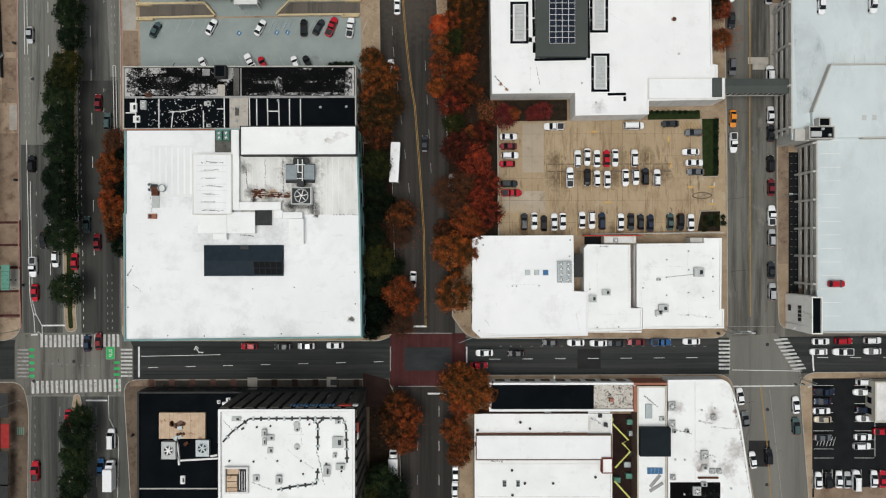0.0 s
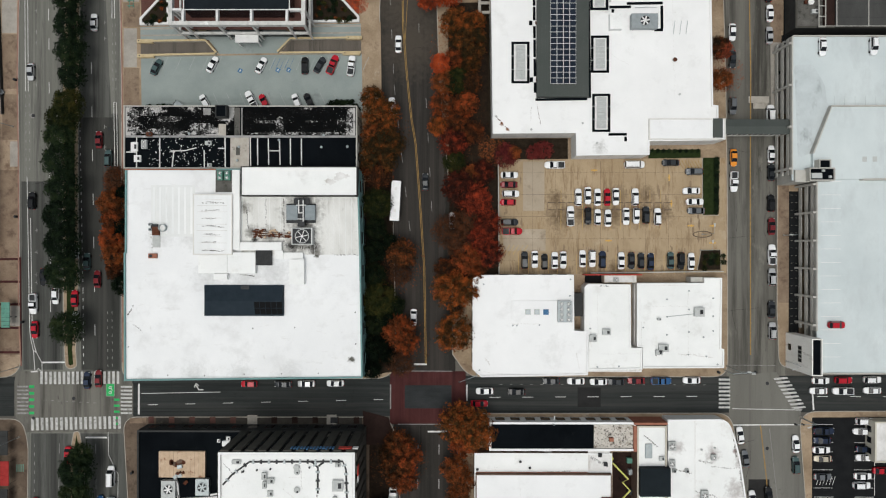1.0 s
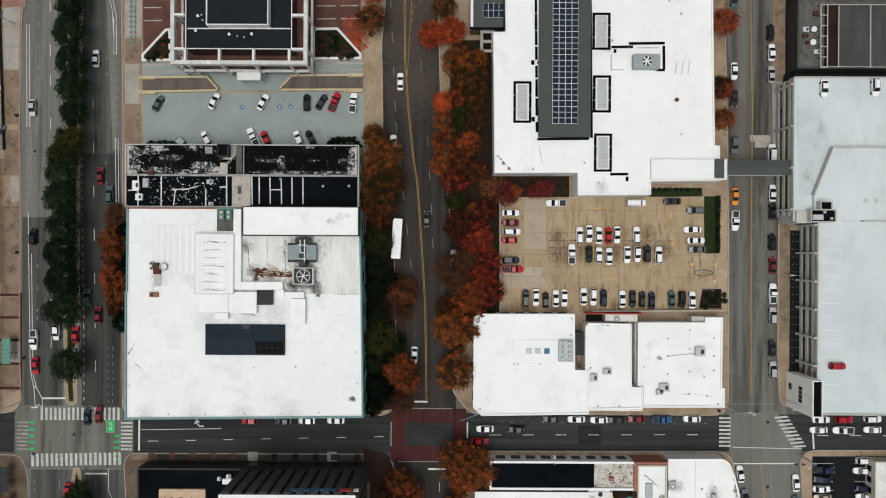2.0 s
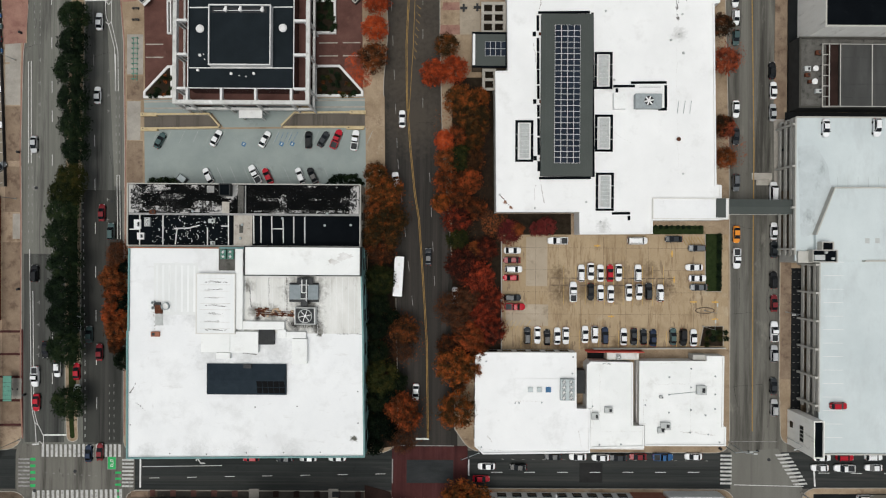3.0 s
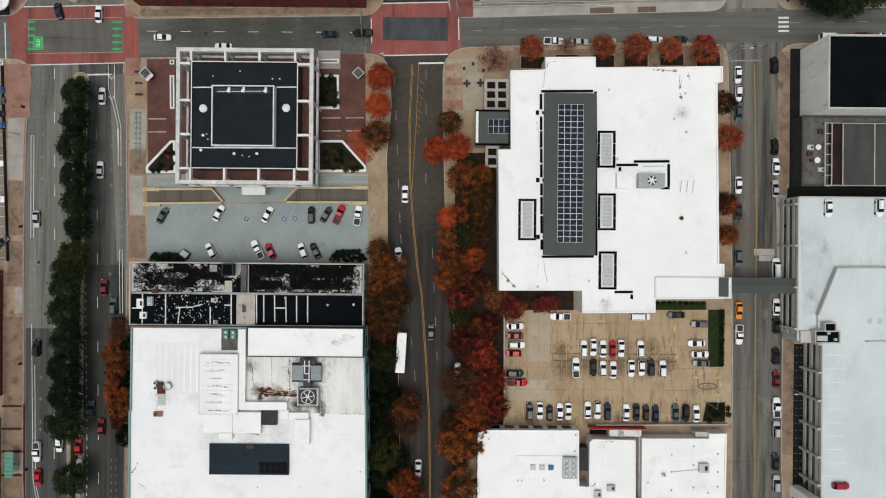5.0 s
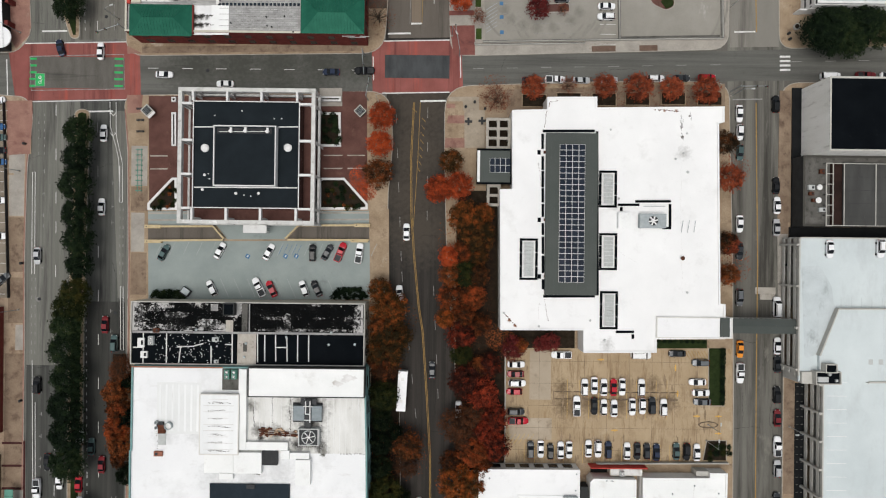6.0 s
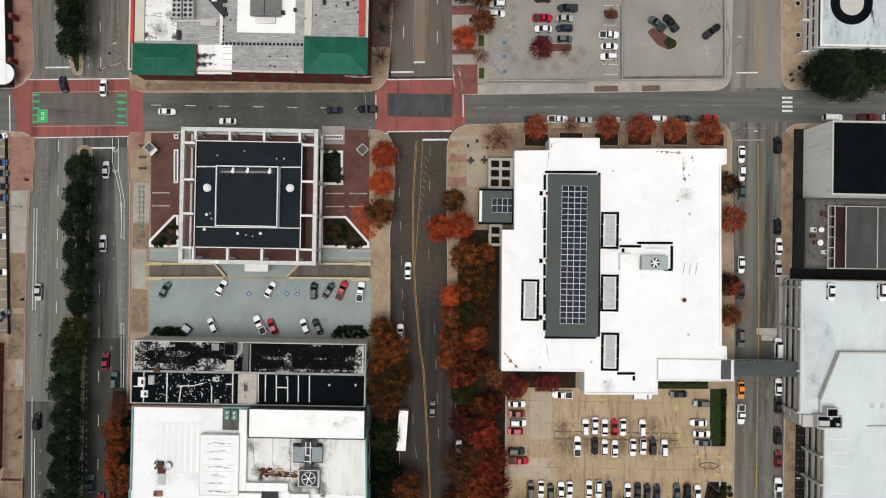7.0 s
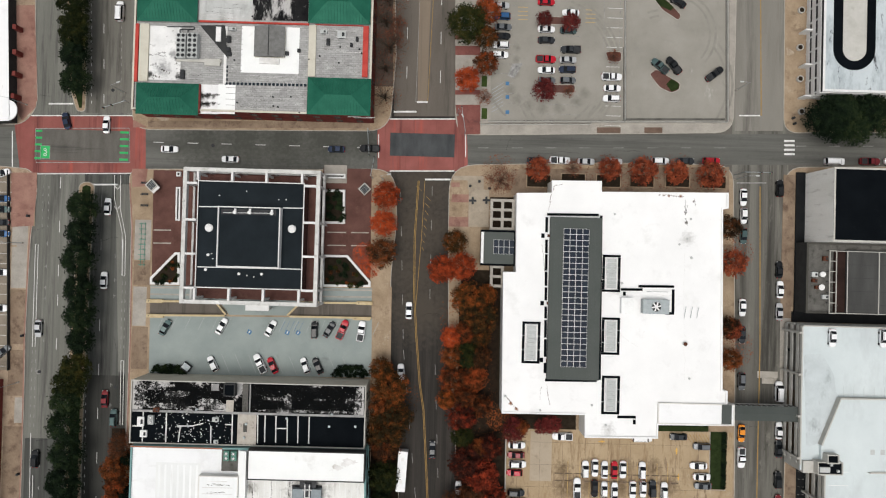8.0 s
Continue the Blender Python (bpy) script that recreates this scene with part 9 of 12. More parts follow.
part("roof_seam", prism(bmesh.new(), rect(65.10, -34.22, 65.22, -59.86), 4.5, 4.6), roof_white_dirty, l4)
for x, y, a, b in ((59.03, -40.45, 2.0, 2.2), (59.02, -44.94, 1.6, 1.8), (59.60, -46.83, 0.9, 0.9), (62.93, -46.83, 0.9, 0.9), (67.41, -53.07, 1.8, 2.4), (67.40, -56.12, 1.4, 1.0), (69.43, -57.13, 1.4, 1.2), (71.17, -57.14, 1.2, 1.2), (69.73, -43.36, 1.2, 1.4), (65.37, -62.21, 2.0, 2.2), (67.25, -60.47, 1.4, 1.0), (59.30, -58.73, 1.2, 1.2)):
    fan_unit("condenser", x, y, 4.55, a, b, 0.9, (1, 1), "grey rooftop condenser with one fan")
vents(4.55, ((66.79, -41.48), (70.13, -41.05), (66.20, -57.20), (70.12, -54.73), (74.33, -61.72), (62.27, -63.17), (59.95, -54.28), (62.42, -54.29)), 0.3, 0.35, hvac_pale)
# alley with yellow stair rails
alley = sheet("alley", [(45.10, -43.59), (51.53, -43.60), (51.50, -73.28), (45.06, -73.28)], 0.152, brick_black, "dark brick-paved service alley", "ground", block_d)
yst = thing("stair_canopy", 47.18, -53.79, 0.15, "zigzag yellow-green canopy frame in the alley", "canopy")
for ln in ([(43.72, -43.25), (44.31, -44.28), (44.01, -45.01)], [(44.30, -45.46), (48.41, -49.73), (46.80, -50.46), (48.85, -52.67), (44.88, -56.94)], [(44.73, -60.33), (48.84, -64.90)]):
    part("beam", band(bmesh.new(), ln, 0.4, 3.0, 3.3), yellow_stair, yst)
    for x, y in ln:
        part("post", box(bmesh.new(), x, y, 0.15, 0.15, 0.15, 2.85), steel_dark, yst)
for x, y, m_ in ((49.44, -45.54, green_metal), (49.88, -48.54, steel_grey), (48.67, -56.79, steel_grey), (49.12, -59.79, green_metal), (49.58, -53.79, steel_dark), (45.97, -60.83, green_metal)):
    ob = thing("waste_bin", x, y, 0.155, "large lidded waste container in the alley", "waste bin", "waste bins")
    part("body", box(bmesh.new(), x, y, 0.155, 1.6, 1.3, 1.1), m_, ob)
    part("lid", box(bmesh.new(), x, y, 1.257, 1.65, 1.35, 0.08), m_, ob)
# dark sealed car park
lot_d = sheet("parking_lot", [(97.87, -34.36), (137.11, -34.10), (137.10, -73.30), (97.85, -65.80)], 0.156, asphalt_lot, "freshly sealed black car park with white lines", "parking lot")
sheet("apron", rect(98.30, -63.11, 128.15, -68.81), 0.160, walk_brown, "brown strip behind the cars", "ground", lot_d)
for k in range(9):
    for px in (1452, 1524):
        part("stall_line", box(bmesh.new(), (px - 784) * 0.15 + 0.6, -36.2 - 2.4 * k, 0.15, 5.2, 0.1, 0.013), line_white, lot_d)
for k in range(9):
    part("stall_line", box(bmesh.new(), 98.0 + 2.55 * k, -61.0, 0.15, 0.1, 5.2, 0.013), line_white, lot_d)
part("stall_line", box(bmesh.new(), 116.0 - 1.6, -45.0, 0.15, 0.12, 20.0, 0.013), line_white, lot_d)
for k in range(6):
    part("hatch_line", band(bmesh.new(), [(99.0 + 0.85 * k, -52.2), (99.8 + 0.85 * k, -49.8)], 0.1, 0.15, 0.164), line_white, lot_d)
tan_pts = [(111.88, -34.42), (111.87, -44.94), (133.86, -44.96), (133.86, -34.45)]
tb = building("tan_building", "small tan building beside the car park", tan_pts, 4.0, stucco_cream, roof_white_dirty, 0.3, 0.3, stucco_cream)
windows(tb, tan_pts[0], tan_pts[1], (1.0,), 3, 1.6, 1.6)

# ---- dark-roofed hall and service yard east of the avenue ----
EH = 12.8
hall_pts = rect(92.59, 103.35, 126.77, 85.08)
hall = building("concrete_hall", "windowless streaked concrete hall with a black roof", hall_pts, EH, concrete_streaked, roof_black, 0.4, 0.35, concrete_pale)
low_pts = rect(90.32, 84.95, 133.11, 66.82)
low = building("service_block", "low dark service block with a gritty roof yard", low_pts, 5.6, wall_dark, roof_grit_dark, 0.5, 0.4, wall_bronze)
# Low black strip added for the deep shade at the wall's foot.
part("dark_wall", prism(bmesh.new(), rect(90.13, 103.70, 92.64, 65.56), 0.12, 0.5), asphalt_lot, low, "low black strip for the deep shade along the street wall")
sheet("concrete_walk", [(86.7, 64.9), (89.5, 64.9), (89.5, 63.8), (91.0, 63.8), (91.0, 46.0), (86.95, 46.0)], 0.158, walk_grey, "worn grey concrete walk beside the deck", "pavement", block_e, 0.2)
sheet("concrete_walk", [(86.75, 76.0), (89.3, 76.0), (89.5, 64.94), (86.7, 64.94)], 0.158, walk_brown, "dusty brown-grey walk", "pavement", block_e, 0.2)
sheet("concrete_walk", [(86.95, 103.0), (90.0, 103.0), (90.05, 76.04), (86.75, 76.04)], 0.158, walk_brown, "stained brown pavement beside the hall", "pavement", block_e, 0.2)
# Black sheet paints the deep shade between the service block and the deck.
sheet("service_lane", rect(89.6, 66.8, 133.0, 63.95), 0.158, asphalt_lot, "black sheet for the shade in the gap by the deck", "pavement", block_e)
part("screen_roof", prism(bmesh.new(), rect(100.33, 83.23, 130.2, 66.89), 5.1, 6.3), roof_screen_dark, low, "raised grey roof behind a frame")
part("screen_pit", prism(bmesh.new(), rect(97.51, 82.97, 100.33, 66.89), 5.1, 5.6), brick_black, low, "brown-black pit under the frame")
bar_lo, bar_hi = 66.89, 82.95
for xx in (95.8, 97.51, 100.33, 108.46, 119.0):
    part("screen_bar", prism(bmesh.new(), rect(xx - 0.1, bar_lo, xx + 0.1, bar_hi), 6.302, 6.5), concrete_pale, low)
for k in range(7):
    yy = bar_lo + (bar_hi - bar_lo) * k / 6
    part("screen_bar", prism(bmesh.new(), rect(95.8, yy - 0.09, 97.51, yy + 0.09), 6.1, 6.301), concrete_pale, low)
    for xx in (95.8, 97.51):
        part("screen_post", box(bmesh.new(), xx, yy, 5.1, 0.16, 0.16, 0.998), steel_dark, low)
for yy in (bar_lo + 0.1, bar_hi - 0.1):
    part("screen_bar", prism(bmesh.new(), rect(95.8, yy - 0.08, 130.2, yy + 0.08), 6.502, 6.62), concrete_pale, low)
for k in range(4):
    part("roof_joint", prism(bmesh.new(), rect(100.33, bar_lo + 3.4 * (k + 0.7) - 0.03, 130.0, bar_lo + 3.4 * (k + 0.7) + 0.03), 6.28, 6.32), steel_dark, low)
for x, y, r in ((94.41, 76.81, 0.75), (94.18, 73.47, 0.8)):
    vent(x, y, 5.1, r, 0.8, white_metal, "round white roof ventilator")
for x, y, a, b in ((92.38, 76.75, 1.5, 1.2), (92.40, 75.16, 1.2, 0.9), (95.06, 80.88, 1.1, 1.1), (93.02, 73.44, 0.8, 0.8), (95.24, 71.04, 1.6, 1.0)):
    roof_unit(x, y, 5.1, a, b, 0.7, "small roof machine in the service yard", hvac_pale if a > 1.3 else rust_mat)

# ---- garage with the ring-shaped ramp roof ----
GH = 7.6
gar_pts = rect(92.45, 154.38, 128.39, 123.5)
ga = building("ramp_garage", "white concrete garage with a black ring on its roof", gar_pts, GH, concrete_white, deck_stained, 0.4, 0.5, concrete_white)
gx, gy, gyt = 92.45, 123.5, 154.38
for z in (0.14, 2.6, 5.2):
    part("spandrel", prism(bmesh.new(), rect(gx - 0.16, gy - 0.16, gx - 0.004, gyt), z, z + 1.5), concrete_white, ga, "white concrete spandrel")
    part("spandrel", prism(bmesh.new(), rect(gx, gy - 0.16, 150, gy - 0.004), z, z + 1.5), concrete_white, ga)
    part("dark_gap", prism(bmesh.new(), rect(gx - 0.04, gy, gx - 0.006, gyt), z + 1.502, z + 2.3), steel_dark, ga)
for k in range(9):
    part("pier", prism(bmesh.new(), rect(gx - 0.3, gy + 0.2 + 3.8 * k, gx - 0.162, gy + 0.6 + 3.8 * k), 0.14, 6.7), concrete_white, ga)
for y in (140.8, 131.7, 123.4):
    part("buttress", prism(bmesh.new(), rect(gx - 2.2, y - 0.2, gx - 0.302, y + 0.2), 0.14, 3.4), concrete_white, ga)
rx0, rx1, ryb = 95.17, 105.96, 129.19
rad = (rx1 - rx0) / 2
cxr, cyr = (rx0 + rx1) / 2, ryb + rad
arc = [(cxr + rad * math.cos(math.pi + math.pi * k / 24), cyr + rad * math.sin(math.pi + math.pi * k / 24)) for k in range(25)]
inn = [(cxr + 3.03 * math.cos(math.pi + math.pi * k / 24), cyr + 3.03 * math.sin(math.pi + math.pi * k / 24)) for k in range(25)]
part("ring_roof", prism(bmesh.new(), [(rx0, gyt - 1)] + arc + [(rx1, gyt - 1)], 6.9, 7.3), roof_black, ga, "black rounded ramp opening")
part("inner_roof", prism(bmesh.new(), [(cxr - 3.03, gyt - 1)] + inn + [(cxr + 3.03, gyt - 1)], 6.9, 7.4), concrete_pale, ga, "pale rounded inner deck")
for x, y in ((90.6, 147.0), (90.4, 137.0), (90.6, 128.6), (91.1, 119.9)):
    ob = thing("round_planter", x, y, 0.14, "round dark concrete planter on the pavement", "planter", "round planters")
    n = 14
    c = [(x + 0.85 * math.cos(2 * math.pi * a / n), y + 0.85 * math.sin(2 * math.pi * a / n)) for a in range(n)]
    part("rim", ring(bmesh.new(), c, offset(c, 0.18), 0.14, 0.9), concrete_pale, ob)
    part("soil", prism(bmesh.new(), offset(c, 0.16), 0.14, 0.7), soil_mat, ob)

# ---- green-roofed brick building ----
NH = 9.2
green_pts = rect(-82.43, 149.80, -22.44, 113.62)
gb = building("brick_hotel", "red brick building with green metal corner roofs", green_pts, NH, wall_brick, roof_quilted, 0.4, 0.4, stucco_cream)
facade(gb, green_pts, (1.2, 5.0), 5.2, 1.6, 2.0)


def hip_roof(root, x0, y0, x1, y1, z0, z1, name="corner_roof"):
    x0, x1, y0, y1 = min(x0, x1), max(x0, x1), min(y0, y1), max(y0, y1)
    ob = part(name, gable(bmesh.new(), x0, y0, x1, y1, z0, z1, (y1 - y0) * 0.5), roof_green, root, "green standing-seam hip roof")
    ym, hip = (y0 + y1) / 2, (y1 - y0) * 0.5
    n = int((x1 - x0) / 0.75)
    for i in range(n):
        x = x0 + (x1 - x0) * (i + 0.5) / n
        f = min(1.0, (x - x0) / hip, (x1 - x) / hip)
        for s, yb in ((1, y0), (-1, y1)):
            part("seam", rod(bmesh.new(), (x, yb, z0 + 0.02), (x, yb + s * hip * f, z0 + (z1 - z0) * f + 0.02), 0.05, 4), roof_green, ob)
    return ob


def tile(root, x0, y0, x1, y1, z, mat_, name="roof_patch", z0=8.7, label=""):
    return part(name, prism(bmesh.new(), rect(x0, y0, x1, y1), z0, z), mat_, root, label)


for a in ((-81.17, 120.29, -65.52, 112.37), (-38.32, 122.79, -22.35, 113.44), (-81.61, 145.17, -66.44, 135.78), (-38.62, 146.42, -23.02, 136.46)):
    block(gb, "corner_tower", offset(rect(*a), 0.3), 8.5, 9.6, wall_brick)
    hip_roof(gb, *a, 9.602, 11.4)
NR = 8.8
ribs(gb, -58.91, 119.78, -38.83, 113.92, NR, 1.25, roof_grey, False, 0.10)
ribs(gb, -71.59, 125.13, -59.53, 121.47, NR, 1.25, roof_grey, False, 0.10)
ribs(gb, -58.83, 134.80, -55.12, 121.46, NR, 1.25, roof_grey, False, 0.10)
ribs(gb, -36.36, 135.73, -24.76, 123.89, NR + 0.03, 1.25, roof_grey, False, 0.10)
tile(gb, -66.60, 146.05, -52.77, 136.69, NR + 0.02, roof_sooted_pale)
tile(gb, -52.94, 146.44, -38.82, 137.10, NR + 0.024, roof_blotched, label="black patched roof section")
tile(gb, -66.18, 136.08, -38.54, 136.45, 9.4, trim_red, "cross_parapet", label="red painted parapet")
tile(gb, -79.03, 134.93, -70.6, 121.27, NR + 0.03, roof_coating_torn, label="worn white roof coating")
tile(gb, -55.43, 135.47, -40.83, 123.72, NR + 0.034, roof_white, label="clean white roof panel")
tile(gb, -60.92, 120.58, -56.56, 113.13, NR + 0.034, roof_white, label="clean white roof panel")
tile(gb, -65.61, 120.44, -60.67, 113.02, NR + 0.03, roof_sooty_panel, label="white roof panel with soot stains")
tile(gb, -82.0, 135.2, -81.2, 120.6, 9.32, trim_red, "side_parapet", label="red painted parapet")
tile(gb, -65.7, 120.3, -65.2, 113.1, 9.5, wall_brick, "cross_parapet", label="red brick parapet")
tile(gb, -80.93, 135.26, -78.59, 120.79, 9.3, stucco_cream, "side_parapet", label="cream side parapet")
tile(gb, -38.43, 136.10, -36.61, 123.15, 9.2, stucco_cream, "side_parapet", label="cream cross parapet")
tile(gb, -36.80, 136.29, -24.61, 123.75, NR + 0.026, roof_quilted)
tile(gb, -24.76, 136.13, -23.39, 123.33, 9.45, trim_red, "side_parapet", label="red painted parapet")
tile(gb, -36.83, 136.21, -24.76, 136.28, 9.44, trim_red, "cross_parapet")
tile(gb, -65.46, 120.76, -59.09, 120.73, 9.1, roof_white_dirty, "cross_parapet")
tile(gb, -59.70, 135.20, -58.94, 120.66, 9.1, roof_white_dirty, "cross_parapet")
# row of square roof lights
rl = mesh_of("roof_light", box(bmesh.new(), 0, 0, 0, 0.62, 0.62, 0.25), skylight_mat)
x0, y0, x1, y1 = -58.94, 120.78, -39.04, 120.91
for k in range(21):
    place("roof_light", rl, gb, pose(x0 + (x1 - x0) * k / 20, y0 + (y1 - y0) * k / 20, NR))
for k in range(5):
    place("roof_light", rl, gb, pose(x0, y0 + 1.05 * k, NR))
for x, y, sx, sy in ((-69.97, 129.59, 2.3, 6.2), (-67.14, 129.67, 2.5, 6.2)):
    fan_unit("chiller", x, y, NR, sx, sy, 1.8, (2, 5), "dark chiller with two rows of fans", hvac_pale, None, steel_dark)
pipe_r = thing("roof_pipes", -69.24, 133.71, NR, "dark pipe loops beside the chillers", "pipes")
for ln in ([(-74.11, 134.60), (-67.31, 134.80), (-67.29, 134.09), (-70.83, 133.98), (-70.78, 132.56)], [(-68.84, 134.04), (-68.80, 132.62)]):
    for a, b in zip(ln, ln[1:]):
        part("pipe", rod(bmesh.new(), (*a, NR + 0.5), (*b, NR + 0.5), 0.13), steel_dark, pipe_r)
house = thing("roof_house", -48.35, 131.78, NR, "grey shingled roof house on a white panel", "roof house")
x0, y0, x1, y1 = -51.94, 135.27, -44.21, 127.53
part("wall", prism(bmesh.new(), offset(rect(x0, y0, x1, y1), 0.15), NR, 9.9), stucco_cream, house)
bm = bmesh.new()
gable(bm, min(y0, y1), -max(x0, x1), max(y0, y1), -min(x0, x1), 9.902, 10.9)
bmesh.ops.rotate(bm, verts=bm.verts, matrix=Matrix.Rotation(math.pi / 2, 3, "Z"))
part("roof", bm, surf("shingle_grey", (0.13, 0.13, 0.125), (0.19, 0.19, 0.185), 0.8, 9.0, 0.2, 0.9, 0.2), house, "grey shingle gable roof")
part("ridge", prism(bmesh.new(), rect((x0 + x1) / 2 - 0.1, y0, (x0 + x1) / 2 + 0.1, y1), 10.85, 10.95), steel_dark, house)
for k in range(6):
    part("shingle_course", prism(bmesh.new(), rect(x0 + 0.1, y0 + (y1 - y0) * (k + 0.5) / 6 - 0.03, x1 - 0.1, y0 + (y1 - y0) * (k + 0.5) / 6 + 0.03), 9.9, 9.96), steel_dark, house)
part("porch_roof", prism(bmesh.new(), rect(-50.73, 127.39, -45.73, 125.97), NR, 9.4), roof_white_dirty, house)
wedge = [(-65.84, 135.20), (-59.60, 135.38), (-58.62, 127.12)]
part("dark_canopy", prism(bmesh.new(), wedge, NR, NR + 0.5), wall_dark, gb, "dark triangular roof canopy")
part("duct", prism(bmesh.new(), rect(-61.68, 134.86, -60.42, 131.18), NR, 9.6), white_metal, gb, "white roof duct")
part("duct", prism(bmesh.new(), rect(-71.56, 126.64, -60.18, 125.97), NR, 9.2), concrete_pale, gb, "pale roof duct")
part("duct", prism(bmesh.new(), rect(-64.43, 126.81, -60.54, 125.07), NR, 9.35), concrete_pale, gb, "pale roof duct")
for x, y, a, b in ((-30.15, 133.83, 2.0, 1.8), (-34.72, 134.42, 1.6, 0.9), (-58.58, 129.30, 1.0, 1.0), (-58.26, 128.16, 0.9, 0.9), (-58.52, 131.87, 1.0, 1.6), (-57.61, 134.47, 1.6, 0.8), (-43.79, 128.72, 0.8, 0.9), (-40.82, 129.52, 0.7, 0.8), (-33.50, 131.88, 0.8, 1.6), (-69.86, 122.69, 1.0, 2.2), (-27.65, 131.33, 0.6, 0.9), (-26.27, 132.80, 0.6, 1.1)):
    roof_unit(x, y, NR, a, b, 0.7, "small roof unit on a worn grey roof", hvac_pale if a > 1.5 else steel_dark)
vents(NR, ((-30.68, 126.73), (-38.24, 127.37), (-57.00, 126.69), (-55.94, 116.00), (-47.04, 117.68), (-46.83, 115.41), (-42.50, 117.81), (-40.25, 113.88), (-45.69, 115.15), (-52.80, 137.84), (-48.95, 141.97), (-25.66, 130.31), (-25.06, 129.32), (-30.51, 130.74), (-35.57, 128.31)), 0.22, 0.5, steel_dark)
sg = thing("wall_sign", -27.55, 114.51, 6.0, "white lettering bars on a brick wall", "sign")
gyb = min(p[1] for p in green_pts)
for k, (w_, zz) in enumerate(((3.4, 7.2), (2.4, 7.2), (4.6, 6.4))):
    part("letter_bar", box(bmesh.new(), (-26.6, -22.6, -24.6)[k], gyb - 0.03, zz, w_, 0.06, 0.4), white_metal, sg)
# brown verge and kerbside strip north of the office block
sheet("verge", [(-82.41, 112.66), (-23.48, 114.02), (-23.42, 112.21), (-82.35, 110.85)], 0.150, walk_brown, "tan pavement strip", "pavement", block_g)
# Second sheet's colour holds tree shade as well as leaf litter.
sheet("leafy_verge", [(-23.5, 147.3), (-18.2, 147.4), (-17.6, 123.6), (-23.0, 123.5)], 0.152, verge_shaded_leafy, "leaf-strewn verge under bare trees, darkened for shade", "pavement", block_g)
# ---- pale car parks at the north ----
lot_p = sheet("parking_lot", [(7.56, 152.16), (42.90, 153.18), (43.75, 116.22), (8.53, 115.23)], 0.156, lot_pale, "pale grey car park with stall lines", "parking lot")
lot_q = sheet("parking_lot", [(43.81, 153.21), (70.43, 153.99), (71.19, 116.99), (44.65, 116.25)], 0.156, lot_pale, "pale grey walled car park", "parking lot")
for ln, h in (([(7.93, 114.91), (71.50, 116.55)], 1.0), ([(43.35, 153.20), (44.21, 115.93)], 1.0), ([(70.73, 154.00), (71.50, 116.70)], 1.0), ([(5.83, 114.85), (5.85, 114.09), (35.04, 114.92), (35.02, 115.67)], 0.7)):
    ob = tagged(part("lot_wall", band(bmesh.new(), ln, 0.3, 0.1, h), concrete_pale), "low pale wall round the car park", "wall", kind="structure")
    part("rail", band(bmesh.new(), ln, 0.08, h + 0.3, h + 0.38), steel_dark, ob, "dark steel rail")
for k in range(13):
    y = (12.54, 146.22)[1] - 2.62 * k
    for px, w_ in ((888, 4.8), (966, 4.8), (1005, 4.8), (1081, 4.2)):
        part("stall_line", box(bmesh.new(), (px - 784) * 0.15 - 3.6 + 0.1, y, 0.15, w_, 0.12 if px > 1050 else 0.09, 0.012), line_white if px > 1050 else line_worn, lot_p)
for pts in ([(20.16, 143.71), (30.74, 143.41), (30.79, 141.29), (20.52, 141.30)], [(20.92, 125.25), (30.87, 125.53), (30.92, 123.11), (21.58, 122.85)], [(38.50, 134.53), (43.02, 134.66), (43.09, 131.94), (39.47, 131.83)], [(50.40, 128.81), (52.18, 130.38), (58.91, 126.63), (58.64, 124.81), (56.55, 123.84), (53.20, 125.26)], [(50.22, 150.36), (54.79, 148.97), (58.82, 144.83), (57.94, 143.29), (53.34, 146.19)]):
    isl = tagged(part("planting_island", prism(bmesh.new(), rounded(ccw(pts), 0.8, 4), 0.1, 0.28), kerb_mat), "kerbed planting island in the car park", "island", kind="structure")
    part("bed", prism(bmesh.new(), offset(rounded(ccw(pts), 0.8, 4), 0.2), 0.2, 0.31), brick_pave if pts[0][0] < 52 else soil_mat, isl)
for k in range(7):
    x, y = 8.42, 119.45
    part("hatch_line", band(bmesh.new(), [(x + 0.3, y + 1.0 * k - 2), (x + 3.3, y + 1.0 * k)], 0.1, 0.15, 0.164), line_haze, lot_p)
for x, y in ((12.77, 125.27), (12.86, 121.65), (12.95, 117.6)):
    part("access_symbol", box(bmesh.new(), x, y, 0.15, 1.0, 1.0, 0.013), line_blue, lot_p, "blue accessible bay symbol")
part("patch", prism(bmesh.new(), ccw([(12.7, 127.4), (14.0, 130.6), (16.7, 130.8), (15.7, 128.6), (14.4, 126.6)]), 0.1, 0.164), line_worn, lot_p, "pale broken concrete patch")
for x, y in ((6.60, 125.60), (6.82, 116.99)):
    planter(rect(x - 0.9, y - 1.6, x + 0.9, y + 1.6), "low green planted bed at the car park's edge", 0.3, 0.15, kerb_mat)
for pts in ([(36.86, 114.21), (43.19, 114.39), (43.22, 112.88), (36.90, 112.70)], [(49.52, 114.57), (54.34, 114.71), (54.37, 113.20), (49.55, 113.06)]):
    sheet("brick_patch", pts, 0.152, wall_brown, "brown brick patch in the pavement", "pavement", block_h)

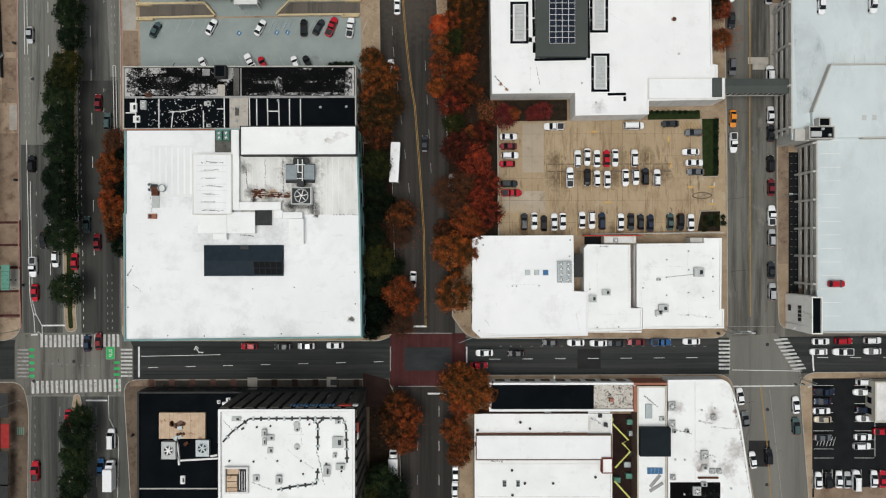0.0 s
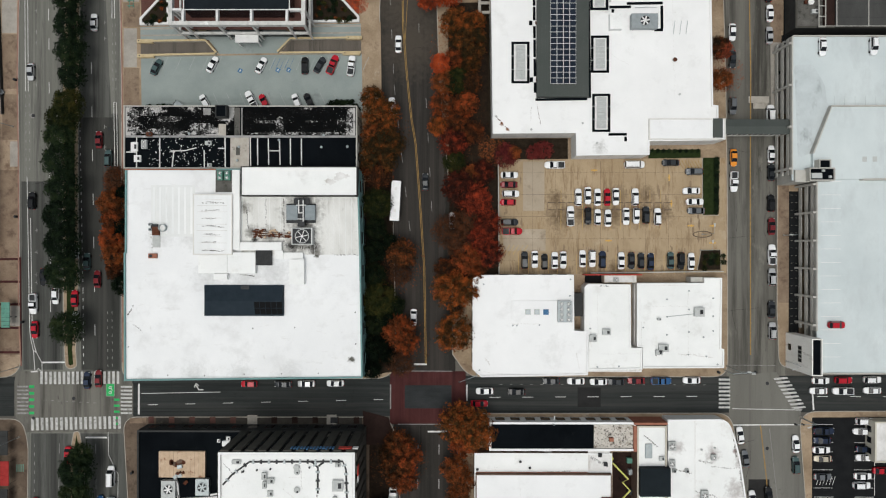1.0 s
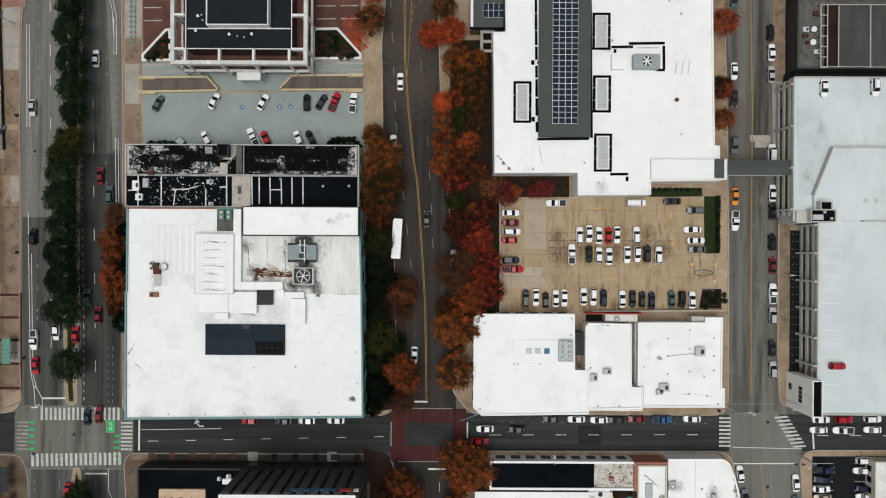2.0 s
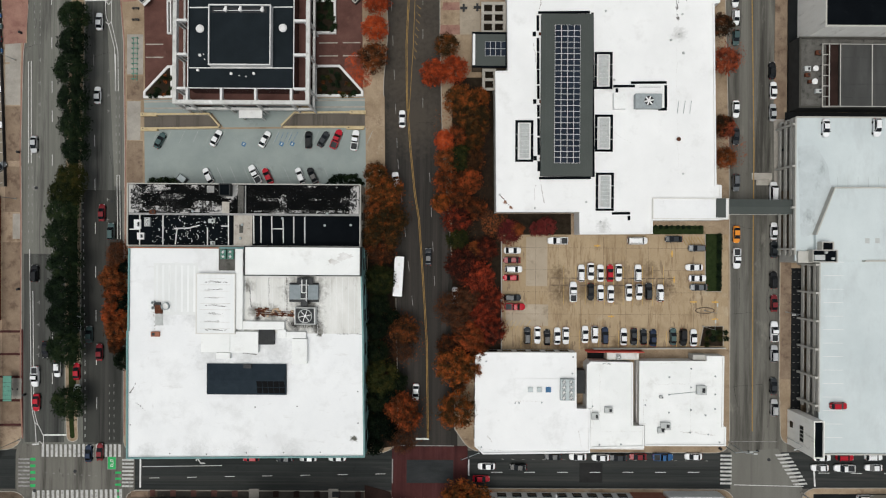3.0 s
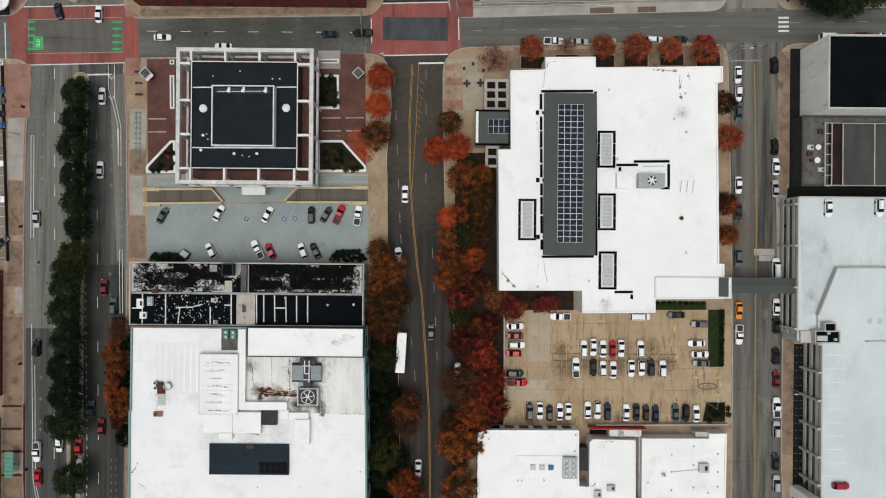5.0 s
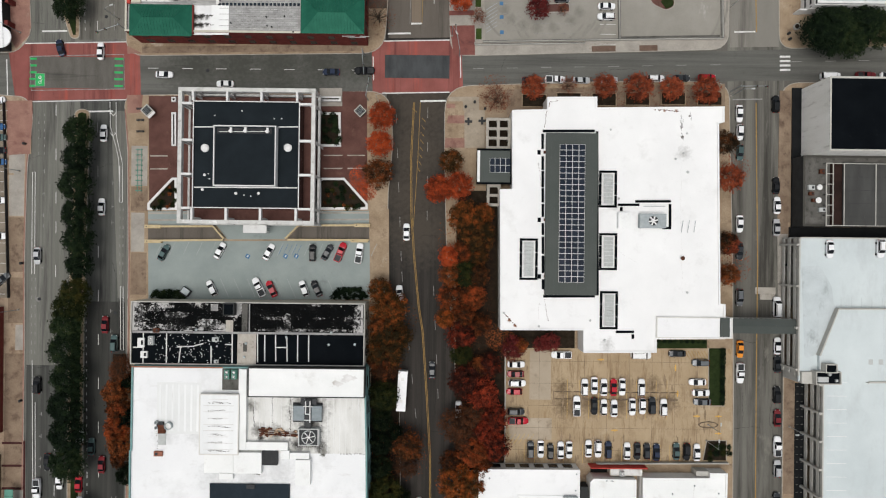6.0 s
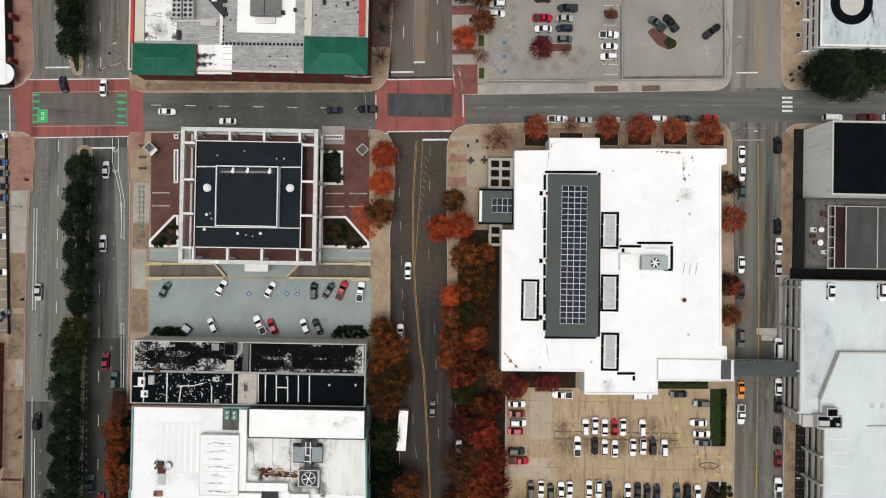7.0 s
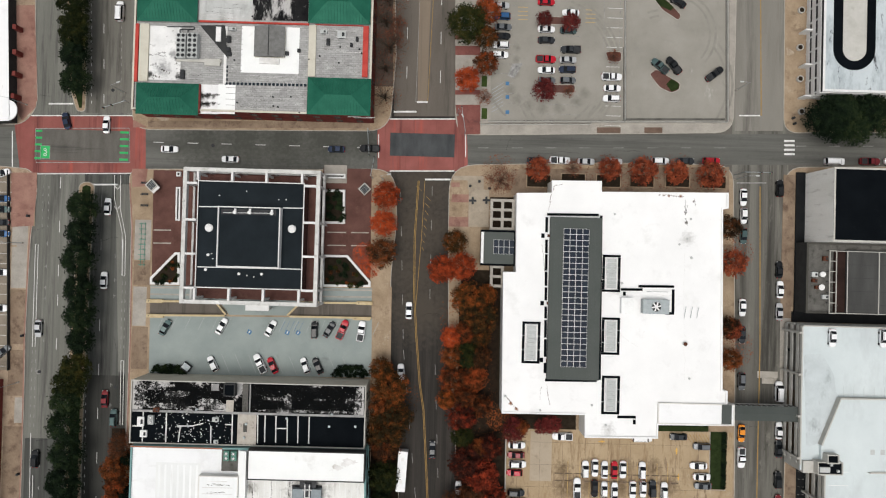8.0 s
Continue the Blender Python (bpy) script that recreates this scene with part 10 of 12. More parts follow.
for px, py in ((16.39, 143.60), (34.51, 143.37)):
    for k in range(4):
        part("hatch_line", box(bmesh.new(), px, py - 1.1 + 1.1 * k, 0.15, 2.6, 0.14, 0.0125), line_yellow_faint, lot_p)
for sx_ in (1068, 1098):
    x0, y0, x1, y1 = 38.17, 148.49, 42.41, 135.25
    part("stall_line", box(bmesh.new(), x0 if sx_ == 1068 else x1, (y0 + y1) / 2, 0.15, 0.1, abs(y1 - y0), 0.0125), line_worn, lot_p)
for pts in ([(54.99, 126.22), (56.47, 127.77), (58.46, 126.47), (58.34, 125.10), (56.54, 124.29)], [(50.53, 150.06), (54.50, 148.66), (56.65, 146.89), (55.77, 145.96), (53.02, 147.09)]):
    part("grass_patch", prism(bmesh.new(), pts, 0.2, 0.325), grass_mat, lot_q)
for x, y in ((6.60, 125.60), (6.82, 116.99)):
    part("lawn_patch", box(bmesh.new(), x, y, 0.16, 1.5, 2.9, 0.34), surf("clipped_lawn", (0.03, 0.05, 0.014), (0.05, 0.075, 0.02), 0.9, 14.0, 0.3, 0.95, 0.3) if "clipped_lawn" not in MATS else MATS["clipped_lawn"], lot_p)
# lap seams, gouges and soot on the green-roofed building's worn roof
seam_rng = random.Random(61)
for x0, y0, x1, y1, num in ((-56.64, 119.84, -38.68, 113.78, 15), (-59.11, 134.79, -55.27, 121.45, 16), (-71.58, 124.84, -59.67, 121.47, 8), (-36.64, 135.72, -24.76, 124.04, 18), (-55.03, 123.03, -38.92, 121.77, 5), (-66.16, 141.47, -52.92, 136.98, 8), (-40.91, 135.60, -38.36, 121.93, 12)):
    for k in range(num):
        y = y0 + (y1 - y0) * (k + seam_rng.uniform(0.2, 0.8)) / num
        a_, b_ = sorted((seam_rng.random(), seam_rng.random()))
        if b_ - a_ > 0.08:
            streak(gb, (x0 + (x1 - x0) * a_, y), (x0 + (x1 - x0) * b_, y), NR + 0.052, seam_rng.uniform(0.05, 0.11), roof_grit_dark if k % 3 else roof_white_dirty, 300 + k)
for k in range(5):
    x0, y0 = -65.38, 118.02
    streak(gb, (x0, y0 - 0.22 * k), (x0 + 5.2 - 0.7 * k, y0 - 0.12 * k), NR + 0.036, 0.34, asphalt_patch if k % 2 else roof_grit_dark, 340 + k)
    x0, y0 = -65.31, 115.74
    streak(gb, (x0, y0 - 0.16 * k), (x0 + 5.0 - 0.9 * k, y0 + 0.02 * k), NR + 0.036, 0.28, asphalt_patch if k % 2 else roof_grit_dark, 350 + k)
x0, y0, x1, y1 = -78.80, 128.21, -71.45, 121.13
for k in range(16):
    px, py = seam_rng.uniform(x0, x1), seam_rng.uniform(y1, y0)
    streak(gb, (px, py), (min(x1, px + seam_rng.uniform(0.6, 2.4)), py + seam_rng.uniform(-0.6, 0.6)), NR + 0.032, seam_rng.uniform(0.2, 0.5), roof_grey if k % 3 else roof_grit_dark, 360 + k)
# worn turning lane on the deck, coloured darker for the shade of its slope
part("worn_lane", prism(bmesh.new(), rounded(ccw([(88.5, 56.6), (93.2, 56.7), (96.2, 51.5), (96.8, 46.9), (98.2, 45.9), (92.6, 34.3), (89.5, 33.2)]), 1.0), DH - 0.6, DH - 0.385), deck_worn, dk, "worn ramp lane, darkened for the shade of its slope")
for k in range(7):
    x0, y0 = 94.41, 46.67
    part("stall_line", box(bmesh.new(), x0 + 4.2 + 2.6 * k, y0 + 0.6, DH - 0.42, 0.12, 3.0, 0.03), deck_worn, dk)
# rust stains on the boards beside the tower
for k in range(9):
    x0, y0 = -68.89, -44.70
    px, py = x0 + seam_rng.uniform(-0.6, 3.0), y0 - seam_rng.uniform(-0.8, 1.6)
    part("rust_stain", tube(bmesh.new(), px, py, 6.301, seam_rng.uniform(0.25, 0.8), 0.014, 9, seam_rng.uniform(0.2, 0.6)), rust_mat if k % 3 else wall_brown, pan)
# ---- west side ----
wbx = rounded([(-127.99, 110.34), (-116.88, 110.94), (-118.59, 148.47), (-129.46, 148.16)], [0, 0, 0, 0])
wh = building("white_roof_building", "building with a clean white roof and round corner", wbx, 3.4, wall_dark, roof_white_clean, 0.2, 0.3, roof_white_clean)
xr, yr = -117.78, 113.74
part("round_canopy", tube(bmesh.new(), xr, yr, 3.0, 2.8, 0.3, 24), roof_white_clean, wh, "round white corner canopy")
for x, y in ((-116.67, 135.70), (-116.42, 129.07), (-116.36, 123.48), (-116.43, 117.59)):
    part("brick_pier", box(bmesh.new(), x, y, 0.15, 0.9, 1.2, 3.0), wall_brick, wh, "red brick pier")
# car park west of the avenue
lot_w = sheet("parking_lot", [(-150, (-119.62, 98.68)[1]), (-118.58, 98.71), (-116.58, 45.73), (-150, (-117.62, 45.70)[1])], 0.156, lot_west, "brown concrete car park with white stall lines", "parking lot")
tagged(part("lot_fence", band(bmesh.new(), [(-118.42, 98.42), (-116.43, 45.73)], 0.12, 0.14, 1.2), steel_dark), "dark low fence along the car park", "fence", kind="structure")
for k in range(20):
    part("stall_line", box(bmesh.new(), -120.2, 98.0 - 2.7 * k, 0.15, 5.0, 0.1, 0.013, 0), line_white, lot_w)
shop_pts = [(-150, (-118.32, 4.33)[1]), (-118.17, 4.33), (-117.97, -25.94), (-150, (-118.12, -25.94)[1])]
sh = building("brick_shop_row", "row of brick shops with brown coping", shop_pts, 5.0, wall_brown, roof_grey, 0.3, 0.3, wall_brown)
shop2 = [(-150, (-115.07, 43.05)[1]), (-117.98, 43.31), (-117.76, 10.33), (-150, (-114.86, 11.06)[1])]
sh2 = building("cream_shop_row", "row of brick shops with cream coping", shop2, 5.0, wall_brick, roof_grey, 0.3, 0.3, stucco_cream)
south = [(-150, (-114.18, -37.47)[1]), (-117.41, -38.63), (-117.53, -73.25), (-150, (-114.29, -71.05)[1])]
sh3 = building("brick_shop_row", "row of brick shops with green awnings", south, 5.0, wall_brown, roof_grit_dark, 0.3, 0.3, wall_brown)
for x, y, l_, m_, lab in ((-114.57, -40.60, 6.4, green_metal, "dark green shop awning"), (-114.30, -48.57, 6.4, awning_red, "deep red shop awning"), (-114.62, -57.15, 9.0, green_metal, "dark green shop awning"), (-114.64, -63.80, 5.0, green_metal, "dark green shop awning"), (-114.08, -7.17, 6.6, green_metal, "pale green shop awning")):
    aw = thing("awning", x, y, 2.6, lab, "awning", "shop awnings")
    part("cloth", prism(bmesh.new(), rect(x - 1.1, y - l_ / 2, x + 1.1, y + l_ / 2), 2.9, 3.05), m_ if m_ is awning_red else (wall_dark if "dark" in lab else green_metal), aw)
    for k in (-0.45, 0.45):
        part("post", rod(bmesh.new(), (x + 1.0, y + k * l_, 0.14), (x + 1.0, y + k * l_, 2.9), 0.04), steel_dark, aw)
    for k in range(int(l_ / 1.1)):
        part("rib", box(bmesh.new(), x, y - l_ / 2 + 0.5 + 1.1 * k, 3.052, 2.2, 0.06, 0.05), awning_red if m_ is awning_red else wall_dark, aw)
for pts in ([(-118.04, 7.63), (-112.34, 7.67), (-112.34, 7.07), (-118.03, 7.03)], [(-118.00, 1.64), (-112.30, 1.68), (-112.30, 1.08), (-118.00, 1.04)], [(-117.96, -4.36), (-112.26, -4.32), (-112.26, -4.92), (-117.96, -4.96)], [(-117.92, -10.65), (-112.22, -10.61), (-112.22, -11.21), (-117.91, -11.25)], [(-117.87, -17.10), (-112.18, -17.06), (-112.18, -17.66), (-117.87, -17.70)], [(-112.35, 7.97), (-111.90, 7.98), (-111.71, -19.60), (-112.16, -19.61)]):
    sheet("brick_band", pts, 0.153, brick_maroon, "dark red brick band", "pavement", block_j)
part("pale_square", prism(bmesh.new(), rect(-115.41, -5.09, -112.22, -10.46), 0.1, 0.158), walk_grey, block_j)
for dx_, dy_ in ((0, 0), (1.3, 0), (-1.2, 0.9), (-0.4, -1.3)):
    part("star_dot", tube(bmesh.new(), -114.6 + dx_, (-114.34, -7.93)[1] + dy_, 0.15, 0.25, 0.012, 8), steel_dark, block_j)
for x, y in ((-113.62, 86.50), (-112.17, -48.12), (-116.13, 85.28)):
    for k in range(4):
        part("grate_bar", box(bmesh.new(), x - 0.8 + 0.55 * k, y, 0.12, 0.25, 2.0, 0.035), green_metal, block_j if y > -30 else block_k)
for pts, m_ in (([(-115.83, 80.79), (-113.13, 80.80), (-113.04, 67.62), (-115.74, 67.60)], walk_grey), ([(-114.64, 37.33), (-112.54, 37.35), (-112.51, 32.10), (-114.60, 32.09)], walk_grey), ([(-116.80, 91.27), (-111.40, 91.31), (-111.35, 83.81), (-116.75, 83.78)], walk_tan)):
    sheet("paving_patch", pts, 0.152, m_, "paler pavement patch", "pavement", block_j)


for k, (a, b, w_, r_, z_) in enumerate((((74.64, -36.25), (76.08, -43.53), 0.5, l4, 4.55), ((76.37, -44.25), (77.82, -52.26), 0.6, l4, 4.55), ((69.40, -45.99), (75.94, -46.14), 0.3, l4, 4.55), ((77.82, -52.26), (79.26, -63.17), 0.4, l4, 4.55), ((65.77, -44.24), (69.69, -44.98), 0.5, l4, 4.55), ((65.33, -52.25), (70.85, -54.00), 0.4, l4, 4.55), ((59.96, -46.42), (64.32, -47.59), 0.3, l4, 4.55), ((25.79, -47.56), (33.07, -47.28), 0.4, l1, 4.5), ((11.22, -54.40), (15.59, -54.55), 0.5, l1, 4.5), ((22.87, -54.12), (26.51, -53.97), 0.4, l1, 4.5), ((38.31, -43.49), (42.96, -45.97), 0.6, l1, 4.55), ((25.80, -41.88), (27.98, -42.17), 0.5, l1, 4.5), ((51.73, -37.49), (55.34, -40.40), 0.3, l3, 5.3))):
    streak(r_, a, b, z_, w_, roof_grit_dark if k % 3 == 0 else roof_grey, 150 + k)
for k, (a, b, w_) in enumerate((((-50.51, -39.44), (-47.91, -42.05), 0.3), ((-36.81, -45.32), (-29.65, -50.55), 0.4), ((-28.98, -46.63), (-27.04, -54.47), 0.5), ((-40.73, -46.63), (-36.83, -50.54), 0.2), ((-44.02, -53.80), (-39.45, -55.50), 0.5), ((-23.77, -51.20), (-21.43, -55.51), 0.2), ((-32.88, -39.45), (-32.24, -45.33), 0.15), ((-35.50, -42.71), (-31.59, -42.72), 0.2))):
    streak(tw, a, b, ZT + 0.003, w_ * 0.6, roof_white_dirty if k % 2 else roof_grey, 180 + k)
# dark strips laid for the shaded slots along the upper lots' walls
for a, b, w_, par in (((43.62, 135.82), (44.08, 115.73), 0.5, lot_p), ((44.35, 116.61), (70.95, 117.36), 0.45, lot_q), ((71.31, 117.37), (70.66, 149.34), 0.4, lot_q)):
    part("drain_channel", band(bmesh.new(), [a, b], w_, 0.1, 0.21), roof_grit_dark, par, "dark strip for the shaded slot along the wall")
# tyre scuffs curving over the pale car park
scuff_z = 0.158
for cx, cy, r_, a0, a1 in ((22.77, 129.84, 17.5, -60, 70), (22.77, 129.84, 18.6, -70, 60), (22.05, 128.31, 15.0, 190, 330), (28.19, 123.94, 11.0, 200, 340), (55.19, 130.77, 14.0, 100, 230), (56.50, 139.90, 10.0, -40, 80), (55.29, 126.23, 16.0, -50, 40)):
    for d_ in (0.0, 1.5):
        pts = [(cx + (r_ + d_) * math.cos(radians(a0 + (a1 - a0) * k / 24)), cy + (r_ + d_) * math.sin(radians(a0 + (a1 - a0) * k / 24))) for k in range(25)]
        lot_ = lot_p if cx < 47 else lot_q
        x_lo, x_hi = (8.38, 132.46)[0], (43.05, 133.45)[0]
        keep = [p for p in pts if (x_lo < p[0] < x_hi if lot_ is lot_p else 49.0 < p[0] < 74.0) and p[1] > 116.0]
        scuff_z += 0.0012
        runs = [[]]
        for p in pts:
            if p in keep:
                runs[-1].append(p)
            elif runs[-1]:
                runs.append([])
        for run in runs:
            if len(run) > 2:
                part("tyre_scuff", band(bmesh.new(), run, 0.6, 0.15, scuff_z), lot_scuff, lot_)


# ---- trees ----
TREES = {}


def leaf_cards(rng, centres, radius, per, size, flat=0.32, shell=0.25):
    """Clumps of small folded leaves round the given centres."""
    per = [per] * len(centres) if isinstance(per, int) else per
    n = sum(per)
    c = np.repeat(np.array(centres), per, axis=0)
    d = rng.normal(size=(n, 3))
    d /= np.linalg.norm(d, axis=1)[:, None]
    rad = np.repeat(np.array(radius), per) * rng.uniform(shell, 1.0, n) ** 0.5
    p = c + d * rad[:, None] * np.array((1, 1, 0.8))
    nrm = d * (1 - flat) + np.array((0, 0, flat)) + rng.normal(scale=0.35, size=(n, 3))
    nrm /= np.linalg.norm(nrm, axis=1)[:, None]
    u = np.cross(nrm, rng.normal(size=(n, 3)))
    u /= np.linalg.norm(u, axis=1)[:, None]
    v = np.cross(nrm, u)
    s = size * rng.uniform(0.6, 1.3, n)[:, None]
    quads = np.stack([p - u * s, p - v * s * 0.6 - nrm * s * 0.25, p + u * s, p + v * s * 0.6 - nrm * s * 0.25], axis=1).reshape(-1, 3)
    faces = []
    for i in range(n):
        b = 4 * i
        faces += [(b, b + 1, b + 2), (b, b + 2, b + 3)]
    return quads, faces


def tree_proto(style, leaves, seed, wide=5.0, tall=9.0, lobes=42, per=95, size=0.2, sprays=46, sparse=False):
    """A tapered trunk with limbs; a domed crown of leafy lobes with gaps, and thin sprays of leaves at its rim."""
    rng = np.random.default_rng(seed)
    root = thing("tree", 0, 0, 0, style, "tree")
    bm = bmesh.new()
    fork = tall * 0.32
    rod(bm, (0, 0, -0.1), (0.05, 0.02, fork), wide * 0.045, 9, wide * 0.03)
    centres, radii, count = [], [], []
    mid = tall * 0.62
    for k in range(lobes):
        a = 2.399963 * k + rng.uniform(-0.45, 0.45)
        f = ((k + 0.5) / lobes) ** 0.5
        r = wide * 0.80 * f * rng.uniform(0.86, 1.06) * (1 + 0.09 * math.sin(3 * a + seed) + 0.06 * math.sin(5 * a + 2 * seed))
        z = mid + (tall - mid) * math.sqrt(max(0.04, 1 - 0.95 * f * f)) * rng.uniform(0.55, 1.05) - wide * 0.16 * f * f - wide * rng.choice((0.0, 0.0, 0.12))
        big = rng.uniform(0.13, 0.21)
        centres.append((r * math.cos(a), r * math.sin(a), z))
        radii.append(wide * big)
        count.append(int(per * (big / 0.17) ** 2))
    for k in range(0, lobes, 1 if sparse else 3):
        x, y, z = centres[k]
        bend = (x * 0.45, y * 0.45, fork + (z - fork) * 0.55)
        rod(bm, (0.05, 0.02, fork * rng.uniform(0.8, 1.0)), bend, wide * 0.016, 5, wide * 0.010)
        rod(bm, bend, (x, y, z), wide * 0.010, 5, wide * 0.003)
        if sparse:
            for j in range(3):
                q = Vector((x, y, z)) + Vector(rng.uniform(-1, 1, 3)) * wide * 0.3
                rod(bm, bend if j % 2 else (x, y, z), q, wide * 0.006, 4, wide * 0.002)
    part("trunk", bm, bark_mat, root, "brown tapered trunk with bare limbs")
    # sprays that reach out from under the lobes and thin towards their tips
    for k in range(sprays):
        a = 2 * math.pi * (k + rng.uniform(-0.4, 0.4)) / sprays
        tip = wide * rng.uniform(0.88, 1.08)
        for j in range(5):
            r = wide * 0.45 + (tip - wide * 0.45) * (j + 0.5) / 5
            b = a + rng.uniform(-0.05, 0.05)
            centres.append((r * math.cos(b), r * math.sin(b), mid - wide * 0.10 * (r / wide) + wide * rng.uniform(-0.12, 0.16)))
            radii.append(wide * 0.075 * (1.25 - 0.12 * j))
            count.append(max(2, int(per * 0.15 * (1.2 - 0.17 * j))))
    quads, faces = leaf_cards(rng, centres, radii, count, size, shell=0.4)
    me = bpy.data.meshes.new("crown")
    me.from_pydata(quads.tolist(), [], faces)
    me.materials.append(leaves)
    crown = new("crown", me)
    crown.parent = root
    return root


# style: label, leaves, seeds, width, height, lobes, leaves a lobe, leaf size, sprays, sparse
STYLES = {
    "orange": ("street tree with burnt orange autumn leaves", leaf_orange, (1, 2, 3), 5.0, 8.4, 46, 100, 0.19, 46, False),
    "bright": ("street tree with bright orange-red autumn leaves", leaf_bright, (4, 5), 4.2, 7.6, 60, 85, 0.16, 50, False),
    "red": ("street tree with deep red autumn leaves", leaf_red, (6, 7, 8), 5.0, 8.4, 44, 100, 0.19, 46, False),
    "brown": ("street tree with brown and rust coloured leaves", leaf_brown, (9, 10), 5.0, 8.4, 48, 90, 0.19, 46, False),
    "amber": ("street tree with amber and olive leaves", leaf_amber, (11, 12), 5.0, 8.4, 52, 95, 0.18, 46, False),
    "faded": ("thinning street tree with faded red-brown leaves", leaf_faded, (26, 27), 4.6, 8.0, 46, 52, 0.15, 60, True),
    "green": ("dark green evergreen street tree", leaf_green, (13, 14, 15), 4.0, 7.6, 70, 75, 0.16, 64, False),
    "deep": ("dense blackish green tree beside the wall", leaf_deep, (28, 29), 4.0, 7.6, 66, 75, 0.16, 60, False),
    "olive": ("street tree turning from green to olive", leaf_olive, (16, 17), 4.0, 7.6, 66, 75, 0.16, 60, False),
    "russet": ("street tree with salmon-russet autumn leaves", leaf_russet, (24, 25), 4.0, 7.0, 44, 95, 0.16, 36, False),
    "maroon": ("small tree with dark maroon leaves", leaf_maroon, (18, 19), 3.0, 5.5, 34, 60, 0.15, 34, False),
    "dull": ("thin street tree with sparse russet leaves", leaf_dull, (20, 21), 3.8, 7.0, 40, 22, 0.15, 40, True),
    "bare": ("nearly bare street tree with grey twigs", leaf_dull, (22, 23), 4.2, 8.0, 40, 4, 0.13, 30, True),
}
turn_rng = random.Random(5)


def tree(style, x, y, radius, z=0.14, group="street trees"):
    label, leaves, seeds, wide, tall, lobes, per, size, sprays, sparse = STYLES[style]
    seed = turn_rng.choice(seeds)
    k = {"green": 1.08, "deep": 1.1, "olive": 1.08, "bright": 1.0, "russet": 1.06}.get(style, 1.17) * radius / wide
    m = pose(x, y, z, 0, 0, turn_rng.uniform(0, 360)) @ Matrix.Diagonal((k, k, 0.55 * k + 0.45, 1))
    if (style, seed) in TREES:
        ob = copy_thing(TREES[style, seed], m)
    else:
        ob = TREES[style, seed] = tree_proto(label, leaves, seed, wide, tall, lobes, per, size, sprays, sparse)
        ob.matrix_basis = m
    return tagged(ob, label, "tree", group)


for x, y, r in ((-95.98, 89.17, 4.1), (-96.36, 82.40, 4.0), (-96.46, 75.49, 4.1), (-95.98, 67.86, 3.9), (-95.79, 61.10, 3.9), (-95.60, 54.62, 3.7)):
    tree("green", x, y, r, group="median trees")
for x, y, r in ((-98.38, 39.48, 4.3), (-98.63, 33.00, 4.2), (-97.71, 25.81, 4.2), (-98.24, 18.61, 4.2), (-97.62, 11.41, 4.4), (-97.57, 3.92, 4.4), (-96.75, -10.18, 4.1),
                (-93.38, -43.18, 3.2), (-94.12, -46.94, 4.2), (-94.43, -53.30, 4.3), (-94.88, -59.94, 4.3), (-95.48, -66.02, 4.2),
                (-99.52, 128.41, 4.0), (-99.12, 121.46, 3.8), (-100.79, 147.56, 4.0)):
    tree("green", x, y, r, group="median trees")
for x, y, r in ((-96.42, 47.42, 4.2), (-97.69, 43.81, 3.9), (-99.79, 135.95, 4.0), (-100.15, 142.05, 4.0), (-99.82, 132.75, 3.6)):
    tree("olive", x, y, r, group="median trees")
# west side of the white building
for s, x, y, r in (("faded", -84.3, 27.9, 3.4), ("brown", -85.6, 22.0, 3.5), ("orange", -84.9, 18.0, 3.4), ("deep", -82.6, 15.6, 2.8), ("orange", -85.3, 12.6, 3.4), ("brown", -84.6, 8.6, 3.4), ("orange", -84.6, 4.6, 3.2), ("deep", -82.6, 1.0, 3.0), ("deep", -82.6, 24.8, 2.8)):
    tree(s, x, y, r)
# west side of the main street
for s, x, y, r in (("amber", -18.2, 49.2, 3.0), ("amber", -15.9, 44.4, 4.5), ("brown", -17.2, 40.0, 4.4), ("amber", -14.9, 37.6, 4.4), ("amber", -16.6, 33.6, 4.6), ("orange", -16.9, 29.9, 3.8),
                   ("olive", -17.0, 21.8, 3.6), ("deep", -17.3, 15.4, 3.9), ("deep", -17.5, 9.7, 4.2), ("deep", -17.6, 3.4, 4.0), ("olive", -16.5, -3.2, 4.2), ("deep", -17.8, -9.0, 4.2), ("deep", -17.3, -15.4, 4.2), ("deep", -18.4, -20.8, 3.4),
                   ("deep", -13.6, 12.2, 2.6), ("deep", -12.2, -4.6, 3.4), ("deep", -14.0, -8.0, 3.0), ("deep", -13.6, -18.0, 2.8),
                   ("brown", -10.4, 8.9, 4.4), ("faded", -10.9, 3.8, 3.4), ("orange", -11.3, -10.9, 4.4), ("orange", -9.4, -13.8, 3.6), ("faded", -10.8, -19.6, 3.8)):
    tree(s, x, y, r)
for s, x, y, r in (("brown", -11.27, -40.12, 4.4), ("orange", -9.55, -42.98, 5.0), ("brown", -12.14, -45.85, 4.6), ("orange", -10.14, -49.15, 4.6), ("brown", -13.28, -42.69, 3.6), ("green", -15.89, -59.61, 4.6), ("green", -13.03, -62.76, 4.4), ("olive", -17.05, -62.76, 4.0),
                   ("bright", -18.19, 94.12, 4.0), ("bright", -18.69, 86.94, 4.0), ("brown", -19.0, 79.4, 4.4),
                   ("dull", -17.6, 135.2, 2.6), ("bare", -19.4, 127.50, 4.4), ("bare", -19.50, 119.83, 4.0), ("dull", -16.4, 139.2, 2.6), ("bare", -19.6, 139.6, 4.2), ("bare", -18.6, 132.6, 4.0), ("bare", -19.07, 145.15, 4.2)):
    tree(s, x, y, r)
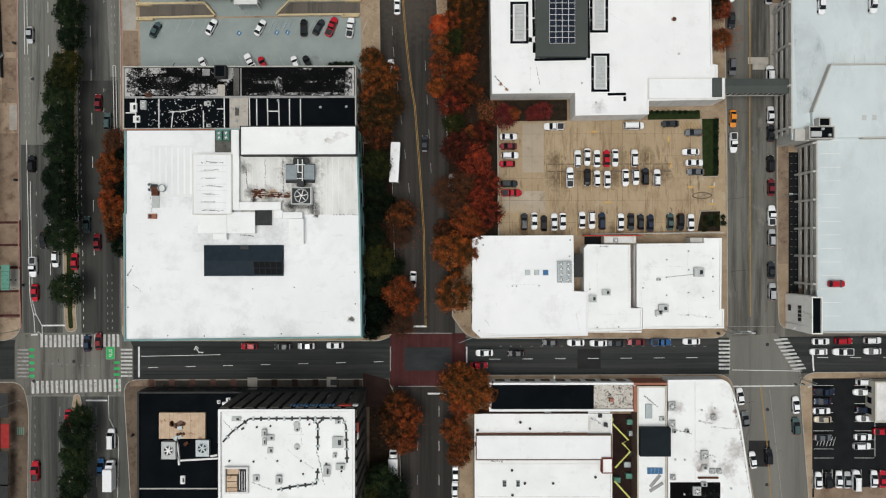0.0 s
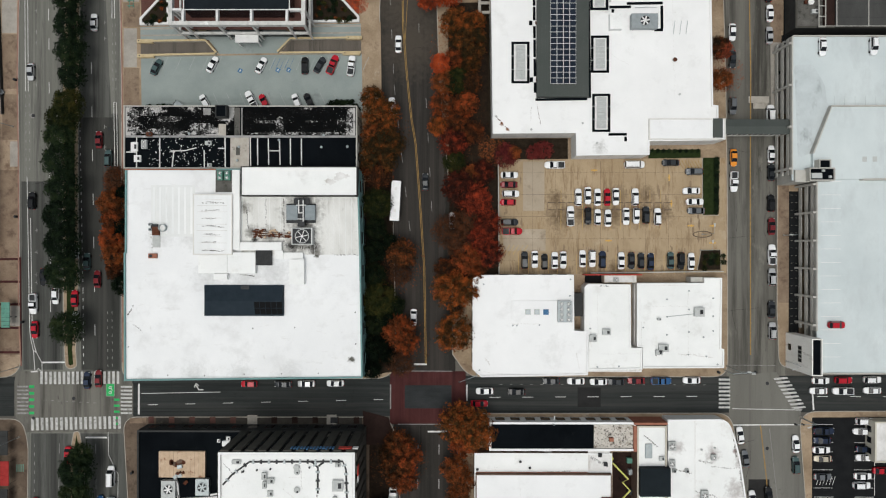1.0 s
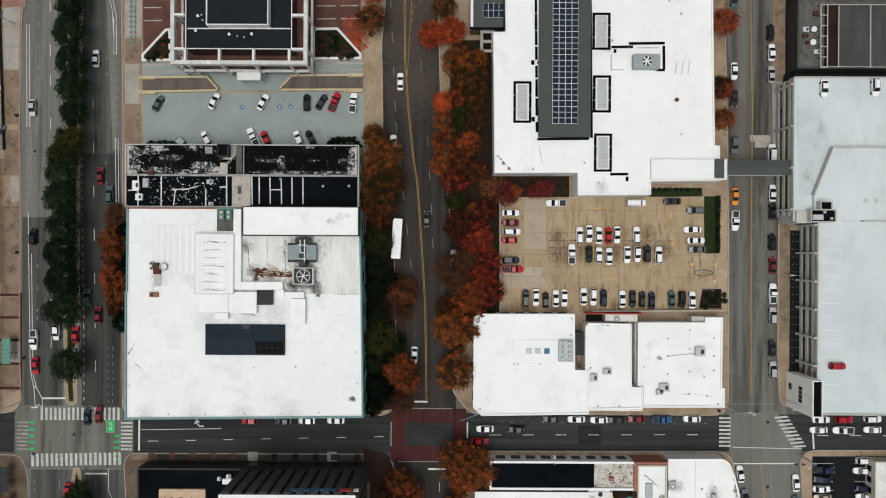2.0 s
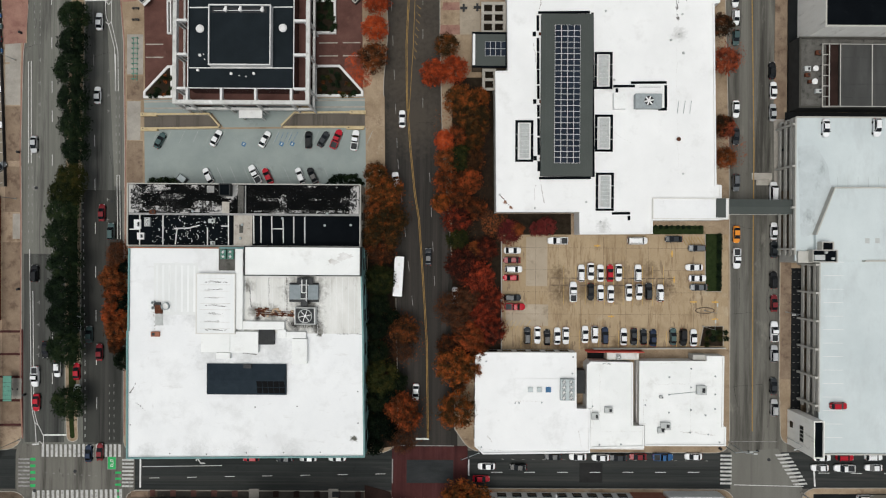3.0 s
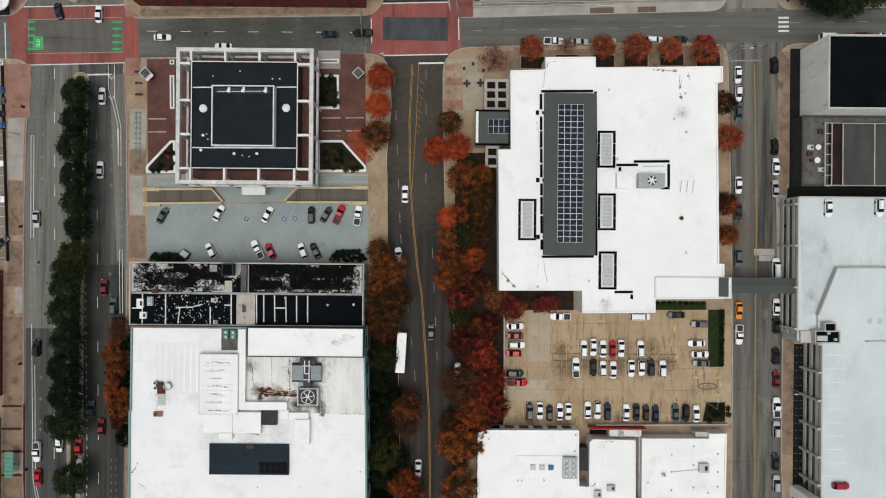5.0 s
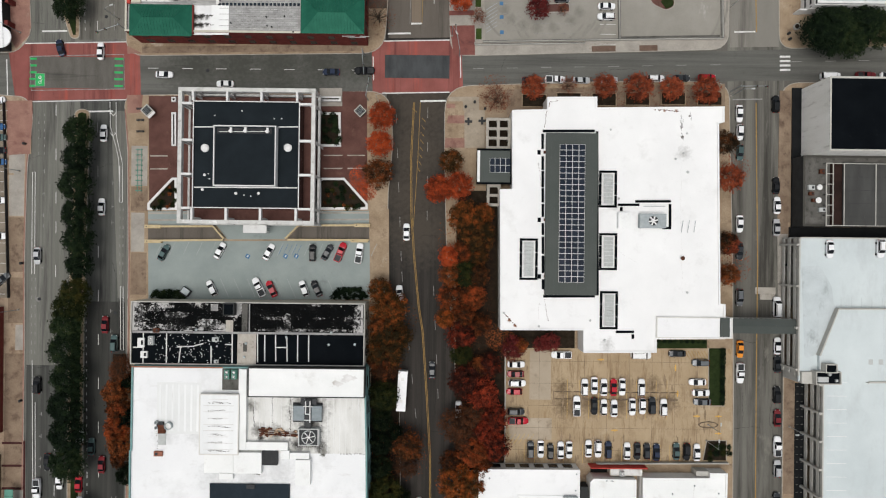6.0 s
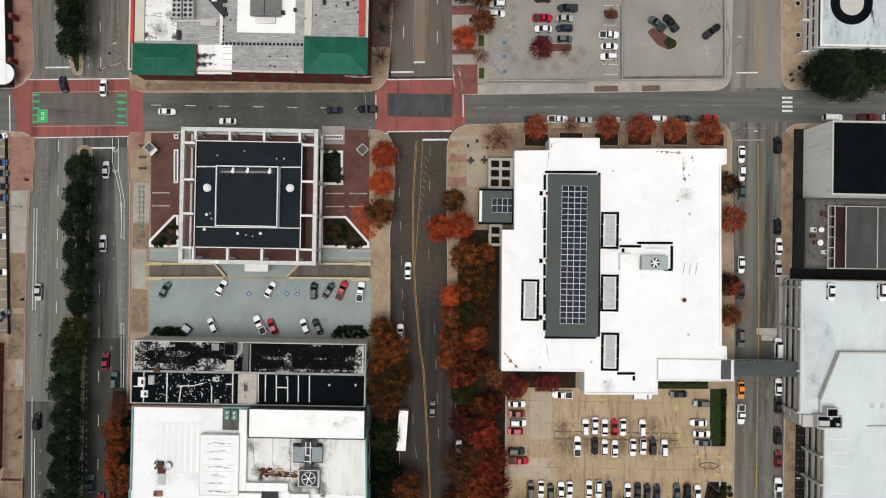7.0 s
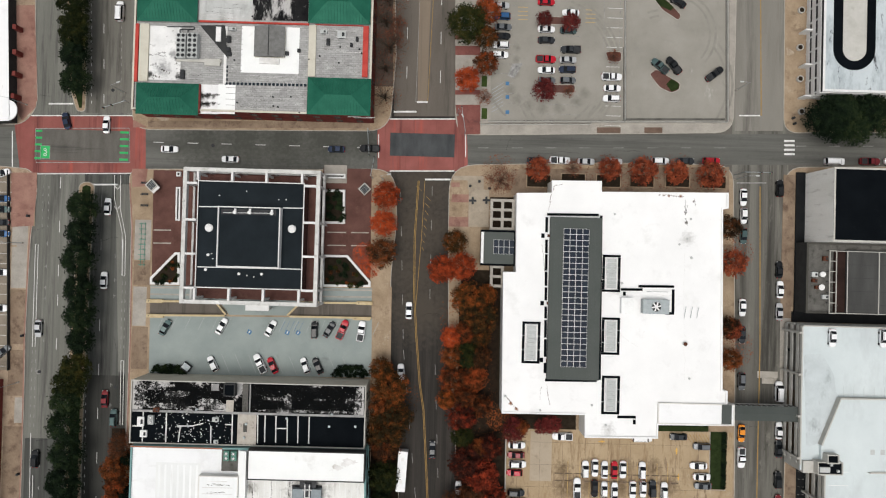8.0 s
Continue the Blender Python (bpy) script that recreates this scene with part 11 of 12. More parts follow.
# east side of the main street
for s, x, y, r in (("amber", -0.1, 82.6, 4.3), ("bright", -3.4, 75.4, 4.0), ("bright", 1.8, 76.4, 4.2), ("amber", 3.5, 68.2, 5.8), ("amber", 8.6, 69.2, 3.6), ("amber", 6.6, 63.6, 4.2), ("bright", -0.3, 58.0, 3.4), ("orange", 2.9, 59.0, 3.6), ("amber", 7.0, 58.2, 3.8), ("brown", 0.2, 53.2, 3.8), ("olive", 3.6, 53.6, 3.2), ("brown", 6.8, 52.8, 3.8),
                   ("orange", -0.1, 47.5, 4.0), ("orange", 6.0, 47.6, 3.8), ("amber", -1.2, 41.9, 3.6), ("orange", 3.4, 42.4, 4.0), ("orange", 7.7, 40.4, 3.4), ("red", 2.6, 37.6, 3.6),
                   ("olive", 3.0, 32.6, 2.8), ("red", 4.5, 26.0, 4.4), ("red", 8.4, 22.8, 4.0), ("red", 10.3, 30.0, 3.6), ("brown", 7.6, 29.4, 3.2)):
    tree(s, x, y, r)
for s, x, y, r in (("faded", 1.8, 14.8, 4.2), ("faded", 5.6, 17.2, 4.0), ("red", 11.7, 16.4, 3.8), ("red", 12.2, 9.2, 3.4), ("red", 9.3, 12.6, 3.4), ("faded", 4.2, 11.2, 3.8), ("orange", 6.3, 7.6, 4.2), ("orange", 0.6, 5.0, 3.4), ("orange", 9.0, 4.2, 3.0), ("amber", 1.8, -0.2, 4.2), ("amber", 6.0, -0.6, 3.4), ("brown", 3.6, -5.6, 2.4), ("amber", 3.0, -11.4, 4.4),
                   ("amber", 4.21, -34.40, 4.8), ("amber", 7.93, -36.12, 5.0), ("orange", 5.34, -39.85, 4.4), ("brown", 3.33, -46.72, 4.2), ("brown", 5.04, -49.87, 4.0), ("brown", 4.17, -53.45, 3.6),
                   ("olive", 1.54, 139.08, 4.8), ("orange", 6.62, 142.99, 4.2), ("amber", 6.52, 136.04, 4.2), ("orange", 6.69, 129.39, 3.8), ("bright", 1.92, 124.92, 3.8), ("dull", 6.35, 120.57, 2.6)):
    tree(s, x, y, r)
# north street and east avenue
for s, x, y, r in (("dull", 11.2, 98.9, 4.2), ("russet", 21.0, 102.1, 3.3), ("dull", 30.2, 102.9, 2.8), ("russet", 39.6, 102.7, 3.7), ("russet", 48.2, 102.5, 3.8), ("russet", 56.9, 102.3, 3.7), ("russet", 65.8, 101.9, 3.7),
                   ("brown", 71.11, 88.31, 3.5), ("russet", 72.17, 79.10, 3.7), ("russet", 72.23, 61.82, 3.4), ("brown", 72.09, 54.06, 3.4), ("brown", 71.19, 62.60, 3.2),
                   ("green", 93.71, 117.12, 4.2), ("green", 97.43, 118.96, 4.6), ("green", 100.93, 117.04, 4.8), ("green", 99.15, 120.17, 3.8), ("green", 105.37, 119.19, 4.8), ("green", 109.00, 117.99, 4.8), ("green", 96.93, 114.90, 3.9), ("green", 102.56, 114.48, 3.9)):
    tree(s, x, y, r)
# small trees at the lot's edge and in its islands
for s, x, y, r in (("maroon", 16.49, 34.46, 3.0), ("dull", 15.78, 32.99, 2.6), ("brown", 18.23, 35.07, 2.4), ("maroon", 26.2, 35.9, 2.4), ("maroon", 23.6, 35.2, 2.0), ("maroon", 21.74, 141.76, 2.2), ("maroon", 28.67, 141.08, 2.0), ("maroon", 22.06, 122.89, 2.5), ("dull", 28.52, 122.78, 1.9), ("dull", 40.05, 132.25, 2.2)):
    tree(s, x, y, r, group="small ornamental trees")


# ---- shrubs and hedges ----
def shrub_mesh(name, leaves, seed, wide, tall, clumps, per=30, size=0.12):
    rng = np.random.default_rng(seed)
    centres = [(wide * math.sqrt(f) * math.cos(2.4 * k), wide * math.sqrt(f) * math.sin(2.4 * k), tall * (0.35 + 0.45 * (1 - f))) for k, f in ((k, (k + 0.5) / clumps) for k in range(clumps))]
    quads, faces = leaf_cards(rng, centres, [wide * 0.35] * clumps, per, size)
    me = bpy.data.meshes.new(name)
    me.from_pydata(quads.tolist(), [], faces)
    me.materials.append(leaves)
    return me


SHRUBS = {"green": shrub_mesh("shrub", leaf_green, 31, 0.75, 1.0, 14), "olive": shrub_mesh("shrub", leaf_olive, 32, 0.75, 0.9, 14), "rust": shrub_mesh("shrub", leaf_brown, 33, 0.6, 0.7, 12)}
SHRUB_LABEL = {"green": "rounded dark green shrub in a planting bed", "olive": "low olive green shrub in a planting bed", "rust": "low rust coloured shrub in a planting bed"}


def shrub(kind, x, y, k=1.0, z=0.16):
    ob = new("shrub", SHRUBS[kind])
    ob.matrix_basis = pose(x, y, z, 0, 0, turn_rng.uniform(0, 360)) @ Matrix.Diagonal((k, k, k, 1))
    return tagged(ob, SHRUB_LABEL[kind], "shrub", "shrubs in beds")


# ---- planting ----
hedge([(-79.54, 45.81), (-77.93, 48.07), (-71.81, 48.31), (-69.68, 45.94)], "clipped dark green hedge at the lot's edge", seed=3)
hedge([(-31.70, 46.47), (-29.64, 49.19), (-23.65, 49.27), (-21.52, 46.61)], "clipped dark green hedge at the lot's edge", seed=4)


def fill(pts, n, kinds, z, k0=0.7, k1=1.1):
    """Shrubs strewn over a convex plan."""
    pts = ccw(pts)
    lo, hi = [min(p[i] for p in pts) for i in (0, 1)], [max(p[i] for p in pts) for i in (0, 1)]
    made = 0
    for _ in range(60 * n):
        if made >= n:
            break
        p = (turn_rng.uniform(lo[0], hi[0]), turn_rng.uniform(lo[1], hi[1]))
        if all((b[0] - a[0]) * (p[1] - a[1]) - (b[1] - a[1]) * (p[0] - a[0]) > 0 for a, b in zip(pts, pts[1:] + pts[:1])):
            shrub(kinds[made % len(kinds)], p[0], p[1], turn_rng.uniform(k0, k1), z)
            made += 1


fill([(-33.80, 77.00), (-28.26, 77.07), (-22.48, 71.46), (-22.47, 70.41), (-33.70, 70.25)], 26, ("green", "olive", "green", "rust"), 0.56)
fill([(-72.43, 76.74), (-74.07, 76.72), (-79.36, 70.95), (-79.34, 69.60), (-72.31, 69.70)], 18, ("rust", "olive", "green"), 0.56, 0.6, 0.9)
fill([(-34.23, 95.30), (-29.58, 95.36), (-29.46, 86.96), (-34.10, 86.89)], 14, ("green",), 0.56, 0.8, 1.2)


# ---- vehicles ----
COLOURS = {
    "white": paint("car_white", (0.80, 0.81, 0.82), 0.3, 0.0, 0.3), "silver": paint("car_silver", (0.46, 0.47, 0.48), 0.3, 0.3, 0.45),
    "grey": paint("car_grey", (0.13, 0.14, 0.15), 0.3, 0.3, 0.45), "black": paint("car_black", (0.012, 0.013, 0.014), 0.25, 0.0, 0.45),
    "dark": paint("car_charcoal", (0.03, 0.034, 0.038), 0.28, 0.2, 0.45), "red": paint("car_red", (0.40, 0.010, 0.022), 0.3, 0.0, 0.45),
    "maroon": paint("car_maroon", (0.16, 0.018, 0.022), 0.3, 0.2, 0.45), "blue": paint("car_blue", (0.03, 0.10, 0.24), 0.3, 0.2, 0.45),
    "navy": paint("car_navy", (0.018, 0.028, 0.055), 0.3, 0.2, 0.45), "teal": paint("car_teal", (0.06, 0.10, 0.10), 0.3, 0.2, 0.45),
    "orange": paint("car_orange", (0.72, 0.26, 0.03), 0.3, 0.0, 0.45), "tan": paint("car_tan", (0.46, 0.41, 0.32), 0.3, 0.2, 0.45)}
COLOUR_WORDS = {"white": "white", "silver": "silver", "grey": "dark grey", "black": "black", "dark": "charcoal", "red": "bright red", "maroon": "dark red",
                "blue": "blue", "navy": "navy blue", "teal": "dark teal", "orange": "orange", "tan": "pale tan"}
# length, width, bonnet height, roof height, cabin base from / to, roof from / to (shares of the length)
CARS = {"sedan": (4.55, 1.74, 0.92, 1.45, -0.39, 0.25, -0.23, 0.04), "suv": (4.55, 1.80, 1.02, 1.70, -0.475, 0.24, -0.39, 0.06),
        "hatchback": (4.2, 1.70, 0.92, 1.50, -0.47, 0.25, -0.34, 0.05), "pickup": (5.4, 1.92, 1.08, 1.85, -0.12, 0.24, -0.06, 0.10),
        "van": (5.3, 2.0, 1.12, 2.05, -0.49, 0.31, -0.47, 0.18)}
KIND_WORDS = {"sedan": "sedan car", "suv": "sport utility car", "hatchback": "hatchback car", "pickup": "pickup truck", "van": "passenger van"}
PROTOS, CAR_BITS = {}, {}


def loft(bm, sections):
    rings = [[bm.verts.new(p) for p in s] for s in sections]
    n = len(rings[0])
    for a, b in zip(rings, rings[1:]):
        for i in range(n):
            bm.faces.new((a[i], a[(i + 1) % n], b[(i + 1) % n], b[i]))
    bm.faces.new(rings[0][::-1])
    bm.faces.new(rings[-1])


def car_body(kind):
    L, W, zb, zr, c0, c1, r0, r1 = CARS[kind]
    bm, w = bmesh.new(), W / 2
    shape = ((-0.5, 0.56, 0.76), (-0.482, 0.80, 0.90), (-0.42, 0.95, 1.0), (-0.2, 1.0, 1.03), (0.1, 1.0, 1.02), (0.28, 0.98, 0.98), (0.38, 0.93, 0.92), (0.45, 0.81, 0.84), (0.485, 0.64, 0.76), (0.5, 0.48, 0.68))
    secs = []
    for fx, fw, fz in shape:
        ww, z = w * fw, zb * fz
        half = [(0.86 * ww, 0.22), (ww, 0.42), (ww, z * 0.78), (ww * 0.93, z * 0.95), (ww * 0.80, z)]
        secs.append([(fx * L, y, zz) for y, zz in half] + [(fx * L, -y, zz) for y, zz in half[::-1]])
    loft(bm, secs)
    base, roof = w * 0.90, w * 0.76
    zc = zb * 0.97
    lo = [(c0 * L, -base), (c1 * L, -base), (c1 * L, base), (c0 * L, base)]
    hi = [(r0 * L, -roof), (r1 * L, -roof), (r1 * L, roof), (r0 * L, roof)]
    a = [bm.verts.new((x, y, zc)) for x, y in lo]
    b = [bm.verts.new((x, y, zr - 0.05)) for x, y in hi]
    c = [bm.verts.new((x * 0.985 + 0.015 * (r0 + r1) / 2 * L, y * 0.90, zr)) for x, y in hi]
    for i in range(4):
        j = (i + 1) % 4
        bm.faces.new((a[i], a[j], b[j], b[i]))
        bm.faces.new((b[i], b[j], c[j], c[i]))
    bm.faces.new(c)
    if kind == "pickup":
        x0, x1 = -0.47 * L, -0.15 * L
        for s in (-1, 1):
            box(bm, (x0 + x1) / 2, s * w * 0.88, zb, x1 - x0, 0.10, 0.30)
        box(bm, x0 + 0.05, 0, zb, 0.10, W * 0.88, 0.28)
    return bm


def face_patch(bm, corners, inset, out):
    """A thin pane lying on a four-cornered face, drawn in from its edges."""
    p = [Vector(c) for c in corners]
    mid = sum(p, Vector()) / 4
    n = (p[1] - p[0]).cross(p[3] - p[0]).normalized() * out
    q = [v + (mid - v) * inset for v in p]
    lo, hi = [bm.verts.new(v - n) for v in q], [bm.verts.new(v + n) for v in q]
    bm.faces.new(hi)
    bm.faces.new(lo[::-1])
    for i in range(4):
        bm.faces.new((lo[i], lo[(i + 1) % 4], hi[(i + 1) % 4], hi[i]))


def car_bits(kind):
    """The panes, wheels and lamps that all cars of a kind share."""
    if kind in CAR_BITS:
        return CAR_BITS[kind]
    L, W, zb, zr, c0, c1, r0, r1 = CARS[kind]
    w = W / 2
    base, roof, zc, zt = w * 0.90, w * 0.76, zb * 0.97, zr - 0.05
    lo = [(c0 * L, -base, zc), (c1 * L, -base, zc), (c1 * L, base, zc), (c0 * L, base, zc)]
    hi = [(r0 * L, -roof, zt), (r1 * L, -roof, zt), (r1 * L, roof, zt), (r0 * L, roof, zt)]
    bits = []
    for name, i, j in (("side_window", 0, 1), ("windscreen", 1, 2), ("side_window", 2, 3), ("rear_window", 3, 0)):
        bm = bmesh.new()
        face_patch(bm, (lo[i], lo[j], hi[j], hi[i]), 0.05, 0.012)
        bits.append((name, mesh_of(name, bm, glass_dark)))
    for sx in (-0.31, 0.31):
        for sy in (-1, 1):
            bm = bmesh.new()
            rod(bm, (sx * L, sy * (w - 0.21), 0.33), (sx * L, sy * (w + 0.008), 0.33), 0.33, 14)
            bits.append(("wheel", mesh_of("wheel", bm, rubber)))
    for name, x, mat_ in (("headlight", 0.462, lamp_glass), ("tail_light", -0.492, red_lens)):
        for sy in (-1, 1):
            bm = bmesh.new()
            box(bm, x * L, sy * w * 0.66, zb * (0.68 if name == "headlight" else 0.72), 0.12, w * 0.34, 0.13)
            bits.append((name, mesh_of(name, bm, mat_)))
    for sy in (-1, 1):
        bm = bmesh.new()
        box(bm, (c1 - 0.05) * L, sy * (w + 0.06), zb * 0.98, 0.12, 0.18, 0.13)
        bits.append(("mirror", mesh_of("mirror", bm, steel_dark)))
    if kind == "pickup":
        bits.append(("cargo_bed", mesh_of("cargo_bed", box(bmesh.new(), -0.31 * L, 0, zb * 1.02, 0.31 * L, W * 0.80, 0.03), steel_dark)))
    if kind == "suv" or kind == "van":
        for sy in (-1, 1):
            bits.append(("roof_rail", mesh_of("roof_rail", box(bmesh.new(), (r0 + r1) / 2 * L, sy * roof * 0.80, zr + 0.0, 0.8 * (r1 - r0) * L, 0.05, 0.06), steel_dark)))
    CAR_BITS[kind] = bits
    return bits


def car(x, y, deg, colour="white", kind="sedan", where="parked beside the kerb", z=0.02, group="parked cars"):
    label = COLOUR_WORDS[colour] + " " + KIND_WORDS[kind] + " " + where
    m = pose(x, y, z, 0, 0, deg)
    if (kind, colour) in PROTOS:
        ob = copy_thing(PROTOS[kind, colour], m)
    else:
        ob = PROTOS[kind, colour] = thing(kind + "_car" if kind in ("sedan", "hatchback", "suv") else ("pickup_truck" if kind == "pickup" else "passenger_van"), 0, 0, 0, label, "car")
        part("body", car_body(kind), COLOURS[colour], ob)
        for name, mesh in car_bits(kind):
            new(name, mesh).parent = ob
        ob.matrix_basis = m
    return tagged(ob, label, {"pickup": "truck", "van": "van"}.get(kind, "car"), group)


def row_of_cars(spots, where, group, z=0.02):
    for x, y, deg, colour, kind in spots:
        car(x, y, deg, colour, kind, where, z, group)


LZ = 0.165
LOT = "parked in the tan concrete lot"
row_of_cars(((17.61, 29.69, 0, "white", "sedan"), (17.47, 27.15, 180, "maroon", "sedan"), (17.94, 24.75, 0, "white", "suv"), (17.21, 22.50, 180, "red", "hatchback"), (17.69, 17.25, 0, "dark", "suv"), (18.31, 14.86, 0, "red", "pickup"),
             (65.60, 25.53, 180, "white", "sedan"), (66.52, 22.68, 0, "white", "sedan"), (66.84, 20.29, 180, "grey", "sedan"), (66.32, 30.63, 180, "grey", "suv"),
             (29.58, 32.33, 180, "white", "pickup"), (50.56, 32.47, 0, "white", "van"), (60.15, 32.98, 180, "dark", "sedan")), LOT, "cars in the tan lot", LZ)
row_of_cars(((35.78, 23.82, 90, "white", "suv"), (38.33, 24.29, -90, "white", "sedan"), (40.88, 23.86, 90, "white", "sedan"), (43.43, 23.88, 90, "red", "sedan"), (45.68, 24.04, -90, "white", "sedan"), (50.77, 23.93, 90, "white", "suv"),
             (33.72, 18.86, 90, "white", "pickup"), (38.37, 18.89, -90, "black", "sedan"), (40.92, 18.61, 90, "white", "hatchback"), (43.62, 18.33, 90, "white", "sedan"), (48.41, 18.81, -90, "white", "sedan"), (51.11, 18.98, -90, "white", "hatchback"), (53.65, 19.15, 90, "dark", "suv"), (56.66, 18.72, 90, "white", "suv")), LOT, "cars in the tan lot", LZ)
row_of_cars(((21.66, 7.24, 90, "dark", "suv"), (24.35, 7.41, -90, "white", "sedan"), (26.91, 6.82, 90, "black", "hatchback"), (29.60, 7.14, 90, "white", "sedan"), (31.85, 7.31, -90, "white", "sedan"), (36.94, 7.64, 90, "white", "sedan"), (39.49, 7.66, -90, "white", "suv"), (42.19, 7.38, 90, "navy", "suv"),
             (47.14, 7.11, 90, "white", "sedan"), (49.84, 7.13, -90, "dark", "sedan"), (52.39, 7.15, 90, "dark", "hatchback"), (54.94, 6.87, 90, "navy", "sedan"), (60.18, 7.20, 90, "teal", "sedan"), (62.88, 7.07, -90, "black", "suv"), (65.58, 6.94, 90, "white", "sedan")), LOT, "cars in the tan lot", LZ)
GLOT = "parked askew in the grey lot"
row_of_cars(((-75.66, 58.13, 62, "teal", "sedan"), (-60.83, 58.83, 62, "white", "sedan"), (-47.94, 58.62, 62, "white", "sedan"), (-36.40, 58.55, 90, "black", "suv"), (-32.50, 58.73, 60, "dark", "sedan"), (-29.06, 58.75, 68, "red", "pickup"), (-24.11, 58.49, 83, "white", "pickup"),
             (-62.86, 48.93, 118, "white", "hatchback"), (-50.43, 49.31, 118, "white", "pickup"), (-47.12, 48.89, 116, "red", "sedan"), (-38.58, 49.10, 112, "white", "hatchback"), (-35.29, 49.12, 116, "black", "sedan")), GLOT, "cars in the grey lot", LZ)
row_of_cars(((86.70, 30.47, 90, "dark", "sedan"), (86.61, 22.37, 90, "black", "suv"), (86.80, 16.23, 90, "maroon", "sedan"), (86.86, 8.73, 90, "white", "pickup"), (86.90, 2.89, 90, "silver", "suv"), (86.81, -5.66, 90, "dark", "sedan"), (87.00, -11.36, 90, "silver", "suv"), (86.67, 35.26, 90, "white", "sedan"),
             (86.45, 45.60, 90, "white", "van"), (85.92, 77.68, 90, "black", "sedan"), (86.26, 72.43, 90, "white", "sedan"), (86.15, 66.59, 90, "silver", "sedan"), (85.62, 99.25, 90, "black", "suv"),
             (76.05, 96.64, -90, "white", "sedan"), (76.23, 91.70, -90, "white", "hatchback"), (76.27, 86.30, -90, "teal", "hatchback"), (76.40, 67.42, -90, "white", "sedan"), (76.54, 47.94, -90, "grey", "suv"), (76.45, 60.23, -90, "dark", "sedan")), "parked along the avenue kerb", "cars along the east avenue")
row_of_cars(((76.78, 34.30, -90, "orange", "sedan"), (76.83, 28.00, -90, "white", "pickup")), "in the avenue traffic lane", "cars on the road")
row_of_cars(((-51.10, -25.55, 180, "red", "hatchback"), (-42.13, -25.65, 180, "dark", "sedan"), (-35.98, -25.50, 180, "silver", "sedan"), (-28.32, -25.36, 180, "white", "sedan"), (28.66, -24.69, 180, "dark", "sedan"), (35.25, -24.70, 180, "white", "sedan"), (41.23, -24.85, 180, "white", "sedan"), (45.87, -24.86, 180, "dark", "sedan"), (51.11, -24.57, 180, "maroon", "sedan"), (57.69, -24.58, 0, "blue", "pickup"), (65.76, -24.44, 180, "white", "sedan"),
             (99.82, -24.48, 0, "white", "sedan"), (105.79, -24.34, 0, "red", "suv"), (113.40, -24.20, 0, "white", "suv")), "parked beside the cross street kerb", "cars along the south street")
row_of_cars(((11.13, -27.36, 180, "white", "sedan"), (19.52, -27.52, 180, "black", "sedan"), (9.77, -30.66, 0, "red", "sedan"), (99.22, -27.17, 180, "white", "sedan"), (105.64, -27.18, 180, "white", "pickup"), (113.40, -27.04, 180, "white", "sedan")), "waiting in the cross street lane", "cars on the road")
row_of_cars(((-108.55, 22.84, 90, "black", "suv"), (-108.22, -4.44, -90, "white", "pickup"), (-107.87, -11.33, -90, "red", "sedan"), (-102.38, -2.45, -90, "white", "hatchback"), (-97.29, -3.02, 90, "red", "sedan"), (-97.10, -8.71, 90, "white", "sedan"), (-94.05, 6.75, 90, "teal", "sedan"), (-91.32, 2.12, 90, "maroon", "sedan"), (-88.39, 34.07, 90, "teal", "suv"), (-97.07, 9.58, 90, "white", "hatchback"), (-105.57, 2.62, -90, "black", "sedan"),
             (-91.91, 89.49, 90, "white", "sedan"), (-92.23, 70.01, 90, "white", "sedan"), (-94.02, -24.68, 90, "navy", "sedan"), (-91.00, -24.23, 90, "maroon", "sedan"), (-99.05, -44.52, -90, "red", "sedan"), (-90.50, -57.46, 90, "blue", "sedan"), (-87.62, -49.94, 90, "white", "van"), (-107.83, -58.50, 90, "red", "pickup"), (-108.97, 56.90, -90, "silver", "sedan")), "on the tree-lined avenue", "cars on the west avenue")
row_of_cars(((-103.66, 111.91, 105, "navy", "sedan"), (-93.00, 111.16, 90, "white", "sedan"), (-90.89, 38.98, 90, "maroon", "sedan"), (-76.16, 105.16, 0, "white", "sedan"), (-32.11, 106.39, 180, "navy", "sedan"), (-23.27, 106.79, 180, "black", "pickup"), (-90.47, 141.42, 90, "white", "van")), "in the traffic lane", "cars on the road")
row_of_cars(((-60.06, 102.90, 180, "white", "sedan"), (20.68, 104.86, 0, "dark", "sedan"), (27.15, 105.04, 0, "white", "pickup"), (34.07, 104.93, 0, "silver", "sedan"), (41.44, 105.14, 0, "silver", "sedan"), (53.79, 105.63, 0, "white", "suv"), (60.56, 105.82, 0, "dark", "sedan"), (67.34, 106.01, 0, "red", "suv"), (100.07, 106.78, 0, "white", "van"), (109.43, 107.04, 0, "maroon", "pickup"), (115.62, 107.21, 0, "white", "sedan")), "parked beside the kerb under trees", "cars along the north street")
ULOT = "parked in the pale upper lot"
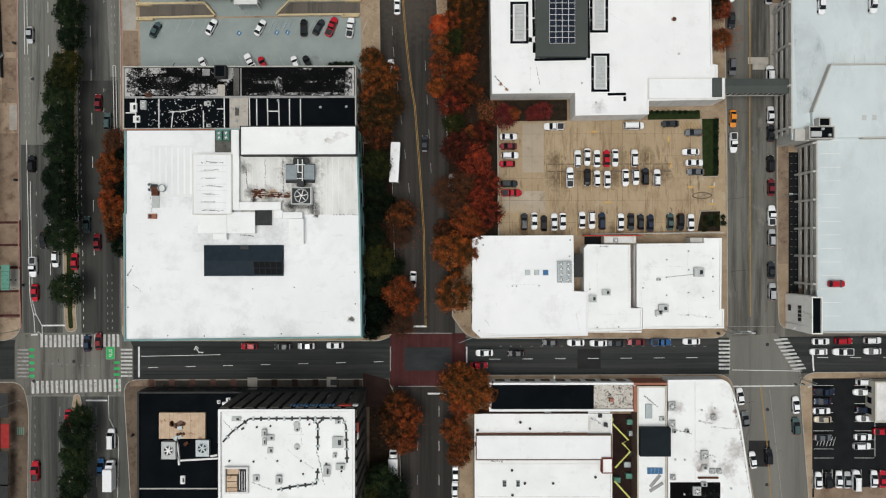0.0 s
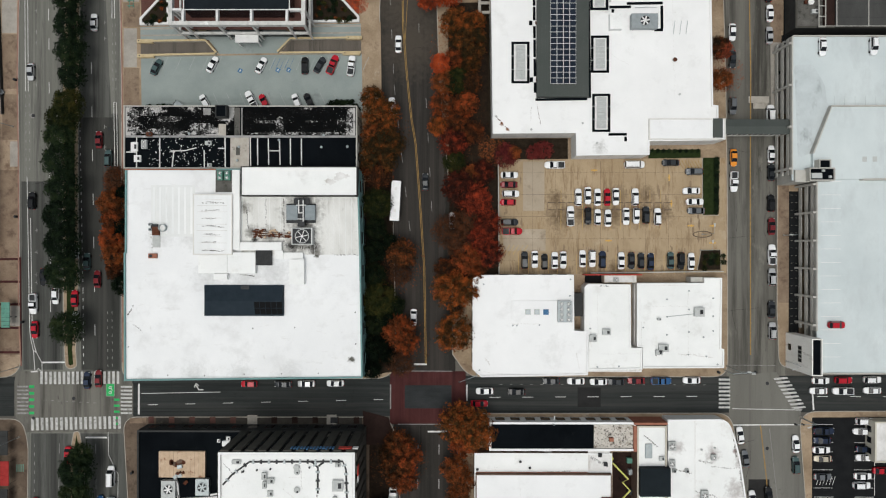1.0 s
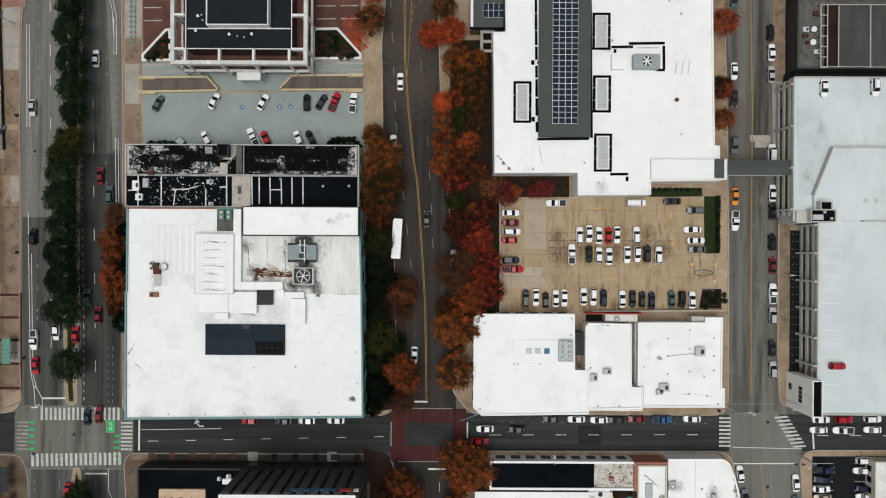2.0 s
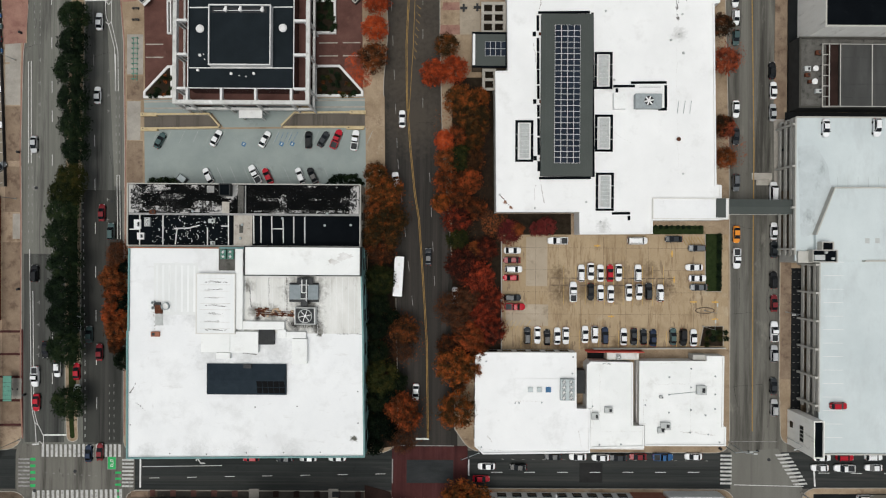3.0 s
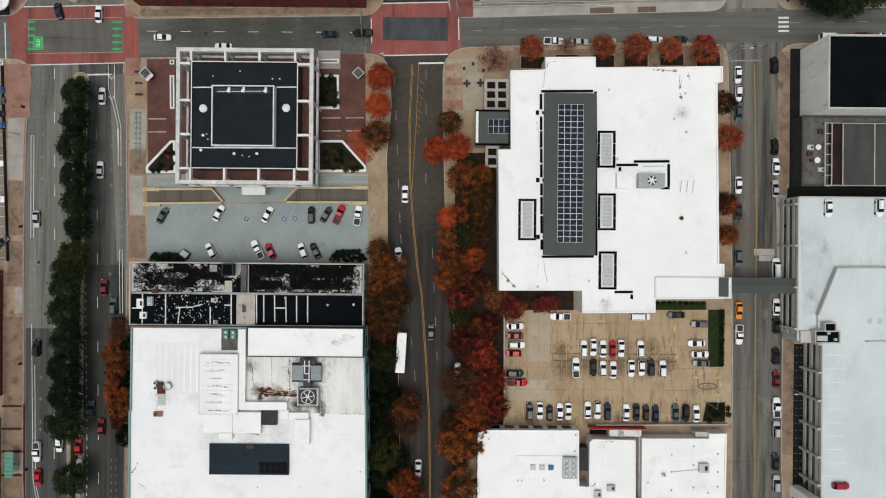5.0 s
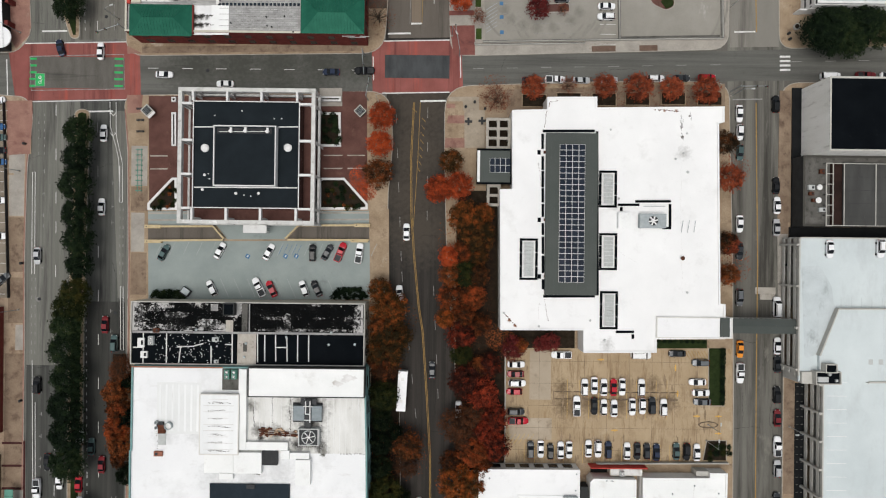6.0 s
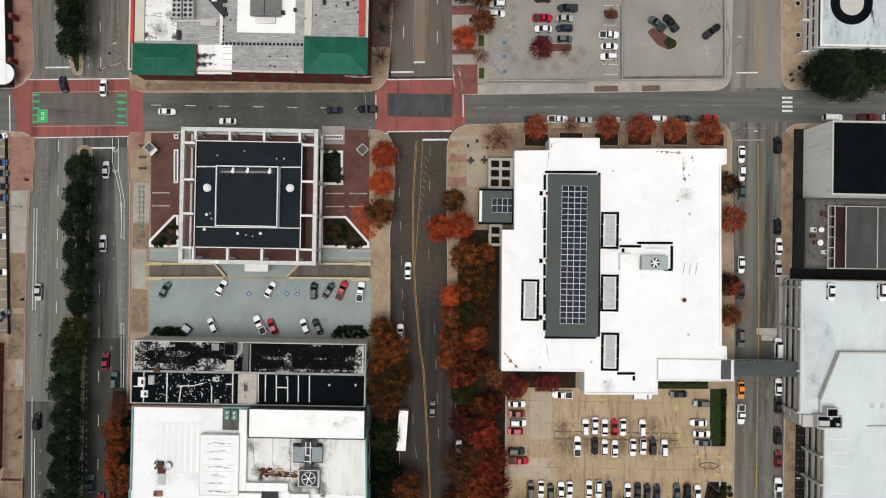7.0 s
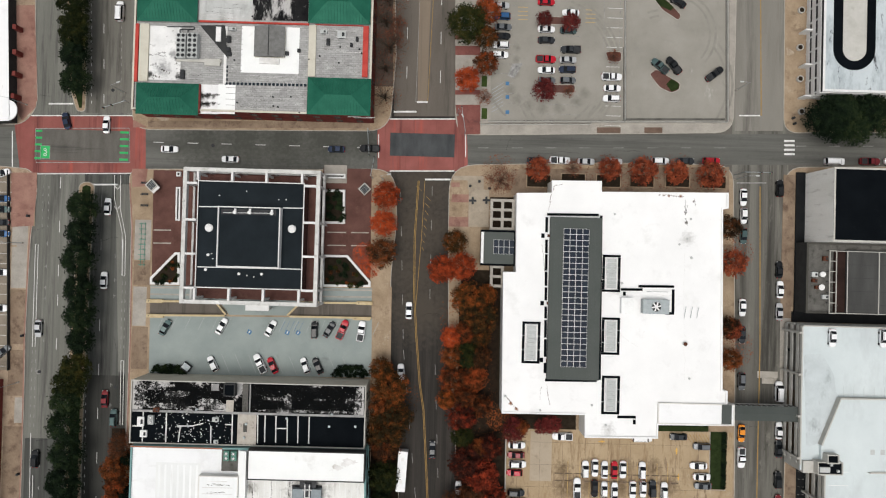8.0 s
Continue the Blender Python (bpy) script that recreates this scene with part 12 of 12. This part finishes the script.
row_of_cars(((10.44, 145.86, 0, "silver", "sedan"), (10.82, 142.99, 180, "blue", "suv"), (11.19, 140.12, 0, "grey", "sedan"), (10.95, 137.68, 0, "black", "sedan"), (10.72, 135.25, 180, "white", "suv"), (10.48, 132.67, 0, "white", "suv"),
             (22.67, 139.84, 0, "white", "sedan"), (22.74, 136.96, 0, "dark", "sedan"), (22.72, 131.81, 0, "red", "pickup"), (22.94, 128.94, 180, "white", "sedan"), (23.16, 126.22, 0, "grey", "sedan"), (22.49, 147.12, 0, "red", "sedan"),
             (29.05, 144.42, 180, "white", "sedan"), (28.56, 139.71, 0, "teal", "sedan"), (29.29, 134.57, 180, "dark", "pickup"), (28.60, 131.83, 0, "silver", "sedan"), (28.51, 129.25, 180, "navy", "suv"), (28.73, 126.38, 0, "grey", "hatchback"),
             (40.32, 127.62, 0, "white", "pickup"), (40.54, 124.60, 0, "white", "sedan"), (40.45, 121.87, 180, "white", "suv")), ULOT, "cars in the upper lots", LZ)
row_of_cars(((53.08, 130.86, 140, "teal", "pickup"), (56.70, 131.11, 128, "black", "pickup"), (67.61, 129.15, 38, "black", "pickup"), (57.54, 148.14, 150, "black", "sedan")), "parked in the walled upper lot", "cars in the upper lots", LZ)
row_of_cars(((100.56, -37.65, 0, "navy", "pickup"), (100.11, -40.20, 180, "navy", "sedan"), (99.96, -42.74, 0, "white", "sedan"), (100.26, -44.99, 180, "tan", "sedan"), (100.25, -49.78, 0, "grey", "sedan"),
             (111.31, -35.12, 0, "white", "suv"), (110.56, -37.81, 180, "white", "sedan"), (111.30, -42.45, 0, "navy", "sedan"), (111.30, -44.70, 180, "white", "sedan"), (110.85, -49.64, 0, "white", "sedan"), (110.55, -52.03, 0, "white", "suv"),
             (99.05, -61.16, 90, "white", "sedan"), (101.59, -61.01, 90, "black", "suv"), (104.43, -60.86, 90, "white", "sedan"), (106.67, -61.01, 90, "silver", "sedan"), (108.91, -61.02, 90, "white", "van"), (113.68, -60.72, 90, "white", "sedan"), (115.92, -60.72, 90, "red", "sedan"), (115.78, -48.14, 0, "red", "sedan")), "parked in the dark sealed lot", "cars in the dark lot", LZ)
row_of_cars(((78.60, -38.98, 97, "white", "sedan"), (79.94, -45.12, 97, "grey", "sedan"), (81.88, -55.76, 97, "white", "sedan"), (86.06, -54.71, 92, "black", "suv"), (93.24, -41.24, 93, "white", "sedan"), (93.24, -46.78, 93, "teal", "suv")), "parked along the slanting avenue", "cars along the east avenue")
row_of_cars(((-11.71, 64.27, 90, "white", "sedan"), (-4.57, 27.89, 90, "dark", "sedan"), (-7.66, -7.99, -92, "white", "sedan"), (-13.31, 47.91, 95, "white", "suv"), (2.55, 17.60, 90, "silver", "sedan"), (3.27, -63.66, 90, "white", "sedan"), (3.42, -59.46, 90, "silver", "sedan")), "on the dark main street", "cars on the main street")


def lorry(x, y, deg, length, label, cab=True):
    """A box truck or bus with a white body, cab, windows and six wheels."""
    ob = thing("box_truck" if cab else "bus", 0, 0, 0, label, "truck" if cab else "bus", "large vehicles")
    box_len = length - (1.9 if cab else 0.0)
    part("cargo_box" if cab else "body", prism(bmesh.new(), rounded(rect(-length / 2, -1.2, -length / 2 + box_len, 1.2), 0.15, 3), 0.7, 3.1), COLOURS["white"], ob)
    if cab:
        bm = bmesh.new()
        loft(bm, [[(x0, y0 * k, z0) for y0, z0 in ((1.05, 0.5), (1.05, 1.4), (0.9, top), (-0.9, top), (-1.05, 1.4), (-1.05, 0.5))] for x0, k, top in ((length / 2 - 1.85, 1, 2.3), (length / 2 - 1.0, 1, 2.25), (length / 2 - 0.4, 0.98, 1.5), (length / 2, 0.85, 1.3))])
        part("cab", bm, COLOURS["white"], ob)
        bm = bmesh.new()
        face_patch(bm, ((length / 2 - 0.98, -0.85, 2.22), (length / 2 - 0.42, -0.85, 1.56), (length / 2 - 0.42, 0.85, 1.56), (length / 2 - 0.98, 0.85, 2.22)), 0.06, 0.02)
        part("windscreen", bm, glass_dark, ob)
    else:
        for s in (-1, 1):
            part("window_band", box(bmesh.new(), 0, s * 1.2, 1.6, length * 0.9, 0.03, 0.9), glass_dark, ob)
        part("windscreen", box(bmesh.new(), length / 2, 0, 1.3, 0.03, 2.1, 1.4), glass_dark, ob)
        for k in (-0.3, 0.25):
            part("roof_hatch", box(bmesh.new(), k * length, 0, 3.1, 0.8, 0.7, 0.12), white_metal, ob)
    part("chassis", box(bmesh.new(), 0, 0, 0.45, length * 0.94, 1.6, 0.26), steel_dark, ob)
    for fx in (-0.36, -0.24, 0.36):
        for s in (-1, 1):
            part("wheel", rod(bmesh.new(), (fx * length, s * 0.9, 0.48), (fx * length, s * 1.18, 0.48), 0.48, 14), rubber, ob)
    ob.matrix_basis = pose(x, y, 0.02, 0, 0, deg)
    return ob


lorry(-12.31, 22.74, -93, 10.4, "long white bus parked beside dark trees", False)
lorry(-87.65, -59.41, 90, 7.6, "white box truck waiting in the avenue lane")
lorry(-12.92, -56.00, 90, 6.4, "white box truck parked beneath the street trees")


# ---- cars on the deck, street lamps, signals, bins and fallen leaves ----
for x, y, d, c, k in ((95.24, 60.91, -90, "white", "sedan"), (108.03, 61.14, -90, "white", "suv")):
    car(x, y, d, c, k, "parked on the deck roof", DH - 0.41, "cars on the deck")
car(98.9, -8.81, 0, "red", "hatchback", "parked alone on the deck roof", DH - 0.39, "cars on the deck")
row_of_cars(((-120.18, 97.47, 20, "white", "sedan"), (-120.08, 90.87, 0, "blue", "sedan"), (-119.82, 88.03, 0, "teal", "suv"), (-119.84, 84.58, 180, "dark", "sedan"), (-119.72, 81.59, 0, "blue", "sedan"), (-119.64, 71.43, 0, "white", "sedan"), (-119.28, 62.03, 0, "white", "suv"), (-118.10, 50.60, 40, "grey", "sedan")), "parked in the dark west lot", "cars in the west lot", 0.165)
for x, y, d in ((68.75, 14.1, 90), (68.3, 9.9, 90), (90.27, 13.85, 180), (76.42, -21.32, 0), (73.92, 101.37, 0), (-114.32, 79.30, 160), (-114.07, 42.58, 180), (-19.58, 98.77, 10), (-0.24, 116.49, -60), (-114.59, 115.97, 170), (-112.83, -21.35, 200), (-112.29, -39.84, 160), (-88.66, 119.87, 20), (73.89, 125.24, 180), (75.33, -20.86, 0), (94.74, -34.05, 200), (28.34, -34.58, 90), (90.87, -19.38, 200)):
    lamp_post(x, y, d)


def signal(x, y, deg, reach):
    """A traffic signal on a long mast arm."""
    ob = thing("traffic_signal", x, y, 0.15, "grey mast-arm traffic signal at the corner", "traffic signal", "traffic signals")
    part("pole", rod(bmesh.new(), (x, y, 0.15), (x, y, 6.2), 0.13, 8, 0.1), steel_grey, ob)
    c, s = math.cos(radians(deg)), math.sin(radians(deg))
    part("mast_arm", rod(bmesh.new(), (x, y, 5.7), (x + c * reach, y + s * reach, 6.1), 0.09, 8, 0.06), steel_grey, ob)
    for k in (0.6, 0.97):
        h = part("signal_head", box(bmesh.new(), x + c * reach * k, y + s * reach * k, 5.2, 0.32, 0.32, 1.0), steel_dark, ob)
        for j, m_ in enumerate((line_green, yellow_paint, red_lens)):
            part("lens", box(bmesh.new(), x + c * reach * k, y + s * reach * k - 0.17, 5.3 + 0.3 * j, 0.2, 0.02, 0.2), m_, h)
    return ob


for x, y, d, r in ((-85.84, 116.48, 200, 6.0), (1.71, 111.11, 100, 6.5), (-23.39, 111.01, -85, 7.0), (73.90, 102.58, 0, 7.0), (74.44, -21.75, 5, 6.0), (8.89, -22.26, 200, 5.0), (-22.29, 98.99, 80, 5.0), (95.34, -34.65, 180, 5.0)):
    signal(x, y, d, r)
for x, y in ((-112.87, 86.50), (-113.02, 18.61), (-80.08, -44.68), (-82.20, -49.19), (8.70, 97.15), (-17.13, 97.03), (-113.26, 54.88), (-111.29, -9.32), (8.30, -17.76), (3.58, 97.61), (5.95, 98.88), (88.77, 56.71), (88.99, 118.10), (89.32, 116.60), (72.94, -22.35)):
    ob = thing("litter_bin", x, y, 0.15, "dark round litter bin on the pavement", "litter bin", "litter bins")
    part("drum", tube(bmesh.new(), x, y, 0.15, 0.34, 0.9, 12), steel_dark, ob)
    part("lid", tube(bmesh.new(), x, y, 1.052, 0.36, 0.12, 12, 0.2), steel_dark, ob)
ob = thing("skip", -69.71, 47.89, 0.16, "dark steel waste skip in the grey lot", "waste bin")
part("body", box(bmesh.new(), -69.71, 47.89, 0.16, 2.4, 1.8, 1.4, -35), steel_dark, ob)
part("lid", box(bmesh.new(), -69.56, 48.04, 1.562, 2.0, 1.5, 0.08, -35), steel_grey, ob)
# shrubs of the tan lot
for k in range(14):
    x0, y0, x1, y1 = 72.35, 33.9, 72.35, 20.02
    shrub("green", x0, y0 + (y1 - y0) * k / 13, turn_rng.uniform(0.85, 1.0), 0.175)
for k in range(9):
    x0, y0 = 69.32, 8.31
    shrub("green" if k % 2 else "olive", x0 + 1.6 * (k % 4) + turn_rng.uniform(-0.3, 0.3), y0 - 1.6 * (k // 4), turn_rng.uniform(0.8, 1.2), 0.17)
for k in range(9):
    x0, y0 = 55.36, 36.13
    shrub("green", x0 + 1.5 * k, y0, 0.7, 0.17)
lf = np.random.default_rng(77)


def fallen(x, y, r, n, leaves, where):
    """A scatter of fallen leaves lying flat on the ground."""
    a, d = lf.uniform(0, 2 * math.pi, n), r * lf.uniform(0, 1, n) ** 0.6
    cs = np.stack([x + d * np.cos(a), y + d * np.sin(a), np.full(n, 0.19)], 1)
    t = lf.uniform(0, math.pi, n)
    u = np.stack([np.cos(t), np.sin(t), np.zeros(n)], 1) * lf.uniform(0.08, 0.2, n)[:, None]
    v = np.stack([-u[:, 1], u[:, 0], lf.uniform(-0.02, 0.02, n)], 1) * 0.6
    q = np.stack([cs - u, cs - v, cs + u, cs + v], 1).reshape(-1, 3) - np.array((x, y, 0.16))
    me = bpy.data.meshes.new("fallen_leaves")
    me.from_pydata(q.tolist(), [], [(4 * i, 4 * i + 1, 4 * i + 2, 4 * i + 3) for i in range(n)])
    me.materials.append(leaves)
    ob = new("fallen_leaves", me)
    ob.location = (x, y, 0.16)
    return tagged(ob, where, "fallen leaves", kind="stuff")


fallen(-23.79, 78.64, 3.4, 900, leaf_bright, "bright orange fallen leaves on brick paving")
fallen(-22.24, 75.06, 2.6, 600, leaf_bright, "bright orange fallen leaves on brick paving")
fallen(-24.93, 74.57, 3.0, 300, leaf_bright, "orange fallen leaves over a planter edge")
for x, y, s in ((11.44, 101.59, 5.0), (40.18, 101.33, 6.0), (58.86, 100.95, 7.0), (74.50, 82.09, 5.0), (74.98, 56.62, 5.0)):
    fallen(x, y, s, 500, leaf_dull, "russet fallen leaves on the pavement")
for x, y, s in ((7.41, 30.67, 7.0), (9.04, 11.20, 7.0), (4.18, 63.63, 8.0), (4.32, 44.14, 8.0), (-15.27, 40.73, 7.0), (-12.35, 6.26, 8.0), (-10.89, -14.74, 8.0), (-11.70, -46.24, 8.0), (13.36, 36.71, 4.0)):
    fallen(x, y, s, 700, leaf_brown, "brown fallen leaves under the street trees")
